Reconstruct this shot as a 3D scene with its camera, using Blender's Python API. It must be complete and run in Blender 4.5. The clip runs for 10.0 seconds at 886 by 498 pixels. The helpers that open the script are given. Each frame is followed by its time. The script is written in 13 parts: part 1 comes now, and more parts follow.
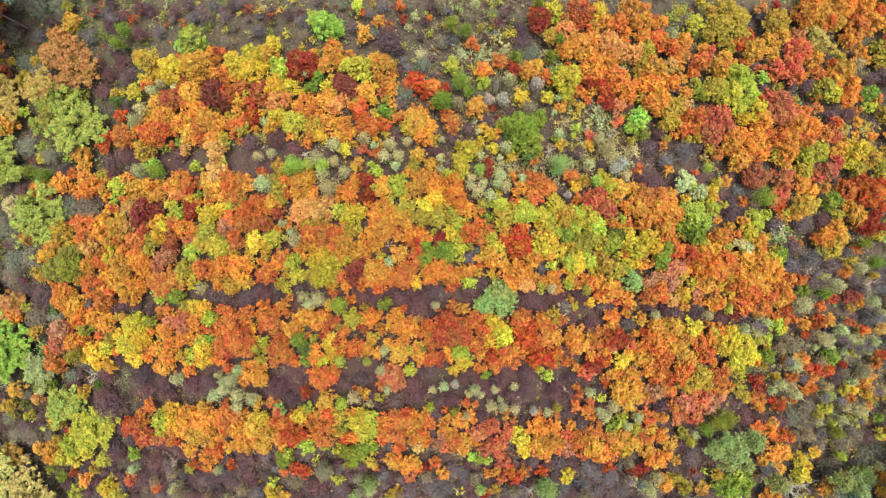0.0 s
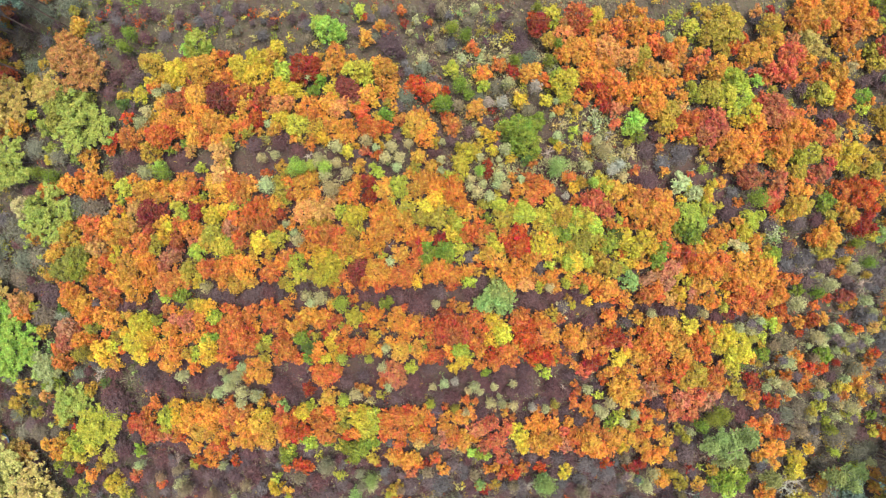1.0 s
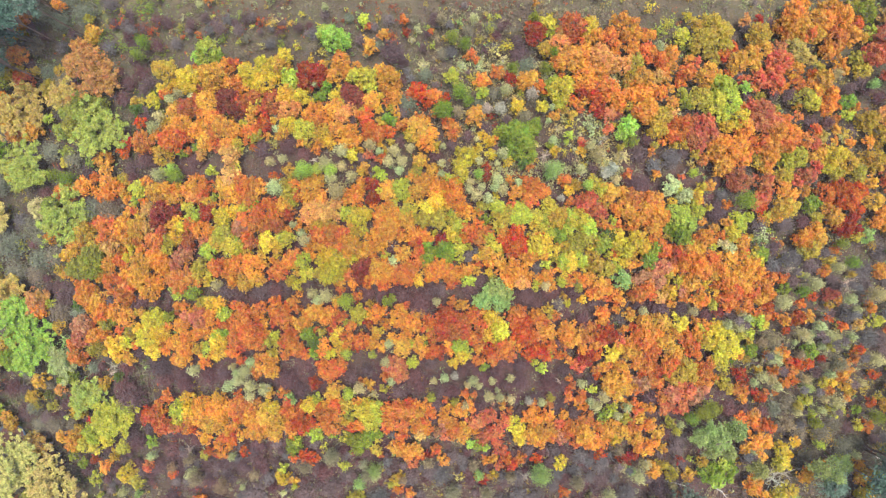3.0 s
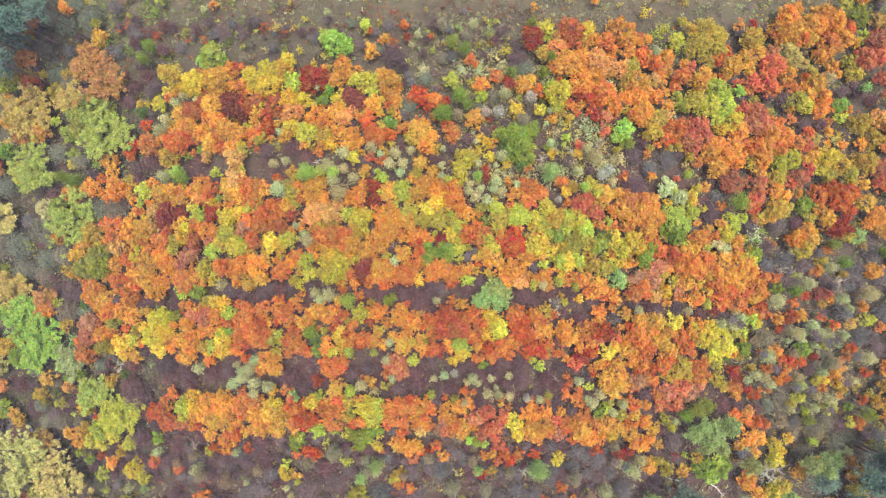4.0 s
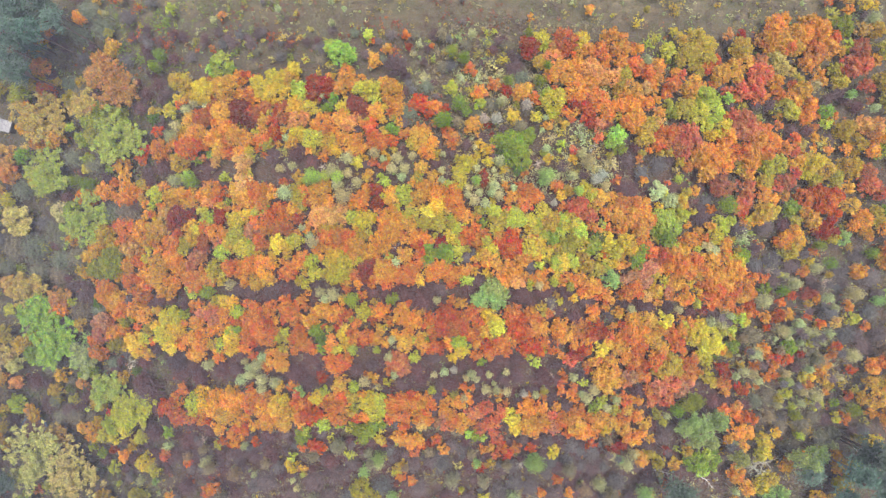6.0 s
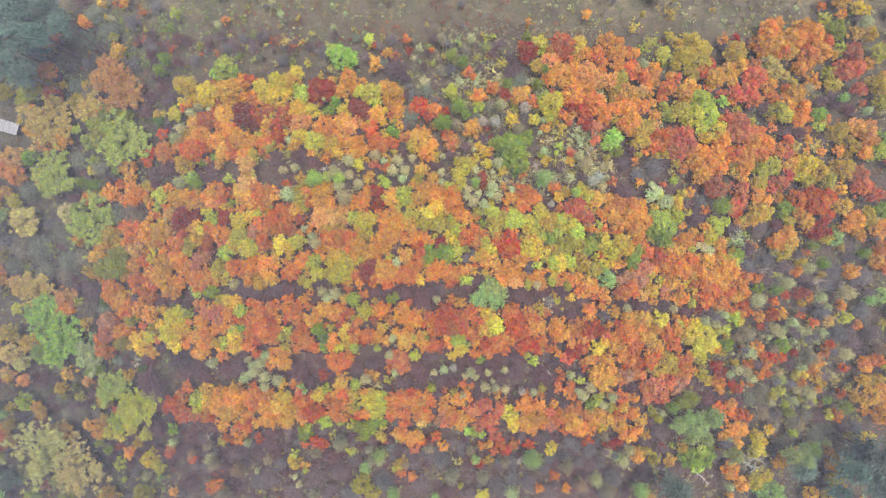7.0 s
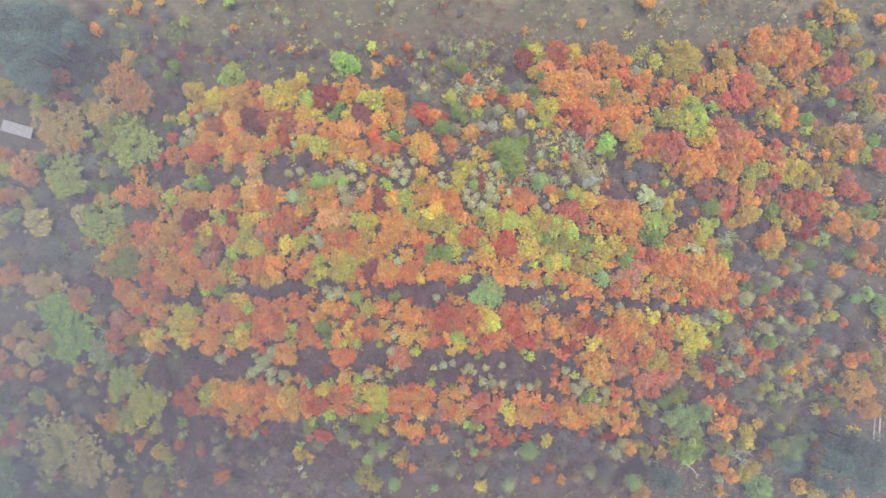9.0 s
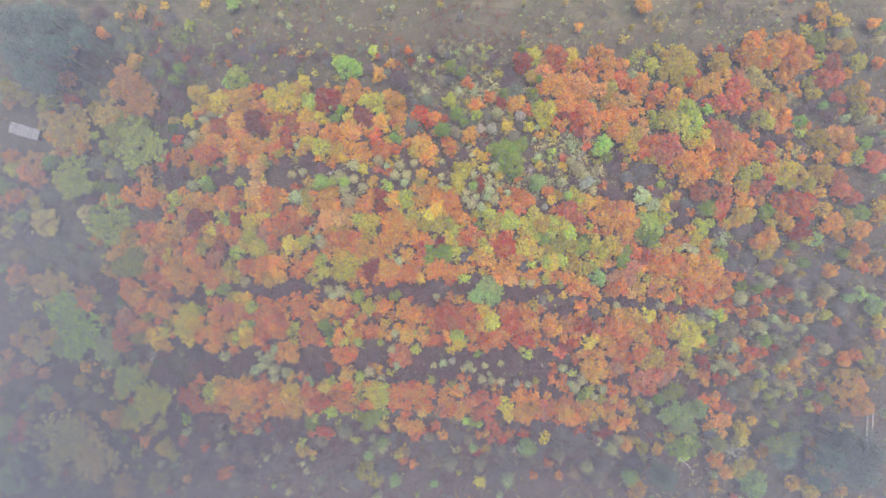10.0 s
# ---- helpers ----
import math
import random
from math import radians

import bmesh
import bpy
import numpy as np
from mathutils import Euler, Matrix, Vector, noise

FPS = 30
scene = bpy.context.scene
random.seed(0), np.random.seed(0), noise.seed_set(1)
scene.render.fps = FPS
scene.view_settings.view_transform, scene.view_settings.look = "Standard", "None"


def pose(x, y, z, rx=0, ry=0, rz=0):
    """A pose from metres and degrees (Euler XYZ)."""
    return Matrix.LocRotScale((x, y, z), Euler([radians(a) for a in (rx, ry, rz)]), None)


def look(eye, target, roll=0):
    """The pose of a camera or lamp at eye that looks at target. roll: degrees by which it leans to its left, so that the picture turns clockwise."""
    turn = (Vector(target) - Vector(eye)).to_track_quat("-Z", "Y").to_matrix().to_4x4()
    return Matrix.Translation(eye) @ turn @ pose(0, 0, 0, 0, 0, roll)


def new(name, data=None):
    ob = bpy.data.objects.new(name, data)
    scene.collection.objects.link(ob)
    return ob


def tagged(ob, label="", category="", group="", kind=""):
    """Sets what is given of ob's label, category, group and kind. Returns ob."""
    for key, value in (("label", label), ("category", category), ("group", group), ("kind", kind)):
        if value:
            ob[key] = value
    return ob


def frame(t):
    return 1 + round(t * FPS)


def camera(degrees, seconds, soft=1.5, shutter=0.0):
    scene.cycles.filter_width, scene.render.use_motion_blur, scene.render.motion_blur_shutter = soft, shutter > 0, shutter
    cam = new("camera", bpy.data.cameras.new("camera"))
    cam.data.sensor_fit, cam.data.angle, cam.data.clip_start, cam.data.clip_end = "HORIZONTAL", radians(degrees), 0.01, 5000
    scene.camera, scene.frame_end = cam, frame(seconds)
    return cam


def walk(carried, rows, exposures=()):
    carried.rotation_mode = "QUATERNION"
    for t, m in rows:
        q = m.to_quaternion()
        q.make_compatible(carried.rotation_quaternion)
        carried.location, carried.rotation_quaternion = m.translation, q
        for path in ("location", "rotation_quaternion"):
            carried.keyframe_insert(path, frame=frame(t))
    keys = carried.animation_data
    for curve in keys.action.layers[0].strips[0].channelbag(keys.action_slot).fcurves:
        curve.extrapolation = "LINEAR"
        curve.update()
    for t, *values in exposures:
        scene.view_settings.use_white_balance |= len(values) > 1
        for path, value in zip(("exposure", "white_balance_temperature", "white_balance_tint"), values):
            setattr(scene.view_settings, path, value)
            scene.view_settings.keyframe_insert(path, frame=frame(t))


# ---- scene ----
cam = camera(62.0, 10.0, soft=1.25)
METRES, EYE, TILT, LEAN, TURN = 20.0, 92.5, -90.0, 0.0, 0.0
ROWS = [
    (0.0, 0.0, 0.0, 0.0, 0.0, 0.0, -0.0),
    (0.5, 0.0, -0.0456, -0.0007, 0.01, 0.0, 0.0),
    (1.0, 0.0002, -0.0912, -0.0011, 0.03, 0.01, -0.01),
    (1.5, 0.0001, -0.1364, -0.0007, 0.04, -0.0, -0.03),
    (2.0, 0.0003, -0.1843, -0.0009, 0.06, -0.0, -0.05),
    (2.5, 0.0014, -0.2354, -0.0013, 0.08, -0.0, -0.07),
    (4.0, 0.0043, -0.3894, 0.0034, 0.1, -0.03, -0.1),
    (4.5, 0.0047, -0.4408, 0.0048, 0.1, -0.02, -0.11),
    (5.0, 0.0049, -0.4911, 0.0063, 0.11, -0.0, -0.1),
    (5.5, 0.0052, -0.5409, 0.0078, 0.12, 0.01, -0.1),
    (7.0, 0.0095, -0.6915, 0.0111, 0.13, 0.02, -0.1),
    (7.5, 0.011, -0.743, 0.0107, 0.14, 0.01, -0.11),
    (8.0, 0.0131, -0.7942, 0.0112, 0.15, 0.01, -0.11),
    (8.5, 0.0132, -0.8444, 0.0118, 0.14, 0.0, -0.12),
    (9.0, 0.0146, -0.8967, 0.0122, 0.15, 0.0, -0.13),
    (9.5, 0.0166, -0.9473, 0.0135, 0.16, -0.01, -0.14),
    (10.0, 0.0164, -0.9995, 0.0118, 0.16, 0.01, -0.16),
]
EXPOSURES = [(0.0, 1.38), (2.5, 1.55), (5.0, 1.53), (8.0, 1.45), (9.5, 1.41), (10.0, 1.37)]
walk(cam, [(t, pose(0, 0, EYE, TILT, LEAN, TURN) @ pose(METRES * x, METRES * y, METRES * z, 90 + pitch, roll, yaw)) for t, x, y, z, yaw, pitch, roll in ROWS], EXPOSURES)

# ---- sky and sun: a bright overcast day ----
SUN_ELEVATION, SUN_ROTATION = radians(85), radians(60)
world = bpy.data.worlds.new("overcast_sky")
scene.world = world
world.use_nodes = True
wn, wl = world.node_tree.nodes, world.node_tree.links
sky = wn.new("ShaderNodeTexSky")
sky.sky_type, sky.sun_disc = "NISHITA", False
sky.sun_elevation, sky.sun_rotation = SUN_ELEVATION, SUN_ROTATION
sky.air_density, sky.dust_density, sky.ozone_density = 1.0, 6.0, 1.0
wl.new(sky.outputs[0], wn["Background"].inputs[0])
wn["Background"].inputs[1].default_value = 0.07
sun_data = bpy.data.lights.new("sun", "SUN")
sun_data.energy, sun_data.angle, sun_data.color = 2.0, radians(20), (1.0, 0.96, 0.9)
sun = new("sun", sun_data)
sun.matrix_world = look((math.sin(SUN_ROTATION) * 100, math.cos(SUN_ROTATION) * 100, 100 * math.tan(SUN_ELEVATION)), (0, 0, 0))


# ---- materials ----
def material(name, rough=0.8):
    m = bpy.data.materials.new(name)
    m.use_nodes = True
    n, l = m.node_tree.nodes, m.node_tree.links
    b = n["Principled BSDF"]
    b.inputs["Roughness"].default_value = rough
    b.inputs["Specular IOR Level"].default_value = 0.25
    return m, n, l, b


def math_node(n, l, op, a, b):
    node = n.new("ShaderNodeMath")
    node.operation = op
    for i, v in enumerate((a, b)):
        if isinstance(v, (int, float)):
            node.inputs[i].default_value = v
        else:
            l.new(v, node.inputs[i])
    return node.outputs[0]


def leaf_material(name, spread, translucent=0.25):
    """Leaves in the colour of the crown, each clump a little lighter, darker, redder or greener."""
    m, n, l, b = material(name, 0.7)
    info, geo, tex, cloud = n.new("ShaderNodeObjectInfo"), n.new("ShaderNodeNewGeometry"), n.new("ShaderNodeTexCoord"), n.new("ShaderNodeTexNoise")
    shift = n.new("ShaderNodeVectorMath")
    shift.operation = "ADD"
    l.new(tex.outputs["Object"], shift.inputs[0])
    l.new(math_node(n, l, "MULTIPLY", info.outputs["Random"], 60.0), shift.inputs[1])
    l.new(shift.outputs[0], cloud.inputs["Vector"])
    cloud.inputs["Scale"].default_value, cloud.inputs["Detail"].default_value = 0.9, 3.0
    hsv = n.new("ShaderNodeHueSaturation")
    l.new(info.outputs["Color"], hsv.inputs["Color"])
    island = geo.outputs["Random Per Island"]
    patch = math_node(n, l, "MULTIPLY", math_node(n, l, "SUBTRACT", cloud.outputs["Fac"], 0.485), 0.095 * spread)
    leaf = math_node(n, l, "MULTIPLY", math_node(n, l, "SUBTRACT", island, 0.5), 0.024 * spread)
    l.new(math_node(n, l, "ADD", math_node(n, l, "ADD", patch, leaf), 0.5), hsv.inputs["Hue"])
    flick = math_node(n, l, "FRACT", math_node(n, l, "MULTIPLY", island, 17.0), 0.0)
    # Clump-sized lights and darks also imitate the shadow between leaf clumps.
    clump = n.new("ShaderNodeTexNoise")
    clump.inputs["Scale"].default_value, clump.inputs["Detail"].default_value = 2.1, 1.0
    l.new(shift.outputs[0], clump.inputs["Vector"])
    clumps = math_node(n, l, "MULTIPLY", math_node(n, l, "SUBTRACT", clump.outputs["Fac"], 0.5), 1.35)
    l.new(math_node(n, l, "ADD", math_node(n, l, "MULTIPLY", flick, 0.34), math_node(n, l, "ADD", clumps, 0.85)), hsv.inputs["Value"])
    l.new(hsv.outputs[0], b.inputs["Base Color"])
    thin = n.new("ShaderNodeBsdfTranslucent")
    l.new(hsv.outputs[0], thin.inputs[0])
    mix = n.new("ShaderNodeMixShader")
    mix.inputs[0].default_value = translucent
    l.new(b.outputs[0], mix.inputs[1])
    l.new(thin.outputs[0], mix.inputs[2])
    l.new(mix.outputs[0], n["Material Output"].inputs[0])
    return m


def bark_material(name, light, dark, scale=9.0):
    m, n, l, b = material(name, 0.9)
    tex, noise_tex, ramp = n.new("ShaderNodeTexCoord"), n.new("ShaderNodeTexNoise"), n.new("ShaderNodeValToRGB")
    l.new(tex.outputs["Object"], noise_tex.inputs["Vector"])
    noise_tex.inputs["Scale"].default_value, noise_tex.inputs["Detail"].default_value = scale, 6.0
    ramp.color_ramp.elements[0].position, ramp.color_ramp.elements[1].position = 0.35, 0.65
    ramp.color_ramp.elements[0].color, ramp.color_ramp.elements[1].color = (*dark, 1), (*light, 1)
    l.new(noise_tex.outputs["Fac"], ramp.inputs[0])
    l.new(ramp.outputs[0], b.inputs["Base Color"])
    bump = n.new("ShaderNodeBump")
    bump.inputs["Strength"].default_value, bump.inputs["Distance"].default_value = 0.5, 0.03
    l.new(noise_tex.outputs["Fac"], bump.inputs["Height"])
    l.new(bump.outputs[0], b.inputs["Normal"])
    return m


def twig_material(name):
    """Bare twigs in the colour of the shrub."""
    m, n, l, b = material(name, 0.9)
    info, geo, hsv = n.new("ShaderNodeObjectInfo"), n.new("ShaderNodeNewGeometry"), n.new("ShaderNodeHueSaturation")
    l.new(info.outputs["Color"], hsv.inputs["Color"])
    l.new(math_node(n, l, "ADD", math_node(n, l, "MULTIPLY", geo.outputs["Random Per Island"], 0.7), 0.65), hsv.inputs["Value"])
    l.new(hsv.outputs[0], b.inputs["Base Color"])
    return m


def ground_material():
    """Brown leaf litter, worn soil and patches of moss, with a mown straw meadow along the north."""
    m, n, l, b = material("leaf_litter", 0.95)
    tex = n.new("ShaderNodeTexCoord")
    P = tex.outputs["Object"]

    def cloud(scale, detail, lo, hi):
        t, r = n.new("ShaderNodeTexNoise"), n.new("ShaderNodeMapRange")
        t.inputs["Scale"].default_value, t.inputs["Detail"].default_value = scale, detail
        l.new(P, t.inputs["Vector"])
        l.new(t.outputs["Fac"], r.inputs[0])
        r.inputs[1].default_value, r.inputs[2].default_value = lo, hi
        return r.outputs[0]

    def mixed(fac, a, c):
        mx = n.new("ShaderNodeMix")
        mx.data_type = "RGBA"
        l.new(fac, mx.inputs[0])
        for i, v in ((6, a), (7, c)):
            if isinstance(v, tuple):
                mx.inputs[i].default_value = (*v, 1)
            else:
                l.new(v, mx.inputs[i])
        return mx.outputs[2]

    litter = mixed(cloud(2.6, 8, 0.35, 0.65), GROUND["litter_dark"], GROUND["litter"])
    axes = n.new("ShaderNodeSeparateXYZ")
    l.new(P, axes.inputs[0])
    north, east = n.new("ShaderNodeMapRange"), n.new("ShaderNodeMapRange")
    l.new(axes.outputs[1], north.inputs[0])
    north.inputs[1].default_value, north.inputs[2].default_value, north.inputs[4].default_value = 8.0, 20.0, 0.6
    l.new(axes.outputs[0], east.inputs[0])
    east.inputs[1].default_value, east.inputs[2].default_value, east.inputs[4].default_value = 36.0, 46.0, 0.45
    mossy = math_node(n, l, "ADD", math_node(n, l, "MULTIPLY", cloud(0.22, 4, 0.42, 0.62), 0.35), math_node(n, l, "MAXIMUM", north.outputs[0], east.outputs[0]))
    west = n.new("ShaderNodeMapRange")
    l.new(math_node(n, l, "ADD", axes.outputs[0], math_node(n, l, "MULTIPLY", cloud(0.15, 4, 0.3, 0.7), 9.0)), west.inputs[0])
    west.inputs[1].default_value, west.inputs[2].default_value, west.inputs[4].default_value = -32.0, -42.0, 0.75
    litter = mixed(west.outputs[0], litter, mixed(cloud(1.3, 7, 0.35, 0.65), GROUND["fern"], GROUND["litter_dark"]))
    litter = mixed(mossy, litter, mixed(cloud(1.7, 8, 0.35, 0.65), GROUND["soil"], GROUND["moss"]))
    tufts = math_node(n, l, "MULTIPLY", cloud(5.5, 7, 0.5, 0.68), math_node(n, l, "ADD", math_node(n, l, "MULTIPLY", mossy, 0.6), 0.08))
    litter = mixed(tufts, litter, mixed(cloud(0.9, 5, 0.4, 0.6), GROUND["straw"], GROUND["grass"]))
    # Random spots mixed towards the dark litter colour.
    dark_spots = math_node(n, l, "MULTIPLY", cloud(3.7, 8, 0.54, 0.74), 0.6)
    litter = mixed(dark_spots, litter, GROUND["litter_dark"])
    fallen = mixed(cloud(9.0, 3, 0.6, 0.7), litter, GROUND["fallen"])
    straw = mixed(cloud(3.1, 9, 0.35, 0.65), GROUND["straw_dark"], GROUND["straw"])
    rows = n.new("ShaderNodeMapping")
    rows.inputs["Scale"].default_value = (0.1, 1.0, 1.0)
    rows.inputs["Rotation"].default_value = (0, 0, 0.04)
    l.new(P, rows.inputs["Vector"])
    swath, swath_tex = n.new("ShaderNodeMapRange"), n.new("ShaderNodeTexNoise")
    swath_tex.inputs["Scale"].default_value, swath_tex.inputs["Detail"].default_value = 1.4, 6.0
    l.new(rows.outputs[0], swath_tex.inputs["Vector"])
    l.new(swath_tex.outputs["Fac"], swath.inputs[0])
    swath.inputs[1].default_value, swath.inputs[2].default_value, swath.inputs[4].default_value = 0.48, 0.62, 0.75
    straw = mixed(swath.outputs[0], straw, GROUND["soil"])
    straw = mixed(cloud(0.35, 5, 0.4, 0.6), straw, mixed(cloud(2.2, 8, 0.35, 0.65), GROUND["moss"], GROUND["straw_dark"]))
    edge, wobble = n.new("ShaderNodeMapRange"), cloud(0.12, 5, 0.0, 1.0)
    l.new(math_node(n, l, "ADD", axes.outputs[1], math_node(n, l, "MULTIPLY", wobble, 14.0)), edge.inputs[0])
    edge.inputs[1].default_value, edge.inputs[2].default_value = 38.0, 46.0
    l.new(mixed(edge.outputs[0], fallen, straw), b.inputs["Base Color"])
    bump, rough = n.new("ShaderNodeBump"), cloud(5.0, 10, 0.2, 0.8)
    bump.inputs["Strength"].default_value, bump.inputs["Distance"].default_value = 0.8, 0.12
    l.new(rough, bump.inputs["Height"])
    l.new(bump.outputs[0], b.inputs["Normal"])
    return m


COLOURS = {
    "orange": (0.51, 0.217, 0.038),
    "deep_orange": (0.451, 0.143, 0.036),
    "apricot": (0.524, 0.268, 0.08),
    "gold": (0.521, 0.259, 0.042),
    "yellow": (0.474, 0.352, 0.037),
    "bright_yellow": (0.549, 0.427, 0.044),
    "yellow_green": (0.365, 0.374, 0.046),
    "olive": (0.333, 0.258, 0.038),
    "green": (0.174, 0.233, 0.029),
    "dark_green": (0.082, 0.116, 0.025),
    "mint": (0.247, 0.356, 0.103),
    "lime": (0.307, 0.42, 0.066),
    "red": (0.385, 0.077, 0.02),
    "crimson": (0.236, 0.038, 0.018),
    "purple_brown": (0.105, 0.059, 0.064),
    "maroon": (0.189, 0.046, 0.032),
    "coral": (0.44, 0.135, 0.06),
    "sage": (0.395, 0.405, 0.185),
    "grey_sage": (0.246, 0.205, 0.121),
    "white": (0.36, 0.33, 0.264),
    "brown": (0.118, 0.067, 0.068),
    "grey_brown": (0.132, 0.108, 0.108),
    "grey_olive": (0.15, 0.148, 0.1),
    "olive_brown": (0.165, 0.162, 0.112),
    "rust": (0.345, 0.09, 0.032),
    "blue_green": (0.092, 0.148, 0.108),
    "ochre": (0.4, 0.3, 0.08),
    "brick": (0.385, 0.113, 0.055),
    "salmon": (0.4, 0.168, 0.09),
    "pine_grey": (0.2, 0.25, 0.075),
    "moss_green": (0.215, 0.245, 0.045),
    "tan_orange": (0.37, 0.19, 0.06),
    "pale_yellow": (0.44, 0.37, 0.12),
    "sage_green": (0.25, 0.3, 0.12),
    "pale_green": (0.43, 0.43, 0.13),
    "leaf_green": (0.24, 0.38, 0.06),
    "light_green": (0.29, 0.345, 0.07),
}
GROUND = {
    "litter": (0.094, 0.043, 0.05),
    "litter_dark": (0.048, 0.025, 0.028),
    "soil": (0.078, 0.065, 0.053),
    "moss": (0.064, 0.074, 0.037),
    "fern": (0.062, 0.076, 0.04),
    "fallen": (0.162, 0.075, 0.035),
    "straw": (0.2, 0.165, 0.1),
    "straw_dark": (0.1, 0.083, 0.055),
    "grass": (0.093, 0.106, 0.045),
    "twig_dark": (0.083, 0.061, 0.054),
    "twig": (0.153, 0.117, 0.096),
    "twig_green": (0.124, 0.132, 0.066),
    "twig_pale": (0.237, 0.21, 0.14),
}

LEAF = leaf_material("autumn_leaf", 1.3)
TUFT = leaf_material("feathery_leaf", 0.5, 0.35)
NEEDLE = leaf_material("pine_needle", 0.4, 0.1)
TWIG = twig_material("bare_twig")
BARK = bark_material("grey_brown_bark", (0.16, 0.13, 0.11), (0.05, 0.04, 0.035))
BIRCH = bark_material("white_birch_bark", (0.62, 0.6, 0.56), (0.3, 0.28, 0.26), 14.0)
PINE_BARK = bark_material("pine_bark", (0.3, 0.22, 0.17), (0.12, 0.09, 0.08))
GROUND_MAT = ground_material()


# ---- helpers for meshes ----
def mesh_of(name, verts, faces, mat):
    me = bpy.data.meshes.new(name)
    me.from_pydata(verts.tolist() if hasattr(verts, "tolist") else verts, [], faces.tolist() if hasattr(faces, "tolist") else faces)
    me.materials.append(mat)
    return me


def part(name, me, parent, label=""):
    ob = new(name, me)
    ob.parent = parent
    return tagged(ob, label) if label else ob


def unit(v):
    return v / np.maximum(np.linalg.norm(v, axis=1, keepdims=True), 1e-6)


def leaf_blades(rng, at, out, size, flat=0.5, slim=1.0):
    """Folded kite-shaped leaves at the places given, facing roughly along out."""
    k = len(at)
    normal = unit(out * (1 - flat) + np.array([0, 0, 1.0]) * flat + rng.normal(0, 0.55, (k, 3)))
    along = unit(np.cross(normal, rng.normal(0, 1, (k, 3))))
    across = np.cross(normal, along)
    long = (size * rng.uniform(0.7, 1.3, k))[:, None]
    wide = long * slim * rng.uniform(0.36, 0.55, k)[:, None]
    drop = normal * long * 0.18
    verts = np.stack([at - along * long * 0.5, at + across * wide - drop, at + along * long * 0.6 - drop * 0.6, at - across * wide - drop], 1).reshape(-1, 3)
    i = np.arange(k)[:, None] * 4
    faces = np.concatenate([i + np.array([0, 1, 2]), i + np.array([0, 2, 3])])
    return verts, faces


def stick(a, b, ra, rb, sides=5):
    """A tapered branch from a to b."""
    a, b = Vector(a), Vector(b)
    q = (b - a).to_track_quat("Z", "Y")
    v = [tuple(p + q @ Vector((r * math.cos(6.2832 * s / sides), r * math.sin(6.2832 * s / sides), 0))) for p, r in ((a, ra), (b, rb)) for s in range(sides)]
    f = [(s, (s + 1) % sides, sides + (s + 1) % sides, sides + s) for s in range(sides)] + [tuple(range(sides, 2 * sides))]
    return v, f


def joined(pieces):
    verts, faces = [], []
    for v, f in pieces:
        base = len(verts)
        verts += v
        faces += [tuple(base + i for i in g) for g in f]
    return verts, faces


# Each crown is modelled with its middle at the origin; each trunk with its foot at the origin and a height of 1.
def crown_dense(seed, radius, per_area=34.0, leaf=0.235):
    """A domed broadleaf crown: rounded sprays of leaves over a looser inner layer, with a few gaps."""
    rng = np.random.default_rng(seed)
    lobes, want = [], int(6 + 13.5 * radius ** 1.75)
    stretch, turn = rng.uniform(0.86, 1.12), rng.uniform(0, math.pi)

    def dome(a, d):
        rim = radius * (0.84 + 0.08 * math.sin(3 * a + seed) + 0.06 * math.sin(5 * a + 2 * seed))
        z = radius * (1.3 * (1 - d ** 2.1) - 0.55)
        return np.array([math.cos(a) * d * rim * stretch, math.sin(a) * d * rim / stretch, z])

    for _ in range(want * 14):
        if len(lobes) >= want:
            break
        p = dome(rng.uniform(0, 2 * math.pi), math.sqrt(rng.uniform(0, 1)))
        p[2] += rng.normal(0, 0.16 * radius ** 0.5)
        size = rng.uniform(0.18, 0.42) * radius ** 0.4
        if all(np.linalg.norm(p - q) > 0.64 * (size + s) for q, s in lobes):
            lobes.append((p, size))
    at, out = [], []
    for p, size in lobes:
        k = int(per_area * 2 * math.pi * size * size * 1.3)
        d = unit(rng.normal(0, 1, (k, 3)) + np.array([0, 0, 0.6]))
        spray = d * (size * np.clip(rng.normal(0.95, 0.2, k), 0.45, 1.6))[:, None] * np.array([0.9, 0.9, 0.7])
        far = math.hypot(p[0], p[1])
        if far > 0.25 * radius:
            ray = np.array([p[0], p[1], 0.0]) / far
            spray += np.outer(spray @ ray, ray) * 0.3
        at.append(p + spray)
        out.append(d)
    k = int(9 * radius ** 1.9)
    inner = np.array([dome(a, math.sqrt(u)) * 0.95 for a, u in zip(rng.uniform(0, 6.283, k), rng.uniform(0, 0.92, k))])
    inner[:, 2] -= rng.uniform(0.05, 0.3, k) * radius ** 0.5
    at.append(inner)
    out.append(unit(inner + np.array([0, 0, 0.5])))
    c, s = math.cos(turn), math.sin(turn)
    at = np.concatenate(at) @ np.array([[c, s, 0], [-s, c, 0], [0, 0, 1.0]])
    v, f = leaf_blades(rng, at, np.concatenate(out), leaf, 0.3)
    return mesh_of("dense_crown", v, f, LEAF)


def crown_sparse(seed, radius):
    """A half-bare shrub: scattered leaves at the ends of thin twigs."""
    rng = np.random.default_rng(seed)
    k = int(150 * radius ** 2)
    centre = rng.normal(0, 0.45, (max(4, int(22 * radius ** 2)), 3)) * radius * np.array([1, 1, 0.5])
    at = centre[rng.integers(0, len(centre), k)] + rng.normal(0, 0.12, (k, 3))
    v, f = leaf_blades(rng, at, unit(at + 0.01), 0.15, 0.4)
    return mesh_of("sparse_leaves", v, f, LEAF)


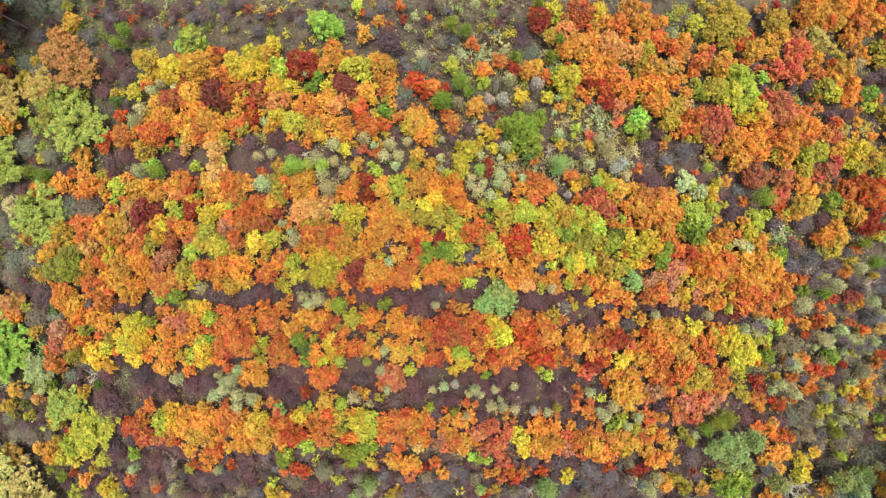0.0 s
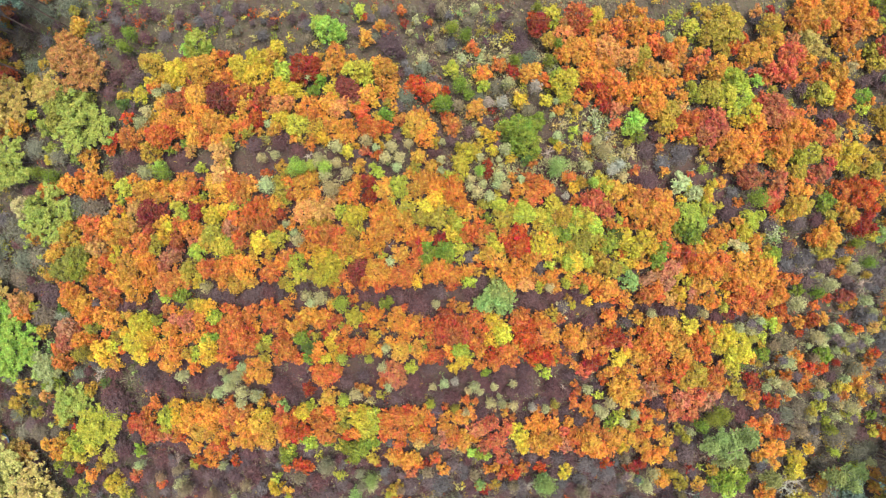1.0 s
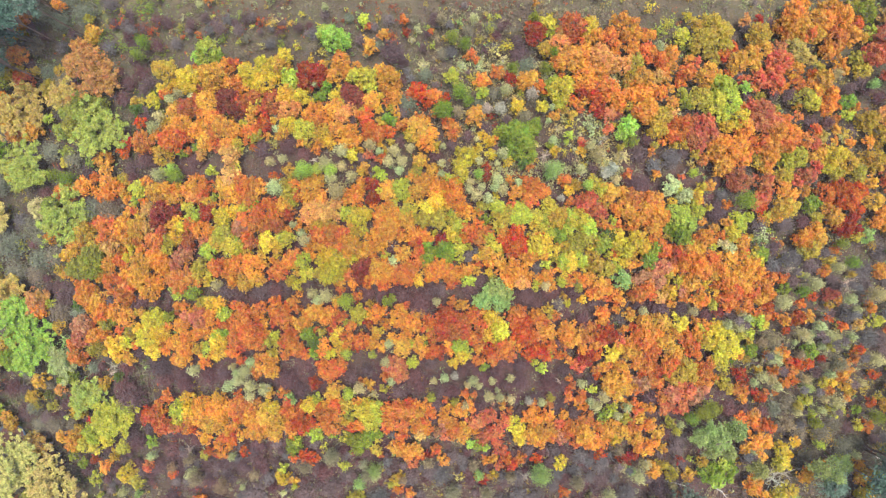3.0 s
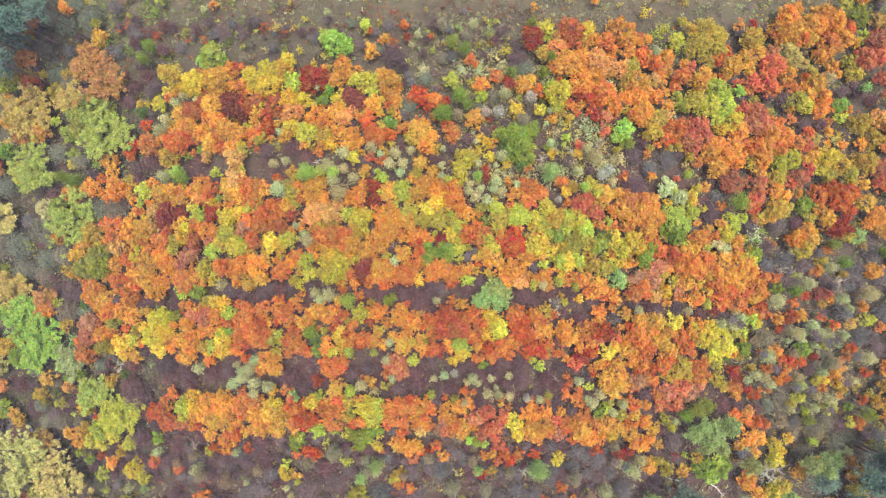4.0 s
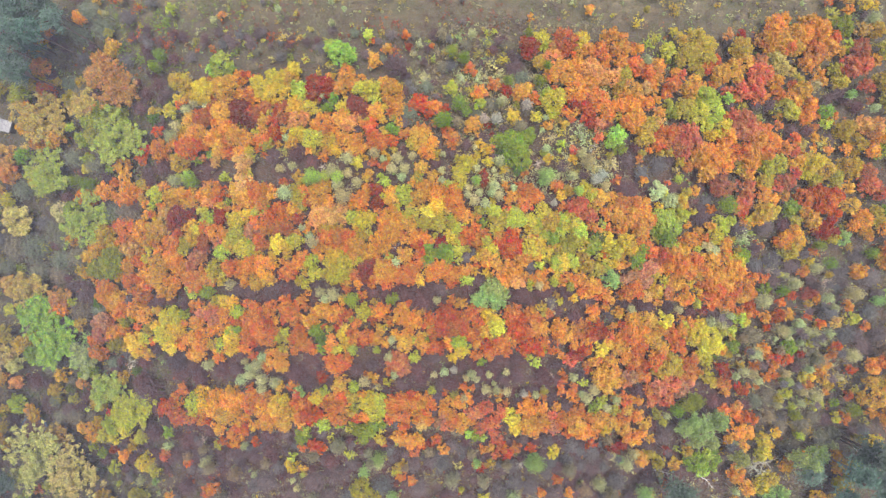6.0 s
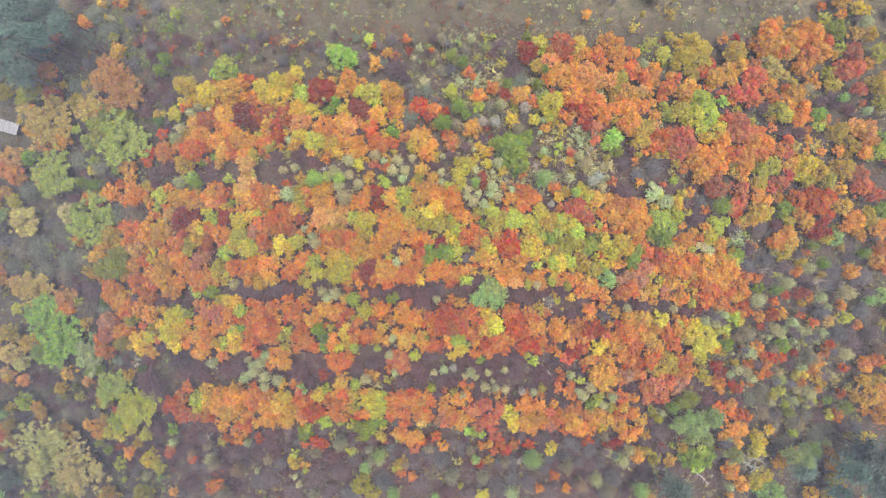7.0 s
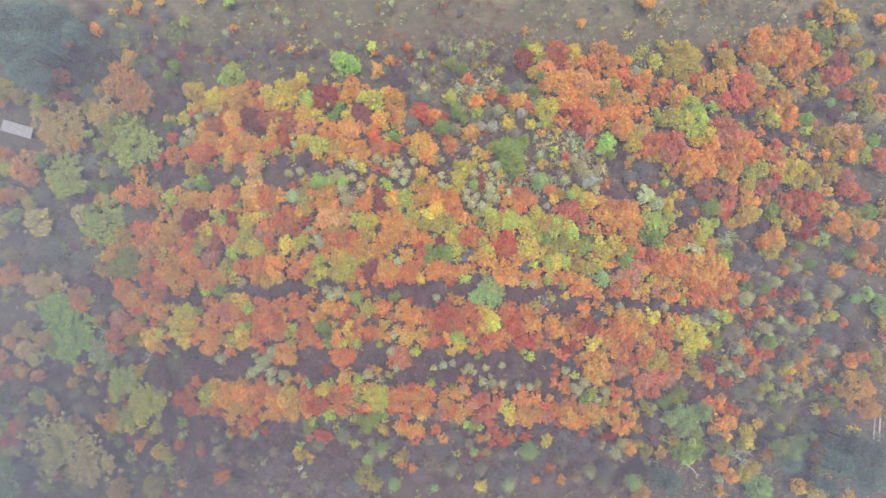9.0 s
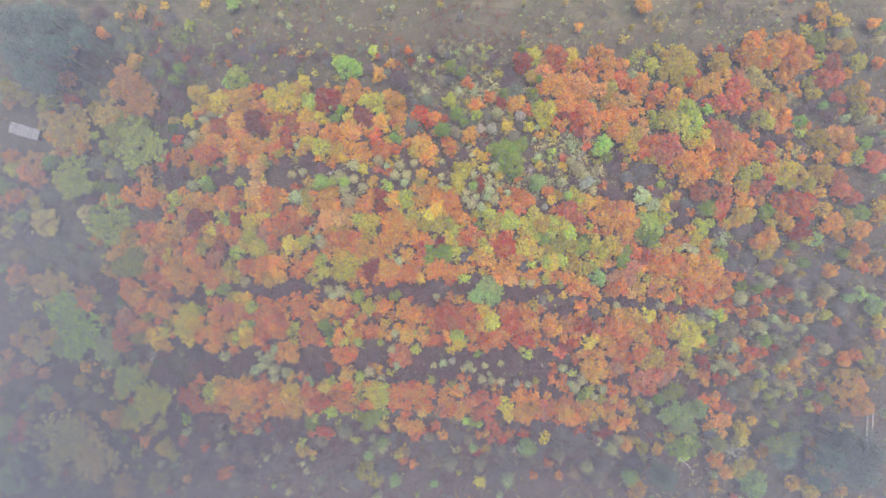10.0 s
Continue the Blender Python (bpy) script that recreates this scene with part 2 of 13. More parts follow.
def crown_tuft(seed, radius):
    """A soft feathery crown of fine narrow leaves."""
    rng = np.random.default_rng(seed)
    k = int(700 * radius ** 1.8)
    d = unit(rng.normal(0, 1, (k, 3)) + np.array([0, 0, 0.4]))
    a = np.arctan2(d[:, 1], d[:, 0])
    reach = radius * (0.78 + 0.1 * np.sin(3 * a + seed) + 0.06 * np.sin(7 * a + 3 * d[:, 2] + seed)) * rng.uniform(0.35, 1.15, k)
    at = d * reach[:, None] * np.array([1, 1, 1.9])
    v, f = leaf_blades(rng, at, d, 0.18, 0.2, 0.6)
    return mesh_of("feathery_crown", v, f, TUFT)


def crown_bare(seed, radius, thick=1.0):
    """A leafless shrub or dead tree: twigs that fork outwards and up."""
    rng = np.random.default_rng(seed)
    pieces = []
    for _ in range(int((8 + 8 * radius) / thick ** 0.5)):
        a, d = rng.uniform(0, 6.283), rng.uniform(0.35, 1.0)
        tip = Vector((math.cos(a) * d * radius, math.sin(a) * d * radius, radius * (0.75 - 0.65 * d * d) + rng.normal(0, 0.1)))
        mid = tip * 0.5 + Vector((0, 0, -0.1 * radius))
        root = Vector((tip.x * 0.1, tip.y * 0.1, -0.7 * radius))
        pieces += [stick(root, mid, 0.02 * thick, 0.014 * thick, 3), stick(mid, tip, 0.014 * thick, 0.004 * thick, 3)]
        for _ in range(6):
            s = mid.lerp(tip, rng.uniform(0, 0.9))
            e = s + Vector(rng.normal(0, 0.3, 3)) * radius ** 0.5 + Vector((0, 0, 0.12))
            pieces.append(stick(s, e, 0.009 * thick, 0.003 * thick, 3))
    v, f = joined(pieces)
    k = int(260 * radius ** 1.7 / thick)
    d = unit(rng.normal(0, 1, (k, 3)) + np.array([0, 0, 0.7]))
    fine, tips = leaf_blades(rng, d * (radius * rng.uniform(0.35, 1.0, k))[:, None] * np.array([1, 1, 0.75]), d, 0.36, 0.1, 0.26)
    return mesh_of("bare_twigs", v + [tuple(p) for p in fine.tolist()], f + [tuple(i + len(v) for i in t) for t in tips.tolist()], TWIG)


def crown_dead(seed, radius):
    """A leafless dead tree: crooked forked limbs that spread from the stem, each with side branches."""
    rng = np.random.default_rng(seed)
    pieces = []

    def grow(a, way, length, thick, depth):
        b = a
        for _ in range(3):
            way = (way + Vector(rng.normal(0, 0.22, 3))).normalized()
            a, b = b, b + way * (length / 3)
            pieces.append(stick(a, b, thick, thick * 0.72, 4))
            thick *= 0.72
            if depth:
                side = (way + Vector(rng.normal(0, 0.75, 3))).normalized()
                grow(b, side, length * rng.uniform(0.4, 0.6), thick * 0.75, depth - 1)

    for i in range(int(5 + 3 * radius)):
        turn = 2.4 * i + rng.uniform(-0.5, 0.5)
        way = Vector((math.cos(turn), math.sin(turn), rng.uniform(0.1, 0.7))).normalized()
        grow(Vector((0, 0, radius * rng.uniform(-0.7, 0.1))), way, radius * rng.uniform(0.6, 0.95), 0.05, 2)
    v, f = joined(pieces)
    return mesh_of("dead_branches", v, f, TWIG)


def crown_pine(seed, radius):
    """A tall pine's crown: ragged tiers of boughs of uneven length carrying needle clumps, with gaps between them."""
    rng = np.random.default_rng(seed)
    at, out = [], []
    for tier in range(9):
        z = radius * (0.8 - 0.18 * tier)
        reach = radius * (0.22 + 0.1 * tier)
        for b in range(5 + tier // 2):
            a = rng.uniform(0, 6.283)
            far = reach * rng.uniform(0.4, 1.15)
            for s in np.linspace(0.25, 1, 3 + tier // 3):
                k = 16
                c = np.array([math.cos(a) * s * far, math.sin(a) * s * far, z - 0.15 * s * s * far + rng.normal(0, 0.1)])
                at.append(c + rng.normal(0, 0.2, (k, 3)) * radius ** 0.5 * np.array([1, 1, 0.45]))
                out.append(unit(rng.normal(0, 0.6, (k, 3)) + np.array([math.cos(a), math.sin(a), 0.9])))
    v, f = leaf_blades(rng, np.concatenate(at), np.concatenate(out), 0.26, 0.3, 0.7)
    return mesh_of("pine_crown", v, f, NEEDLE)


def trunk_mesh(seed, bark, bare=0.5):
    """A tapered trunk one metre high, slightly bent, whose limbs grow out of its sides up into the crown: one closed skin."""
    rng = np.random.default_rng(seed)
    sides, levels = 5, [(-0.04, 0.025), (bare - 0.1, 0.019), (bare + 0.08, 0.016), (bare + 0.22, 0.011), (0.93, 0.004)]
    verts, faces = [], []
    for i, (z, r) in enumerate(levels):
        cx, cy = (rng.normal(0, 0.012, 2) if i else (0.0, 0.0))
        verts += [(cx + r * math.cos(6.2832 * s / sides), cy + r * math.sin(6.2832 * s / sides), z) for s in range(sides)]
    for i in range(len(levels) - 1):
        for s in range(sides):
            t = (s + 1) % sides
            quad = [i * sides + s, i * sides + t, (i + 1) * sides + t, (i + 1) * sides + s]
            if i in (1, 2) and (s + i) % 2 == 0:
                a, reach = 6.2832 * (s + 0.5) / sides, rng.uniform(0.12, 0.22)
                z, base = levels[i][0] + rng.uniform(0.18, 0.26), len(verts)
                for da, dz in ((-0.02, -0.006), (0.02, -0.006), (0.02, 0.006), (-0.02, 0.006)):
                    verts.append((math.cos(a + da) * reach, math.sin(a + da) * reach, z + dz))
                faces += [(quad[k], quad[(k + 1) % 4], base + (k + 1) % 4, base + k) for k in range(4)] + [(base, base + 1, base + 2, base + 3)]
            else:
                faces.append(tuple(quad))
    return mesh_of("trunk", verts, faces, bark)


def bent_stem(points, radii, sides=6):
    """One closed tapered skin along a bent line."""
    verts, faces = [], []
    for i, (p, r) in enumerate(zip(points, radii)):
        way = (points[min(i + 1, len(points) - 1)] - points[max(i - 1, 0)]).normalized()
        q = way.to_track_quat("Z", "Y")
        verts += [tuple(p + q @ Vector((r * math.cos(6.2832 * k / sides), r * math.sin(6.2832 * k / sides), 0))) for k in range(sides)]
    for i in range(len(points) - 1):
        faces += [(i * sides + k, i * sides + (k + 1) % sides, (i + 1) * sides + (k + 1) % sides, (i + 1) * sides + k) for k in range(sides)]
    faces += [tuple(reversed(range(sides))), tuple(range(len(verts) - sides, len(verts)))]
    return verts, faces


def pole_mesh(seed, bark):
    """A slender bare birch stem one metre high, a little crooked."""
    rng = np.random.default_rng(seed)
    points = [Vector((rng.normal(0, 0.012) * i, rng.normal(0, 0.012) * i, i / 6 - 0.02)) for i in range(7)]
    v, f = bent_stem(points, [0.02 * (1 - i / 7.5) for i in range(7)])
    return mesh_of("birch_stem", v, f, bark)


# ---- ground ----
def ground_height(x, y):
    """Low broad dome under the plantation, fitted to the camera's view, level farther out."""
    r = math.hypot(x, y)
    k = min(r, 66.0)
    return 1.5 - 0.0033 * k * k


def build_ground():
    ring = [0, 2] + [2 + 2 * i for i in range(1, 35)] + [78, 95, 130, 200, 350, 700, 1500, 2600]
    seg, verts, faces = 96, [], []
    for i, r in enumerate(ring):
        for s in range(seg):
            x, y = r * math.cos(6.28319 * s / seg), r * math.sin(6.28319 * s / seg)
            rough = 0.22 * noise.noise(Vector((x * 0.2, y * 0.2, 0))) + 0.1 * noise.noise(Vector((x * 0.7, y * 0.7, 3))) if 0 < r < 100 else 0
            verts.append((x, y, ground_height(x, y) + rough - 0.1))
    for i in range(len(ring) - 1):
        for s in range(seg):
            t = (s + 1) % seg
            faces.append((i * seg + s, (i + 1) * seg + s, (i + 1) * seg + t, i * seg + t))
    me = mesh_of("ground", verts, faces, GROUND_MAT)
    for p in me.polygons:
        p.use_smooth = True
    tagged(new("ground", me), "brown leaf-littered ground with moss and a straw meadow", "ground", kind="structure")


build_ground()

# ---- stock of crowns and trunks ----
DENSE = {s: [crown_dense(100 * i + int(s * 10), s) for i in range(1, 6)] for s in (0.55, 0.85, 1.2, 1.65, 2.2)}
SPARSE = {s: [crown_sparse(70 * i + int(s * 10), s) for i in range(1, 4)] for s in (0.7, 1.1)}
TUFTS = {s: [crown_tuft(50 * i + int(s * 10), s) for i in range(1, 4)] for s in (0.55, 0.85, 1.4)}
BARE = {s: [crown_bare(30 * i + int(s * 10), s) for i in range(1, 4)] for s in (0.7, 1.2, 1.8)}
PINES = {s: [crown_pine(20 * i + int(s * 10), s) for i in range(1, 3)] for s in (1.6, 2.2)}
DEAD = {s: [crown_dead(33 * i + int(s * 10), s) for i in range(1, 4)] for s in (0.7, 1.2, 1.8)}
STEMS = {s: [crown_bare(37 * i, s, 1.0) for i in range(1, 4)] for s in (0.6,)}
STOCK = {"stem": STEMS, "dead": DEAD, "dense": DENSE, "sparse": SPARSE, "tuft": TUFTS, "bare": BARE, "pine": PINES}
TRUNKS = [trunk_mesh(i, BARK) for i in range(4)]
BIRCHES = [trunk_mesh(i + 9, BIRCH) for i in range(2)]
POLES = [pole_mesh(i + 41, BIRCH) for i in range(4)]
PINE_TRUNKS = [trunk_mesh(i + 19, PINE_BARK, 0.7) for i in range(2)]
PLACE = random.Random(5)
KINDS = {
    "dense": ("autumn_tree", "young broadleaf tree with a dense {} autumn crown", "tree"),
    "sparse": ("sparse_shrub", "half-bare shrub with scattered {} autumn leaves", "shrub"),
    "tuft": ("feathery_sapling", "feathery sapling with a soft {} crown", "sapling"),
    "bare": ("bare_shrub", "leafless shrub of fine {} twigs", "shrub"),
    "dead": ("dead_birch", "dead leafless birch with pale {} branches", "dead tree"),
    "stem": ("birch_pole", "slender leafless birch with a {} stem", "birch"),
    "pine": ("pine_tree", "tall pine with {} needles", "pine"),
}


SPECIES = {}
for kind_name, colours in (
    ("orange_leaved_tree", "orange apricot tan_orange"), ("russet_tree", "rust"), ("flame_orange_tree", "deep_orange"), ("golden_tree", "gold"), ("yellow_leaved_tree", "yellow bright_yellow pale_yellow"),
    ("turning_green_tree", "yellow_green lime moss_green"), ("olive_leaved_tree", "olive ochre"), ("green_tree", "green dark_green"), ("pale_green_tree", "mint"),
    ("red_leaved_tree", "red crimson coral brick salmon"), ("maroon_leaved_tree", "maroon"), ("sage_leaved_tree", "sage"), ("pale_leaved_tree", "white"),
):
    for c in colours.split():
        SPECIES[c] = kind_name


def plant(form, colour, x, y, radius, height):
    """One tree or shrub: its foot on the ground at x, y, its crown of that radius, and its full height."""
    name, label, category = KINDS[form]
    if form == "dense":
        name = SPECIES[colour]
        if radius < 0.8:
            name, label, category = name.replace("tree", "sapling"), label.replace("young broadleaf tree", "broadleaf sapling"), "sapling"
    if form == "bare" and colour != "grey_brown":
        name = {"purple_brown": "purple_twig_shrub", "olive_brown": "olive_twig_shrub", "grey_olive": "olive_twig_shrub"}.get(colour, "brown_twig_shrub")
    turn = PLACE.uniform(0, 360)
    sizes = STOCK[form]
    size = min(sizes, key=lambda s: abs(math.log(s / radius)))
    k, tall = radius / size, PLACE.uniform(0.9, 1.15)
    drop = {"dense": 0.75, "sparse": 0.5, "tuft": 1.45, "bare": 0.8, "dead": 0.8, "stem": 0.7, "pine": 1.0}[form] * radius
    stems = PINE_TRUNKS if form == "pine" else POLES if form in ("stem", "dead") else BIRCHES if colour in ("white", "sage") else TRUNKS
    thick = 2.6 if form == "stem" else 1.8 if form == "dead" else min(height, 7.0, 3.2 * radius)
    stem_scale = (thick, thick, height * (0.96 if form in ("pine", "stem") else 0.86))
    foot = pose(x, y, ground_height(x, y) - 0.05, 0, 0, turn)
    crown_pose = pose(0, 0, height - drop + PLACE.uniform(-0.5, 0.45) * min(radius, 1.4)) @ Matrix.Diagonal((k, k, k * tall, 1))
    small = radius < 0.74
    if form == "tuft" and colour != "sage":
        name, category = "feathery_shrub", "shrub"
        label = label.replace("sapling", "shrub")
    tree = new(name, PLACE.choice(stems) if small else None)
    tagged(tree, label.format(colour.replace("_", " ")), category, category + "s of the plantation")
    crown = part("crown", PLACE.choice(sizes[size]), tree)
    crown.matrix_basis = crown_pose
    if small:
        tree.matrix_basis = foot @ Matrix.Diagonal((*stem_scale, 1))
        crown.matrix_parent_inverse = Matrix.Diagonal((*stem_scale, 1)).inverted()
    else:
        tree.matrix_basis = foot
        trunk = part("trunk", PLACE.choice(stems), tree)
        trunk.scale = stem_scale
    light, warm = PLACE.uniform(0.86, 1.2), PLACE.uniform(-0.11, 0.1)
    crown.color = (*[c * light * v for c, v in zip(COLOURS["grey_brown" if form == "stem" else colour], (1 + warm, 1 - warm, 1 - warm))], 1)



# north-west stand
plant("bare", "grey_brown", -60.8, 42.4, 0.72, 1.9)
plant("sparse", "olive", -53.3, 41.1, 0.66, 1.9)
plant("tuft", "olive", -52.2, 41.7, 0.74, 4.6)
plant("dense", "yellow", -45.9, 40.2, 0.69, 3.0)
plant("sparse", "olive", -40.2, 41.9, 0.44, 1.6)
plant("sparse", "olive", -36.0, 40.8, 0.70, 1.9)
plant("pine", "blue_green", -64.1, 36.7, 2.21, 11.5)
plant("pine", "blue_green", -60.1, 37.1, 1.72, 9.8)
plant("bare", "brown", -57.5, 39.6, 1.60, 3.0)
plant("dense", "gold", -57.1, 36.2, 1.05, 3.7)
plant("bare", "olive_brown", -55.8, 37.4, 1.99, 3.4)
plant("dense", "gold", -54.2, 39.0, 0.67, 3.0)
plant("tuft", "olive", -52.7, 36.4, 0.51, 3.9)
plant("sparse", "red", -52.1, 39.4, 1.28, 2.4)
plant("tuft", "sage", -51.8, 36.1, 0.67, 4.4)
plant("sparse", "olive", -50.5, 38.4, 0.60, 1.8)
plant("dense", "gold", -50.1, 39.1, 0.76, 3.1)
plant("dense", "yellow", -50.1, 40.0, 0.69, 3.0)
plant("sparse", "red", -47.0, 37.0, 1.30, 2.5)
plant("bare", "grey_brown", -44.4, 37.7, 1.30, 2.6)
plant("dense", "yellow", -38.2, 39.5, 0.67, 3.0)
plant("dense", "lime", -33.6, 39.2, 1.04, 3.7)
plant("sparse", "olive", -32.1, 39.0, 0.44, 1.6)
plant("tuft", "sage", -29.7, 39.1, 0.66, 4.4)
plant("bare", "grey_brown", -26.7, 36.6, 0.51, 1.7)
plant("tuft", "olive", -26.1, 39.5, 0.72, 4.6)
plant("tuft", "sage", -25.2, 36.4, 0.63, 4.3)
plant("bare", "grey_brown", -23.2, 39.5, 0.55, 1.7)
plant("tuft", "olive", -9.8, 36.7, 0.48, 3.9)
plant("tuft", "sage", -7.8, 37.1, 0.53, 4.0)
plant("tuft", "olive", -0.6, 37.4, 0.60, 4.2)
plant("pine", "blue_green", -65.6, 32.6, 2.05, 11.0)
plant("pine", "blue_green", -64.0, 33.6, 2.91, 19.4)
plant("dense", "apricot", -62.3, 33.6, 1.30, 4.2)
plant("dense", "orange", -62.3, 32.2, 0.76, 3.2)
plant("bare", "purple_brown", -61.4, 32.9, 0.89, 2.2)
plant("pine", "blue_green", -61.3, 34.4, 3.00, 14.2)
plant("pine", "blue_green", -60.7, 34.6, 2.72, 19.1)
plant("bare", "olive_brown", -59.4, 34.7, 1.81, 3.2)
plant("bare", "olive_brown", -56.7, 33.7, 1.99, 3.4)
plant("pine", "blue_green", -56.5, 34.6, 1.95, 17.9)
plant("bare", "olive_brown", -52.3, 34.2, 2.15, 3.6)
plant("dense", "olive", -51.4, 33.3, 0.74, 3.1)
plant("bare", "grey_brown", -48.6, 35.6, 1.53, 2.9)
plant("bare", "purple_brown", -47.6, 32.4, 1.20, 2.6)
plant("sparse", "red", -46.1, 32.5, 1.07, 2.2)
plant("tuft", "olive", -45.4, 33.5, 0.42, 3.7)
plant("bare", "purple_brown", -45.1, 33.4, 1.03, 2.3)
plant("bare", "brown", -44.8, 32.1, 0.76, 2.0)
plant("sparse", "green", -42.3, 34.2, 1.32, 2.5)
plant("dense", "yellow_green", -40.7, 35.9, 0.83, 3.3)
plant("tuft", "sage", -33.5, 33.4, 0.66, 4.4)
plant("bare", "brown", -33.2, 32.1, 0.86, 2.1)
plant("dense", "deep_orange", -32.7, 34.4, 0.63, 2.9)
plant("sparse", "yellow_green", -32.1, 32.1, 0.70, 1.8)
plant("sparse", "green", -28.1, 32.0, 0.95, 2.1)
plant("tuft", "sage", -23.7, 34.4, 0.63, 4.3)
plant("sparse", "olive", -21.4, 34.5, 0.68, 1.9)
plant("tuft", "sage", -16.1, 35.4, 0.56, 4.1)
plant("tuft", "sage", -14.2, 34.2, 0.48, 3.8)
plant("tuft", "sage", -5.8, 35.2, 0.41, 3.6)
plant("pine", "blue_green", -66.1, 28.5, 1.72, 9.8)
plant("pine", "blue_green", -63.6, 29.5, 2.53, 18.8)
plant("dense", "gold", -63.5, 31.7, 0.95, 3.5)
plant("dense", "olive", -62.6, 31.7, 0.95, 3.5)
plant("dense", "apricot", -62.4, 28.3, 1.46, 4.5)
plant("pine", "blue_green", -61.6, 30.6, 2.21, 11.5)
plant("bare", "olive_brown", -60.3, 30.1, 1.81, 3.2)
plant("pine", "blue_green", -60.3, 30.3, 2.53, 18.8)
plant("bare", "purple_brown", -59.6, 31.5, 1.04, 2.3)
plant("pine", "blue_green", -57.3, 30.5, 1.75, 17.6)
plant("bare", "grey_brown", -56.4, 29.7, 1.18, 2.5)
plant("bare", "purple_brown", -54.5, 31.4, 0.84, 2.1)
plant("pine", "blue_green", -53.4, 31.5, 1.63, 17.4)
plant("dense", "tan_orange", -52.2, 28.5, 1.61, 4.8)
plant("dense", "gold", -50.6, 31.0, 0.93, 3.5)
plant("dense", "gold", -50.4, 30.6, 1.29, 4.1)
plant("sparse", "green", -49.6, 29.6, 1.38, 2.5)
plant("bare", "purple_brown", -49.3, 29.3, 0.88, 2.2)
plant("bare", "grey_brown", -47.7, 28.7, 1.25, 2.6)
plant("sparse", "red", -47.5, 31.9, 0.77, 1.9)
plant("sparse", "green", -45.8, 28.9, 1.23, 2.4)
plant("bare", "grey_brown", -45.3, 31.8, 0.91, 2.2)
plant("bare", "purple_brown", -44.8, 29.9, 1.08, 2.4)
plant("sparse", "red", -44.8, 31.2, 0.76, 1.9)
plant("bare", "grey_brown", -44.3, 30.9, 0.99, 2.3)
plant("bare", "purple_brown", -44.3, 28.8, 1.02, 2.3)
plant("sparse", "crimson", -44.0, 31.6, 0.68, 1.8)
plant("bare", "brown", -42.5, 31.2, 1.06, 2.4)
plant("tuft", "green", -41.5, 28.5, 1.17, 5.8)
plant("sparse", "red", -41.2, 30.5, 1.27, 2.4)
plant("sparse", "green", -40.5, 28.0, 1.40, 2.6)
plant("bare", "brown", -40.2, 32.0, 1.16, 2.5)
plant("bare", "purple_brown", -39.8, 28.2, 1.17, 2.5)
plant("bare", "purple_brown", -38.9, 31.8, 1.09, 2.4)
plant("bare", "grey_brown", -37.3, 28.5, 1.02, 2.3)
plant("sparse", "olive", -36.7, 30.7, 1.08, 2.3)
plant("sparse", "red", -36.6, 29.4, 0.59, 1.7)
plant("bare", "grey_brown", -35.6, 30.2, 0.61, 1.8)
plant("bare", "brown", -35.3, 31.2, 1.03, 2.3)
plant("sparse", "red", -34.2, 29.5, 0.74, 1.9)
plant("bare", "grey_brown", -32.4, 30.2, 0.84, 2.1)
plant("bare", "grey_brown", -31.6, 31.2, 0.96, 2.2)
plant("sparse", "olive", -30.9, 30.6, 0.98, 2.1)
plant("bare", "grey_brown", -30.7, 30.0, 1.19, 2.5)
plant("sparse", "green", -30.3, 29.1, 0.87, 2.0)
plant("bare", "grey_brown", -29.9, 31.6, 0.91, 2.2)
plant("bare", "purple_brown", -28.7, 30.9, 0.63, 1.8)
plant("bare", "grey_brown", -28.0, 29.9, 1.01, 2.3)
plant("sparse", "yellow_green", -27.9, 28.4, 0.65, 1.8)
plant("bare", "brown", -27.1, 31.6, 1.04, 2.4)
plant("bare", "grey_olive", -27.0, 28.6, 0.72, 1.9)
plant("bare", "grey_brown", -26.2, 31.7, 0.79, 2.0)
plant("sparse", "yellow_green", -26.1, 30.4, 0.58, 1.7)
plant("sparse", "red", -25.2, 30.8, 0.87, 2.0)
plant("bare", "grey_brown", -25.1, 29.6, 0.49, 1.6)
plant("bare", "grey_brown", -23.5, 29.9, 0.54, 1.7)
plant("sparse", "yellow", -23.4, 30.8, 0.84, 2.0)
plant("sparse", "pale_yellow", -23.0, 30.7, 0.94, 2.1)
plant("bare", "brown", -22.3, 29.4, 0.92, 2.2)
plant("bare", "grey_brown", -22.2, 30.7, 0.86, 2.1)
plant("sparse", "green", -22.2, 28.8, 0.72, 1.9)
plant("sparse", "red", -21.9, 30.0, 0.83, 2.0)
plant("sparse", "yellow", -20.8, 30.7, 0.67, 1.9)
plant("sparse", "yellow_green", -20.1, 30.9, 0.58, 1.7)
plant("bare", "brown", -19.7, 29.9, 0.95, 2.2)
plant("sparse", "yellow_green", -19.1, 31.7, 0.78, 1.9)
plant("bare", "grey_brown", -18.5, 29.1, 0.52, 1.7)
plant("bare", "purple_brown", -18.2, 30.1, 0.69, 1.9)
plant("sparse", "green", -18.1, 28.3, 0.64, 1.8)
plant("bare", "grey_brown", -17.4, 28.6, 1.06, 2.4)
plant("sparse", "yellow", -17.1, 30.2, 0.50, 1.7)
plant("bare", "grey_brown", -16.1, 31.6, 0.74, 2.0)
plant("tuft", "sage", -15.8, 32.0, 0.63, 4.3)
plant("dense", "lime", -15.7, 28.3, 1.19, 4.0)
plant("bare", "grey_olive", -12.8, 31.1, 0.79, 2.0)
plant("dense", "yellow_green", -10.7, 30.2, 0.67, 3.0)
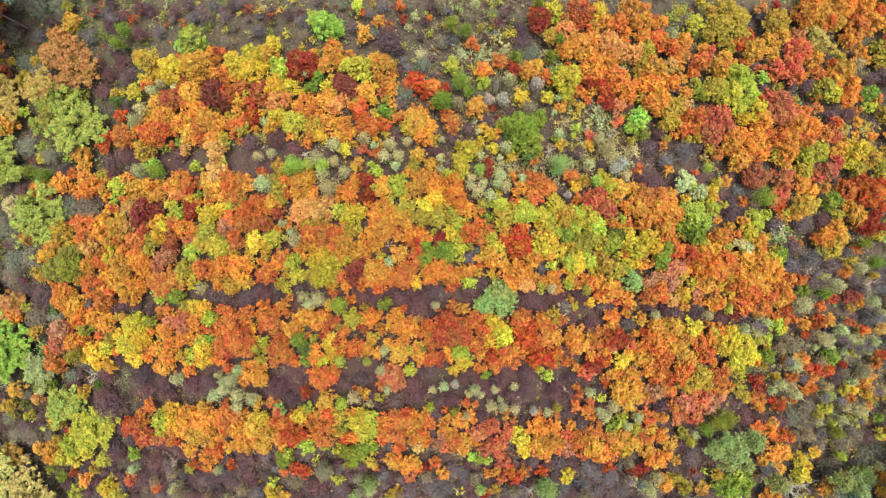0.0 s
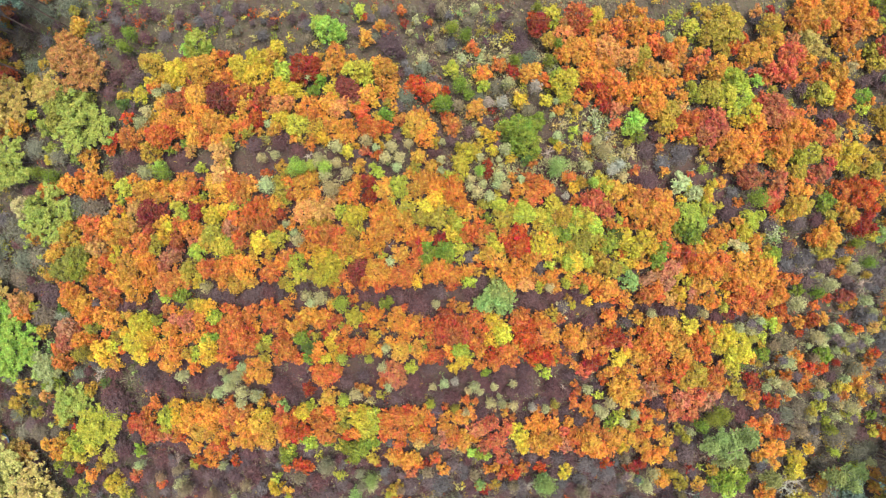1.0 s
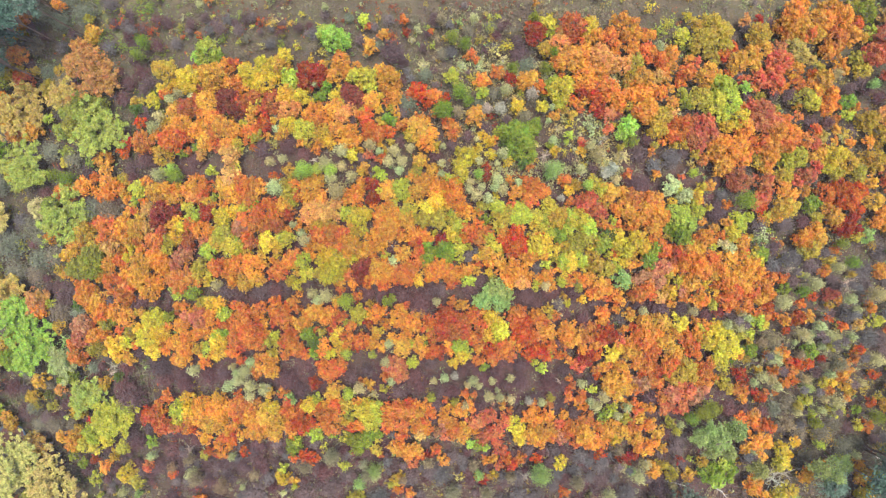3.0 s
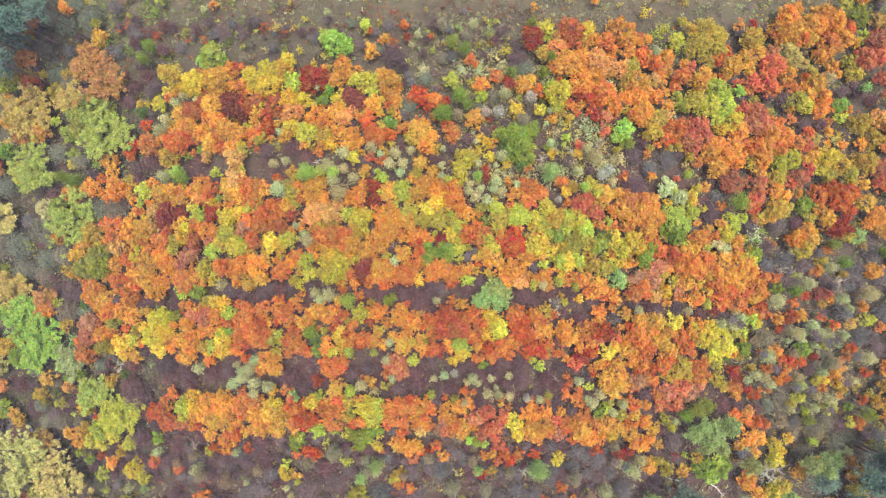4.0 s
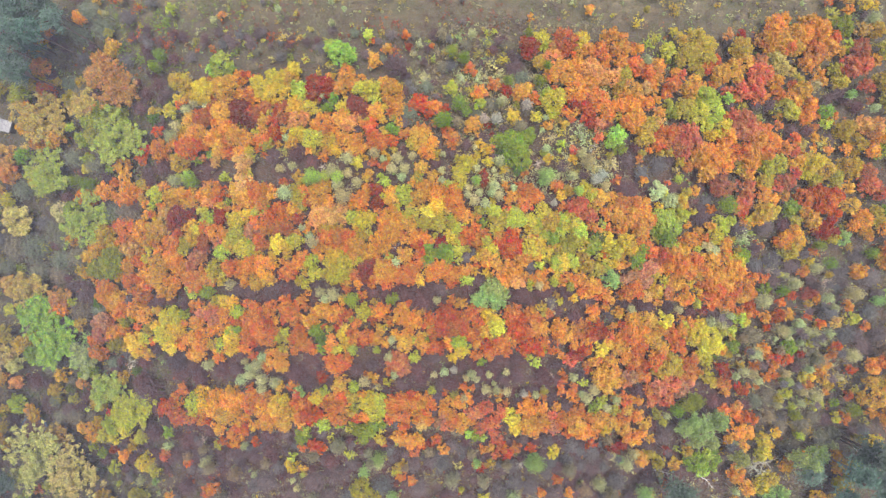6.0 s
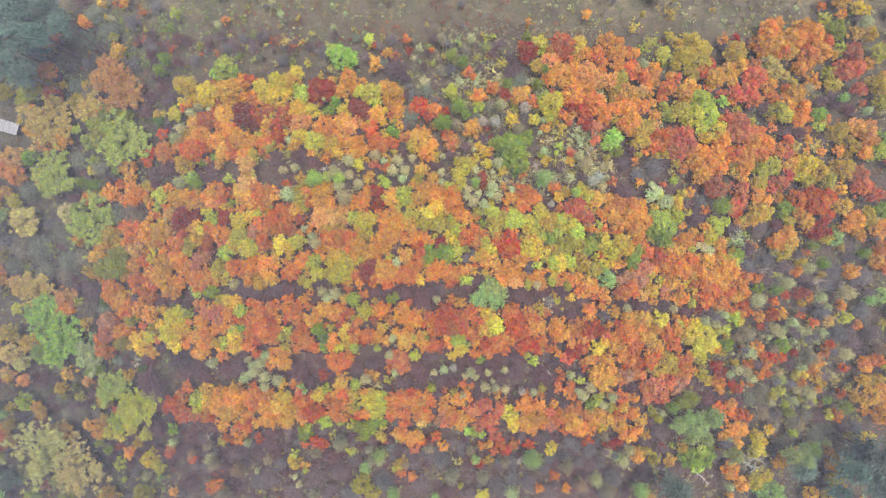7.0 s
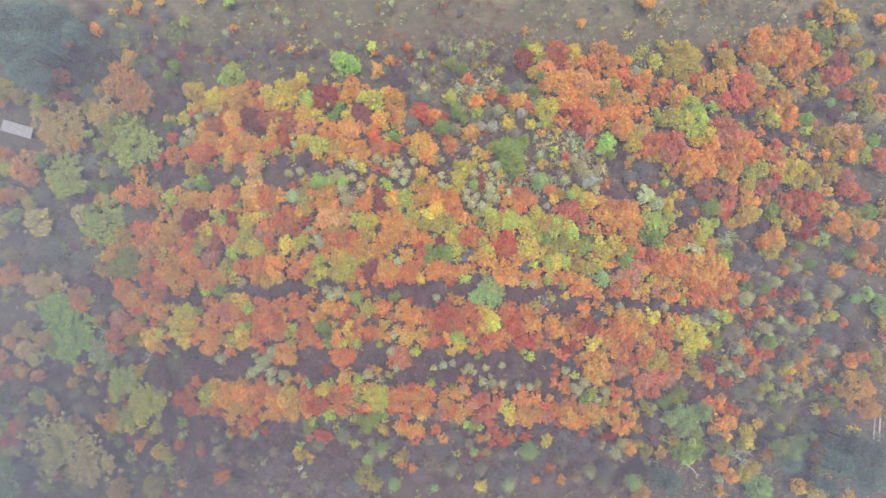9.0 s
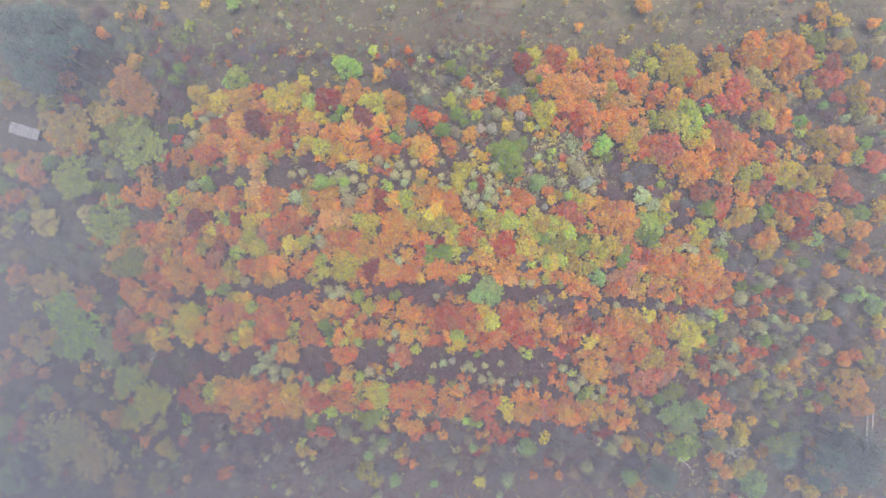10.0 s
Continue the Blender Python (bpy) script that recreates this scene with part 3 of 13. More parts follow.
plant("dense", "yellow_green", -10.7, 30.8, 0.61, 2.9)
plant("sparse", "orange", -10.2, 28.0, 0.74, 1.9)
plant("dense", "red", -10.1, 29.5, 0.45, 2.6)
plant("bare", "grey_brown", -9.3, 29.6, 0.66, 1.9)
plant("sparse", "olive", -9.0, 31.0, 0.68, 1.8)
plant("dense", "orange", -8.0, 28.2, 0.67, 3.0)
plant("dense", "deep_orange", -7.8, 28.2, 0.52, 2.7)
plant("bare", "grey_brown", -7.5, 30.7, 0.99, 2.3)
plant("sparse", "red", -6.9, 28.1, 1.00, 2.1)
plant("dense", "deep_orange", -5.4, 30.5, 0.52, 2.7)
plant("dense", "red", -5.3, 30.4, 0.52, 2.7)
plant("dense", "crimson", -4.9, 28.7, 0.52, 2.7)
plant("bare", "grey_olive", -4.1, 30.6, 0.82, 2.0)
plant("sparse", "sage", -3.7, 29.1, 0.71, 1.8)
plant("sparse", "sage", -3.5, 29.1, 0.82, 2.0)
plant("sparse", "yellow_green", -2.3, 29.4, 0.80, 1.9)
plant("bare", "purple_brown", -2.2, 28.5, 0.70, 1.9)
plant("dense", "deep_orange", -1.7, 28.8, 0.37, 2.4)
plant("bare", "brown", -1.4, 30.4, 1.15, 2.5)
plant("tuft", "grey_sage", -0.3, 29.8, 0.94, 5.1)
plant("dense", "green", -73.4, 27.7, 0.92, 3.4)
plant("tuft", "sage", -73.2, 25.0, 0.89, 5.1)
plant("dense", "apricot", -72.6, 24.6, 1.09, 3.8)
plant("dense", "olive", -71.6, 26.2, 1.73, 5.0)
plant("dense", "olive", -69.6, 24.9, 1.24, 4.0)
plant("dense", "yellow_green", -65.6, 24.6, 1.32, 4.2)
plant("tuft", "sage", -64.6, 25.9, 1.18, 5.9)
plant("pine", "blue_green", -63.1, 26.6, 2.04, 11.0)
plant("dense", "olive", -62.9, 25.6, 1.51, 4.6)
plant("pine", "blue_green", -62.5, 26.0, 1.95, 17.9)
plant("dense", "coral", -61.6, 24.4, 1.53, 4.6)
plant("bare", "purple_brown", -61.5, 24.8, 0.75, 2.0)
plant("bare", "brown", -61.5, 27.3, 1.02, 2.3)
plant("dense", "olive", -60.4, 26.2, 0.70, 3.0)
plant("pine", "blue_green", -59.2, 24.8, 1.74, 17.6)
plant("bare", "olive_brown", -58.5, 26.0, 1.57, 2.9)
plant("dense", "olive", -55.6, 25.7, 0.73, 3.1)
plant("bare", "olive_brown", -55.3, 24.1, 1.70, 3.1)
plant("dense", "tan_orange", -52.6, 26.1, 1.60, 4.7)
plant("dense", "tan_orange", -49.5, 26.5, 1.90, 5.3)
plant("bare", "brown", -45.9, 25.0, 0.74, 2.0)
plant("bare", "purple_brown", -43.7, 26.3, 0.93, 2.2)
plant("bare", "brown", -42.3, 24.6, 1.49, 2.8)
plant("tuft", "green", -42.2, 26.7, 1.09, 5.6)
plant("dense", "olive", -37.8, 24.1, 1.68, 4.9)
plant("dense", "deep_orange", -33.7, 24.8, 0.65, 2.9)
plant("dense", "lime", -33.4, 26.0, 0.92, 3.4)
plant("dense", "lime", -31.7, 26.3, 1.88, 5.3)
plant("dense", "lime", -30.9, 26.0, 1.06, 3.7)
plant("dense", "orange", -29.3, 24.6, 1.05, 3.7)
plant("dense", "rust", -28.4, 25.1, 0.57, 2.8)
plant("bare", "grey_olive", -27.7, 26.4, 1.15, 2.4)
plant("dense", "deep_orange", -27.6, 24.9, 0.56, 2.8)
plant("sparse", "pale_yellow", -24.8, 27.4, 0.72, 1.9)
plant("dense", "yellow", -24.2, 24.7, 1.05, 3.7)
plant("bare", "grey_brown", -23.6, 27.8, 0.98, 2.3)
plant("sparse", "green", -22.3, 27.7, 0.82, 2.0)
plant("dense", "gold", -21.9, 24.2, 1.33, 4.2)
plant("dense", "yellow", -21.1, 25.5, 1.04, 3.7)
plant("sparse", "yellow", -19.6, 27.2, 0.83, 2.0)
plant("dead", "white", -19.2, 24.1, 0.42, 2.2)
plant("sparse", "yellow", -17.8, 25.6, 0.84, 2.0)
plant("bare", "grey_olive", -17.4, 27.1, 1.00, 2.2)
plant("sparse", "yellow", -16.5, 26.4, 0.66, 1.9)
plant("dense", "orange", -16.4, 24.2, 0.56, 2.8)
plant("sparse", "pale_yellow", -16.2, 26.2, 0.71, 1.8)
plant("dense", "olive", -15.7, 24.5, 0.56, 2.8)
plant("sparse", "yellow", -15.7, 25.9, 0.63, 1.8)
plant("bare", "grey_olive", -15.2, 25.9, 0.99, 2.2)
plant("dense", "lime", -14.4, 27.5, 1.90, 5.3)
plant("dense", "orange", -13.4, 24.2, 1.46, 4.5)
plant("dense", "lime", -13.4, 27.5, 1.18, 3.9)
plant("dense", "gold", -11.6, 24.2, 0.54, 2.7)
plant("bare", "grey_brown", -11.1, 27.8, 0.80, 2.0)
plant("sparse", "sage", -10.2, 26.0, 0.70, 1.8)
plant("dense", "gold", -9.7, 26.5, 0.96, 3.5)
plant("bare", "grey_olive", -8.6, 27.0, 0.76, 2.0)
plant("bare", "purple_brown", -6.7, 25.8, 2.10, 3.6)
plant("bare", "purple_brown", -5.5, 24.9, 1.26, 2.6)
plant("sparse", "pale_yellow", -5.2, 25.4, 0.56, 1.7)
plant("sparse", "yellow", -4.8, 25.4, 0.65, 1.9)
plant("sparse", "sage", -4.4, 27.8, 0.49, 1.6)
plant("sparse", "sage", -4.2, 27.9, 0.82, 2.0)
plant("bare", "brown", -2.8, 26.6, 0.69, 1.9)
plant("sparse", "sage", -2.7, 24.2, 1.05, 2.2)
plant("sparse", "sage", -2.7, 24.2, 1.30, 2.5)
plant("sparse", "yellow_green", -1.5, 27.2, 0.72, 1.9)
plant("bare", "grey_olive", -0.3, 25.7, 0.98, 2.2)
plant("sparse", "olive", -0.1, 27.9, 0.76, 1.9)
plant("dense", "olive", -67.0, 23.6, 1.05, 3.7)
plant("dense", "gold", -64.9, 21.7, 1.42, 4.4)
plant("dense", "olive", -56.9, 23.0, 1.46, 4.5)
plant("bare", "purple_brown", -53.3, 23.7, 0.91, 2.2)
plant("dense", "moss_green", -51.0, 20.6, 1.58, 4.7)
plant("dense", "moss_green", -48.4, 20.0, 1.41, 4.4)
plant("bare", "brown", -45.1, 21.0, 1.34, 2.7)
plant("bare", "brown", -44.3, 23.2, 1.49, 2.8)
plant("dense", "olive", -42.4, 20.3, 0.86, 3.3)
plant("bare", "brown", -41.8, 22.3, 1.05, 2.4)
plant("bare", "brown", -41.0, 23.0, 1.18, 2.5)
plant("dense", "yellow", -38.7, 22.0, 0.62, 2.9)
plant("dense", "deep_orange", -38.4, 21.0, 0.68, 3.0)
plant("dense", "orange", -37.7, 21.6, 0.61, 2.9)
plant("tuft", "sage", -36.7, 20.0, 0.82, 4.8)
plant("dense", "yellow", -36.4, 22.2, 1.07, 3.7)
plant("tuft", "sage", -35.6, 20.8, 0.74, 4.5)
plant("dense", "yellow", -34.3, 22.7, 1.95, 5.4)
plant("dense", "sage", -34.1, 20.9, 0.61, 2.9)
plant("dense", "rust", -33.5, 20.1, 0.91, 3.4)
plant("dense", "rust", -33.1, 21.6, 0.55, 2.8)
plant("dense", "rust", -31.3, 21.4, 0.55, 2.7)
plant("dense", "gold", -30.8, 22.9, 1.94, 5.4)
plant("dense", "maroon", -29.8, 20.4, 1.05, 3.7)
plant("dense", "orange", -28.9, 22.0, 1.05, 3.7)
plant("dense", "deep_orange", -27.4, 22.3, 1.05, 3.7)
plant("dense", "orange", -27.4, 20.8, 0.53, 2.7)
plant("dense", "orange", -27.1, 22.6, 1.05, 3.7)
plant("dense", "orange", -26.4, 21.6, 0.62, 2.9)
plant("dense", "yellow", -25.8, 23.1, 1.63, 4.8)
plant("dense", "rust", -25.1, 20.2, 1.04, 3.7)
plant("dense", "yellow", -23.5, 21.9, 1.76, 5.0)
plant("dense", "yellow", -22.9, 23.8, 1.48, 4.5)
plant("dense", "yellow", -22.1, 22.9, 0.49, 2.6)
plant("dense", "yellow", -20.7, 20.1, 1.46, 4.5)
plant("dense", "yellow_green", -20.1, 22.3, 1.32, 4.2)
plant("dense", "crimson", -19.1, 22.1, 0.74, 3.1)
plant("dense", "rust", -18.8, 21.1, 0.60, 2.8)
plant("dense", "gold", -17.8, 21.1, 0.46, 2.6)
plant("dense", "crimson", -17.4, 22.6, 1.89, 5.3)
plant("tuft", "sage", -16.9, 21.5, 0.56, 4.0)
plant("dense", "crimson", -16.3, 21.9, 1.17, 3.9)
plant("dense", "deep_orange", -15.7, 23.2, 0.48, 2.6)
plant("dense", "green", -15.5, 21.2, 0.81, 3.2)
plant("dense", "yellow", -14.1, 20.1, 0.95, 3.5)
plant("dense", "orange", -14.1, 22.5, 1.31, 4.2)
plant("dense", "orange", -12.7, 23.0, 1.03, 3.7)
plant("dense", "maroon", -12.2, 20.2, 1.45, 4.5)
plant("dense", "yellow_green", -11.5, 22.3, 1.10, 3.8)
plant("dense", "rust", -11.0, 20.1, 0.52, 2.7)
plant("dense", "olive", -11.0, 21.4, 0.59, 2.8)
plant("dense", "yellow_green", -9.9, 22.4, 1.31, 4.2)
plant("dense", "yellow_green", -9.6, 21.1, 0.88, 3.4)
plant("dense", "orange", -8.2, 23.2, 1.02, 3.6)
plant("dense", "orange", -7.1, 21.8, 1.73, 5.0)
plant("dense", "orange", -6.4, 20.5, 1.02, 3.6)
plant("dense", "yellow_green", -6.2, 22.6, 0.59, 2.8)
plant("bare", "purple_brown", -5.9, 22.3, 1.12, 2.4)
plant("bare", "grey_brown", -4.9, 23.5, 0.59, 1.8)
plant("bare", "grey_brown", -4.4, 22.5, 0.69, 1.9)
plant("dense", "red", -4.4, 20.0, 0.73, 3.1)
plant("dense", "red", -3.3, 20.2, 1.30, 4.2)
plant("bare", "grey_olive", -2.4, 22.8, 1.12, 2.4)
plant("bare", "purple_brown", -1.4, 23.6, 0.59, 1.8)
plant("bare", "grey_brown", -1.1, 21.6, 0.57, 1.7)
plant("sparse", "yellow_green", -75.2, 17.2, 1.40, 2.6)
plant("dense", "gold", -64.8, 19.0, 1.61, 4.8)
plant("dense", "apricot", -62.9, 16.6, 1.41, 4.4)
plant("dense", "gold", -59.9, 16.6, 1.03, 3.7)
plant("dense", "gold", -59.0, 17.0, 1.22, 4.0)
plant("dense", "yellow_green", -56.9, 18.6, 0.76, 3.1)
plant("dense", "moss_green", -54.7, 16.7, 1.20, 4.0)
plant("dense", "moss_green", -52.5, 19.1, 1.74, 5.0)
plant("dense", "green", -51.6, 18.4, 1.11, 3.8)
plant("dense", "moss_green", -51.3, 16.9, 1.88, 5.3)
plant("dense", "dark_green", -42.5, 19.2, 0.86, 3.3)
plant("dense", "red", -41.6, 17.2, 0.77, 3.2)
plant("bare", "grey_brown", -41.5, 19.3, 0.69, 1.9)
plant("bare", "purple_brown", -41.4, 18.0, 1.03, 2.3)
plant("dense", "yellow", -39.7, 20.0, 1.07, 3.7)
plant("tuft", "sage", -38.7, 16.2, 1.14, 5.7)
plant("tuft", "sage", -38.2, 17.7, 0.98, 5.2)
plant("dense", "yellow", -37.6, 17.3, 0.66, 3.0)
plant("dense", "gold", -36.4, 18.8, 1.21, 4.0)
plant("dense", "orange", -35.3, 16.3, 1.50, 4.6)
plant("dense", "rust", -34.4, 18.8, 1.50, 4.6)
plant("dense", "gold", -34.4, 17.0, 0.50, 2.6)
plant("dense", "orange", -32.2, 18.0, 0.90, 3.4)
plant("dense", "gold", -31.6, 19.4, 1.64, 4.8)
plant("dense", "orange", -31.0, 17.4, 1.05, 3.7)
plant("dense", "rust", -30.3, 18.3, 0.59, 2.8)
plant("dense", "orange", -29.2, 16.1, 1.48, 4.5)
plant("dense", "olive", -28.3, 17.4, 0.47, 2.6)
plant("dense", "maroon", -28.1, 19.2, 1.91, 5.3)
plant("dense", "maroon", -27.3, 18.3, 1.04, 3.7)
plant("dense", "deep_orange", -27.3, 19.3, 1.19, 4.0)
plant("dense", "rust", -26.5, 19.0, 1.19, 4.0)
plant("dense", "yellow", -26.4, 16.6, 0.67, 3.0)
plant("dense", "gold", -25.5, 18.3, 0.89, 3.4)
plant("dense", "orange", -25.5, 17.0, 0.64, 2.9)
plant("dense", "yellow", -24.5, 19.4, 0.55, 2.8)
plant("dense", "rust", -24.0, 17.9, 0.89, 3.4)
plant("dense", "red", -23.5, 16.4, 1.10, 3.8)
plant("dense", "rust", -22.8, 19.5, 1.47, 4.5)
plant("dense", "yellow", -22.5, 16.8, 0.48, 2.6)
plant("dense", "rust", -22.5, 18.2, 0.55, 2.7)
plant("dense", "apricot", -20.4, 18.0, 1.46, 4.5)
plant("dense", "yellow", -20.3, 16.3, 1.17, 3.9)
plant("dense", "apricot", -19.4, 18.7, 0.74, 3.1)
plant("dense", "yellow", -18.6, 19.8, 1.03, 3.7)
plant("dense", "yellow", -17.4, 19.3, 0.49, 2.6)
plant("dense", "orange", -17.1, 17.5, 1.45, 4.5)
plant("dense", "deep_orange", -16.5, 16.6, 0.95, 3.5)
plant("dense", "orange", -16.3, 18.9, 0.48, 2.6)
plant("dense", "green", -16.2, 19.8, 0.81, 3.2)
plant("dense", "orange", -15.2, 16.8, 0.61, 2.9)
plant("dense", "gold", -14.3, 18.1, 1.31, 4.2)
plant("dense", "yellow", -13.4, 19.0, 0.56, 2.8)
plant("dense", "apricot", -13.2, 17.4, 1.09, 3.8)
plant("dense", "apricot", -12.2, 18.3, 0.88, 3.4)
plant("bare", "brown", -12.1, 16.8, 0.84, 2.1)
plant("dense", "maroon", -11.3, 19.0, 0.88, 3.4)
plant("dense", "orange", -11.0, 17.4, 0.68, 3.0)
plant("dense", "olive", -10.7, 18.2, 0.54, 2.7)
plant("dense", "deep_orange", -10.0, 16.6, 0.94, 3.5)
plant("dense", "deep_orange", -9.8, 17.9, 0.77, 3.2)
plant("dense", "gold", -9.5, 19.3, 1.09, 3.8)
plant("dense", "gold", -8.9, 18.4, 0.58, 2.8)
plant("dense", "yellow", -8.4, 18.0, 0.44, 2.5)
plant("dense", "yellow", -8.3, 19.8, 0.56, 2.8)
plant("dense", "olive", -8.2, 16.3, 0.62, 2.9)
plant("dense", "deep_orange", -7.4, 19.0, 0.59, 2.8)
plant("dense", "green", -7.1, 16.8, 0.94, 3.5)
plant("dense", "olive", -6.9, 18.3, 0.52, 2.7)
plant("dense", "orange", -6.4, 19.4, 0.94, 3.5)
plant("dense", "orange", -6.1, 17.6, 0.66, 2.9)
plant("bare", "grey_brown", -5.5, 17.8, 0.97, 2.3)
plant("dense", "deep_orange", -5.4, 16.1, 0.87, 3.4)
plant("bare", "grey_olive", -4.8, 19.1, 1.66, 3.0)
plant("dense", "deep_orange", -3.4, 16.8, 0.73, 3.1)
plant("dense", "gold", -2.7, 16.5, 0.87, 3.4)
plant("dense", "red", -2.3, 18.9, 0.58, 2.8)
plant("dense", "deep_orange", -1.3, 19.5, 1.30, 4.2)
plant("dense", "orange", -1.0, 17.5, 0.58, 2.8)
plant("tuft", "green", -0.3, 17.6, 1.39, 6.5)
plant("sparse", "yellow_green", -74.4, 13.4, 1.34, 2.5)
plant("sparse", "yellow_green", -74.3, 15.3, 1.00, 2.2)
plant("dense", "olive", -74.2, 15.4, 1.12, 3.8)
plant("dense", "orange", -71.8, 15.1, 1.51, 4.6)
plant("dense", "yellow_green", -71.4, 13.3, 1.33, 4.2)
plant("dense", "apricot", -69.5, 12.7, 1.33, 4.2)
plant("dense", "apricot", -68.2, 14.4, 1.89, 5.3)
plant("dense", "green", -65.6, 14.7, 1.26, 4.1)
plant("bare", "olive_brown", -56.3, 13.9, 1.69, 3.1)
plant("dense", "yellow_green", -53.7, 12.3, 0.79, 3.2)
plant("dense", "moss_green", -53.3, 13.6, 0.96, 3.5)
plant("bare", "olive_brown", -52.5, 12.6, 1.51, 2.9)
plant("dense", "orange", -47.1, 12.2, 1.24, 4.1)
plant("bare", "brown", -44.7, 15.6, 1.33, 2.6)
plant("dense", "red", -44.1, 13.1, 0.77, 3.2)
plant("dense", "red", -43.3, 14.3, 0.85, 3.3)
plant("dense", "deep_orange", -41.3, 13.3, 0.62, 2.9)
plant("dense", "deep_orange", -40.8, 14.4, 1.52, 4.6)
plant("bare", "brown", -40.7, 12.1, 1.60, 3.0)
plant("dense", "orange", -38.2, 15.4, 1.21, 4.0)
plant("dense", "olive", -37.6, 12.5, 1.36, 4.3)
plant("dense", "deep_orange", -36.2, 14.5, 1.79, 5.1)
plant("dense", "green", -35.3, 12.8, 0.61, 2.9)
plant("dense", "deep_orange", -34.7, 15.0, 1.05, 3.7)
plant("dense", "deep_orange", -34.4, 13.1, 0.51, 2.7)
plant("dense", "green", -32.9, 13.6, 0.68, 3.0)
plant("dense", "gold", -32.8, 15.9, 1.34, 4.3)
plant("dense", "apricot", -32.4, 12.6, 0.82, 3.3)
plant("dense", "gold", -32.0, 14.3, 1.05, 3.7)
plant("dense", "deep_orange", -30.9, 14.0, 0.90, 3.4)
plant("dense", "deep_orange", -30.6, 15.4, 0.90, 3.4)
plant("dense", "rust", -29.8, 13.4, 0.61, 2.9)
plant("dense", "orange", -28.6, 13.9, 1.04, 3.7)
plant("dense", "apricot", -28.1, 12.2, 1.33, 4.2)
plant("dense", "orange", -27.6, 15.6, 1.18, 3.9)
plant("dense", "yellow", -27.5, 14.1, 0.69, 3.0)
plant("dense", "olive", -27.1, 13.2, 0.67, 3.0)
plant("dense", "deep_orange", -26.1, 14.2, 0.45, 2.6)
plant("dense", "deep_orange", -25.3, 15.4, 1.18, 3.9)
plant("dense", "deep_orange", -25.2, 13.3, 0.53, 2.7)
plant("dense", "olive", -24.7, 14.7, 0.89, 3.4)
plant("bare", "brown", -23.8, 13.1, 1.40, 2.7)
plant("dense", "orange", -23.3, 14.9, 0.47, 2.6)
plant("sparse", "olive", -22.7, 14.1, 1.30, 2.5)
plant("sparse", "pale_yellow", -22.4, 14.1, 1.12, 2.3)
plant("tuft", "sage", -21.8, 15.6, 0.71, 4.4)
plant("dense", "gold", -21.2, 15.1, 1.03, 3.6)
plant("bare", "brown", -20.5, 13.7, 1.67, 3.1)
plant("dense", "gold", -18.7, 14.0, 0.63, 2.9)
plant("bare", "brown", -18.4, 12.3, 1.25, 2.6)
plant("dense", "yellow_green", -18.1, 15.5, 1.45, 4.5)
plant("dense", "olive", -17.8, 13.8, 0.62, 2.9)
plant("dense", "orange", -16.8, 12.9, 0.62, 2.9)
plant("dense", "olive", -16.4, 14.9, 0.88, 3.4)
plant("dense", "orange", -16.2, 13.8, 0.69, 3.0)
plant("dense", "olive", -15.4, 15.6, 0.73, 3.1)
plant("dense", "yellow", -15.0, 13.8, 0.87, 3.4)
plant("dense", "gold", -13.9, 15.1, 1.30, 4.2)
plant("tuft", "sage", -13.1, 12.5, 1.09, 5.6)
plant("dense", "orange", -12.6, 13.7, 0.94, 3.5)
plant("dense", "orange", -12.2, 15.1, 1.16, 3.9)
plant("dense", "rust", -12.0, 13.0, 0.51, 2.7)
plant("dense", "yellow", -11.9, 12.0, 0.80, 3.2)
plant("dense", "orange", -11.2, 14.1, 0.73, 3.1)
plant("dense", "yellow", -11.0, 12.8, 0.51, 2.7)
plant("dense", "deep_orange", -9.8, 14.6, 0.87, 3.4)
plant("dense", "coral", -9.8, 12.2, 0.65, 2.9)
plant("dense", "deep_orange", -9.4, 15.3, 1.44, 4.4)
plant("tuft", "sage", -9.4, 13.2, 1.01, 5.3)
plant("dense", "deep_orange", -8.5, 14.7, 1.01, 3.6)
plant("dense", "yellow", -8.3, 13.6, 0.44, 2.5)
plant("tuft", "sage", -8.3, 12.5, 0.61, 4.2)
plant("dense", "yellow", -7.6, 12.8, 0.47, 2.6)
plant("dense", "red", -7.1, 15.1, 0.87, 3.4)
plant("dense", "olive", -6.9, 13.9, 0.48, 2.6)
plant("tuft", "sage", -6.3, 12.5, 1.00, 5.3)
plant("bare", "brown", -5.8, 13.9, 0.83, 2.0)
plant("dense", "yellow_green", -4.4, 14.7, 0.80, 3.2)
plant("tuft", "sage", -4.3, 12.9, 0.78, 4.6)
plant("dense", "gold", -3.3, 15.3, 1.57, 4.7)
plant("dense", "gold", -2.3, 13.6, 1.22, 4.0)
plant("dense", "gold", -1.5, 14.9, 0.80, 3.2)
plant("dense", "olive", -1.1, 13.2, 0.65, 2.9)
plant("bare", "brown", -1.0, 14.2, 0.83, 2.0)
plant("bare", "brown", -1.0, 12.1, 1.10, 2.4)
plant("tuft", "sage", -0.1, 13.1, 0.53, 4.0)
plant("dense", "green", -74.1, 11.5, 1.11, 3.8)
plant("sparse", "yellow_green", -74.0, 11.4, 0.90, 2.1)
plant("dense", "apricot", -67.5, 11.8, 1.61, 4.8)
plant("dense", "yellow_green", -63.3, 11.8, 1.32, 4.2)
plant("dense", "olive", -62.8, 10.2, 1.13, 3.9)
plant("bare", "brown", -54.9, 11.8, 0.73, 2.0)
plant("tuft", "green", -54.0, 10.1, 1.19, 5.9)
plant("bare", "purple_brown", -50.3, 10.7, 1.20, 2.6)
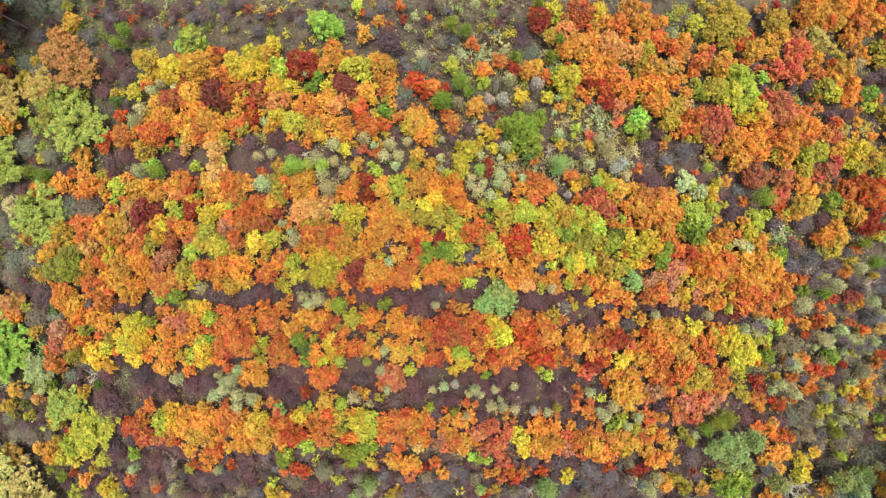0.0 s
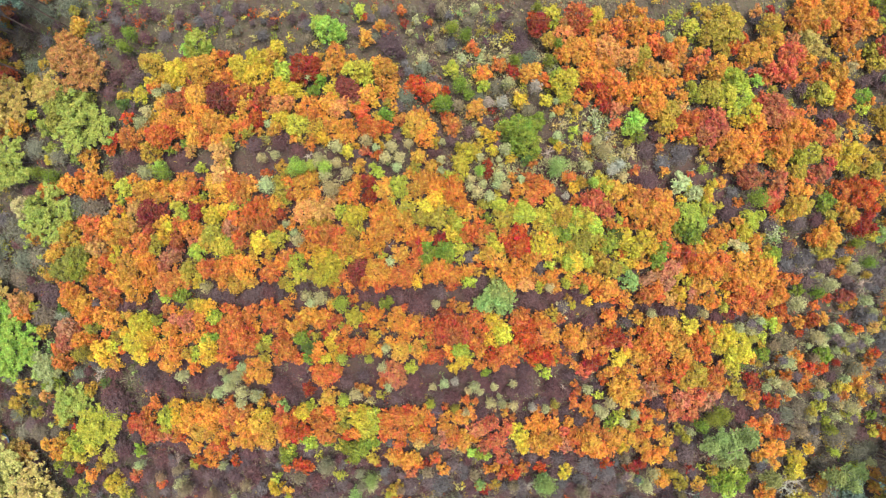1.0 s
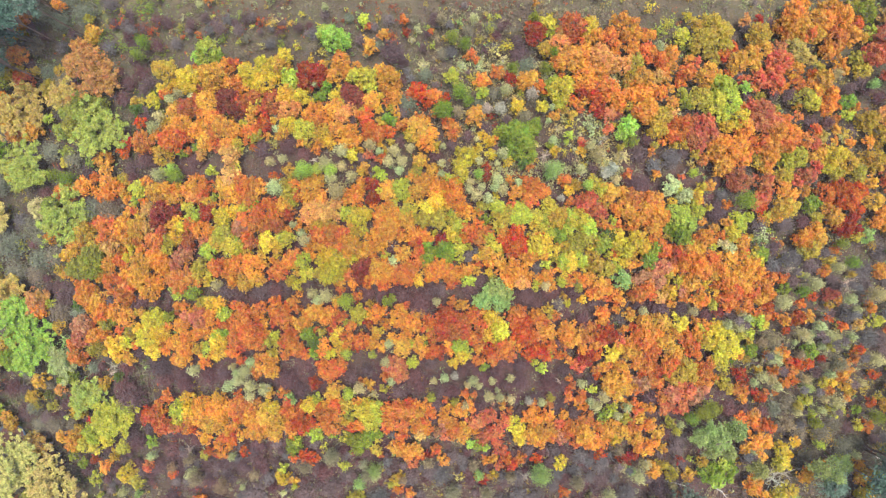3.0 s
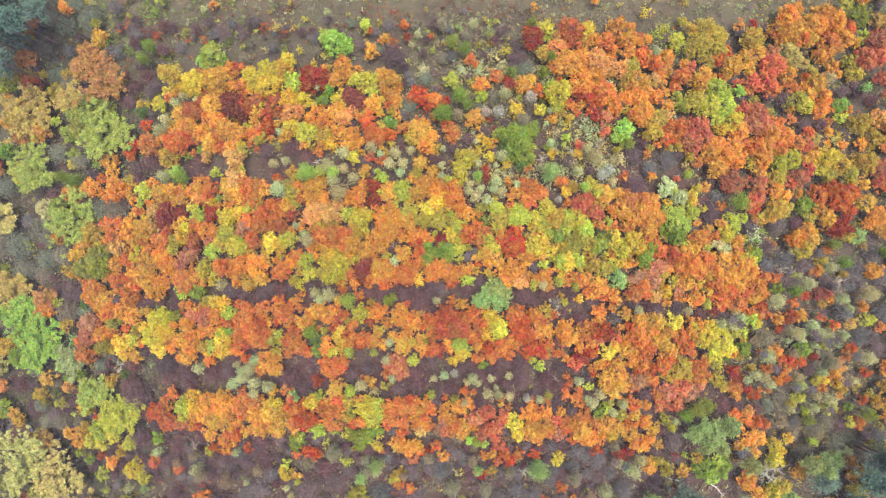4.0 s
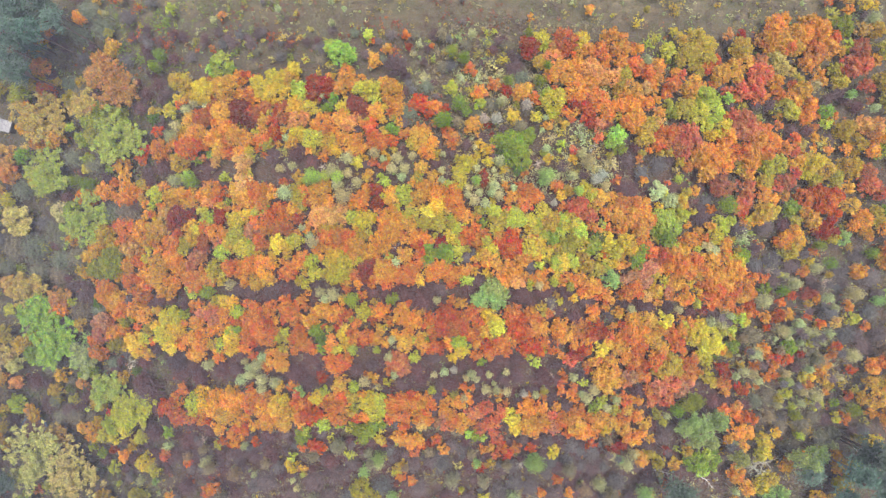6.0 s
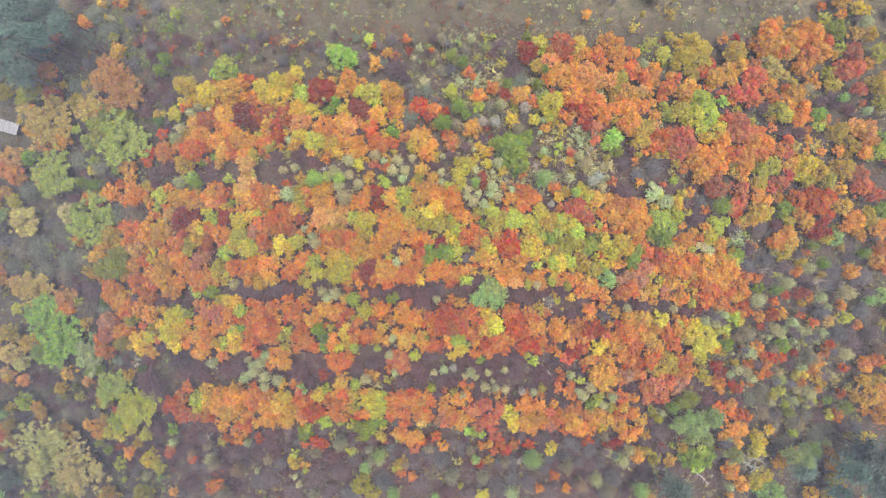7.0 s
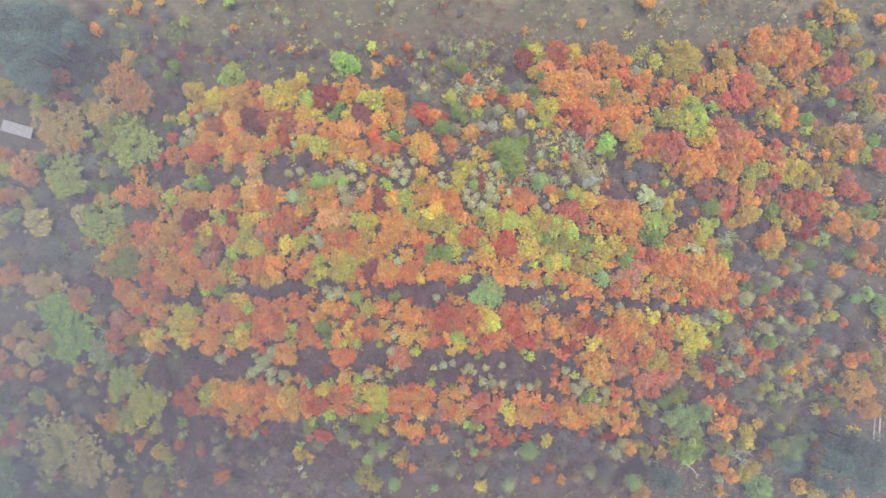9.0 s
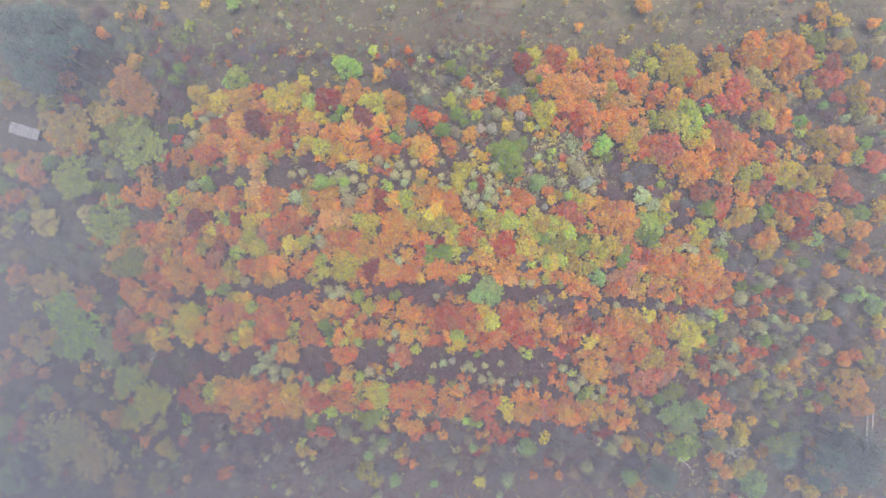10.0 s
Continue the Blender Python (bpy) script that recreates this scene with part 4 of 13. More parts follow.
plant("dense", "moss_green", -49.4, 12.0, 0.63, 2.9)
plant("dense", "deep_orange", -48.3, 10.0, 0.69, 3.0)
plant("dense", "orange", -46.5, 10.9, 0.93, 3.5)
plant("bare", "brown", -43.2, 11.2, 1.47, 2.8)
plant("dense", "yellow_green", -37.9, 10.2, 0.76, 3.1)
plant("tuft", "lime", -36.1, 10.5, 1.05, 5.4)
plant("bare", "brown", -33.6, 11.9, 1.29, 2.6)
plant("dense", "yellow_green", -30.9, 10.3, 0.67, 3.0)
plant("dense", "yellow_green", -27.6, 10.9, 0.65, 2.9)
plant("tuft", "sage", -22.5, 11.3, 0.82, 4.9)
plant("tuft", "sage", -20.8, 11.6, 0.79, 4.7)
plant("dense", "olive", -20.1, 10.2, 0.80, 3.2)
plant("tuft", "lime", -17.7, 10.0, 1.39, 6.5)
plant("dead", "white", -16.9, 11.5, 0.69, 2.6)
plant("tuft", "lime", -16.2, 10.2, 0.93, 5.1)
plant("tuft", "sage", -15.1, 10.8, 1.24, 6.0)
plant("tuft", "lime", -14.5, 10.2, 0.86, 4.9)
plant("tuft", "sage", -13.1, 10.5, 0.85, 4.9)
plant("bare", "brown", -10.7, 11.8, 0.97, 2.2)
plant("dense", "gold", -10.5, 10.3, 0.87, 3.3)
plant("tuft", "yellow_green", -8.6, 10.1, 0.59, 4.2)
plant("dense", "deep_orange", -8.1, 11.7, 0.65, 2.9)
plant("tuft", "sage", -7.0, 11.1, 1.00, 5.3)
plant("tuft", "sage", -5.7, 10.0, 0.77, 4.6)
plant("tuft", "sage", -5.3, 11.1, 0.93, 5.1)
plant("dense", "olive", -3.5, 10.0, 0.80, 3.2)
plant("dense", "gold", -3.0, 11.3, 1.01, 3.6)
plant("dense", "gold", -1.6, 10.2, 0.86, 3.3)
plant("tuft", "sage", -0.3, 10.9, 0.66, 4.4)

# north-east stand
plant("sparse", "olive", 32.1, 41.4, 0.64, 1.8)
plant("bare", "grey_brown", 43.5, 40.4, 0.70, 1.9)
plant("tuft", "olive", 54.8, 41.1, 0.50, 3.9)
plant("sparse", "olive", 55.5, 40.6, 0.49, 1.7)
plant("sparse", "olive", 56.5, 40.0, 0.50, 1.7)
plant("dense", "red", 57.9, 42.1, 0.44, 2.5)
plant("dense", "gold", 62.7, 40.0, 1.51, 4.6)
plant("tuft", "olive", 62.9, 42.9, 0.53, 4.0)
plant("bare", "grey_brown", 2.6, 36.1, 0.69, 1.9)
plant("tuft", "olive", 12.3, 38.0, 0.47, 3.8)
plant("tuft", "olive", 18.8, 38.4, 0.54, 4.0)
plant("bare", "grey_brown", 25.4, 37.4, 0.48, 1.6)
plant("dense", "orange", 31.5, 38.7, 1.32, 4.2)
plant("sparse", "olive", 34.1, 36.1, 1.66, 2.9)
plant("tuft", "olive", 34.3, 37.5, 0.43, 3.7)
plant("tuft", "olive", 41.0, 39.4, 0.63, 4.3)
plant("sparse", "olive", 41.6, 37.3, 0.73, 1.9)
plant("tuft", "sage", 53.5, 40.0, 0.73, 4.6)
plant("tuft", "sage", 55.4, 38.3, 0.48, 3.8)
plant("dense", "red", 59.9, 38.9, 0.65, 2.9)
plant("dense", "olive", 60.1, 36.8, 0.95, 3.5)
plant("dense", "gold", 62.9, 37.6, 0.77, 3.2)
plant("dense", "yellow", 65.4, 38.6, 1.05, 3.7)
plant("bare", "grey_brown", 66.2, 37.0, 0.78, 2.0)
plant("dense", "yellow", 66.8, 38.2, 0.76, 3.1)
plant("dense", "gold", 71.5, 37.9, 1.08, 3.8)
plant("tuft", "mint", 72.2, 37.0, 0.83, 4.9)
plant("sparse", "yellow_green", 72.9, 36.9, 1.20, 2.4)
plant("bare", "grey_brown", 2.7, 32.6, 0.58, 1.8)
plant("dense", "gold", 12.3, 33.2, 0.52, 2.7)
plant("dense", "gold", 20.9, 34.7, 0.71, 3.0)
plant("sparse", "yellow", 24.7, 34.3, 0.62, 1.8)
plant("sparse", "yellow", 28.3, 33.3, 1.23, 2.4)
plant("tuft", "olive", 29.2, 34.8, 0.60, 4.2)
plant("dense", "yellow", 33.6, 32.1, 0.62, 2.9)
plant("dense", "apricot", 42.3, 32.2, 0.79, 3.2)
plant("dense", "crimson", 44.5, 32.5, 0.70, 3.0)
plant("bare", "grey_brown", 44.7, 35.5, 0.46, 1.6)
plant("bare", "purple_brown", 46.9, 32.3, 0.77, 2.0)
plant("dense", "orange", 50.2, 34.1, 1.67, 4.9)
plant("dense", "orange", 51.8, 35.4, 1.13, 3.8)
plant("dense", "orange", 53.2, 33.0, 1.68, 4.9)
plant("dense", "orange", 54.9, 32.9, 1.64, 4.8)
plant("dense", "orange", 56.5, 35.2, 1.70, 4.9)
plant("dense", "orange", 58.2, 33.6, 1.49, 4.5)
plant("dense", "gold", 58.6, 34.5, 1.23, 4.0)
plant("dense", "orange", 59.0, 32.2, 1.33, 4.2)
plant("dense", "deep_orange", 60.1, 32.8, 1.49, 4.5)
plant("dense", "green", 61.5, 34.8, 1.61, 4.8)
plant("dense", "ochre", 64.8, 34.5, 1.23, 4.0)
plant("tuft", "sage", 65.6, 35.6, 1.21, 6.0)
plant("dense", "olive", 66.9, 34.4, 1.42, 4.4)
plant("tuft", "sage", 71.6, 34.8, 0.97, 5.3)
plant("bare", "grey_brown", 0.7, 30.0, 0.70, 1.9)
plant("sparse", "mint", 2.0, 30.1, 1.02, 2.2)
plant("bare", "grey_olive", 3.2, 29.0, 1.13, 2.4)
plant("tuft", "sage", 3.9, 30.0, 0.80, 4.7)
plant("sparse", "yellow_green", 5.9, 31.1, 0.74, 1.9)
plant("sparse", "yellow_green", 6.1, 29.4, 0.98, 2.2)
plant("bare", "grey_olive", 6.1, 29.4, 1.13, 2.4)
plant("bare", "purple_brown", 6.8, 28.3, 0.99, 2.2)
plant("sparse", "yellow_green", 7.3, 31.0, 0.72, 1.9)
plant("bare", "grey_brown", 7.6, 29.7, 0.61, 1.8)
plant("bare", "purple_brown", 8.4, 29.9, 0.79, 2.0)
plant("bare", "grey_olive", 8.9, 29.1, 1.13, 2.4)
plant("dense", "red", 11.3, 29.6, 0.60, 2.8)
plant("tuft", "green", 11.8, 30.4, 0.92, 5.1)
plant("dense", "crimson", 11.9, 28.2, 1.47, 4.5)
plant("dense", "red", 13.1, 28.9, 0.74, 3.1)
plant("dense", "yellow_green", 13.7, 29.7, 1.33, 4.2)
plant("dense", "yellow_green", 14.1, 29.0, 0.89, 3.4)
plant("dense", "apricot", 15.8, 28.5, 1.04, 3.7)
plant("dense", "rust", 16.8, 29.3, 1.77, 5.1)
plant("dense", "rust", 16.9, 28.1, 1.04, 3.7)
plant("dense", "olive", 18.6, 28.8, 0.68, 3.0)
plant("dense", "yellow", 19.4, 29.8, 1.19, 4.0)
plant("dense", "gold", 20.2, 28.6, 1.05, 3.7)
plant("dense", "deep_orange", 21.9, 28.3, 1.20, 4.0)
plant("dense", "orange", 24.0, 29.6, 1.79, 5.1)
plant("dense", "orange", 24.0, 28.3, 0.59, 2.8)
plant("dense", "orange", 25.2, 28.6, 1.20, 4.0)
plant("dense", "orange", 26.8, 28.7, 0.59, 2.8)
plant("dense", "deep_orange", 27.2, 29.4, 0.49, 2.6)
plant("dense", "orange", 27.7, 28.7, 0.85, 3.3)
plant("sparse", "yellow_green", 29.5, 29.8, 1.45, 2.6)
plant("sparse", "olive", 30.4, 30.8, 1.36, 2.6)
plant("sparse", "yellow_green", 31.6, 31.2, 1.03, 2.2)
plant("dense", "yellow_green", 32.1, 28.8, 1.22, 4.0)
plant("dense", "olive", 34.3, 30.7, 0.93, 3.5)
plant("dense", "olive", 35.3, 28.4, 1.83, 5.2)
plant("dense", "olive", 36.8, 31.0, 1.54, 4.6)
plant("dense", "olive", 37.7, 29.7, 1.99, 5.5)
plant("dense", "olive", 38.2, 28.0, 1.54, 4.6)
plant("bare", "grey_brown", 42.8, 31.4, 1.21, 2.5)
plant("dense", "olive", 43.6, 29.7, 1.72, 5.0)
plant("dense", "orange", 45.9, 28.5, 0.72, 3.1)
plant("dense", "coral", 47.0, 28.4, 1.03, 3.7)
plant("bare", "purple_brown", 48.1, 31.6, 1.08, 2.3)
plant("dense", "orange", 48.9, 31.6, 1.91, 5.3)
plant("dense", "ochre", 49.6, 28.8, 1.12, 3.8)
plant("dense", "orange", 51.1, 31.5, 1.92, 5.4)
plant("dense", "deep_orange", 52.1, 31.1, 1.48, 4.5)
plant("dense", "gold", 53.3, 31.1, 1.46, 4.5)
plant("dense", "gold", 55.1, 28.2, 1.14, 3.9)
plant("dense", "deep_orange", 56.6, 29.5, 1.31, 4.2)
plant("dense", "deep_orange", 56.8, 30.6, 1.80, 5.1)
plant("dense", "deep_orange", 57.5, 30.7, 1.32, 4.2)
plant("dense", "orange", 59.2, 31.2, 1.65, 4.8)
plant("dense", "olive", 61.2, 28.3, 1.16, 3.9)
plant("dense", "gold", 61.7, 31.2, 0.74, 3.1)
plant("dense", "yellow_green", 62.4, 31.9, 0.95, 3.5)
plant("dense", "brick", 62.7, 28.5, 1.70, 4.9)
plant("dense", "brick", 64.1, 31.2, 1.70, 4.9)
plant("dense", "coral", 65.1, 29.0, 1.51, 4.6)
plant("dense", "orange", 66.9, 29.6, 0.95, 3.5)
plant("dense", "olive", 68.3, 31.2, 1.51, 4.6)
plant("dense", "orange", 72.2, 31.4, 1.05, 3.7)
plant("bare", "grey_brown", 0.9, 25.9, 1.09, 2.4)
plant("tuft", "green", 1.1, 27.4, 1.10, 5.6)
plant("sparse", "sage", 2.5, 24.1, 1.12, 2.3)
plant("sparse", "sage", 2.5, 24.5, 1.14, 2.3)
plant("tuft", "green", 2.7, 26.6, 1.11, 5.6)
plant("dense", "deep_orange", 3.5, 25.4, 0.74, 3.1)
plant("dense", "deep_orange", 4.2, 24.8, 0.44, 2.5)
plant("sparse", "sage", 4.6, 24.2, 0.98, 2.1)
plant("sparse", "olive", 4.6, 27.9, 0.99, 2.1)
plant("sparse", "sage", 5.1, 25.4, 0.82, 2.0)
plant("sparse", "mint", 5.2, 26.7, 0.82, 2.0)
plant("bare", "purple_brown", 5.5, 26.3, 0.90, 2.2)
plant("sparse", "yellow", 6.4, 27.9, 0.98, 2.2)
plant("bare", "grey_brown", 6.7, 26.5, 0.91, 2.2)
plant("sparse", "pale_yellow", 6.7, 26.0, 1.26, 2.4)
plant("bare", "brown", 7.2, 25.9, 0.49, 1.6)
plant("sparse", "sage", 7.8, 25.0, 0.84, 2.0)
plant("sparse", "yellow", 8.2, 26.8, 1.30, 2.5)
plant("bare", "purple_brown", 9.6, 27.2, 1.27, 2.6)
plant("bare", "purple_brown", 9.9, 25.7, 1.68, 3.1)
plant("bare", "grey_olive", 10.9, 24.2, 1.54, 2.9)
plant("dense", "olive", 13.3, 26.2, 1.03, 3.7)
plant("tuft", "green", 14.3, 25.6, 0.84, 4.8)
plant("dense", "orange", 15.0, 24.5, 1.03, 3.7)
plant("dense", "apricot", 15.3, 27.1, 1.47, 4.5)
plant("dense", "orange", 16.6, 24.9, 1.75, 5.0)
plant("dense", "deep_orange", 18.0, 27.7, 0.55, 2.8)
plant("dense", "orange", 18.4, 25.8, 1.33, 4.2)
plant("dense", "orange", 19.1, 27.8, 0.69, 3.0)
plant("dense", "apricot", 20.5, 25.3, 1.91, 5.3)
plant("dense", "apricot", 22.2, 24.3, 1.04, 3.7)
plant("dense", "orange", 23.0, 27.0, 0.87, 3.3)
plant("dense", "deep_orange", 23.2, 26.3, 0.47, 2.6)
plant("dense", "apricot", 23.8, 24.5, 1.48, 4.5)
plant("dense", "orange", 25.2, 26.8, 1.05, 3.7)
plant("dense", "olive", 25.5, 25.1, 1.05, 3.7)
plant("dense", "deep_orange", 26.9, 26.2, 1.35, 4.3)
plant("dense", "deep_orange", 27.8, 26.0, 1.05, 3.7)
plant("tuft", "sage", 28.7, 26.9, 0.97, 5.2)
plant("dense", "deep_orange", 28.8, 25.3, 1.20, 4.0)
plant("dense", "orange", 30.3, 25.3, 1.36, 4.3)
plant("dense", "gold", 30.8, 26.6, 1.06, 3.7)
plant("sparse", "green", 31.4, 27.4, 0.87, 2.0)
plant("sparse", "green", 32.9, 27.8, 1.02, 2.2)
plant("dense", "orange", 33.2, 25.8, 0.72, 3.1)
plant("sparse", "green", 34.0, 26.7, 1.17, 2.3)
plant("dense", "coral", 34.3, 25.5, 0.70, 3.0)
plant("dense", "gold", 36.1, 24.8, 0.85, 3.3)
plant("dense", "olive", 36.9, 26.5, 1.08, 3.7)
plant("dense", "deep_orange", 36.9, 24.2, 0.50, 2.7)
plant("dense", "gold", 37.7, 24.2, 0.50, 2.7)
plant("dense", "red", 38.4, 26.7, 1.01, 3.6)
plant("dense", "deep_orange", 39.2, 24.1, 0.62, 2.9)
plant("dense", "red", 39.8, 27.9, 0.78, 3.2)
plant("dense", "gold", 40.0, 25.5, 1.54, 4.6)
plant("bare", "grey_brown", 40.5, 24.2, 1.04, 2.3)
plant("dense", "gold", 41.9, 26.8, 1.40, 4.4)
plant("dense", "gold", 42.8, 25.7, 1.09, 3.8)
plant("dense", "gold", 44.0, 27.8, 1.41, 4.4)
plant("dense", "coral", 46.5, 25.9, 1.88, 5.3)
plant("dense", "gold", 49.2, 25.2, 1.19, 4.0)
plant("dense", "ochre", 50.5, 27.9, 1.60, 4.7)
plant("dense", "ochre", 52.5, 27.2, 0.81, 3.2)
plant("dense", "red", 52.7, 25.2, 0.81, 3.2)
plant("dense", "olive", 54.0, 26.1, 0.76, 3.1)
plant("tuft", "sage", 55.5, 24.8, 1.05, 5.4)
plant("dense", "gold", 57.6, 27.3, 0.99, 3.6)
plant("dense", "gold", 58.7, 26.3, 0.75, 3.1)
plant("dense", "olive", 61.5, 26.3, 1.22, 4.0)
plant("bare", "grey_brown", 61.6, 24.7, 1.43, 2.8)
plant("tuft", "mint", 62.6, 24.1, 0.94, 5.2)
plant("dense", "brick", 65.4, 25.5, 1.14, 3.9)
plant("dense", "olive", 68.2, 26.3, 1.61, 4.8)
plant("dense", "orange", 69.8, 27.3, 1.14, 3.9)
plant("dense", "orange", 71.4, 24.2, 1.72, 5.0)
plant("dense", "yellow_green", 0.9, 22.4, 1.09, 3.8)
plant("tuft", "green", 2.1, 20.2, 1.39, 6.5)
plant("bare", "grey_brown", 3.2, 23.3, 0.48, 1.6)
plant("sparse", "yellow_green", 3.6, 22.4, 0.93, 2.1)
plant("dense", "gold", 4.6, 21.5, 0.59, 2.8)
plant("dense", "orange", 4.9, 22.0, 1.09, 3.8)
plant("dense", "yellow_green", 4.9, 20.3, 0.80, 3.2)
plant("bare", "grey_olive", 6.7, 20.2, 1.25, 2.6)
plant("dense", "deep_orange", 7.0, 23.0, 0.95, 3.5)
plant("sparse", "green", 7.7, 21.0, 0.84, 2.0)
plant("tuft", "sage", 7.9, 20.4, 0.98, 5.3)
plant("dense", "crimson", 8.7, 22.1, 0.95, 3.5)
plant("tuft", "green", 8.9, 23.4, 0.99, 5.3)
plant("sparse", "yellow_green", 10.2, 20.3, 0.82, 2.0)
plant("dense", "orange", 10.4, 21.8, 1.02, 3.6)
plant("dense", "orange", 11.5, 22.5, 0.88, 3.4)
plant("bare", "brown", 11.7, 23.3, 0.84, 2.1)
plant("dense", "deep_orange", 12.5, 21.1, 0.95, 3.5)
plant("tuft", "green", 13.2, 23.4, 1.09, 5.6)
plant("dense", "yellow_green", 14.2, 21.5, 1.03, 3.6)
plant("dense", "yellow", 15.1, 20.6, 1.74, 5.0)
plant("dense", "deep_orange", 15.6, 22.9, 0.48, 2.6)
plant("dense", "orange", 17.3, 21.3, 0.47, 2.6)
plant("dense", "crimson", 18.1, 20.2, 0.81, 3.2)
plant("dense", "orange", 18.3, 22.7, 1.89, 5.3)
plant("dense", "orange", 19.2, 21.6, 1.03, 3.7)
plant("dense", "orange", 20.2, 23.3, 1.47, 4.5)
plant("dense", "deep_orange", 21.2, 21.6, 1.32, 4.2)
plant("dense", "orange", 22.9, 21.8, 0.51, 2.7)
plant("dense", "orange", 23.0, 20.2, 1.33, 4.2)
plant("dense", "olive", 24.3, 22.4, 0.50, 2.6)
plant("dense", "olive", 24.3, 21.5, 0.47, 2.6)
plant("dense", "olive", 24.7, 23.3, 0.90, 3.4)
plant("dense", "orange", 24.8, 20.4, 1.04, 3.7)
plant("dense", "orange", 25.2, 22.3, 0.60, 2.8)
plant("dense", "orange", 26.3, 20.7, 1.33, 4.2)
plant("dense", "orange", 26.3, 22.8, 1.48, 4.5)
plant("dense", "apricot", 28.4, 23.1, 1.05, 3.7)
plant("dense", "orange", 28.6, 20.8, 1.19, 4.0)
plant("dense", "orange", 29.5, 23.7, 1.05, 3.7)
plant("dense", "gold", 30.0, 22.7, 0.57, 2.8)
plant("dense", "orange", 30.2, 21.5, 0.63, 2.9)
plant("dense", "orange", 31.9, 22.6, 0.83, 3.3)
plant("dense", "yellow_green", 32.2, 21.1, 0.76, 3.1)
plant("dense", "deep_orange", 32.5, 23.6, 1.28, 4.1)
plant("dense", "olive", 34.4, 20.3, 1.65, 4.8)
plant("dense", "gold", 35.1, 23.0, 1.36, 4.3)
plant("dense", "yellow", 37.1, 22.4, 1.22, 4.0)
plant("dense", "yellow_green", 37.6, 21.9, 1.82, 5.2)
plant("dense", "lime", 41.4, 22.2, 0.85, 3.3)
plant("dense", "coral", 41.4, 23.4, 0.83, 3.3)
plant("bare", "brown", 42.0, 21.6, 0.74, 1.9)
plant("dense", "orange", 42.9, 22.5, 0.50, 2.7)
plant("dense", "coral", 43.7, 23.5, 1.40, 4.4)
plant("dense", "olive", 43.8, 21.1, 0.69, 3.0)
plant("dense", "coral", 45.5, 23.9, 1.86, 5.2)
plant("bare", "brown", 46.3, 21.9, 1.05, 2.3)
plant("dense", "orange", 47.3, 23.1, 1.10, 3.8)
plant("bare", "brown", 48.8, 21.6, 1.36, 2.7)
plant("dense", "gold", 49.8, 20.1, 0.58, 2.8)
plant("dense", "deep_orange", 50.0, 23.3, 1.11, 3.8)
plant("dense", "olive", 50.3, 21.3, 1.58, 4.7)
plant("dense", "yellow_green", 51.9, 20.7, 1.20, 4.0)
plant("dense", "gold", 52.4, 22.6, 1.44, 4.4)
plant("dense", "gold", 53.7, 23.9, 1.60, 4.7)
plant("dense", "orange", 54.2, 20.1, 1.20, 4.0)
plant("dense", "orange", 55.2, 22.1, 1.37, 4.3)
plant("dense", "deep_orange", 56.7, 20.6, 0.60, 2.8)
plant("dense", "green", 58.2, 21.4, 1.14, 3.9)
plant("bare", "brown", 59.6, 23.7, 1.10, 2.4)
plant("dense", "orange", 59.9, 20.6, 0.91, 3.4)
plant("bare", "purple_brown", 62.9, 24.0, 1.54, 2.9)
plant("bare", "purple_brown", 64.8, 22.7, 1.27, 2.6)
plant("tuft", "sage", 65.9, 21.9, 0.90, 5.1)
plant("dense", "brick", 66.2, 23.4, 0.57, 2.8)
plant("dense", "olive", 68.9, 23.5, 1.23, 4.0)
plant("tuft", "sage", 69.2, 21.3, 1.33, 6.4)
plant("sparse", "olive", 69.5, 21.5, 0.76, 2.0)
plant("dense", "orange", 72.8, 22.1, 0.75, 3.1)
plant("tuft", "olive", 73.5, 22.9, 0.74, 4.6)
plant("dense", "green", 0.1, 17.8, 1.15, 3.9)
plant("dense", "red", 0.1, 19.6, 0.64, 2.9)
plant("dense", "deep_orange", 0.4, 16.5, 0.73, 3.1)
plant("tuft", "grey_sage", 1.8, 17.6, 0.92, 5.1)
plant("tuft", "green", 3.1, 19.0, 0.93, 5.1)
plant("dense", "orange", 4.1, 17.0, 1.30, 4.2)
plant("bare", "grey_olive", 4.6, 19.2, 0.97, 2.2)
plant("tuft", "white", 5.5, 18.0, 0.86, 4.9)
plant("sparse", "crimson", 6.3, 17.4, 0.83, 2.0)
plant("sparse", "crimson", 6.7, 16.4, 0.56, 1.7)
plant("tuft", "white", 7.2, 18.0, 1.01, 5.3)
plant("bare", "brown", 8.1, 16.7, 0.83, 2.1)
plant("sparse", "pale_yellow", 9.0, 19.8, 0.77, 1.9)
plant("dense", "yellow", 9.7, 18.6, 1.02, 3.6)
plant("tuft", "grey_sage", 10.3, 16.9, 1.11, 5.6)
plant("tuft", "white", 11.3, 19.9, 1.02, 5.3)
plant("dense", "yellow", 12.8, 18.5, 0.80, 3.2)
plant("tuft", "sage", 13.5, 16.6, 0.47, 3.8)
plant("sparse", "yellow_green", 13.5, 20.0, 1.04, 2.2)
plant("tuft", "sage", 13.9, 18.3, 0.51, 3.9)
plant("dense", "orange", 14.4, 17.4, 0.71, 3.1)
plant("dense", "yellow_green", 14.9, 19.2, 1.02, 3.6)
plant("dense", "olive", 15.5, 18.3, 0.62, 2.9)
plant("sparse", "pale_yellow", 15.8, 16.8, 0.84, 2.0)
plant("sparse", "yellow", 16.5, 16.5, 1.13, 2.3)
plant("dense", "deep_orange", 16.6, 19.5, 0.65, 2.9)
plant("dense", "olive", 16.8, 17.6, 0.61, 2.9)
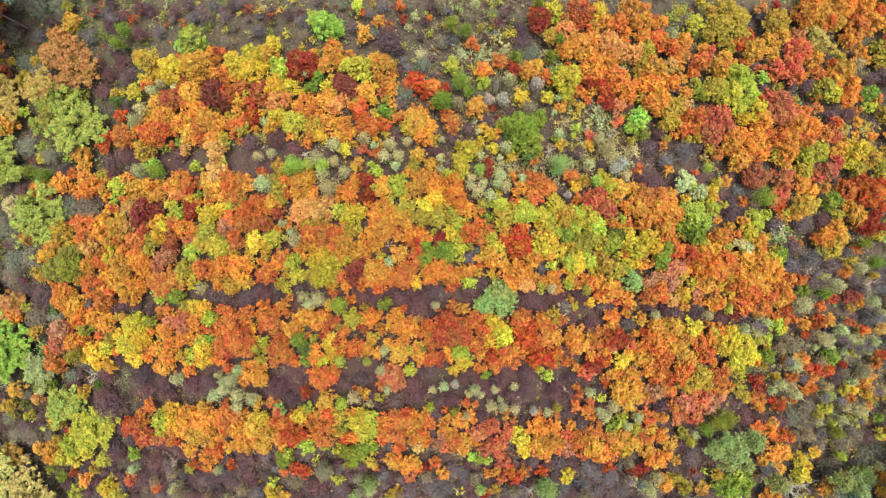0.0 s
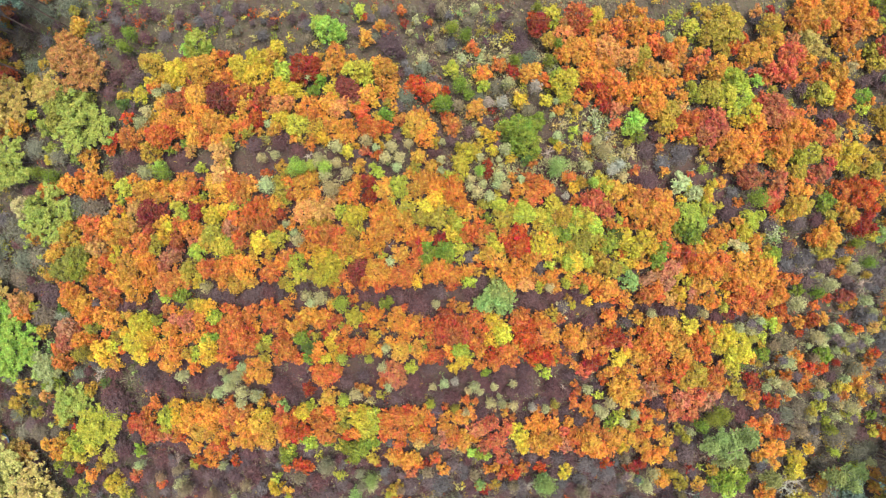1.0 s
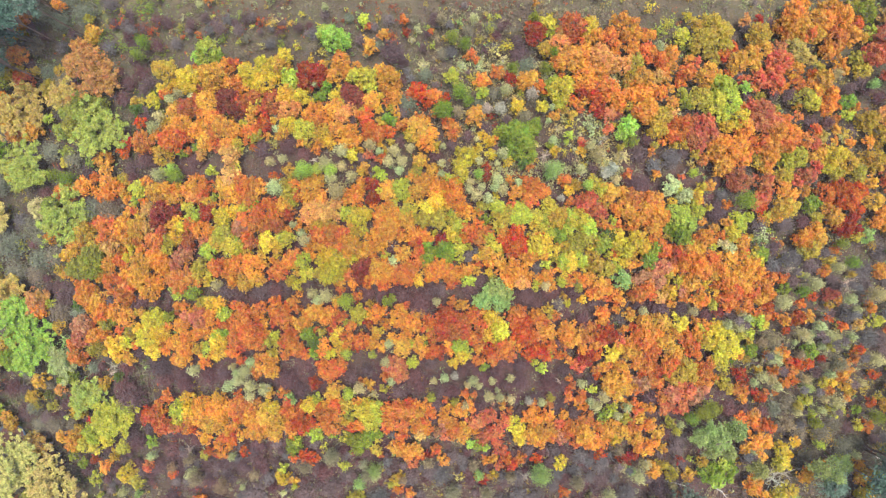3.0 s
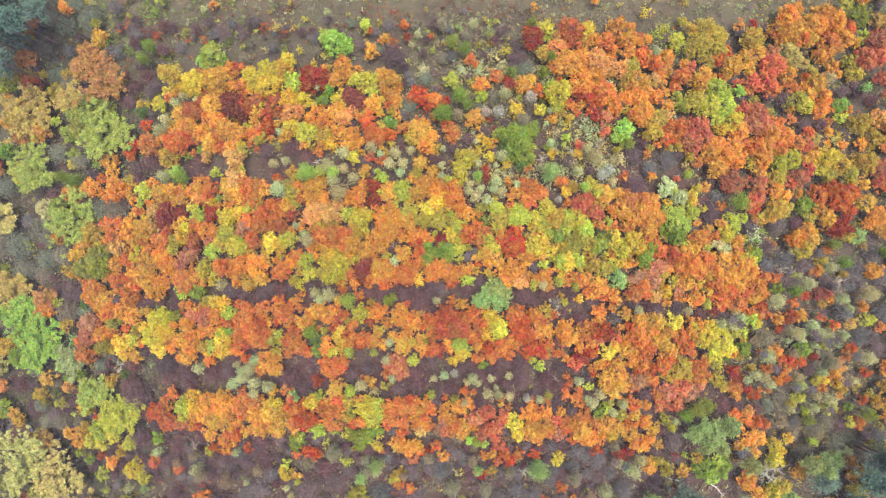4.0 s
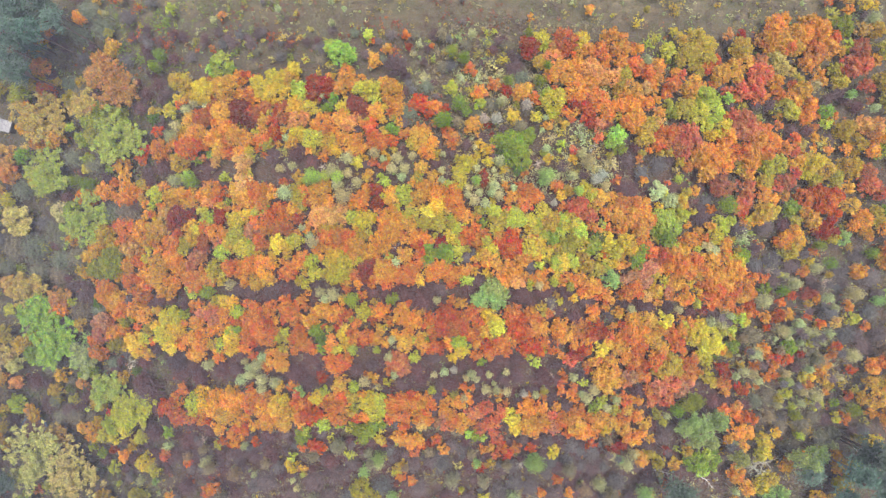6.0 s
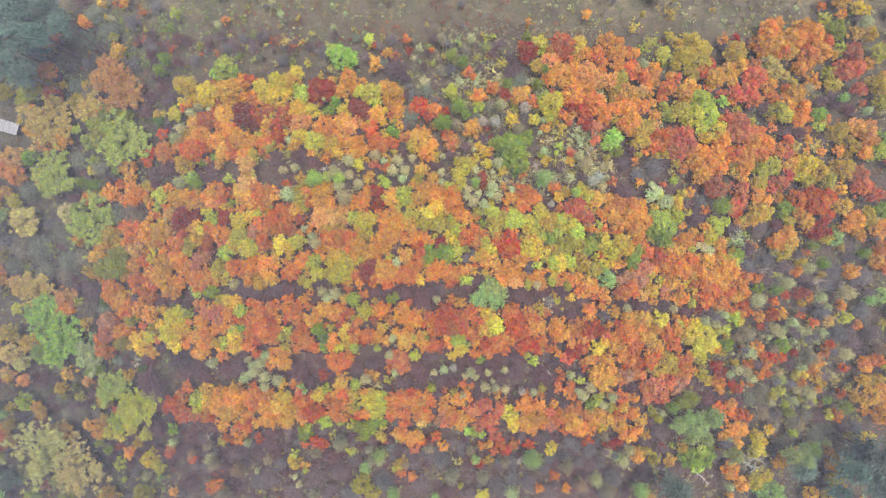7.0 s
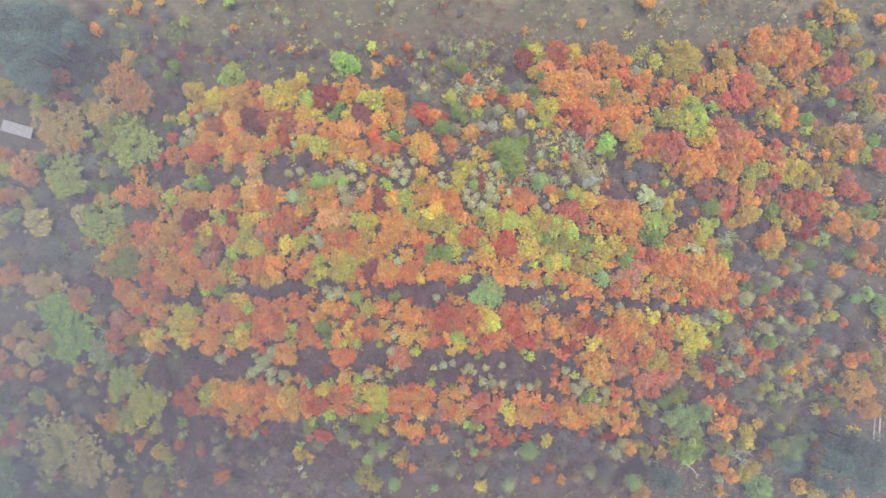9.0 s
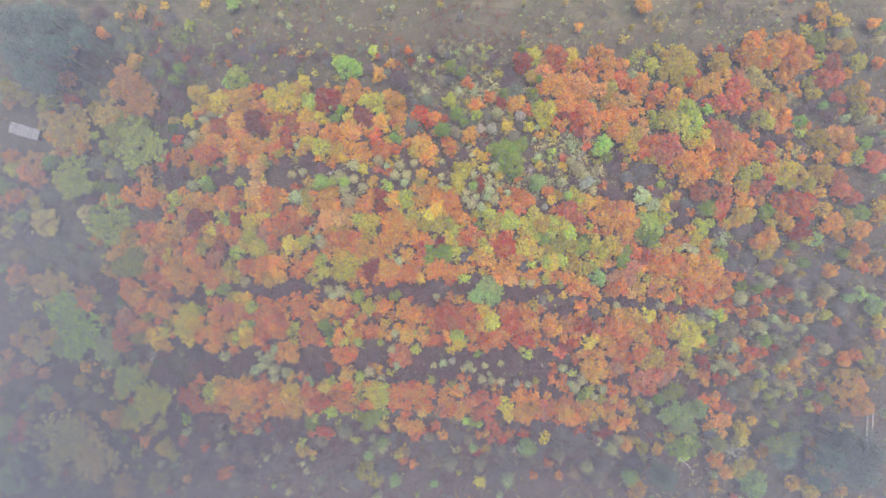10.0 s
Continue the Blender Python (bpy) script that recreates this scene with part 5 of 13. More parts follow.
plant("dense", "orange", 17.4, 19.3, 0.48, 2.6)
plant("dense", "deep_orange", 17.8, 18.3, 0.50, 2.7)
plant("dense", "orange", 18.3, 19.3, 0.62, 2.9)
plant("sparse", "sage", 19.3, 17.6, 1.30, 2.5)
plant("sparse", "sage", 19.3, 16.5, 0.84, 2.0)
plant("dense", "deep_orange", 19.6, 18.6, 0.50, 2.6)
plant("dense", "red", 19.8, 19.8, 1.10, 3.8)
plant("dense", "crimson", 20.5, 18.1, 0.96, 3.5)
plant("dense", "orange", 21.2, 20.0, 0.71, 3.0)
plant("dense", "coral", 21.6, 17.6, 0.96, 3.5)
plant("dense", "maroon", 22.8, 17.9, 0.59, 2.8)
plant("sparse", "yellow", 22.9, 16.6, 0.55, 1.8)
plant("dense", "orange", 23.0, 19.0, 1.11, 3.8)
plant("dense", "olive", 24.6, 19.0, 0.63, 2.9)
plant("dense", "orange", 25.7, 17.8, 1.18, 3.9)
plant("dense", "gold", 26.8, 18.3, 1.62, 4.8)
plant("dense", "gold", 27.3, 18.5, 1.48, 4.5)
plant("dense", "olive", 28.8, 17.6, 1.34, 4.2)
plant("dense", "deep_orange", 29.7, 16.3, 0.54, 2.7)
plant("dense", "apricot", 30.5, 18.1, 0.90, 3.4)
plant("dense", "orange", 30.5, 19.6, 0.90, 3.4)
plant("dense", "deep_orange", 31.2, 16.0, 1.63, 4.8)
plant("dense", "green", 32.5, 19.6, 0.91, 3.4)
plant("dense", "deep_orange", 32.7, 17.2, 1.05, 3.7)
plant("dense", "brick", 34.6, 16.6, 1.79, 5.1)
plant("dense", "yellow_green", 36.3, 19.6, 1.66, 4.9)
plant("dense", "yellow_green", 37.7, 18.1, 0.89, 3.4)
plant("dense", "yellow", 38.5, 16.8, 1.07, 3.7)
plant("dense", "yellow_green", 38.7, 19.7, 1.67, 4.9)
plant("dense", "yellow", 40.0, 17.7, 1.37, 4.3)
plant("dense", "gold", 40.7, 16.3, 1.37, 4.3)
plant("dense", "orange", 41.2, 19.7, 0.50, 2.6)
plant("dense", "brick", 42.4, 19.8, 0.93, 3.5)
plant("dense", "coral", 42.7, 17.4, 1.53, 4.6)
plant("dense", "brick", 43.5, 18.9, 1.69, 4.9)
plant("dense", "coral", 44.8, 17.3, 1.54, 4.6)
plant("dense", "orange", 45.6, 16.1, 1.54, 4.6)
plant("dense", "olive", 46.4, 19.5, 0.60, 2.8)
plant("dense", "deep_orange", 46.8, 17.9, 1.25, 4.1)
plant("dense", "deep_orange", 49.8, 18.7, 0.60, 2.8)
plant("bare", "brown", 52.2, 18.0, 1.37, 2.7)
plant("dense", "deep_orange", 52.4, 16.8, 0.93, 3.5)
plant("bare", "brown", 55.1, 18.2, 1.08, 2.3)
plant("dense", "gold", 56.0, 17.2, 0.76, 3.2)
plant("dense", "deep_orange", 56.4, 18.9, 0.58, 2.8)
plant("sparse", "pale_yellow", 57.8, 16.3, 1.01, 2.2)
plant("sparse", "yellow", 58.3, 16.8, 1.26, 2.5)
plant("dense", "yellow_green", 58.4, 19.5, 0.82, 3.3)
plant("bare", "grey_brown", 59.4, 17.2, 1.40, 2.7)
plant("dense", "olive", 61.5, 18.6, 1.69, 4.9)
plant("dense", "olive", 63.7, 16.5, 1.60, 4.7)
plant("dense", "apricot", 64.8, 19.7, 1.33, 4.2)
plant("dense", "apricot", 66.3, 19.1, 1.70, 4.9)
plant("dense", "orange", 67.6, 17.5, 1.23, 4.0)
plant("dense", "green", 69.3, 17.9, 1.33, 4.2)
plant("bare", "grey_brown", 72.1, 19.4, 1.12, 2.5)
plant("tuft", "mint", 72.4, 19.5, 0.76, 4.7)
plant("dense", "gold", 73.9, 18.1, 0.73, 3.1)
plant("dense", "deep_orange", 1.0, 15.3, 1.15, 3.9)
plant("bare", "brown", 1.1, 13.5, 1.10, 2.4)
plant("tuft", "yellow_green", 1.8, 12.7, 0.49, 3.9)
plant("sparse", "pale_yellow", 2.1, 15.2, 0.69, 1.8)
plant("bare", "brown", 3.2, 14.6, 0.97, 2.2)
plant("sparse", "sage", 3.9, 15.6, 0.69, 1.8)
plant("tuft", "sage", 4.2, 14.1, 0.46, 3.8)
plant("dense", "yellow", 4.5, 13.1, 0.58, 2.8)
plant("dense", "yellow", 5.0, 14.6, 0.70, 3.0)
plant("bare", "brown", 5.3, 15.6, 1.11, 2.4)
plant("dense", "yellow", 5.9, 13.7, 0.79, 3.2)
plant("dense", "yellow", 6.1, 12.2, 0.71, 3.1)
plant("dense", "deep_orange", 6.6, 14.1, 0.51, 2.7)
plant("bare", "brown", 6.6, 12.9, 0.83, 2.0)
plant("sparse", "yellow_green", 6.9, 15.5, 0.70, 1.8)
plant("tuft", "sage", 7.5, 12.2, 1.00, 5.3)
plant("dense", "dark_green", 7.9, 13.7, 0.72, 3.1)
plant("dense", "green", 8.1, 15.1, 1.30, 4.2)
plant("dense", "green", 8.9, 12.9, 1.29, 4.2)
plant("dense", "green", 9.5, 14.5, 1.99, 5.5)
plant("dense", "green", 10.5, 12.6, 1.58, 4.7)
plant("dense", "green", 11.3, 15.7, 1.30, 4.2)
plant("sparse", "pale_yellow", 12.2, 13.6, 0.69, 1.8)
plant("dead", "white", 13.1, 12.1, 1.11, 3.3)
plant("dead", "white", 13.1, 12.1, 0.83, 2.8)
plant("dense", "yellow_green", 13.8, 13.5, 0.51, 2.7)
plant("sparse", "pale_yellow", 14.0, 15.4, 0.83, 2.0)
plant("tuft", "sage", 14.0, 14.0, 0.70, 4.4)
plant("dense", "yellow", 14.5, 12.8, 0.67, 3.0)
plant("sparse", "sage", 15.0, 13.3, 0.83, 2.0)
plant("sparse", "sage", 15.0, 15.7, 1.13, 2.3)
plant("tuft", "yellow_green", 15.8, 13.8, 0.48, 3.8)
plant("sparse", "yellow", 16.1, 12.6, 0.97, 2.2)
plant("dense", "yellow_green", 16.3, 14.9, 0.51, 2.7)
plant("sparse", "sage", 17.1, 12.9, 1.11, 2.3)
plant("sparse", "sage", 17.9, 14.7, 0.97, 2.2)
plant("sparse", "pale_yellow", 17.9, 15.8, 0.84, 2.0)
plant("dense", "coral", 18.0, 13.9, 0.64, 2.9)
plant("dense", "yellow", 18.0, 12.8, 0.72, 3.1)
plant("tuft", "sage", 18.8, 13.3, 0.94, 5.1)
plant("sparse", "sage", 19.3, 15.8, 1.46, 2.7)
plant("tuft", "sage", 19.7, 12.2, 1.32, 6.3)
plant("sparse", "pale_yellow", 20.4, 15.1, 0.84, 2.0)
plant("dead", "white", 20.6, 14.0, 0.56, 2.4)
plant("dead", "white", 21.0, 14.7, 0.81, 2.8)
plant("sparse", "sage", 21.5, 15.9, 0.84, 2.0)
plant("dense", "coral", 21.6, 15.7, 0.73, 3.1)
plant("sparse", "sage", 22.8, 12.3, 1.12, 2.3)
plant("tuft", "olive", 22.9, 13.2, 0.63, 4.3)
plant("dense", "lime", 23.2, 15.0, 0.88, 3.4)
plant("dense", "lime", 23.9, 15.8, 1.39, 4.3)
plant("dense", "green", 24.4, 14.3, 0.96, 3.5)
plant("bare", "brown", 25.8, 12.7, 1.41, 2.7)
plant("bare", "brown", 27.0, 14.6, 0.99, 2.3)
plant("sparse", "olive", 27.4, 15.7, 0.85, 2.0)
plant("dense", "deep_orange", 27.5, 12.9, 0.57, 2.8)
plant("dense", "olive", 27.9, 13.8, 0.55, 2.7)
plant("dense", "olive", 28.0, 15.8, 1.33, 4.2)
plant("dense", "gold", 29.0, 14.2, 0.54, 2.7)
plant("dense", "deep_orange", 30.1, 15.1, 1.12, 3.8)
plant("bare", "grey_brown", 30.2, 12.1, 1.70, 3.1)
plant("dense", "olive", 30.7, 13.8, 0.53, 2.7)
plant("bare", "brown", 31.9, 12.9, 1.00, 2.3)
plant("dense", "olive", 31.9, 14.0, 0.71, 3.0)
plant("dense", "olive", 33.5, 12.7, 0.66, 2.9)
plant("dense", "brick", 33.5, 14.8, 1.71, 4.9)
plant("dense", "deep_orange", 34.7, 12.1, 0.83, 3.3)
plant("dense", "brick", 35.6, 15.3, 1.20, 4.0)
plant("dense", "orange", 36.2, 13.2, 1.35, 4.3)
plant("dense", "orange", 37.3, 14.3, 1.50, 4.6)
plant("dense", "orange", 38.5, 12.5, 1.51, 4.6)
plant("dense", "gold", 39.7, 14.0, 1.51, 4.6)
plant("dense", "gold", 40.1, 12.2, 1.36, 4.3)
plant("dense", "green", 41.3, 13.9, 0.31, 2.3)
plant("dense", "deep_orange", 42.1, 13.6, 0.66, 3.0)
plant("dense", "olive", 42.7, 12.8, 0.65, 2.9)
plant("dense", "deep_orange", 43.1, 14.5, 1.38, 4.3)
plant("dense", "orange", 44.2, 12.6, 1.38, 4.3)
plant("dense", "orange", 44.5, 13.8, 1.68, 4.9)
plant("dense", "deep_orange", 46.9, 14.6, 1.40, 4.4)
plant("dense", "yellow_green", 47.2, 12.1, 1.39, 4.3)
plant("dense", "orange", 47.5, 15.8, 1.86, 5.2)
plant("dense", "yellow_green", 48.8, 12.9, 1.55, 4.7)
plant("dense", "deep_orange", 50.7, 15.3, 1.10, 3.8)
plant("dense", "gold", 51.6, 13.0, 0.80, 3.2)
plant("dense", "brick", 52.2, 14.9, 0.87, 3.4)
plant("dense", "gold", 52.9, 13.5, 1.11, 3.8)
plant("dense", "ochre", 53.5, 15.9, 1.04, 3.7)
plant("dense", "deep_orange", 54.0, 14.8, 0.51, 2.7)
plant("dense", "yellow", 55.1, 13.2, 1.74, 5.0)
plant("dense", "gold", 55.8, 15.5, 0.52, 2.7)
plant("dense", "olive", 57.4, 12.5, 1.76, 5.0)
plant("dense", "orange", 58.8, 15.5, 0.63, 2.9)
plant("dense", "gold", 61.8, 15.7, 0.92, 3.4)
plant("dense", "olive", 62.0, 12.8, 1.87, 5.2)
plant("dense", "brick", 65.1, 12.0, 1.51, 4.6)
plant("dense", "gold", 66.3, 15.5, 1.14, 3.9)
plant("dense", "yellow_green", 68.2, 15.6, 1.51, 4.6)
plant("dense", "coral", 71.7, 14.9, 1.93, 5.4)
plant("tuft", "mint", 72.7, 12.3, 0.88, 5.0)
plant("dense", "yellow_green", 2.1, 10.8, 1.01, 3.6)
plant("dense", "yellow", 3.1, 11.9, 1.43, 4.4)
plant("tuft", "sage", 4.5, 11.2, 0.62, 4.2)
plant("dense", "crimson", 5.5, 10.6, 0.58, 2.8)
plant("tuft", "sage", 6.8, 11.0, 0.50, 3.9)
plant("dense", "yellow", 8.3, 11.3, 0.65, 2.9)
plant("dense", "dark_green", 10.3, 11.5, 1.01, 3.6)
plant("dense", "deep_orange", 11.0, 10.7, 0.58, 2.8)
plant("sparse", "yellow", 12.2, 11.7, 0.55, 1.8)
plant("tuft", "mint", 13.8, 10.1, 1.39, 6.5)
plant("bare", "brown", 16.4, 11.9, 1.11, 2.4)
plant("sparse", "sage", 17.1, 11.9, 1.29, 2.5)
plant("tuft", "sage", 17.4, 10.1, 0.94, 5.1)
plant("dense", "olive", 18.0, 10.8, 0.58, 2.8)
plant("bare", "brown", 19.6, 10.5, 0.98, 2.2)
plant("tuft", "white", 21.5, 10.3, 1.02, 5.4)
plant("sparse", "sage", 23.5, 12.0, 1.46, 2.7)
plant("bare", "grey_brown", 28.0, 11.0, 1.27, 2.6)
plant("dead", "white", 32.0, 10.0, 0.57, 2.4)
plant("tuft", "yellow_green", 32.9, 10.1, 0.81, 4.8)
plant("sparse", "pale_yellow", 33.0, 11.5, 0.64, 1.8)
plant("sparse", "yellow", 33.4, 11.2, 0.67, 1.9)
plant("dense", "orange", 37.3, 11.1, 1.35, 4.3)
plant("dense", "olive", 43.0, 11.7, 0.66, 3.0)
plant("dense", "orange", 44.1, 10.8, 0.85, 3.3)
plant("dense", "olive", 47.2, 10.3, 1.24, 4.1)
plant("dense", "brick", 50.2, 10.0, 1.33, 4.2)
plant("dense", "brick", 52.0, 11.5, 0.95, 3.5)
plant("dense", "yellow", 54.1, 11.7, 1.11, 3.8)
plant("dense", "olive", 55.5, 10.6, 1.12, 3.8)
plant("dense", "olive", 58.9, 10.4, 1.13, 3.9)
plant("dense", "olive", 59.4, 11.4, 1.14, 3.9)
plant("dense", "coral", 66.1, 10.2, 1.70, 4.9)

# western rows
plant("dense", "green", -72.2, 9.9, 1.51, 4.6)
plant("dense", "orange", -71.3, 9.0, 1.51, 4.6)
plant("dense", "apricot", -69.5, 9.2, 1.05, 3.7)
plant("bare", "olive_brown", -65.7, 9.3, 1.99, 3.4)
plant("sparse", "olive", -62.5, 8.6, 0.97, 2.2)
plant("tuft", "green", -52.0, 9.6, 1.35, 6.3)
plant("dense", "orange", -49.5, 8.5, 1.40, 4.4)
plant("dense", "orange", -46.2, 9.0, 1.16, 3.9)
plant("dense", "orange", -44.4, 8.7, 0.58, 2.8)
plant("dense", "olive", -44.0, 9.5, 0.80, 3.2)
plant("dense", "orange", -43.4, 9.1, 0.47, 2.6)
plant("bare", "brown", -42.7, 9.6, 0.98, 2.3)
plant("dense", "yellow_green", -41.6, 8.1, 1.07, 3.7)
plant("dense", "orange", -40.2, 9.0, 0.72, 3.1)
plant("tuft", "sage", -37.9, 9.8, 1.13, 5.7)
plant("dense", "orange", -36.3, 8.2, 0.62, 2.9)
plant("dense", "yellow", -35.6, 8.4, 0.47, 2.6)
plant("tuft", "green", -35.2, 9.5, 1.20, 5.9)
plant("dense", "orange", -32.8, 8.5, 1.34, 4.2)
plant("dense", "deep_orange", -31.4, 8.1, 1.26, 4.1)
plant("dense", "gold", -29.2, 8.4, 1.04, 3.7)
plant("dense", "apricot", -28.0, 9.4, 1.32, 4.2)
plant("dense", "deep_orange", -27.1, 9.1, 0.96, 3.5)
plant("dense", "deep_orange", -24.8, 8.4, 1.03, 3.6)
plant("dense", "gold", -23.8, 8.0, 0.95, 3.5)
plant("dense", "deep_orange", -22.1, 9.3, 0.66, 3.0)
plant("dense", "olive", -20.4, 8.5, 0.88, 3.4)
plant("dense", "orange", -19.5, 8.3, 0.80, 3.2)
plant("tuft", "lime", -18.6, 9.6, 1.01, 5.3)
plant("tuft", "lime", -17.3, 9.8, 0.94, 5.1)
plant("dense", "gold", -16.3, 8.9, 1.08, 3.8)
plant("tuft", "sage", -14.4, 9.0, 1.01, 5.3)
plant("tuft", "lime", -14.4, 9.9, 1.08, 5.6)
plant("tuft", "sage", -11.7, 9.2, 0.93, 5.1)
plant("dense", "gold", -10.8, 8.2, 0.94, 3.5)
plant("dense", "crimson", -9.2, 8.2, 1.01, 3.6)
plant("dense", "yellow_green", -8.1, 9.4, 0.79, 3.2)
plant("dense", "gold", -4.0, 9.4, 0.67, 3.0)
plant("dense", "orange", -2.6, 8.5, 1.14, 3.9)
plant("dense", "orange", -0.6, 8.9, 0.93, 3.5)
plant("tuft", "sage", -0.3, 9.6, 0.62, 4.2)
plant("sparse", "olive", -74.1, 5.3, 1.41, 2.6)
plant("dense", "apricot", -73.7, 7.8, 1.13, 3.8)
plant("sparse", "yellow_green", -72.7, 5.0, 1.30, 2.5)
plant("dense", "mint", -70.4, 5.6, 1.16, 3.9)
plant("sparse", "olive", -70.1, 6.2, 1.40, 2.6)
plant("dense", "yellow_green", -67.8, 7.7, 1.19, 4.0)
plant("bare", "grey_brown", -62.3, 4.2, 1.26, 2.6)
plant("dense", "sage", -57.7, 5.7, 1.44, 4.4)
plant("bare", "brown", -57.4, 7.9, 1.16, 2.5)
plant("dense", "moss_green", -55.8, 6.1, 1.43, 4.4)
plant("dense", "orange", -53.9, 7.9, 1.03, 3.7)
plant("dense", "deep_orange", -52.3, 7.9, 1.26, 4.1)
plant("bare", "brown", -50.4, 6.4, 1.64, 3.0)
plant("dense", "moss_green", -49.3, 4.9, 0.94, 3.5)
plant("bare", "olive_brown", -48.5, 5.6, 1.78, 3.2)
plant("dense", "gold", -48.4, 7.6, 0.74, 3.1)
plant("dense", "orange", -47.2, 6.9, 0.65, 2.9)
plant("bare", "olive_brown", -45.8, 5.2, 2.20, 3.7)
plant("bare", "brown", -45.3, 6.3, 1.18, 2.5)
plant("dense", "orange", -45.2, 7.7, 1.38, 4.3)
plant("dead", "white", -45.1, 4.8, 1.31, 3.6)
plant("dense", "gold", -43.7, 7.5, 0.71, 3.1)
plant("dense", "orange", -43.2, 5.0, 0.56, 2.8)
plant("dense", "orange", -43.2, 6.5, 0.60, 2.8)
plant("dense", "yellow_green", -42.4, 5.9, 0.48, 2.6)
plant("dense", "deep_orange", -42.1, 5.1, 0.51, 2.7)
plant("dense", "yellow_green", -41.9, 6.7, 0.69, 3.0)
plant("dense", "yellow", -41.6, 4.3, 0.52, 2.7)
plant("dense", "orange", -40.6, 6.3, 0.68, 3.0)
plant("dense", "apricot", -39.9, 5.1, 1.14, 3.9)
plant("dense", "orange", -38.4, 7.5, 1.65, 4.8)
plant("dense", "maroon", -37.7, 4.7, 1.50, 4.5)
plant("dense", "gold", -37.6, 7.9, 1.13, 3.8)
plant("dense", "orange", -36.8, 6.3, 0.67, 3.0)
plant("dense", "maroon", -36.1, 5.0, 0.90, 3.4)
plant("dense", "orange", -35.3, 6.8, 1.05, 3.7)
plant("dense", "yellow_green", -34.2, 5.6, 0.75, 3.1)
plant("dense", "orange", -34.1, 7.8, 1.05, 3.7)
plant("dense", "apricot", -33.4, 6.8, 0.90, 3.4)
plant("dense", "yellow_green", -33.2, 4.6, 1.26, 4.1)
plant("dense", "deep_orange", -32.2, 7.0, 0.97, 3.5)
plant("dense", "crimson", -31.4, 4.8, 1.11, 3.8)
plant("dense", "yellow", -31.4, 6.3, 0.71, 3.1)
plant("dense", "orange", -30.5, 5.9, 0.45, 2.6)
plant("dense", "green", -30.5, 6.8, 0.60, 2.8)
plant("dense", "yellow_green", -29.7, 4.3, 0.67, 3.0)
plant("dense", "orange", -29.2, 5.7, 0.61, 2.9)
plant("dense", "yellow", -29.1, 4.2, 1.25, 4.1)
plant("dense", "gold", -29.0, 7.1, 0.74, 3.1)
plant("dense", "orange", -28.3, 6.3, 0.47, 2.6)
plant("dense", "yellow", -27.7, 4.9, 0.96, 3.5)
plant("dense", "gold", -27.6, 7.3, 1.25, 4.1)
plant("dense", "deep_orange", -27.0, 6.7, 0.88, 3.4)
plant("dense", "yellow_green", -26.3, 5.3, 0.81, 3.2)
plant("dense", "deep_orange", -26.1, 8.0, 1.46, 4.5)
plant("dense", "deep_orange", -25.5, 6.6, 1.17, 3.9)
plant("dense", "green", -24.6, 5.5, 0.59, 2.8)
plant("dense", "deep_orange", -23.1, 4.8, 1.59, 4.7)
plant("dense", "deep_orange", -22.7, 5.9, 0.95, 3.5)
plant("tuft", "sage", -21.6, 7.8, 1.32, 6.3)
plant("dense", "gold", -21.3, 4.8, 0.66, 3.0)
plant("dense", "gold", -20.8, 5.9, 1.09, 3.8)
plant("dense", "rust", -20.2, 4.5, 0.95, 3.5)
plant("dense", "olive", -20.1, 7.2, 1.30, 4.2)
plant("dense", "olive", -19.8, 5.9, 0.62, 2.9)
plant("dense", "deep_orange", -19.1, 6.9, 0.94, 3.5)
plant("dense", "gold", -17.7, 6.5, 0.94, 3.5)
plant("dense", "gold", -17.3, 7.9, 1.44, 4.4)
plant("dense", "apricot", -17.2, 4.5, 1.44, 4.4)
plant("dense", "apricot", -16.2, 5.5, 1.30, 4.2)
plant("dense", "orange", -16.0, 6.7, 0.94, 3.5)
plant("dense", "apricot", -15.2, 4.4, 1.08, 3.8)
plant("dense", "apricot", -14.1, 5.1, 1.36, 4.3)
plant("tuft", "sage", -13.6, 7.4, 1.46, 6.7)
plant("dense", "orange", -12.5, 6.4, 0.79, 3.2)
plant("dense", "yellow_green", -12.5, 4.5, 1.08, 3.7)
plant("dense", "orange", -11.4, 6.8, 1.29, 4.2)
plant("dense", "yellow", -11.1, 4.1, 1.29, 4.1)
plant("dense", "yellow", -10.0, 4.5, 0.93, 3.5)
plant("dense", "crimson", -9.1, 6.5, 1.01, 3.6)
plant("dense", "orange", -9.0, 5.5, 0.49, 2.6)
plant("dense", "yellow_green", -8.2, 7.4, 0.55, 2.8)
plant("dense", "gold", -7.3, 7.9, 0.86, 3.3)
plant("dense", "gold", -7.0, 6.8, 1.22, 4.0)
plant("dense", "gold", -7.0, 4.8, 1.42, 4.4)
plant("dense", "yellow_green", -6.4, 5.9, 0.58, 2.8)
plant("dense", "yellow_green", -5.7, 7.8, 1.29, 4.1)
plant("dense", "gold", -5.3, 4.1, 0.93, 3.5)
plant("dense", "olive", -5.0, 5.1, 0.86, 3.3)
plant("dense", "yellow_green", -4.9, 7.0, 0.72, 3.1)
plant("dense", "yellow", -4.5, 6.0, 0.56, 2.8)
plant("dense", "yellow_green", -3.8, 5.2, 0.59, 2.8)
plant("dense", "orange", -3.3, 7.5, 1.14, 3.9)
plant("dense", "yellow", -3.0, 6.0, 0.49, 2.6)
plant("dense", "bright_yellow", -2.0, 5.3, 1.07, 3.7)
plant("dense", "olive", -2.0, 4.1, 1.21, 4.0)
plant("dense", "gold", -1.3, 7.5, 1.21, 4.0)
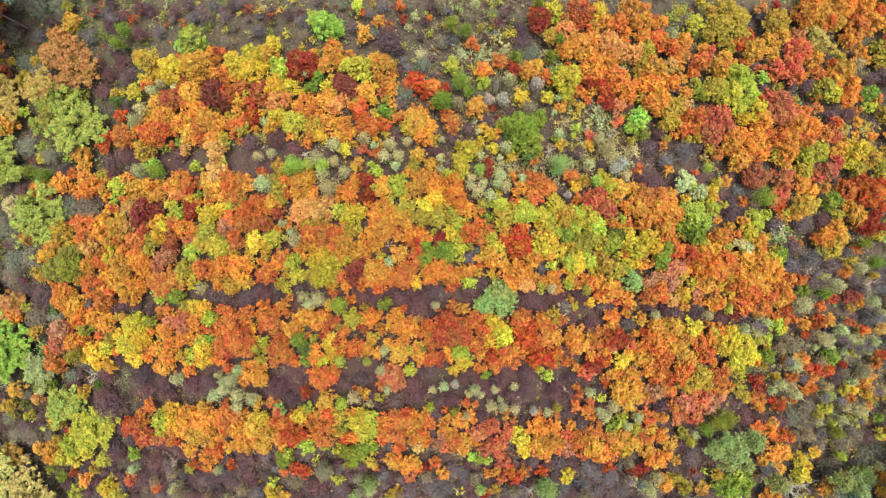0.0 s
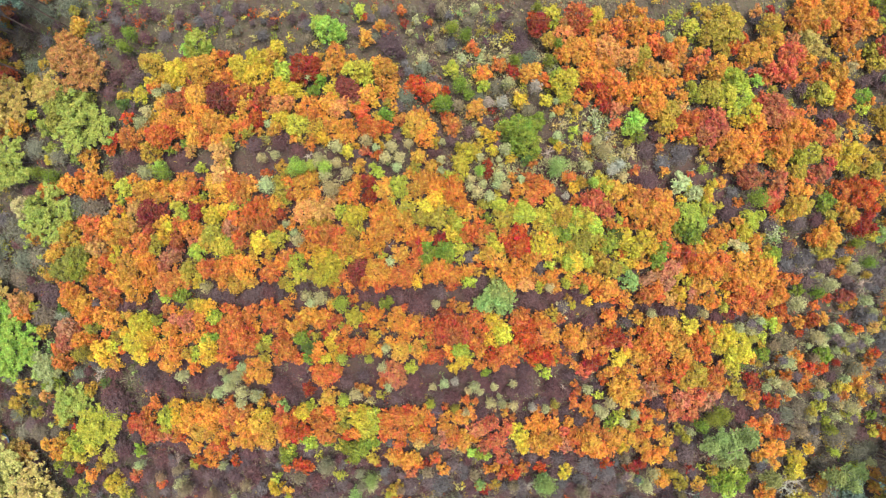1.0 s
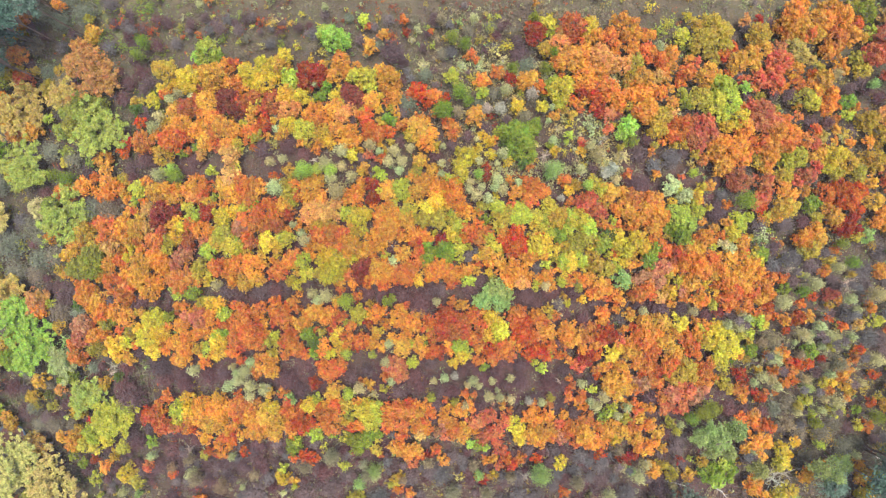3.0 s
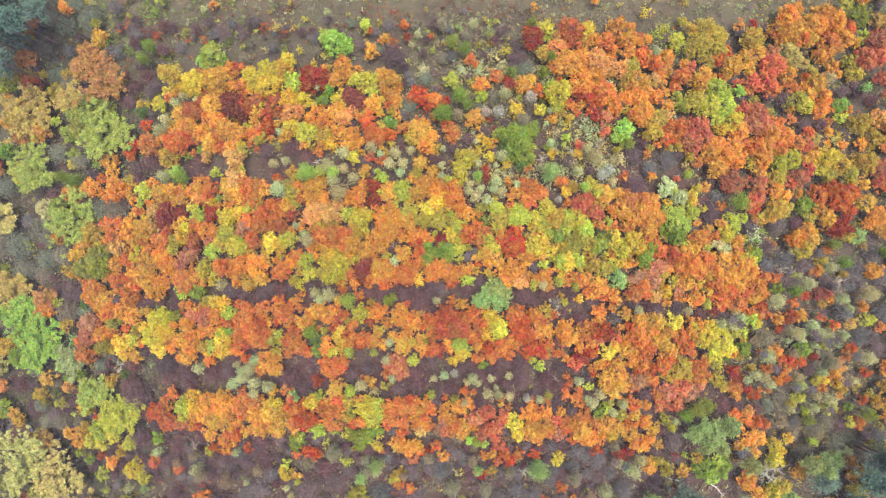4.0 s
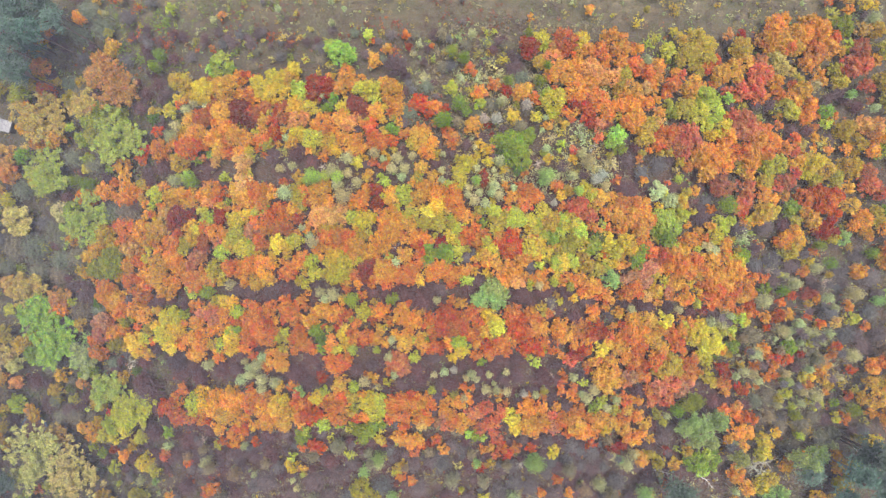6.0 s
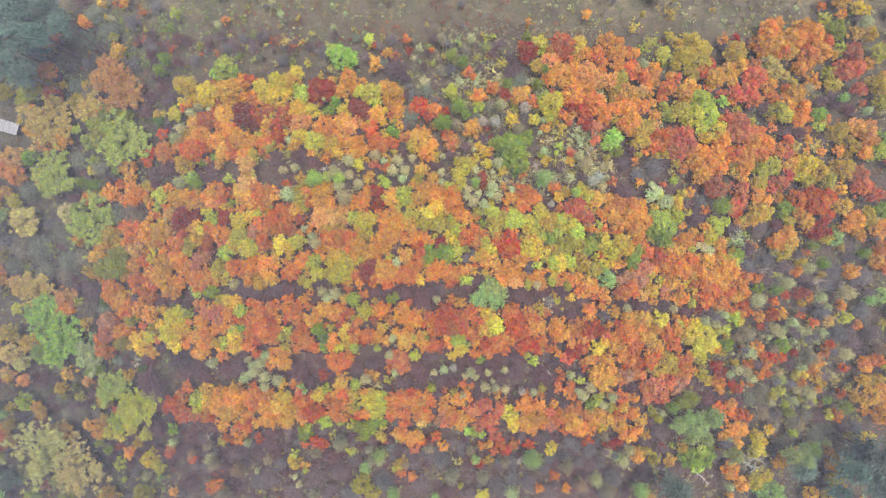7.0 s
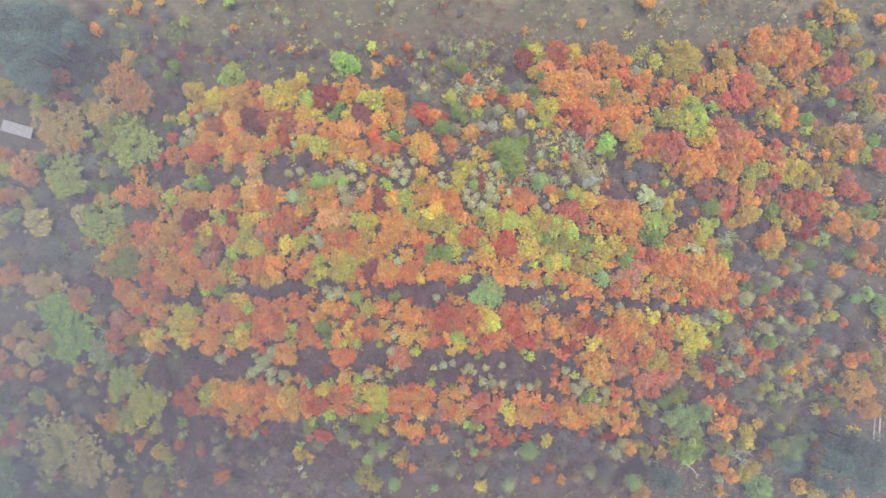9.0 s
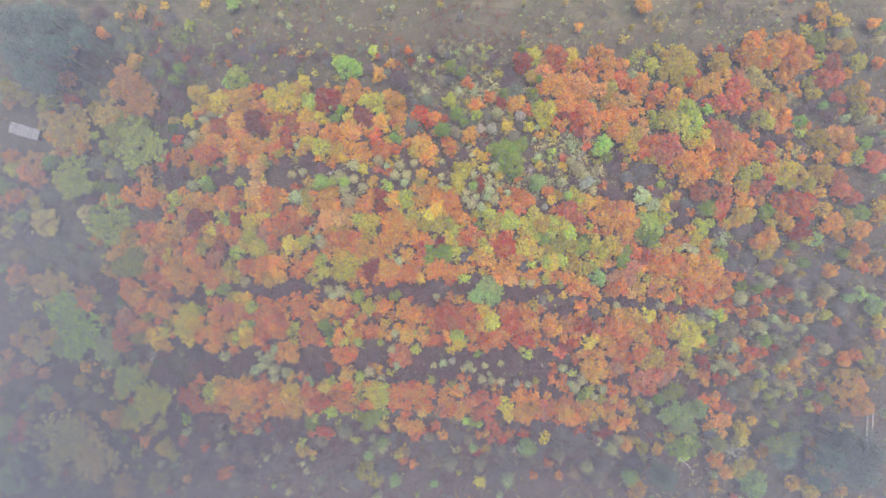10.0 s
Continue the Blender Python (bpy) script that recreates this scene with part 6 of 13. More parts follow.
plant("dense", "bright_yellow", -0.9, 6.1, 1.21, 4.0)
plant("dense", "olive", -0.3, 4.8, 1.00, 3.6)
plant("dense", "orange", -0.1, 7.7, 0.56, 2.8)
plant("sparse", "yellow_green", -75.0, 0.7, 1.29, 2.5)
plant("dense", "olive", -72.2, 2.9, 1.13, 3.8)
plant("sparse", "yellow_green", -71.7, 3.9, 1.36, 2.6)
plant("bare", "grey_brown", -70.9, 3.3, 1.56, 2.9)
plant("bare", "grey_brown", -70.0, 1.3, 1.64, 3.0)
plant("bare", "olive_brown", -66.5, 0.2, 2.35, 3.9)
plant("bare", "olive_brown", -63.0, 0.2, 2.68, 4.3)
plant("sparse", "yellow_green", -61.9, 0.3, 1.45, 2.7)
plant("bare", "brown", -59.3, 0.7, 1.11, 2.4)
plant("bare", "olive_brown", -58.6, 2.9, 2.29, 3.8)
plant("bare", "olive_brown", -57.8, 1.6, 1.69, 3.1)
plant("dense", "gold", -55.3, 1.6, 1.04, 3.7)
plant("dense", "gold", -51.0, 0.1, 1.56, 4.7)
plant("dense", "yellow_green", -50.3, 0.9, 0.50, 2.6)
plant("dense", "olive", -49.4, 2.3, 1.40, 4.4)
plant("dense", "olive", -48.8, 1.1, 0.94, 3.5)
plant("dense", "gold", -48.0, 1.0, 0.48, 2.6)
plant("dense", "rust", -48.0, 3.4, 0.93, 3.5)
plant("dense", "deep_orange", -47.0, 3.6, 1.08, 3.8)
plant("dense", "deep_orange", -45.5, 2.6, 1.90, 5.3)
plant("dense", "apricot", -45.1, 0.1, 1.30, 4.2)
plant("dense", "gold", -43.2, 2.6, 1.67, 4.9)
plant("dense", "gold", -42.9, 1.4, 1.29, 4.2)
plant("dense", "yellow", -42.6, 0.3, 0.69, 3.0)
plant("dense", "deep_orange", -41.6, 1.0, 0.69, 3.0)
plant("dense", "gold", -41.3, 2.8, 1.51, 4.6)
plant("dense", "apricot", -40.0, 2.9, 0.99, 3.6)
plant("dense", "deep_orange", -39.0, 1.1, 1.28, 4.1)
plant("dense", "maroon", -38.8, 3.6, 0.91, 3.4)
plant("dense", "rust", -38.0, 2.2, 0.98, 3.6)
plant("dense", "olive", -37.7, 0.4, 0.49, 2.6)
plant("dense", "orange", -36.6, 3.2, 0.70, 3.0)
plant("dense", "olive", -36.4, 1.1, 1.05, 3.7)
plant("dense", "yellow", -35.8, 3.9, 0.61, 2.9)
plant("dense", "yellow", -35.4, 1.8, 1.41, 4.4)
plant("dense", "yellow", -34.9, 2.9, 0.97, 3.5)
plant("dense", "maroon", -34.0, 0.8, 1.04, 3.7)
plant("dense", "deep_orange", -33.7, 3.2, 0.97, 3.5)
plant("dense", "rust", -33.7, 1.1, 1.04, 3.7)
plant("dense", "orange", -32.1, 2.5, 1.19, 4.0)
plant("dense", "coral", -31.8, 1.1, 0.89, 3.4)
plant("dense", "orange", -30.7, 2.5, 0.96, 3.5)
plant("dense", "olive", -29.8, 0.6, 1.18, 3.9)
plant("dense", "olive", -29.0, 1.8, 1.47, 4.5)
plant("dense", "yellow_green", -27.9, 0.4, 1.32, 4.2)
plant("dense", "yellow_green", -27.7, 1.6, 0.51, 2.7)
plant("dense", "lime", -27.1, 0.8, 0.74, 3.1)
plant("dense", "deep_orange", -27.0, 2.8, 0.96, 3.5)
plant("dense", "salmon", -26.6, 2.8, 1.10, 3.8)
plant("dense", "deep_orange", -25.8, 1.5, 1.03, 3.6)
plant("dense", "deep_orange", -25.7, 3.9, 1.31, 4.2)
plant("dense", "rust", -25.1, 0.8, 0.95, 3.5)
plant("dense", "deep_orange", -24.4, 3.2, 1.02, 3.6)
plant("dense", "yellow_green", -24.3, 0.6, 0.45, 2.6)
plant("dense", "yellow", -23.4, 1.1, 0.88, 3.4)
plant("dense", "rust", -23.0, 2.7, 0.88, 3.4)
plant("dense", "bright_yellow", -22.5, 0.8, 1.31, 4.2)
plant("dense", "deep_orange", -22.2, 3.7, 1.31, 4.2)
plant("dense", "rust", -21.5, 3.0, 1.02, 3.6)
plant("dense", "yellow", -21.5, 0.9, 1.02, 3.6)
plant("dense", "yellow_green", -20.4, 1.1, 1.23, 4.0)
plant("dense", "orange", -20.2, 2.5, 0.59, 2.8)
plant("tuft", "sage", -19.4, 3.1, 0.63, 4.2)
plant("dense", "orange", -19.0, 2.7, 0.47, 2.6)
plant("dense", "gold", -18.8, 3.6, 0.57, 2.8)
plant("tuft", "sage", -18.3, 2.0, 0.70, 4.4)
plant("tuft", "sage", -17.8, 1.1, 1.08, 5.6)
plant("dense", "orange", -17.7, 2.5, 0.53, 2.7)
plant("dense", "gold", -17.3, 0.1, 0.94, 3.5)
plant("dense", "olive", -16.3, 3.1, 1.01, 3.6)
plant("dense", "orange", -16.2, 0.3, 0.57, 2.8)
plant("dense", "deep_orange", -15.9, 1.8, 1.29, 4.2)
plant("dense", "maroon", -15.3, 0.1, 0.65, 2.9)
plant("dense", "olive", -14.9, 3.1, 0.94, 3.5)
plant("dense", "deep_orange", -14.5, 0.7, 1.01, 3.6)
plant("dense", "deep_orange", -14.1, 1.9, 1.29, 4.2)
plant("dense", "deep_orange", -13.2, 0.1, 0.87, 3.3)
plant("dense", "deep_orange", -13.2, 2.1, 0.94, 3.5)
plant("dense", "orange", -12.4, 1.4, 1.43, 4.4)
plant("dense", "gold", -11.8, 3.0, 0.86, 3.3)
plant("dense", "orange", -11.6, 0.3, 1.29, 4.1)
plant("dense", "olive", -11.1, 2.0, 0.86, 3.3)
plant("dense", "yellow_green", -10.2, 2.4, 0.52, 2.7)
plant("dense", "orange", -9.8, 1.6, 0.47, 2.6)
plant("dense", "gold", -9.4, 0.1, 1.07, 3.7)
plant("dense", "orange", -8.4, 2.0, 1.07, 3.7)
plant("dense", "orange", -8.1, 0.4, 0.93, 3.5)
plant("dense", "orange", -8.0, 3.8, 1.29, 4.1)
plant("dense", "orange", -7.0, 2.4, 1.56, 4.7)
plant("bare", "brown", -6.8, 0.4, 1.37, 2.7)
plant("dead", "white", -6.7, 0.4, 1.22, 3.5)
plant("dense", "orange", -6.3, 3.8, 1.14, 3.9)
plant("dense", "deep_orange", -6.0, 2.1, 0.93, 3.5)
plant("dense", "orange", -5.2, 1.4, 0.65, 2.9)
plant("dense", "orange", -4.3, 2.5, 0.72, 3.1)
plant("dense", "gold", -4.3, 3.6, 1.07, 3.7)
plant("dense", "orange", -3.6, 1.7, 1.28, 4.1)
plant("dense", "red", -3.3, 0.7, 1.07, 3.7)
plant("dense", "olive", -3.0, 3.8, 1.07, 3.7)
plant("dense", "orange", -2.3, 1.4, 0.86, 3.3)
plant("dense", "green", -2.3, 0.4, 0.86, 3.3)
plant("dense", "yellow", -1.1, 2.0, 0.44, 2.5)
plant("dense", "olive", -0.8, 3.6, 1.21, 4.0)
plant("dense", "crimson", -0.3, 1.1, 0.86, 3.3)
plant("tuft", "mint", -72.8, -3.1, 0.94, 5.2)
plant("dense", "apricot", -70.7, -3.8, 1.37, 4.3)
plant("tuft", "olive", -69.2, -0.8, 1.72, 7.5)
plant("bare", "olive_brown", -68.5, -2.5, 1.81, 3.2)
plant("sparse", "green", -65.9, -3.2, 1.52, 2.7)
plant("bare", "olive_brown", -62.1, -3.4, 1.97, 3.4)
plant("bare", "olive_brown", -58.8, -3.8, 1.69, 3.1)
plant("bare", "olive_brown", -58.2, -1.8, 1.99, 3.4)
plant("bare", "olive_brown", -54.8, -1.1, 1.97, 3.4)
plant("dense", "olive", -54.6, -2.9, 0.64, 2.9)
plant("dense", "gold", -52.9, -1.0, 0.95, 3.5)
plant("dense", "orange", -52.4, -3.6, 1.03, 3.6)
plant("dense", "moss_green", -50.6, -2.9, 1.56, 4.7)
plant("dense", "moss_green", -48.7, -1.4, 1.70, 4.9)
plant("dense", "green", -47.9, -2.5, 1.54, 4.6)
plant("dense", "moss_green", -47.9, -0.3, 1.01, 3.6)
plant("dense", "olive", -47.0, -3.5, 0.62, 2.9)
plant("dense", "orange", -45.7, -2.1, 1.08, 3.7)
plant("dense", "deep_orange", -44.1, -1.7, 1.00, 3.6)
plant("dense", "gold", -43.9, -0.3, 0.57, 2.8)
plant("dense", "gold", -43.0, -3.2, 1.29, 4.2)
plant("dense", "yellow", -42.9, -1.3, 0.86, 3.3)
plant("dense", "orange", -41.1, -0.2, 0.69, 3.0)
plant("dense", "orange", -40.4, -2.1, 1.65, 4.8)
plant("dense", "orange", -40.2, -3.7, 0.68, 3.0)
plant("dense", "orange", -38.5, -1.3, 1.50, 4.5)
plant("dense", "orange", -37.4, -2.4, 1.35, 4.3)
plant("dense", "olive", -37.3, -0.3, 0.72, 3.1)
plant("dense", "orange", -36.5, -3.8, 0.90, 3.4)
plant("dense", "salmon", -36.0, -2.1, 0.98, 3.6)
plant("dense", "salmon", -35.1, -1.0, 1.19, 4.0)
plant("dense", "deep_orange", -34.3, -3.5, 0.97, 3.5)
plant("dense", "orange", -34.3, -1.8, 0.47, 2.6)
plant("dense", "salmon", -34.1, -0.6, 0.90, 3.4)
plant("dense", "olive", -32.6, -3.4, 0.97, 3.5)
plant("dense", "olive", -32.1, -2.4, 1.19, 4.0)
plant("dense", "yellow_green", -31.1, -3.4, 0.49, 2.6)
plant("dense", "yellow_green", -30.9, -0.3, 1.25, 4.1)
plant("dense", "deep_orange", -30.3, -2.0, 0.89, 3.4)
plant("dense", "deep_orange", -29.0, -2.7, 1.39, 4.3)
plant("dense", "orange", -28.0, -3.2, 1.17, 3.9)
plant("dense", "orange", -27.7, -2.0, 0.96, 3.5)
plant("dense", "yellow_green", -27.0, -0.3, 0.88, 3.4)
plant("dense", "deep_orange", -27.0, -2.7, 0.96, 3.5)
plant("dense", "orange", -26.5, -2.0, 1.24, 4.1)
plant("dense", "olive", -25.6, -0.6, 0.74, 3.1)
plant("dense", "gold", -24.6, -2.3, 1.59, 4.7)
plant("dense", "olive", -23.8, -0.6, 0.59, 2.8)
plant("dense", "gold", -23.7, -1.5, 1.02, 3.6)
plant("dense", "deep_orange", -22.3, -3.2, 0.80, 3.2)
plant("dense", "orange", -22.3, -1.6, 0.46, 2.6)
plant("dense", "olive", -21.6, -0.4, 0.80, 3.2)
plant("bare", "grey_brown", -21.6, -1.5, 0.63, 1.8)
plant("dense", "deep_orange", -21.1, -2.7, 1.30, 4.2)
plant("dense", "orange", -20.1, -1.6, 1.09, 3.8)
plant("dense", "deep_orange", -19.4, -1.0, 1.09, 3.8)
plant("dense", "gold", -19.2, -3.2, 0.45, 2.6)
plant("dense", "olive", -19.2, -2.0, 0.73, 3.1)
plant("dense", "yellow_green", -18.0, -1.6, 1.08, 3.8)
plant("dense", "yellow_green", -17.7, -3.3, 1.01, 3.6)
plant("dense", "gold", -17.0, -0.9, 0.52, 2.7)
plant("dense", "olive", -15.9, -3.3, 1.01, 3.6)
plant("dense", "yellow", -15.5, -1.6, 1.29, 4.2)
plant("dense", "yellow", -14.9, -0.6, 1.08, 3.8)
plant("dense", "yellow", -14.5, -3.3, 1.43, 4.4)
plant("dense", "yellow", -13.9, -0.7, 0.87, 3.3)
plant("dense", "yellow", -13.5, -2.0, 1.29, 4.2)
plant("dense", "olive", -13.2, -3.3, 0.94, 3.5)
plant("dense", "orange", -12.5, -0.9, 1.08, 3.7)
plant("dense", "deep_orange", -12.2, -3.3, 0.79, 3.2)
plant("dense", "yellow", -11.7, -1.3, 0.65, 2.9)
plant("dense", "maroon", -10.8, -3.5, 1.01, 3.6)
plant("dense", "gold", -10.5, -0.7, 0.79, 3.2)
plant("dense", "maroon", -10.4, -2.3, 1.29, 4.1)
plant("dense", "deep_orange", -9.1, -1.0, 0.45, 2.6)
plant("dense", "orange", -9.1, -3.7, 0.93, 3.5)
plant("dense", "orange", -8.3, -2.6, 1.42, 4.4)
plant("dense", "yellow_green", -7.6, -0.8, 0.53, 2.7)
plant("dense", "orange", -7.4, -2.3, 1.00, 3.6)
plant("dense", "orange", -7.0, -3.3, 1.14, 3.9)
plant("dense", "sage", -6.4, -1.6, 0.72, 3.1)
plant("dense", "deep_orange", -5.6, -3.3, 1.42, 4.4)
plant("dense", "orange", -5.3, -0.6, 1.07, 3.7)
plant("dense", "deep_orange", -4.6, -3.6, 1.21, 4.0)
plant("dense", "orange", -4.5, -1.7, 0.46, 2.6)
plant("dense", "deep_orange", -4.2, -2.6, 0.93, 3.5)
plant("dense", "yellow", -3.3, -4.0, 0.79, 3.2)
plant("dense", "deep_orange", -3.3, -1.6, 0.86, 3.3)
plant("dense", "deep_orange", -3.3, -0.5, 0.93, 3.5)
plant("dense", "orange", -2.0, -2.3, 0.86, 3.3)
plant("dense", "green", -2.0, -0.9, 1.21, 4.0)
plant("dense", "orange", -1.3, -3.4, 1.14, 3.9)
plant("dense", "green", -0.9, -0.4, 0.79, 3.2)
plant("dense", "orange", -0.9, -2.6, 1.42, 4.4)
plant("dense", "apricot", -72.0, -4.9, 1.14, 3.9)
plant("tuft", "sage", -70.6, -6.6, 0.93, 5.2)
plant("dense", "gold", -70.3, -4.8, 0.87, 3.4)
plant("sparse", "yellow_green", -70.2, -6.6, 1.16, 2.4)
plant("dense", "apricot", -67.9, -5.2, 1.15, 3.9)
plant("dense", "ochre", -67.0, -6.5, 1.05, 3.7)
plant("dense", "ochre", -65.1, -5.2, 1.51, 4.6)
plant("bare", "purple_brown", -57.1, -4.4, 0.70, 1.9)
plant("bare", "brown", -56.5, -6.0, 1.53, 2.9)
plant("dense", "yellow_green", -55.9, -7.8, 0.75, 3.1)
plant("bare", "brown", -54.5, -5.2, 0.81, 2.1)
plant("bare", "brown", -54.2, -7.5, 1.37, 2.7)
plant("bare", "brown", -53.1, -6.3, 1.81, 3.2)
plant("dense", "dark_green", -51.3, -7.9, 0.80, 3.2)
plant("dense", "deep_orange", -50.0, -5.5, 1.17, 3.9)
plant("dense", "orange", -49.3, -6.5, 1.55, 4.6)
plant("dense", "gold", -48.1, -6.9, 1.39, 4.3)
plant("dense", "gold", -47.8, -4.1, 0.58, 2.8)
plant("dense", "orange", -47.3, -7.8, 0.86, 3.3)
plant("bare", "grey_brown", -46.3, -7.4, 0.89, 2.2)
plant("dense", "deep_orange", -44.5, -4.8, 1.68, 4.9)
plant("dense", "deep_orange", -43.3, -6.4, 1.37, 4.3)
plant("bare", "brown", -42.9, -7.9, 0.98, 2.3)
plant("dense", "deep_orange", -42.6, -4.9, 1.37, 4.3)
plant("bare", "brown", -41.5, -7.6, 1.17, 2.5)
plant("dense", "orange", -41.5, -4.2, 1.21, 4.0)
plant("bare", "brown", -41.1, -6.9, 1.02, 2.3)
plant("dense", "gold", -39.6, -5.2, 1.65, 4.8)
plant("bare", "brown", -39.5, -7.2, 1.02, 2.3)
plant("dense", "gold", -38.4, -4.6, 1.06, 3.7)
plant("bare", "brown", -37.5, -7.9, 0.94, 2.2)
plant("dense", "yellow_green", -35.8, -5.5, 0.68, 3.0)
plant("dense", "yellow_green", -35.7, -6.0, 0.90, 3.4)
plant("dense", "deep_orange", -35.6, -7.7, 0.69, 3.0)
plant("dense", "deep_orange", -35.0, -4.5, 1.49, 4.5)
plant("dense", "orange", -34.7, -7.7, 0.55, 2.8)
plant("dense", "green", -33.3, -5.9, 1.12, 3.8)
plant("dense", "deep_orange", -33.2, -4.1, 1.19, 4.0)
plant("dense", "olive", -32.3, -7.0, 0.75, 3.1)
plant("dense", "yellow", -31.3, -4.3, 0.67, 3.0)
plant("dense", "yellow", -30.7, -7.3, 0.96, 3.5)
plant("dense", "yellow", -29.6, -7.3, 0.96, 3.5)
plant("tuft", "sage", -29.6, -4.8, 0.95, 5.2)
plant("bare", "brown", -28.8, -5.6, 1.41, 2.7)
plant("dense", "gold", -27.8, -4.5, 0.80, 3.2)
plant("dense", "deep_orange", -27.6, -7.4, 0.62, 2.9)
plant("bare", "brown", -27.0, -5.6, 1.41, 2.7)
plant("dense", "gold", -25.8, -4.4, 1.17, 3.9)
plant("dense", "gold", -24.4, -4.1, 1.02, 3.6)
plant("bare", "brown", -24.0, -5.5, 1.81, 3.2)
plant("dense", "deep_orange", -23.8, -7.9, 0.95, 3.5)
plant("bare", "grey_brown", -22.7, -5.2, 0.70, 1.9)
plant("dense", "deep_orange", -22.0, -6.9, 0.80, 3.2)
plant("bare", "brown", -21.9, -5.5, 1.25, 2.6)
plant("bare", "brown", -20.4, -5.1, 1.25, 2.6)
plant("dense", "deep_orange", -20.4, -7.2, 0.49, 2.6)
plant("dense", "olive", -19.8, -4.2, 0.76, 3.1)
plant("dense", "orange", -19.5, -6.8, 0.73, 3.1)
plant("dense", "yellow", -19.1, -4.7, 0.71, 3.0)
plant("dense", "deep_orange", -19.1, -7.9, 0.56, 2.8)
plant("sparse", "orange", -19.0, -5.8, 0.83, 2.0)
plant("bare", "brown", -17.6, -4.8, 0.97, 2.2)
plant("tuft", "sage", -16.8, -5.7, 0.93, 5.1)
plant("tuft", "sage", -16.2, -6.6, 0.78, 4.6)
plant("tuft", "sage", -15.0, -6.0, 1.16, 5.8)
plant("dense", "orange", -14.3, -7.8, 0.65, 2.9)
plant("dense", "gold", -14.0, -6.8, 0.58, 2.8)
plant("dense", "orange", -13.4, -4.5, 0.62, 2.9)
plant("dense", "deep_orange", -13.3, -5.4, 0.58, 2.8)
plant("bare", "brown", -12.7, -5.1, 0.83, 2.0)
plant("tuft", "yellow_green", -12.3, -6.6, 1.31, 6.2)
plant("dense", "orange", -11.7, -4.5, 0.67, 3.0)
plant("dense", "deep_orange", -11.2, -6.1, 0.65, 2.9)
plant("dense", "yellow_green", -10.9, -7.8, 0.65, 2.9)
plant("bare", "brown", -9.9, -5.8, 1.10, 2.4)
plant("dense", "deep_orange", -9.8, -4.4, 0.65, 2.9)
plant("dense", "olive", -9.5, -7.1, 0.51, 2.7)
plant("dense", "deep_orange", -7.7, -4.3, 1.07, 3.7)
plant("dense", "green", -7.1, -6.6, 0.86, 3.3)
plant("bare", "brown", -5.4, -6.1, 1.37, 2.7)
plant("dense", "deep_orange", -4.8, -7.2, 0.49, 2.6)
plant("bare", "brown", -3.0, -7.1, 1.78, 3.2)
plant("bare", "brown", -2.0, -6.1, 1.10, 2.4)
plant("bare", "brown", -1.0, -5.1, 1.23, 2.5)
plant("tuft", "sage", -0.9, -6.7, 0.70, 4.4)
plant("bare", "grey_brown", -0.3, -5.4, 0.96, 2.2)

# eastern rows
plant("dense", "yellow_green", 0.5, 9.1, 0.65, 2.9)
plant("dense", "yellow_green", 2.1, 9.5, 1.15, 3.9)
plant("tuft", "sage", 3.4, 8.5, 0.70, 4.4)
plant("tuft", "lime", 4.4, 9.5, 0.85, 4.8)
plant("dense", "crimson", 5.5, 9.3, 0.58, 2.8)
plant("tuft", "sage", 6.8, 8.8, 0.93, 5.1)
plant("dense", "orange", 8.6, 8.9, 0.58, 2.8)
plant("tuft", "sage", 9.5, 8.5, 0.62, 4.2)
plant("dense", "deep_orange", 10.9, 8.2, 1.43, 4.4)
plant("tuft", "mint", 13.5, 9.5, 1.08, 5.5)
plant("dense", "deep_orange", 15.5, 9.0, 0.87, 3.4)
plant("dense", "olive", 17.2, 8.3, 0.79, 3.2)
plant("tuft", "lime", 18.4, 8.2, 0.86, 4.9)
plant("dense", "yellow_green", 19.6, 8.6, 1.09, 3.8)
plant("tuft", "white", 20.8, 9.8, 0.94, 5.1)
plant("tuft", "sage", 22.3, 9.0, 0.79, 4.7)
plant("dense", "deep_orange", 24.1, 9.8, 0.59, 2.8)
plant("bare", "purple_brown", 24.3, 9.2, 1.12, 2.4)
plant("bare", "purple_brown", 25.6, 8.5, 1.68, 3.1)
plant("dense", "gold", 28.1, 9.9, 0.57, 2.8)
plant("dense", "sage", 30.0, 8.4, 1.26, 4.1)
plant("dense", "deep_orange", 31.6, 9.6, 0.45, 2.6)
plant("dense", "yellow_green", 34.4, 8.2, 0.75, 3.1)
plant("dense", "gold", 35.6, 8.6, 0.75, 3.1)
plant("dense", "brick", 39.0, 8.8, 1.06, 3.7)
plant("dense", "brick", 39.8, 9.3, 1.66, 4.8)
plant("dense", "coral", 43.3, 9.1, 1.37, 4.3)
plant("dense", "orange", 46.8, 8.5, 1.16, 3.9)
plant("dense", "brick", 49.2, 9.5, 0.86, 3.3)
plant("dense", "orange", 50.4, 8.2, 0.79, 3.2)
plant("dense", "red", 56.0, 8.7, 1.51, 4.6)
plant("dense", "red", 59.2, 8.5, 1.21, 4.0)
plant("dense", "gold", 61.7, 9.8, 0.96, 3.5)
plant("dense", "brick", 68.0, 9.0, 1.23, 4.0)
plant("dense", "orange", 73.3, 8.2, 1.11, 3.8)
plant("dense", "bright_yellow", 0.1, 6.9, 0.72, 3.1)
plant("dense", "gold", 0.7, 6.0, 0.86, 3.3)
plant("dense", "yellow_green", 0.9, 4.6, 0.50, 2.6)
plant("dense", "orange", 1.4, 6.4, 1.42, 4.4)
plant("dense", "orange", 1.4, 7.8, 1.28, 4.1)
plant("dense", "orange", 2.0, 4.2, 0.48, 2.6)
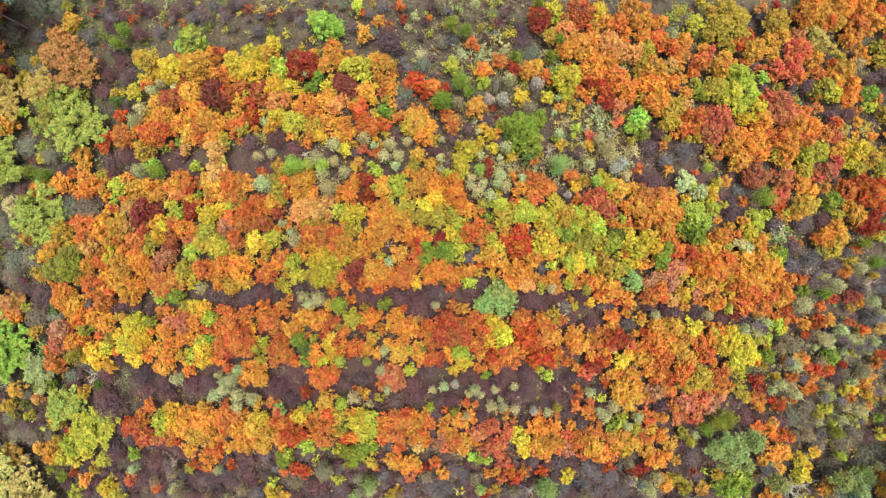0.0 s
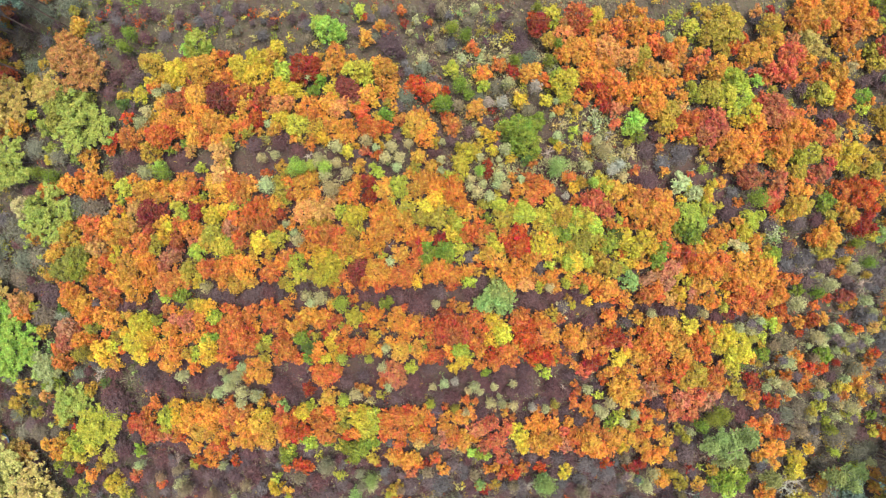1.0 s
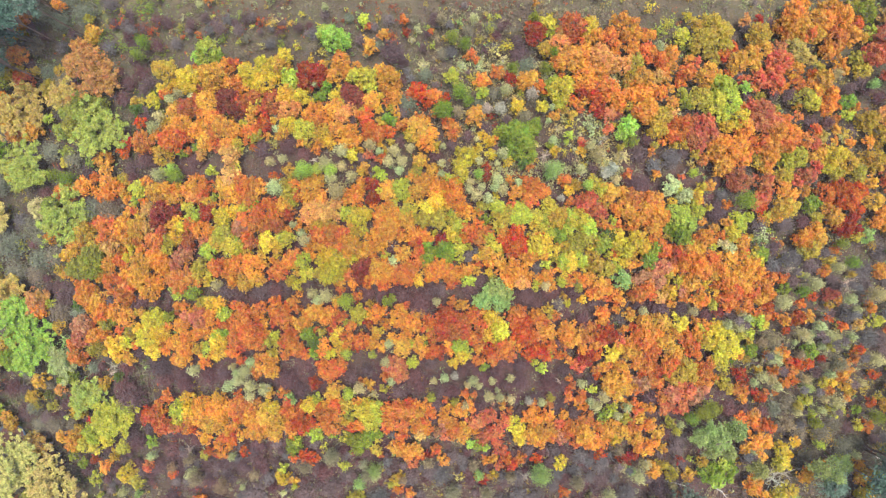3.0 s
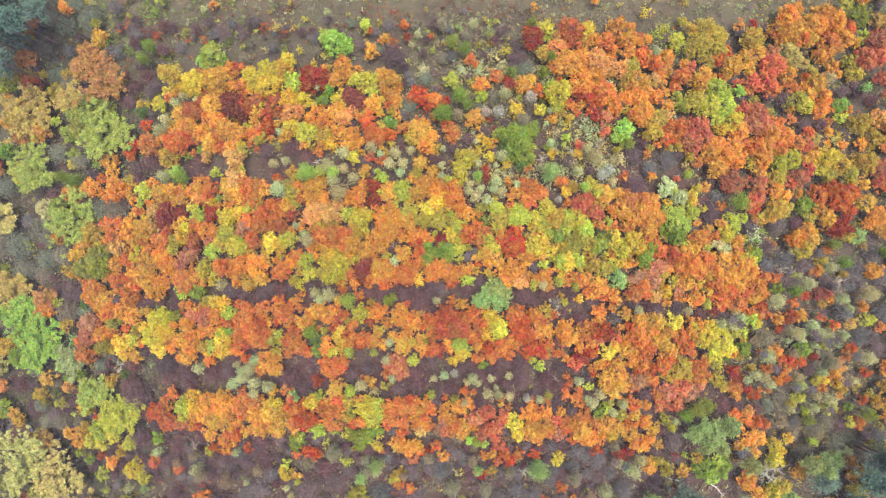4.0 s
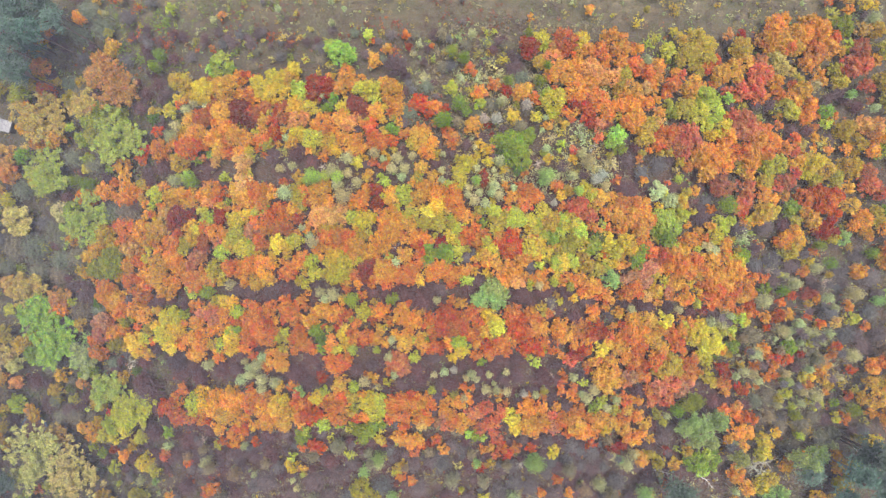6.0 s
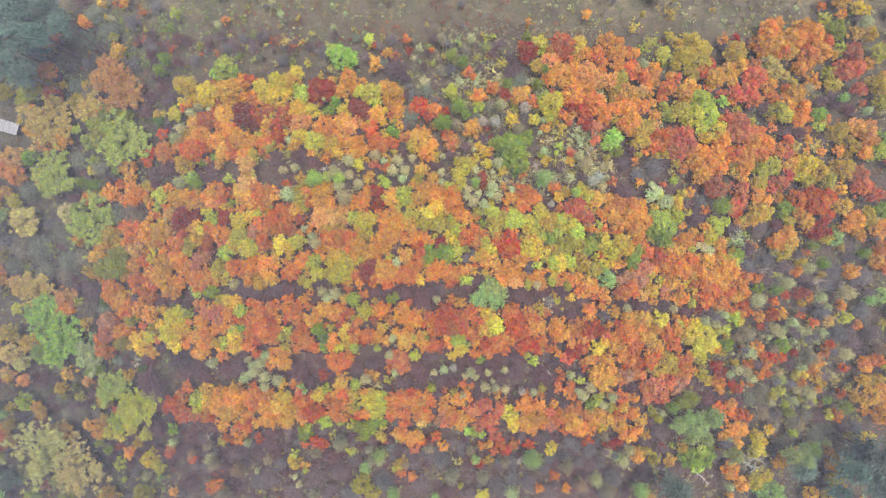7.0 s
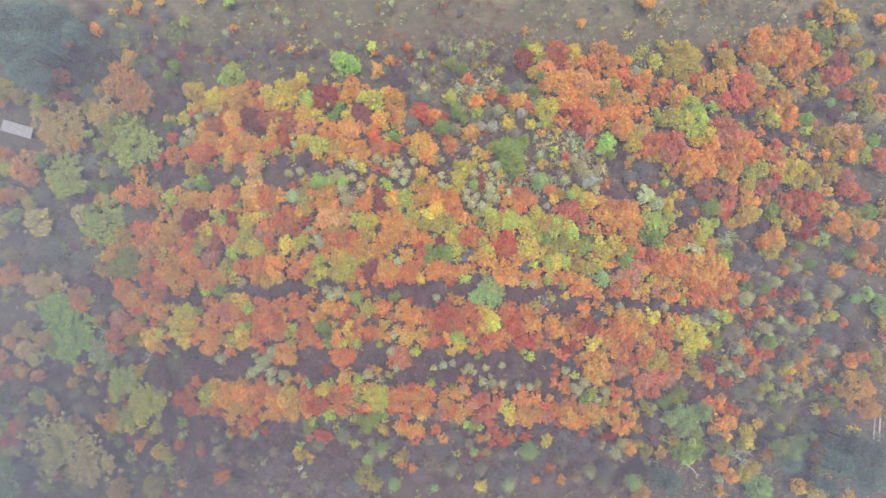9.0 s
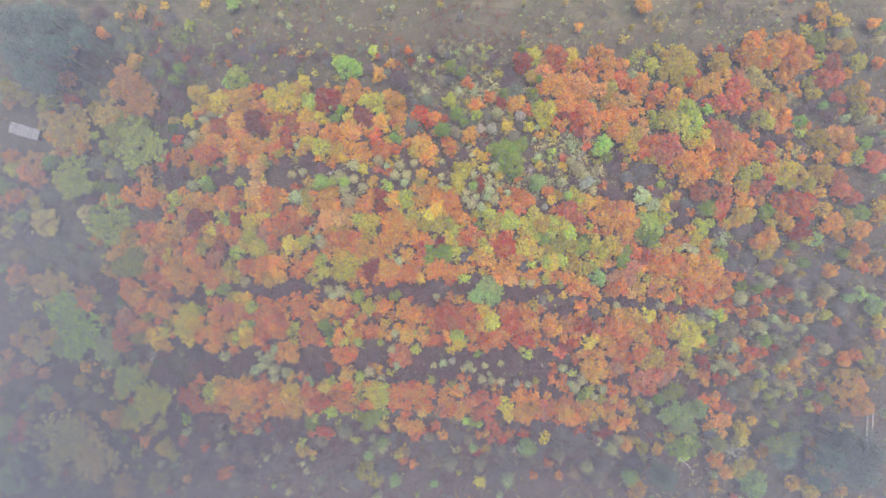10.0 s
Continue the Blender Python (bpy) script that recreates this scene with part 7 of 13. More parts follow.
plant("dense", "orange", 2.1, 5.5, 1.00, 3.6)
plant("tuft", "sage", 3.3, 7.6, 0.77, 4.6)
plant("dense", "gold", 3.4, 4.5, 1.00, 3.6)
plant("tuft", "sage", 4.1, 6.8, 1.00, 5.3)
plant("dense", "orange", 4.7, 4.6, 0.45, 2.6)
plant("tuft", "sage", 4.8, 7.8, 0.70, 4.4)
plant("dense", "olive", 4.8, 5.4, 0.72, 3.1)
plant("tuft", "sage", 5.6, 6.4, 0.92, 5.1)
plant("tuft", "sage", 6.5, 7.8, 0.77, 4.6)
plant("dense", "yellow", 6.7, 6.8, 0.47, 2.6)
plant("dense", "yellow_green", 6.8, 5.1, 1.28, 4.1)
plant("tuft", "sage", 7.4, 7.4, 0.93, 5.1)
plant("dense", "olive", 8.3, 4.8, 1.00, 3.6)
plant("dense", "deep_orange", 8.8, 5.9, 0.68, 3.0)
plant("dense", "orange", 8.9, 6.9, 0.58, 2.8)
plant("dense", "orange", 9.5, 7.5, 0.89, 3.4)
plant("dense", "yellow_green", 9.8, 4.4, 1.43, 4.4)
plant("dense", "yellow_green", 9.9, 5.5, 0.86, 3.3)
plant("dense", "deep_orange", 11.2, 6.4, 1.29, 4.1)
plant("dense", "yellow_green", 11.9, 4.1, 1.01, 3.6)
plant("dense", "deep_orange", 12.6, 7.5, 1.15, 3.9)
plant("dense", "yellow_green", 13.6, 5.5, 1.15, 3.9)
plant("dense", "olive", 14.6, 4.1, 1.43, 4.4)
plant("bare", "brown", 15.0, 6.3, 0.83, 2.0)
plant("tuft", "white", 15.0, 6.5, 0.62, 4.2)
plant("dense", "yellow", 16.2, 7.6, 0.73, 3.1)
plant("dense", "deep_orange", 16.4, 6.1, 0.63, 2.9)
plant("dense", "yellow_green", 16.4, 4.5, 1.01, 3.6)
plant("dense", "brick", 18.1, 5.9, 1.30, 4.2)
plant("dense", "brick", 19.2, 6.6, 0.80, 3.2)
plant("dense", "brick", 19.9, 4.9, 1.16, 3.9)
plant("dense", "yellow", 20.1, 6.2, 0.47, 2.6)
plant("dense", "yellow_green", 20.4, 7.8, 0.87, 3.4)
plant("dense", "olive", 21.1, 5.7, 0.49, 2.6)
plant("dense", "gold", 21.3, 7.3, 1.23, 4.0)
plant("bare", "brown", 21.4, 7.1, 0.56, 1.7)
plant("bare", "grey_brown", 22.1, 6.4, 0.70, 1.9)
plant("dense", "orange", 22.3, 5.4, 0.70, 3.0)
plant("dense", "gold", 22.5, 7.5, 0.81, 3.2)
plant("dense", "orange", 22.7, 4.6, 0.50, 2.7)
plant("dense", "gold", 23.6, 7.5, 0.83, 3.3)
plant("dense", "orange", 23.7, 5.5, 1.45, 4.5)
plant("dense", "deep_orange", 24.8, 6.6, 1.31, 4.2)
plant("dense", "orange", 25.8, 4.9, 1.60, 4.7)
plant("dense", "deep_orange", 26.6, 6.3, 1.32, 4.2)
plant("dense", "orange", 27.8, 5.3, 1.18, 3.9)
plant("dense", "orange", 27.8, 6.7, 1.10, 3.8)
plant("dense", "orange", 28.5, 4.2, 1.10, 3.8)
plant("dense", "olive", 29.4, 5.2, 0.50, 2.6)
plant("dense", "yellow", 30.5, 6.4, 0.62, 2.9)
plant("dense", "lime", 30.6, 4.6, 1.47, 4.5)
plant("dense", "yellow_green", 31.0, 7.9, 0.75, 3.1)
plant("dense", "sage", 31.6, 7.1, 1.11, 3.8)
plant("dense", "yellow_green", 32.8, 6.1, 0.89, 3.4)
plant("dense", "yellow_green", 33.5, 5.0, 1.04, 3.7)
plant("dense", "yellow", 33.5, 7.1, 0.97, 3.5)
plant("dense", "orange", 34.1, 6.5, 0.60, 2.8)
plant("dense", "olive", 35.5, 5.6, 0.47, 2.6)
plant("bare", "purple_brown", 37.0, 4.7, 1.58, 2.9)
plant("bare", "purple_brown", 37.0, 6.0, 0.87, 2.1)
plant("bare", "grey_brown", 38.0, 7.3, 1.16, 2.4)
plant("dense", "orange", 38.2, 6.0, 0.63, 2.9)
plant("tuft", "green", 39.6, 6.4, 1.61, 7.1)
plant("dense", "yellow_green", 41.6, 4.4, 0.69, 3.0)
plant("dense", "coral", 42.5, 6.5, 1.22, 4.0)
plant("dense", "red", 43.1, 5.7, 0.84, 3.3)
plant("dense", "orange", 43.3, 4.2, 0.53, 2.7)
plant("dense", "coral", 43.6, 7.3, 1.37, 4.3)
plant("dense", "yellow_green", 43.9, 4.7, 0.64, 2.9)
plant("dense", "gold", 45.6, 4.4, 0.93, 3.5)
plant("dense", "olive", 46.0, 5.5, 1.53, 4.6)
plant("dense", "olive", 48.0, 5.9, 1.24, 4.1)
plant("dense", "gold", 48.2, 7.4, 0.94, 3.5)
plant("dense", "green", 51.0, 6.3, 1.33, 4.2)
plant("dense", "olive", 52.2, 4.5, 0.95, 3.5)
plant("dense", "deep_orange", 53.7, 7.9, 1.42, 4.4)
plant("dense", "gold", 54.1, 5.9, 0.88, 3.4)
plant("dense", "gold", 54.6, 4.9, 1.35, 4.3)
plant("dense", "red", 56.2, 6.9, 1.20, 4.0)
plant("dense", "red", 57.3, 7.2, 1.60, 4.7)
plant("dense", "crimson", 58.4, 4.7, 0.89, 3.4)
plant("dense", "red", 59.3, 5.7, 0.97, 3.5)
plant("dense", "gold", 62.0, 7.0, 1.49, 4.5)
plant("dense", "orange", 64.3, 4.9, 1.60, 4.7)
plant("dense", "olive", 66.4, 5.4, 1.61, 4.8)
plant("dense", "sage", 68.2, 4.5, 1.05, 3.7)
plant("dense", "green", 69.3, 6.4, 1.51, 4.6)
plant("dense", "yellow", 72.3, 7.5, 1.30, 4.2)
plant("dense", "orange", 72.3, 5.7, 1.30, 4.2)
plant("tuft", "sage", 72.6, 5.3, 1.11, 5.7)
plant("dense", "green", 0.1, 0.1, 1.07, 3.7)
plant("dense", "yellow", 1.1, 2.0, 1.14, 3.9)
plant("dense", "yellow_green", 1.1, 3.7, 0.86, 3.3)
plant("dense", "yellow_green", 1.8, 0.1, 1.00, 3.6)
plant("dense", "orange", 2.1, 1.2, 0.56, 2.8)
plant("dense", "yellow_green", 2.1, 2.8, 1.07, 3.7)
plant("dense", "olive", 3.0, 0.3, 0.58, 2.8)
plant("dense", "deep_orange", 3.1, 2.1, 1.28, 4.1)
plant("dense", "deep_orange", 4.3, 3.1, 0.69, 3.0)
plant("dense", "deep_orange", 4.5, 1.1, 1.00, 3.6)
plant("dense", "green", 5.2, 3.8, 0.65, 2.9)
plant("dense", "deep_orange", 5.3, 2.4, 0.93, 3.5)
plant("dense", "yellow_green", 5.8, 1.1, 0.86, 3.3)
plant("dense", "orange", 6.2, 2.0, 0.45, 2.6)
plant("dense", "yellow", 6.5, 0.3, 0.86, 3.3)
plant("dense", "olive", 7.1, 3.6, 1.28, 4.1)
plant("dense", "deep_orange", 7.3, 1.1, 0.64, 2.9)
plant("dense", "orange", 7.5, 2.4, 0.86, 3.3)
plant("dense", "red", 8.8, 0.1, 1.29, 4.1)
plant("dense", "yellow_green", 8.9, 4.0, 1.00, 3.6)
plant("dense", "red", 9.1, 1.4, 1.43, 4.4)
plant("dense", "orange", 9.9, 2.7, 0.63, 2.9)
plant("dense", "red", 10.0, 0.5, 1.00, 3.6)
plant("dense", "olive", 11.4, 2.0, 0.65, 2.9)
plant("dense", "yellow", 11.6, 3.1, 0.57, 2.8)
plant("dense", "yellow", 11.9, 0.4, 1.36, 4.3)
plant("dense", "orange", 12.4, 1.8, 0.68, 3.0)
plant("dense", "yellow_green", 12.5, 2.8, 0.69, 3.0)
plant("dense", "yellow_green", 13.0, 3.8, 1.01, 3.6)
plant("dense", "yellow", 13.1, 0.9, 0.94, 3.5)
plant("dense", "yellow_green", 13.7, 2.1, 0.79, 3.2)
plant("dense", "gold", 14.9, 0.6, 0.56, 2.8)
plant("dense", "green", 15.0, 1.8, 1.01, 3.6)
plant("dense", "olive", 15.8, 0.4, 0.72, 3.1)
plant("dense", "yellow_green", 16.1, 2.8, 1.01, 3.6)
plant("dense", "olive", 17.0, 0.7, 1.44, 4.4)
plant("dense", "yellow_green", 17.3, 3.8, 1.65, 4.8)
plant("dense", "olive", 18.2, 1.4, 1.01, 3.6)
plant("dense", "yellow_green", 18.5, 2.8, 1.16, 3.9)
plant("dense", "yellow", 19.1, 0.2, 0.52, 2.7)
plant("dense", "yellow", 19.5, 1.8, 0.44, 2.5)
plant("dense", "olive", 19.8, 0.8, 0.80, 3.2)
plant("dense", "orange", 20.4, 3.5, 0.73, 3.1)
plant("dense", "green", 20.5, 0.8, 1.30, 4.2)
plant("dense", "deep_orange", 20.8, 3.0, 0.58, 2.8)
plant("dense", "dark_green", 21.1, 2.1, 0.73, 3.1)
plant("dense", "dark_green", 21.7, 1.4, 1.02, 3.6)
plant("dense", "orange", 21.8, 2.8, 0.45, 2.6)
plant("dense", "yellow_green", 21.9, 3.7, 0.59, 2.8)
plant("dense", "yellow", 22.3, 1.4, 1.31, 4.2)
plant("dense", "deep_orange", 22.7, 3.2, 0.66, 2.9)
plant("dense", "yellow", 23.4, 0.1, 1.31, 4.2)
plant("dense", "orange", 24.0, 2.8, 0.48, 2.6)
plant("dense", "orange", 24.5, 3.8, 1.31, 4.2)
plant("dense", "yellow", 25.1, 1.4, 1.38, 4.3)
plant("dense", "yellow", 26.0, 0.1, 1.10, 3.8)
plant("dense", "orange", 27.0, 3.9, 1.32, 4.2)
plant("dense", "gold", 27.1, 3.0, 1.03, 3.7)
plant("dense", "green", 27.8, 0.1, 0.96, 3.5)
plant("dense", "orange", 27.9, 1.8, 0.96, 3.5)
plant("dense", "orange", 28.4, 2.9, 0.49, 2.6)
plant("dense", "deep_orange", 28.8, 0.1, 1.25, 4.1)
plant("dense", "olive", 29.7, 1.7, 0.56, 2.8)
plant("dense", "green", 30.0, 2.7, 0.96, 3.5)
plant("dense", "green", 31.0, 1.8, 1.33, 4.2)
plant("dense", "yellow_green", 31.9, 1.5, 0.97, 3.5)
plant("dense", "lime", 32.1, 3.5, 1.48, 4.5)
plant("dense", "gold", 32.2, 0.2, 0.83, 3.3)
plant("dense", "orange", 33.3, 0.7, 0.63, 2.9)
plant("dense", "gold", 34.2, 0.3, 0.97, 3.5)
plant("dense", "orange", 34.5, 1.5, 1.26, 4.1)
plant("dense", "orange", 34.7, 3.7, 0.53, 2.7)
plant("dense", "yellow_green", 35.9, 0.3, 0.52, 2.7)
plant("dense", "orange", 36.2, 1.0, 0.48, 2.6)
plant("dense", "orange", 36.3, 2.8, 0.69, 3.0)
plant("dense", "deep_orange", 37.2, 1.9, 0.60, 2.8)
plant("dense", "sage", 37.5, 0.6, 0.76, 3.1)
plant("dense", "orange", 37.9, 3.6, 0.68, 3.0)
plant("dense", "sage", 38.5, 0.1, 0.98, 3.6)
plant("dense", "yellow", 38.6, 2.8, 0.91, 3.4)
plant("dense", "yellow", 38.8, 1.8, 1.13, 3.8)
plant("dense", "yellow_green", 39.3, 4.0, 1.13, 3.9)
plant("dense", "orange", 39.9, 0.8, 1.28, 4.1)
plant("dense", "yellow_green", 40.2, 3.3, 0.84, 3.3)
plant("sparse", "sage", 41.2, 3.4, 0.73, 1.9)
plant("dense", "olive", 41.5, 1.6, 0.50, 2.6)
plant("dense", "olive", 42.6, 0.1, 0.50, 2.6)
plant("bare", "grey_brown", 42.8, 3.0, 1.46, 2.8)
plant("sparse", "sage", 43.1, 1.9, 1.69, 2.9)
plant("sparse", "mint", 43.5, 1.5, 1.31, 2.5)
plant("dense", "olive", 44.1, 3.6, 0.52, 2.7)
plant("sparse", "yellow_green", 45.3, 2.5, 0.81, 2.0)
plant("bare", "purple_brown", 45.3, 0.1, 1.32, 2.6)
plant("dense", "deep_orange", 46.3, 0.8, 0.47, 2.6)
plant("bare", "grey_brown", 47.0, 3.4, 1.48, 2.8)
plant("dense", "gold", 49.5, 1.5, 1.40, 4.4)
plant("dense", "ochre", 49.6, 0.1, 0.78, 3.2)
plant("bare", "purple_brown", 50.2, 3.8, 1.20, 2.5)
plant("dense", "olive", 50.8, 0.1, 1.40, 4.4)
plant("dense", "gold", 51.5, 2.7, 1.18, 3.9)
plant("dense", "gold", 52.1, 1.5, 1.56, 4.7)
plant("dense", "orange", 55.3, 3.5, 1.04, 3.7)
plant("dense", "deep_orange", 55.5, 0.1, 0.80, 3.2)
plant("tuft", "green", 55.5, 0.8, 1.03, 5.4)
plant("dense", "crimson", 56.4, 3.1, 1.43, 4.4)
plant("dense", "crimson", 58.2, 3.6, 1.05, 3.7)
plant("dense", "yellow_green", 59.3, 2.0, 0.97, 3.5)
plant("dense", "crimson", 59.3, 2.7, 0.97, 3.5)
plant("dense", "mint", 60.8, 2.1, 1.17, 3.9)
plant("sparse", "olive", 61.4, 3.9, 0.93, 2.1)
plant("sparse", "olive", 62.4, 0.5, 1.06, 2.3)
plant("dense", "orange", 63.0, 4.0, 1.04, 3.7)
plant("dense", "orange", 65.9, 2.7, 1.05, 3.7)
plant("dense", "orange", 68.6, 3.6, 1.70, 4.9)
plant("dense", "deep_orange", 69.2, 0.5, 1.42, 4.4)
plant("tuft", "olive", 73.0, 0.8, 0.71, 4.5)
plant("dense", "orange", 0.1, -2.6, 0.86, 3.3)
plant("dense", "deep_orange", 0.4, -2.8, 0.86, 3.3)
plant("dense", "green", 0.4, -1.2, 0.79, 3.2)
plant("dense", "green", 0.4, -0.9, 0.72, 3.1)
plant("dense", "green", 0.7, -0.4, 1.28, 4.1)
plant("dense", "orange", 0.7, -3.3, 1.07, 3.7)
plant("dense", "yellow_green", 2.1, -1.4, 0.50, 2.7)
plant("dense", "orange", 2.1, -3.0, 1.07, 3.7)
plant("dense", "yellow_green", 3.1, -4.0, 0.86, 3.3)
plant("dense", "orange", 3.1, -2.5, 0.79, 3.2)
plant("bare", "grey_brown", 3.2, -1.0, 0.89, 2.1)
plant("dense", "orange", 4.2, -2.7, 0.67, 3.0)
plant("bare", "grey_brown", 4.2, -0.3, 0.69, 1.9)
plant("dense", "gold", 4.2, -1.2, 0.49, 2.6)
plant("dense", "red", 4.5, -2.0, 0.43, 2.5)
plant("dense", "gold", 5.5, -0.6, 1.07, 3.7)
plant("dense", "yellow", 5.8, -3.0, 0.56, 2.8)
plant("dense", "orange", 5.8, -1.8, 0.66, 3.0)
plant("dense", "olive", 6.3, -3.7, 0.47, 2.6)
plant("dense", "gold", 6.8, -1.3, 1.00, 3.6)
plant("dense", "olive", 7.5, -0.4, 0.47, 2.6)
plant("dense", "gold", 7.5, -2.6, 0.93, 3.5)
plant("dense", "orange", 8.2, -4.0, 1.00, 3.6)
plant("dense", "olive", 8.4, -1.1, 0.48, 2.6)
plant("dense", "orange", 9.2, -2.6, 1.36, 4.3)
plant("dense", "apricot", 9.9, -4.0, 1.22, 4.0)
plant("dense", "orange", 10.2, -1.0, 0.56, 2.8)
plant("dense", "orange", 10.6, -3.3, 0.93, 3.5)
plant("dense", "orange", 10.8, -2.0, 0.64, 2.9)
plant("dense", "orange", 11.0, -0.1, 0.65, 2.9)
plant("dense", "orange", 11.2, -0.9, 1.08, 3.7)
plant("bare", "grey_brown", 12.1, -3.4, 0.80, 2.0)
plant("bare", "grey_brown", 12.1, -2.3, 0.90, 2.1)
plant("dense", "gold", 12.6, -0.6, 1.08, 3.7)
plant("dense", "gold", 12.9, -3.7, 1.15, 3.9)
plant("dense", "yellow_green", 13.2, -2.0, 0.57, 2.8)
plant("dense", "orange", 13.9, -2.8, 0.48, 2.6)
plant("dense", "yellow", 14.0, -0.3, 0.94, 3.5)
plant("dense", "olive", 14.3, -1.3, 0.51, 2.7)
plant("dense", "orange", 14.9, -2.6, 0.52, 2.7)
plant("dense", "yellow_green", 15.4, -1.6, 1.01, 3.6)
plant("dense", "olive", 15.5, -0.4, 0.56, 2.8)
plant("dense", "yellow", 15.6, -3.5, 0.50, 2.7)
plant("dense", "bright_yellow", 16.3, -1.6, 1.44, 4.4)
plant("dense", "orange", 17.2, -3.4, 0.52, 2.7)
plant("dense", "yellow_green", 17.6, -1.3, 1.01, 3.6)
plant("dense", "yellow", 18.2, -2.5, 0.44, 2.5)
plant("dense", "red", 18.6, -1.4, 0.58, 2.8)
plant("dense", "olive", 18.7, -0.7, 0.44, 2.5)
plant("dense", "gold", 19.0, -3.4, 0.66, 2.9)
plant("dense", "olive", 19.5, -1.6, 1.30, 4.2)
plant("dense", "yellow_green", 19.8, -0.3, 0.55, 2.7)
plant("dense", "olive", 20.9, -2.5, 1.16, 3.9)
plant("dense", "yellow", 21.5, -0.8, 0.52, 2.7)
plant("dense", "orange", 22.3, -0.5, 0.67, 3.0)
plant("dense", "yellow", 22.4, -1.4, 0.48, 2.6)
plant("dense", "yellow_green", 22.5, -2.3, 0.73, 3.1)
plant("dense", "yellow", 23.6, -1.8, 0.75, 3.1)
plant("dense", "olive", 24.2, -0.8, 0.88, 3.4)
plant("dense", "orange", 24.6, -2.1, 0.64, 2.9)
plant("dense", "orange", 25.6, -1.7, 0.64, 2.9)
plant("dense", "salmon", 26.0, -3.7, 1.03, 3.7)
plant("dense", "green", 26.7, -1.3, 1.17, 3.9)
plant("dense", "orange", 26.8, -2.7, 0.61, 2.9)
plant("dense", "lime", 27.1, -1.0, 0.88, 3.4)
plant("dense", "green", 27.5, -0.4, 0.88, 3.4)
plant("dense", "salmon", 28.1, -2.7, 1.25, 4.1)
plant("dense", "salmon", 29.2, -2.2, 0.89, 3.4)
plant("dense", "olive", 29.6, -3.5, 0.70, 3.0)
plant("dense", "rust", 30.1, -1.5, 0.89, 3.4)
plant("dense", "gold", 30.2, -2.7, 0.74, 3.1)
plant("dense", "rust", 30.7, -0.6, 1.25, 4.1)
plant("dense", "gold", 31.6, -2.4, 0.96, 3.5)
plant("dense", "orange", 32.7, -2.0, 1.77, 5.1)
plant("dense", "orange", 32.7, -0.5, 0.49, 2.6)
plant("dense", "orange", 34.4, -2.7, 1.48, 4.5)
plant("dense", "orange", 34.5, -0.7, 0.47, 2.6)
plant("dense", "deep_orange", 35.3, -1.3, 1.19, 4.0)
plant("dense", "orange", 36.2, -3.6, 0.73, 3.1)
plant("dense", "deep_orange", 36.5, -2.1, 1.05, 3.7)
plant("dense", "yellow", 36.9, -0.9, 0.46, 2.6)
plant("dense", "orange", 37.3, -2.8, 1.05, 3.7)
plant("dense", "gold", 38.3, -1.3, 1.35, 4.3)
plant("dense", "gold", 39.4, -3.8, 1.50, 4.6)
plant("dense", "gold", 40.5, -2.1, 1.65, 4.8)
plant("dense", "yellow", 40.6, -1.0, 0.91, 3.4)
plant("dense", "deep_orange", 40.7, -0.3, 0.69, 3.0)
plant("bare", "grey_brown", 41.3, -2.8, 0.58, 1.8)
plant("dense", "gold", 41.8, -3.1, 1.51, 4.6)
plant("dense", "yellow", 42.1, -1.4, 1.07, 3.7)
plant("dense", "green", 43.3, -0.6, 1.07, 3.7)
plant("bare", "purple_brown", 43.7, -2.9, 1.17, 2.5)
plant("dense", "deep_orange", 44.8, -3.7, 0.84, 3.3)
plant("bare", "grey_brown", 45.3, -2.1, 1.32, 2.6)
plant("bare", "grey_brown", 46.2, -2.9, 1.18, 2.5)
plant("sparse", "olive", 46.4, -0.3, 0.88, 2.1)
plant("dense", "deep_orange", 46.5, -3.9, 0.85, 3.3)
plant("stem", "white", 47.1, -3.0, 0.67, 6.0)
plant("bare", "grey_brown", 47.8, -1.4, 1.78, 3.2)
plant("dead", "white", 47.9, -2.9, 1.11, 3.3)
plant("tuft", "yellow_green", 48.8, -3.4, 0.57, 4.1)
plant("dead", "white", 49.4, -3.3, 0.89, 2.9)
plant("tuft", "sage", 50.1, -3.6, 0.59, 4.2)
plant("bare", "grey_brown", 51.5, -2.2, 1.50, 2.9)
plant("dense", "deep_orange", 53.3, -3.3, 0.71, 3.1)
plant("dense", "orange", 53.7, -2.9, 0.72, 3.1)
plant("bare", "grey_brown", 54.3, -0.7, 1.21, 2.5)
plant("dense", "olive", 54.4, -1.8, 0.87, 3.4)
plant("tuft", "sage", 55.0, -2.5, 1.11, 5.6)
plant("tuft", "green", 57.2, -1.8, 1.20, 5.9)
plant("tuft", "olive", 57.4, -3.5, 0.69, 4.5)
plant("bare", "grey_brown", 60.8, -3.1, 1.95, 3.4)
plant("sparse", "olive", 63.1, -3.5, 0.76, 2.0)
plant("dense", "gold", 63.3, -3.2, 1.25, 4.1)
plant("bare", "grey_brown", 64.3, -0.5, 1.80, 3.2)
plant("tuft", "green", 65.1, -0.3, 1.13, 5.7)
plant("dense", "orange", 68.4, -1.3, 1.33, 4.2)
plant("dense", "deep_orange", 70.0, -2.7, 0.95, 3.5)
plant("dense", "orange", 72.3, -2.4, 1.30, 4.2)
plant("sparse", "yellow_green", 74.9, -0.6, 1.01, 2.2)
plant("dense", "deep_orange", 1.1, -4.1, 0.93, 3.5)
plant("dense", "deep_orange", 1.1, -6.7, 0.58, 2.8)
plant("dense", "orange", 2.4, -7.1, 0.79, 3.2)
plant("bare", "brown", 3.2, -5.1, 1.23, 2.5)
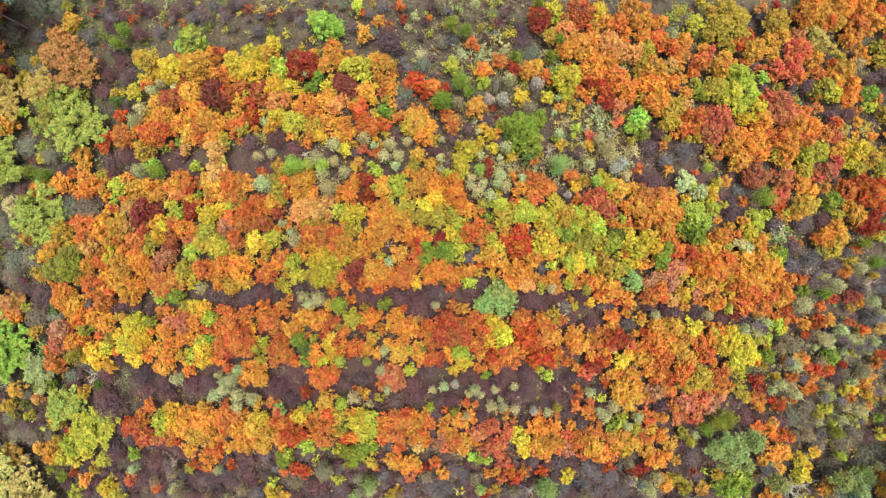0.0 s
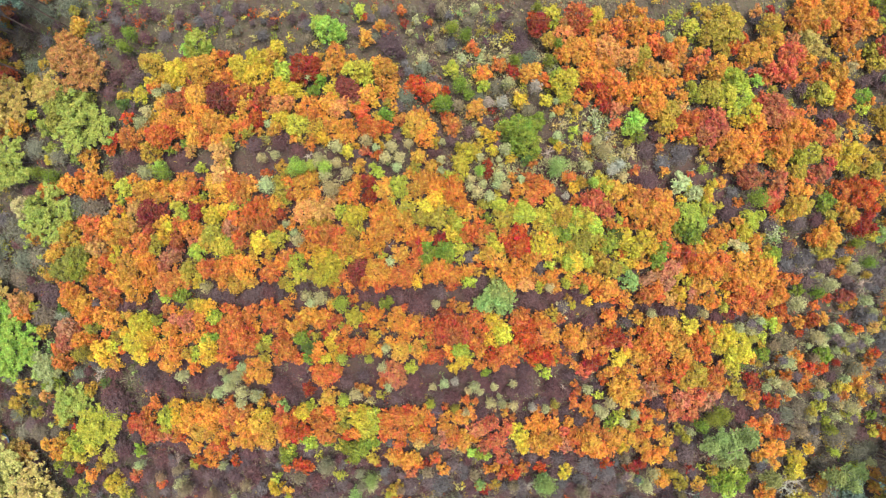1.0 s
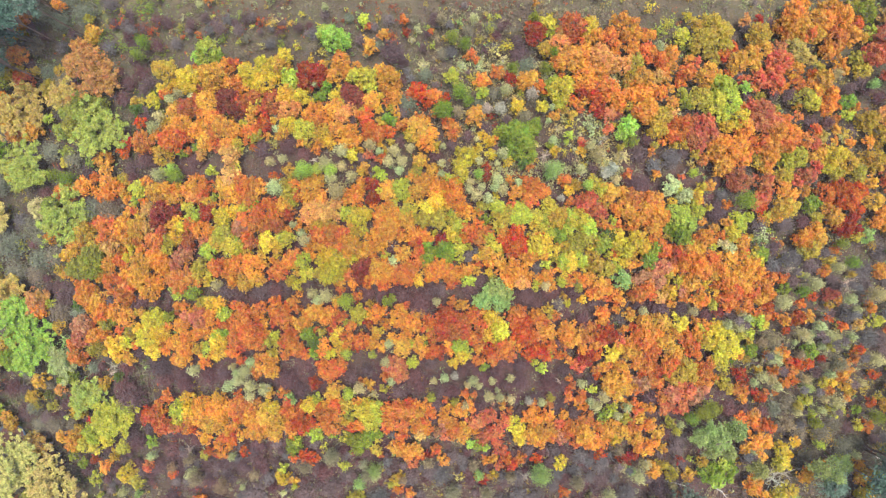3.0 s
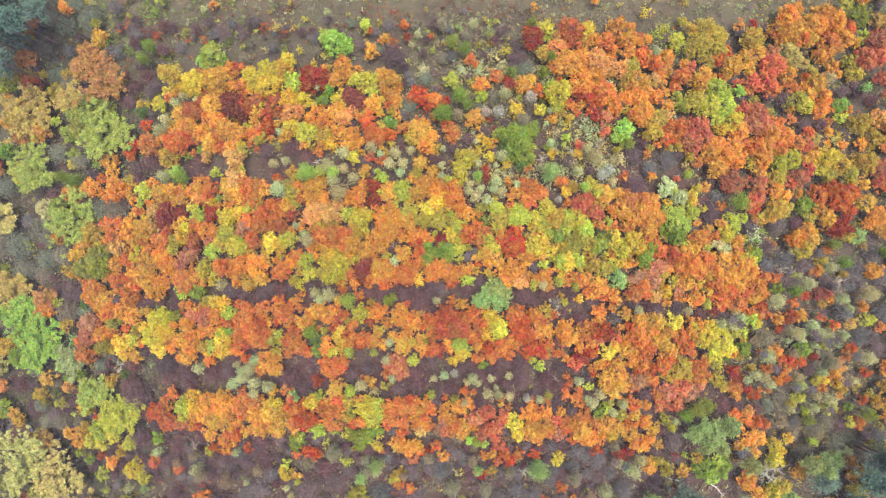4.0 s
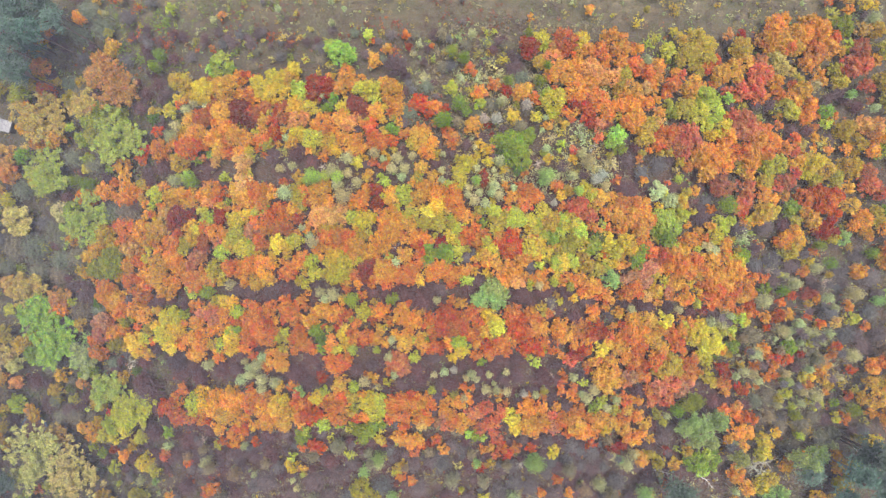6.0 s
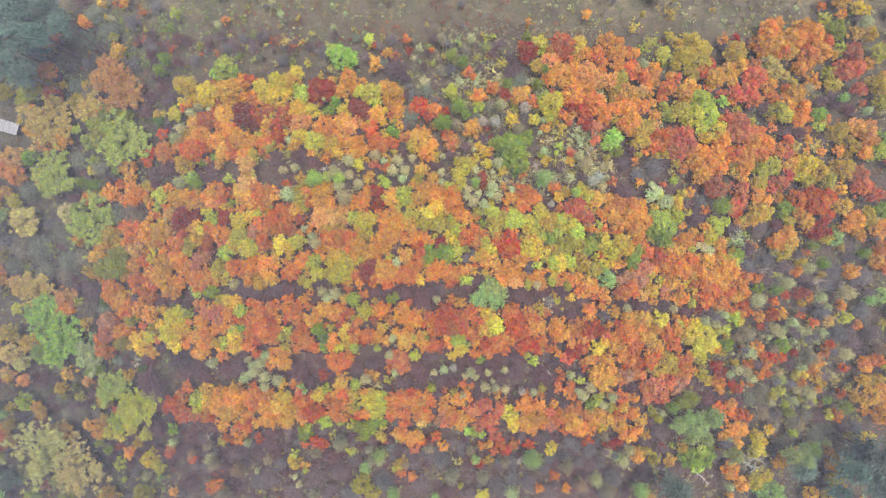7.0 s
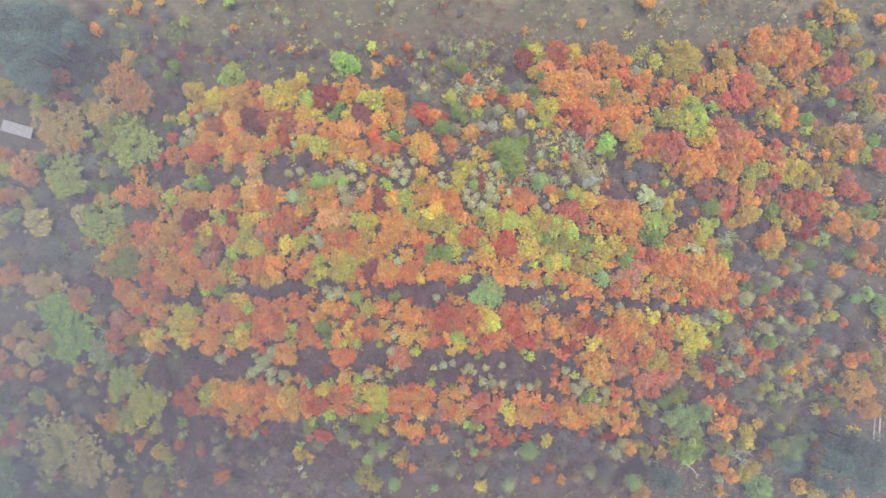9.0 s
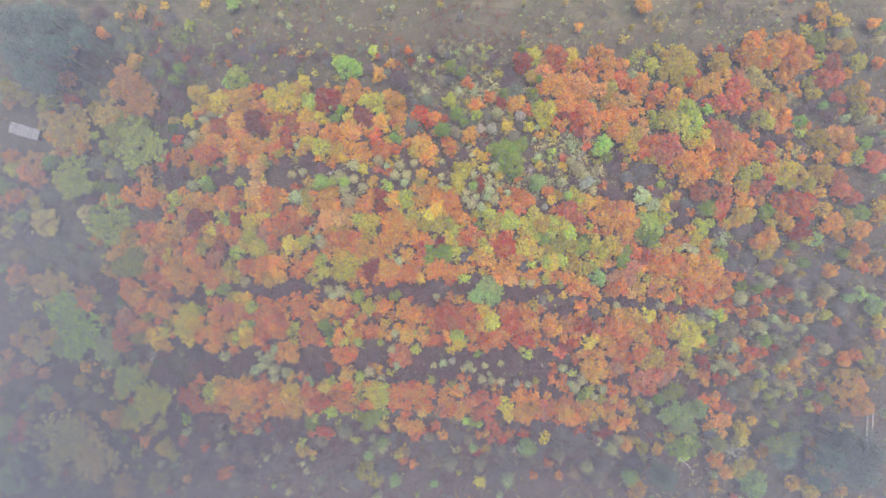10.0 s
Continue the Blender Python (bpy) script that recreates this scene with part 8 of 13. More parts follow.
plant("dense", "olive", 4.0, -7.6, 0.50, 2.6)
plant("dense", "mint", 4.3, -6.6, 0.72, 3.1)
plant("bare", "brown", 4.5, -4.0, 1.37, 2.7)
plant("dense", "mint", 5.1, -6.7, 1.14, 3.9)
plant("dense", "orange", 5.2, -8.0, 0.47, 2.6)
plant("dense", "mint", 5.8, -5.7, 1.00, 3.6)
plant("dense", "mint", 6.8, -5.0, 1.28, 4.1)
plant("dense", "mint", 7.1, -6.7, 1.29, 4.1)
plant("dense", "mint", 8.2, -6.0, 0.86, 3.3)
plant("dense", "orange", 8.5, -5.1, 0.49, 2.6)
plant("bare", "brown", 10.7, -6.1, 1.51, 2.9)
plant("dense", "yellow_green", 12.0, -4.6, 0.66, 3.0)
plant("bare", "brown", 12.1, -7.2, 1.24, 2.5)
plant("tuft", "sage", 12.9, -4.7, 0.78, 4.6)
plant("bare", "brown", 13.2, -5.4, 1.10, 2.4)
plant("dense", "olive", 13.4, -7.7, 0.67, 3.0)
plant("dense", "gold", 13.7, -4.7, 0.79, 3.2)
plant("bare", "brown", 14.2, -6.1, 1.24, 2.5)
plant("sparse", "sage", 14.9, -7.2, 1.12, 2.3)
plant("bare", "grey_brown", 14.9, -7.2, 1.11, 2.4)
plant("dense", "yellow_green", 15.3, -4.2, 0.70, 3.0)
plant("dense", "olive", 15.5, -6.1, 0.47, 2.6)
plant("dense", "yellow", 16.0, -7.0, 0.47, 2.6)
plant("dense", "deep_orange", 16.3, -4.2, 0.65, 2.9)
plant("bare", "purple_brown", 17.0, -5.8, 1.38, 2.7)
plant("dense", "olive", 17.5, -4.7, 0.80, 3.2)
plant("dense", "yellow", 18.0, -6.5, 0.56, 2.8)
plant("dense", "orange", 18.2, -4.0, 1.01, 3.6)
plant("dense", "orange", 19.3, -5.8, 0.87, 3.4)
plant("bare", "brown", 19.9, -7.2, 1.11, 2.4)
plant("dense", "orange", 20.2, -5.0, 1.37, 4.3)
plant("dense", "orange", 21.2, -4.9, 0.95, 3.5)
plant("dense", "deep_orange", 21.4, -6.4, 0.53, 2.7)
plant("dense", "orange", 22.5, -5.8, 0.80, 3.2)
plant("dense", "orange", 22.6, -7.9, 0.59, 2.8)
plant("dense", "deep_orange", 22.6, -7.0, 0.47, 2.6)
plant("dense", "mint", 23.0, -4.0, 1.24, 4.0)
plant("dense", "orange", 23.3, -6.9, 0.59, 2.8)
plant("sparse", "yellow_green", 23.4, -4.4, 1.53, 2.7)
plant("dense", "salmon", 25.0, -4.1, 0.73, 3.1)
plant("dense", "deep_orange", 25.2, -5.8, 1.24, 4.1)
plant("bare", "brown", 25.7, -7.7, 0.98, 2.2)
plant("dense", "deep_orange", 26.7, -5.5, 1.24, 4.1)
plant("dense", "orange", 26.8, -4.3, 0.88, 3.4)
plant("dense", "salmon", 27.8, -4.1, 1.17, 3.9)
plant("bare", "brown", 28.0, -7.7, 1.13, 2.4)
plant("dense", "apricot", 28.3, -6.2, 0.96, 3.5)
plant("dense", "yellow", 29.7, -5.5, 1.11, 3.8)
plant("dense", "orange", 30.0, -7.2, 0.62, 2.9)
plant("dense", "yellow_green", 31.3, -4.3, 0.82, 3.3)
plant("dense", "salmon", 31.6, -5.2, 0.89, 3.4)
plant("dense", "deep_orange", 31.7, -6.3, 0.75, 3.1)
plant("bare", "purple_brown", 31.7, -7.8, 1.14, 2.4)
plant("dense", "orange", 32.5, -4.5, 1.33, 4.2)
plant("dense", "orange", 33.2, -6.6, 0.51, 2.7)
plant("dense", "gold", 33.9, -7.3, 0.61, 2.9)
plant("dense", "orange", 34.0, -6.3, 0.75, 3.1)
plant("dense", "deep_orange", 34.2, -5.3, 0.53, 2.7)
plant("dense", "orange", 34.8, -6.7, 0.83, 3.3)
plant("dense", "yellow", 35.1, -4.6, 0.59, 2.8)
plant("dense", "olive", 36.0, -7.4, 0.75, 3.1)
plant("dense", "yellow", 36.2, -5.7, 0.63, 2.9)
plant("dense", "deep_orange", 36.4, -4.8, 0.56, 2.8)
plant("dense", "deep_orange", 36.6, -6.7, 0.47, 2.6)
plant("dense", "orange", 37.9, -4.2, 1.35, 4.3)
plant("dense", "deep_orange", 38.1, -7.0, 1.20, 4.0)
plant("dense", "deep_orange", 38.7, -5.6, 1.50, 4.6)
plant("dense", "deep_orange", 40.1, -7.4, 1.21, 4.0)
plant("dense", "orange", 40.4, -4.9, 1.21, 4.0)
plant("dense", "deep_orange", 41.8, -6.0, 1.07, 3.7)
plant("dense", "orange", 43.0, -6.6, 1.07, 3.7)
plant("dense", "orange", 43.2, -5.0, 1.37, 4.3)
plant("dense", "orange", 44.2, -5.9, 1.15, 3.9)
plant("dense", "red", 44.4, -7.9, 0.92, 3.5)
plant("bare", "grey_brown", 45.1, -7.1, 0.59, 1.8)
plant("tuft", "sage", 46.0, -7.1, 1.32, 6.3)
plant("dense", "green", 46.9, -5.4, 0.85, 3.3)
plant("tuft", "green", 48.8, -5.7, 1.09, 5.6)
plant("bare", "grey_brown", 48.8, -4.4, 1.34, 2.7)
plant("dense", "deep_orange", 49.9, -7.5, 0.66, 3.0)
plant("sparse", "sage", 50.8, -4.1, 0.68, 1.8)
plant("tuft", "sage", 50.8, -4.7, 1.18, 5.8)
plant("dense", "red", 51.6, -6.6, 0.63, 2.9)
plant("dense", "maroon", 53.5, -6.3, 1.03, 3.7)
plant("dense", "olive", 54.9, -7.9, 0.64, 2.9)
plant("dense", "maroon", 55.2, -6.3, 0.72, 3.1)
plant("bare", "grey_brown", 55.3, -4.1, 0.95, 2.2)
plant("dense", "orange", 55.8, -7.1, 0.64, 2.9)
plant("bare", "grey_brown", 56.3, -5.3, 1.38, 2.7)
plant("stem", "white", 56.4, -5.0, 0.78, 6.0)
plant("tuft", "sage", 57.1, -7.0, 1.03, 5.4)
plant("dead", "white", 57.4, -4.9, 1.41, 3.8)
plant("stem", "white", 57.4, -5.3, 0.70, 6.0)
plant("dead", "white", 58.3, -5.1, 1.52, 3.9)
plant("tuft", "sage", 61.8, -6.4, 1.51, 6.8)
plant("bare", "grey_brown", 62.0, -5.2, 1.23, 2.5)
plant("tuft", "mint", 66.3, -7.6, 1.02, 5.4)
plant("bare", "grey_brown", 66.4, -4.1, 2.17, 3.7)
plant("sparse", "olive", 67.9, -5.5, 0.82, 2.0)
plant("bare", "grey_brown", 68.3, -6.8, 1.81, 3.2)
plant("dense", "mint", 69.4, -6.9, 1.17, 3.9)
plant("tuft", "olive", 73.4, -6.7, 0.71, 4.5)
plant("bare", "grey_brown", 74.4, -4.3, 0.79, 2.0)

# south-western rows
plant("sparse", "yellow_green", -72.4, -8.1, 1.24, 2.4)
plant("dense", "yellow_green", -67.5, -9.3, 0.86, 3.3)
plant("dense", "green", -64.9, -10.1, 1.33, 4.2)
plant("bare", "purple_brown", -58.1, -10.1, 1.09, 2.4)
plant("dense", "orange", -57.7, -9.0, 1.11, 3.8)
plant("dense", "gold", -57.4, -8.8, 0.81, 3.2)
plant("bare", "purple_brown", -57.0, -8.8, 1.02, 2.3)
plant("bare", "purple_brown", -56.9, -11.5, 0.83, 2.1)
plant("bare", "grey_brown", -56.1, -10.9, 0.80, 2.0)
plant("dense", "olive", -54.2, -11.0, 0.93, 3.5)
plant("bare", "olive_brown", -54.1, -9.0, 1.97, 3.4)
plant("bare", "olive_brown", -51.5, -9.0, 1.21, 2.5)
plant("dense", "salmon", -51.1, -11.4, 1.18, 3.9)
plant("dense", "salmon", -50.1, -10.3, 1.25, 4.1)
plant("dense", "gold", -49.0, -8.2, 0.86, 3.3)
plant("dense", "rust", -49.0, -10.6, 0.63, 2.9)
plant("bare", "brown", -47.7, -10.0, 0.75, 1.9)
plant("dense", "orange", -47.3, -11.9, 1.01, 3.6)
plant("dense", "orange", -47.0, -9.1, 1.24, 4.1)
plant("dense", "olive", -46.3, -10.2, 1.08, 3.8)
plant("dense", "deep_orange", -44.8, -11.3, 0.60, 2.8)
plant("dense", "orange", -44.8, -8.6, 1.38, 4.3)
plant("dense", "orange", -43.6, -8.2, 0.63, 2.9)
plant("dense", "orange", -43.1, -9.5, 1.22, 4.0)
plant("dense", "olive", -42.7, -11.3, 0.85, 3.3)
plant("dense", "olive", -42.0, -8.8, 0.55, 2.7)
plant("dense", "bright_yellow", -41.1, -10.9, 0.99, 3.6)
plant("dense", "gold", -41.1, -8.8, 0.62, 2.9)
plant("dense", "bright_yellow", -39.0, -9.5, 1.51, 4.6)
plant("dense", "bright_yellow", -38.7, -9.9, 1.36, 4.3)
plant("dense", "bright_yellow", -38.2, -11.3, 1.50, 4.6)
plant("dense", "orange", -37.1, -10.6, 0.56, 2.8)
plant("dense", "green", -37.0, -9.2, 0.76, 3.1)
plant("dense", "rust", -35.7, -8.6, 0.52, 2.7)
plant("dense", "gold", -35.1, -10.7, 0.83, 3.3)
plant("dense", "orange", -34.9, -10.0, 1.05, 3.7)
plant("dense", "orange", -34.3, -12.0, 0.98, 3.6)
plant("dense", "salmon", -34.2, -9.1, 0.90, 3.4)
plant("dense", "orange", -33.4, -8.4, 0.97, 3.5)
plant("dense", "orange", -32.6, -11.2, 1.19, 4.0)
plant("dense", "yellow", -32.4, -8.4, 0.60, 2.8)
plant("dense", "salmon", -32.4, -9.4, 1.48, 4.5)
plant("dense", "orange", -30.8, -10.5, 0.97, 3.5)
plant("dense", "orange", -30.7, -9.0, 1.11, 3.8)
plant("dense", "yellow_green", -30.1, -11.5, 0.82, 3.3)
plant("dense", "deep_orange", -29.8, -10.0, 0.45, 2.6)
plant("dense", "green", -29.1, -11.2, 0.67, 3.0)
plant("dense", "yellow_green", -28.9, -8.6, 1.03, 3.7)
plant("dense", "deep_orange", -28.9, -10.2, 0.81, 3.2)
plant("dense", "deep_orange", -27.0, -11.6, 1.32, 4.2)
plant("dense", "deep_orange", -26.9, -9.6, 1.32, 4.2)
plant("dense", "deep_orange", -26.2, -8.2, 1.10, 3.8)
plant("dense", "deep_orange", -25.7, -10.9, 1.60, 4.7)
plant("dense", "deep_orange", -25.4, -8.9, 1.32, 4.2)
plant("dense", "deep_orange", -24.7, -12.0, 1.46, 4.5)
plant("dense", "rust", -24.5, -10.7, 1.03, 3.7)
plant("dense", "orange", -24.1, -9.3, 0.66, 3.0)
plant("dense", "deep_orange", -23.8, -11.6, 0.95, 3.5)
plant("dense", "gold", -23.5, -9.9, 0.54, 2.7)
plant("dense", "orange", -23.1, -11.0, 0.47, 2.6)
plant("dense", "rust", -22.3, -9.7, 0.55, 2.7)
plant("dense", "yellow_green", -22.1, -11.4, 0.59, 2.8)
plant("dense", "deep_orange", -21.5, -8.1, 1.31, 4.2)
plant("dense", "deep_orange", -20.8, -9.2, 1.31, 4.2)
plant("dense", "deep_orange", -20.3, -8.1, 0.46, 2.6)
plant("dense", "deep_orange", -20.1, -11.9, 1.31, 4.2)
plant("dense", "deep_orange", -20.1, -10.6, 0.68, 3.0)
plant("dense", "deep_orange", -19.6, -11.6, 0.88, 3.4)
plant("dense", "gold", -18.8, -9.7, 0.87, 3.4)
plant("dense", "apricot", -18.6, -10.6, 0.59, 2.8)
plant("dense", "orange", -17.7, -8.9, 0.94, 3.5)
plant("dense", "gold", -17.7, -10.1, 0.66, 2.9)
plant("dense", "green", -17.4, -11.2, 1.16, 3.9)
plant("dense", "rust", -16.6, -10.6, 0.49, 2.6)
plant("dense", "gold", -16.6, -8.1, 1.30, 4.2)
plant("dense", "olive", -15.8, -10.8, 0.50, 2.7)
plant("dense", "orange", -15.2, -8.8, 1.30, 4.2)
plant("dense", "rust", -14.7, -10.7, 0.47, 2.6)
plant("dense", "yellow", -13.9, -11.5, 0.94, 3.5)
plant("dense", "rust", -13.9, -9.1, 1.08, 3.8)
plant("dense", "gold", -13.5, -10.5, 0.57, 2.8)
plant("dense", "deep_orange", -12.9, -8.5, 0.48, 2.6)
plant("dense", "deep_orange", -12.8, -11.3, 0.68, 3.0)
plant("dense", "olive", -12.6, -9.5, 0.48, 2.6)
plant("dense", "orange", -11.9, -11.6, 0.65, 2.9)
plant("dense", "deep_orange", -11.9, -10.0, 0.72, 3.1)
plant("dense", "yellow_green", -11.0, -8.7, 1.22, 4.0)
plant("dense", "deep_orange", -10.5, -11.8, 1.15, 3.9)
plant("dense", "rust", -9.8, -9.6, 0.55, 2.8)
plant("dense", "orange", -9.1, -11.5, 0.94, 3.5)
plant("dense", "orange", -9.1, -8.4, 1.15, 3.9)
plant("dense", "olive", -8.5, -10.6, 0.66, 2.9)
plant("dense", "orange", -7.9, -8.1, 0.79, 3.2)
plant("dense", "deep_orange", -7.7, -9.4, 0.57, 2.8)
plant("dense", "orange", -7.4, -10.1, 0.44, 2.5)
plant("dense", "gold", -6.4, -11.5, 0.87, 3.3)
plant("dense", "gold", -5.7, -8.7, 1.43, 4.4)
plant("dense", "orange", -4.7, -10.8, 0.86, 3.3)
plant("dense", "orange", -4.3, -9.1, 1.08, 3.7)
plant("dense", "orange", -3.7, -10.2, 0.86, 3.3)
plant("dense", "orange", -3.3, -8.4, 0.79, 3.2)
plant("dense", "deep_orange", -2.7, -9.9, 0.72, 3.1)
plant("dense", "olive", -2.3, -11.3, 0.51, 2.7)
plant("dense", "olive", -1.8, -10.3, 0.54, 2.7)
plant("dense", "deep_orange", -1.6, -9.1, 1.00, 3.6)
plant("dense", "deep_orange", -1.5, -11.9, 0.47, 2.6)
plant("dense", "deep_orange", -1.5, -11.0, 0.64, 2.9)
plant("dense", "rust", -0.3, -9.7, 1.00, 3.6)
plant("dense", "gold", -71.0, -15.0, 1.16, 3.9)
plant("dense", "olive", -68.4, -13.2, 1.52, 4.6)
plant("dense", "olive", -64.5, -14.5, 1.89, 5.3)
plant("dense", "green", -62.1, -12.2, 1.32, 4.2)
plant("sparse", "mint", -54.3, -13.6, 1.52, 2.7)
plant("dense", "deep_orange", -52.4, -13.6, 0.87, 3.4)
plant("dense", "deep_orange", -51.2, -14.8, 1.34, 4.2)
plant("dense", "deep_orange", -50.7, -15.7, 0.95, 3.5)
plant("dense", "salmon", -50.5, -12.6, 1.41, 4.4)
plant("dense", "orange", -48.4, -12.3, 1.32, 4.2)
plant("tuft", "olive", -47.3, -13.7, 1.41, 6.5)
plant("bare", "grey_brown", -47.2, -15.2, 0.97, 2.3)
plant("dense", "bright_yellow", -46.7, -14.1, 0.78, 3.2)
plant("dense", "deep_orange", -46.3, -12.3, 0.64, 2.9)
plant("dense", "bright_yellow", -45.0, -13.4, 1.39, 4.3)
plant("dense", "bright_yellow", -44.8, -14.7, 1.16, 3.9)
plant("dense", "orange", -43.7, -14.2, 0.55, 2.7)
plant("dense", "bright_yellow", -43.5, -13.0, 1.00, 3.6)
plant("dense", "gold", -43.0, -15.2, 0.83, 3.3)
plant("dense", "deep_orange", -42.3, -13.3, 0.55, 2.7)
plant("bare", "purple_brown", -42.2, -14.6, 1.18, 2.5)
plant("dense", "bright_yellow", -39.8, -12.0, 1.66, 4.9)
plant("dense", "bright_yellow", -39.3, -13.7, 1.29, 4.1)
plant("dense", "rust", -37.9, -12.9, 0.66, 3.0)
plant("dense", "orange", -37.6, -13.8, 0.71, 3.1)
plant("dense", "orange", -36.2, -12.7, 1.06, 3.7)
plant("dense", "orange", -35.0, -14.8, 1.28, 4.1)
plant("dense", "orange", -34.5, -13.4, 1.27, 4.1)
plant("dense", "olive", -32.5, -13.4, 0.82, 3.3)
plant("dense", "gold", -31.8, -15.0, 0.95, 3.5)
plant("dense", "yellow_green", -31.3, -13.3, 0.97, 3.5)
plant("dense", "yellow", -30.0, -12.5, 1.26, 4.1)
plant("dense", "yellow", -29.7, -13.9, 1.11, 3.8)
plant("dense", "deep_orange", -27.9, -13.6, 0.96, 3.5)
plant("tuft", "sage", -27.8, -15.6, 0.64, 4.2)
plant("dense", "deep_orange", -26.7, -14.8, 0.70, 3.0)
plant("dense", "rust", -26.7, -12.4, 1.18, 3.9)
plant("tuft", "sage", -25.7, -15.8, 1.11, 5.6)
plant("tuft", "sage", -25.1, -14.8, 0.87, 4.9)
plant("dense", "orange", -24.7, -16.0, 0.96, 3.5)
plant("dense", "orange", -23.3, -15.1, 1.53, 4.6)
plant("dense", "gold", -22.8, -14.5, 0.88, 3.4)
plant("dense", "olive", -22.8, -12.0, 0.95, 3.5)
plant("dense", "olive", -22.5, -13.8, 0.74, 3.1)
plant("dense", "orange", -22.4, -15.9, 1.10, 3.8)
plant("dense", "olive", -21.6, -12.5, 0.57, 2.8)
plant("dense", "deep_orange", -20.7, -13.8, 0.73, 3.1)
plant("dense", "deep_orange", -19.2, -13.0, 1.02, 3.6)
plant("dense", "deep_orange", -18.2, -13.7, 0.88, 3.4)
plant("dense", "green", -16.8, -13.7, 0.80, 3.2)
plant("dense", "dark_green", -16.4, -12.3, 1.02, 3.6)
plant("dense", "orange", -15.8, -13.3, 0.73, 3.1)
plant("dense", "deep_orange", -15.7, -15.1, 0.87, 3.4)
plant("dense", "orange", -15.4, -12.3, 0.87, 3.4)
plant("dense", "yellow", -14.7, -13.7, 0.80, 3.2)
plant("dense", "deep_orange", -14.6, -15.6, 1.59, 4.7)
plant("dense", "deep_orange", -13.6, -15.0, 1.02, 3.6)
plant("dense", "yellow", -13.6, -12.9, 0.87, 3.4)
plant("dense", "orange", -12.5, -12.5, 0.66, 3.0)
plant("tuft", "lime", -12.4, -13.5, 0.93, 5.1)
plant("dense", "crimson", -11.2, -12.6, 0.80, 3.2)
plant("bare", "purple_brown", -10.0, -15.9, 1.11, 2.4)
plant("dense", "gold", -9.6, -12.7, 0.50, 2.7)
plant("tuft", "lime", -9.1, -13.5, 0.70, 4.4)
plant("dense", "gold", -8.9, -12.5, 0.44, 2.5)
plant("dense", "orange", -8.0, -12.6, 0.72, 3.1)
plant("tuft", "sage", -7.4, -14.5, 0.85, 4.9)
plant("tuft", "sage", -7.0, -12.1, 0.78, 4.6)
plant("dense", "coral", -6.4, -15.2, 1.36, 4.3)
plant("dense", "coral", -5.4, -14.9, 0.87, 3.3)
plant("dense", "gold", -5.3, -12.5, 1.22, 4.0)
plant("dense", "olive", -4.1, -14.4, 0.30, 2.3)
plant("dense", "yellow_green", -4.0, -12.2, 0.58, 2.8)
plant("dense", "yellow_green", -4.0, -14.6, 0.80, 3.2)
plant("dense", "orange", -3.3, -12.2, 0.94, 3.5)
plant("dense", "orange", -2.7, -13.2, 0.87, 3.3)
plant("dense", "green", -2.3, -12.3, 0.36, 2.4)
plant("bare", "brown", -1.7, -14.8, 1.10, 2.4)
plant("dense", "deep_orange", -1.3, -13.2, 1.01, 3.6)
plant("dense", "rust", -0.3, -13.2, 0.87, 3.3)
plant("dense", "olive", -73.4, -19.9, 1.47, 4.5)
plant("sparse", "yellow_green", -73.0, -18.8, 0.88, 2.1)
plant("dense", "apricot", -72.0, -17.4, 0.98, 3.6)
plant("dense", "pale_yellow", -69.2, -19.6, 1.05, 3.7)
plant("dense", "pale_yellow", -68.1, -16.3, 1.89, 5.3)
plant("dense", "pale_yellow", -67.0, -17.9, 1.33, 4.2)
plant("dense", "green", -62.1, -16.1, 1.92, 5.4)
plant("bare", "olive_brown", -60.6, -17.8, 1.44, 2.8)
plant("dense", "gold", -58.3, -19.1, 1.14, 3.9)
plant("dense", "mint", -55.2, -16.9, 1.20, 4.0)
plant("dense", "green", -54.8, -19.0, 0.73, 3.1)
plant("dense", "green", -52.9, -18.0, 1.19, 4.0)
plant("bare", "olive_brown", -49.3, -16.9, 1.05, 2.3)
plant("bare", "brown", -49.1, -18.1, 1.07, 2.4)
plant("bare", "brown", -48.1, -16.6, 0.73, 1.9)
plant("dense", "olive", -47.4, -18.9, 0.95, 3.5)
plant("dead", "white", -46.3, -17.4, 0.74, 2.7)
plant("dead", "white", -46.0, -16.5, 1.11, 3.3)
plant("dense", "dark_green", -45.0, -17.8, 0.75, 3.1)
plant("bare", "brown", -44.4, -19.2, 1.63, 3.0)
plant("bare", "brown", -43.9, -16.6, 1.33, 2.6)
plant("bare", "purple_brown", -38.8, -16.3, 1.89, 3.3)
plant("bare", "brown", -38.2, -18.1, 1.46, 2.8)
plant("bare", "purple_brown", -35.7, -17.3, 1.59, 3.0)
plant("bare", "purple_brown", -35.0, -18.7, 1.30, 2.6)
plant("sparse", "pale_yellow", -33.4, -16.5, 0.79, 1.9)
plant("tuft", "sage", -32.8, -16.0, 1.01, 5.4)
plant("bare", "purple_brown", -31.7, -17.1, 1.72, 3.1)
plant("bare", "purple_brown", -29.5, -16.7, 1.14, 2.4)
plant("tuft", "sage", -28.1, -18.0, 0.96, 5.2)
plant("dense", "deep_orange", -27.4, -19.6, 0.65, 2.9)
plant("tuft", "sage", -27.1, -16.3, 0.72, 4.5)
plant("tuft", "sage", -27.1, -17.3, 0.80, 4.7)
plant("tuft", "sage", -26.6, -17.2, 0.96, 5.2)
plant("tuft", "sage", -25.2, -19.3, 0.82, 4.9)
plant("tuft", "sage", -25.1, -17.9, 1.03, 5.4)
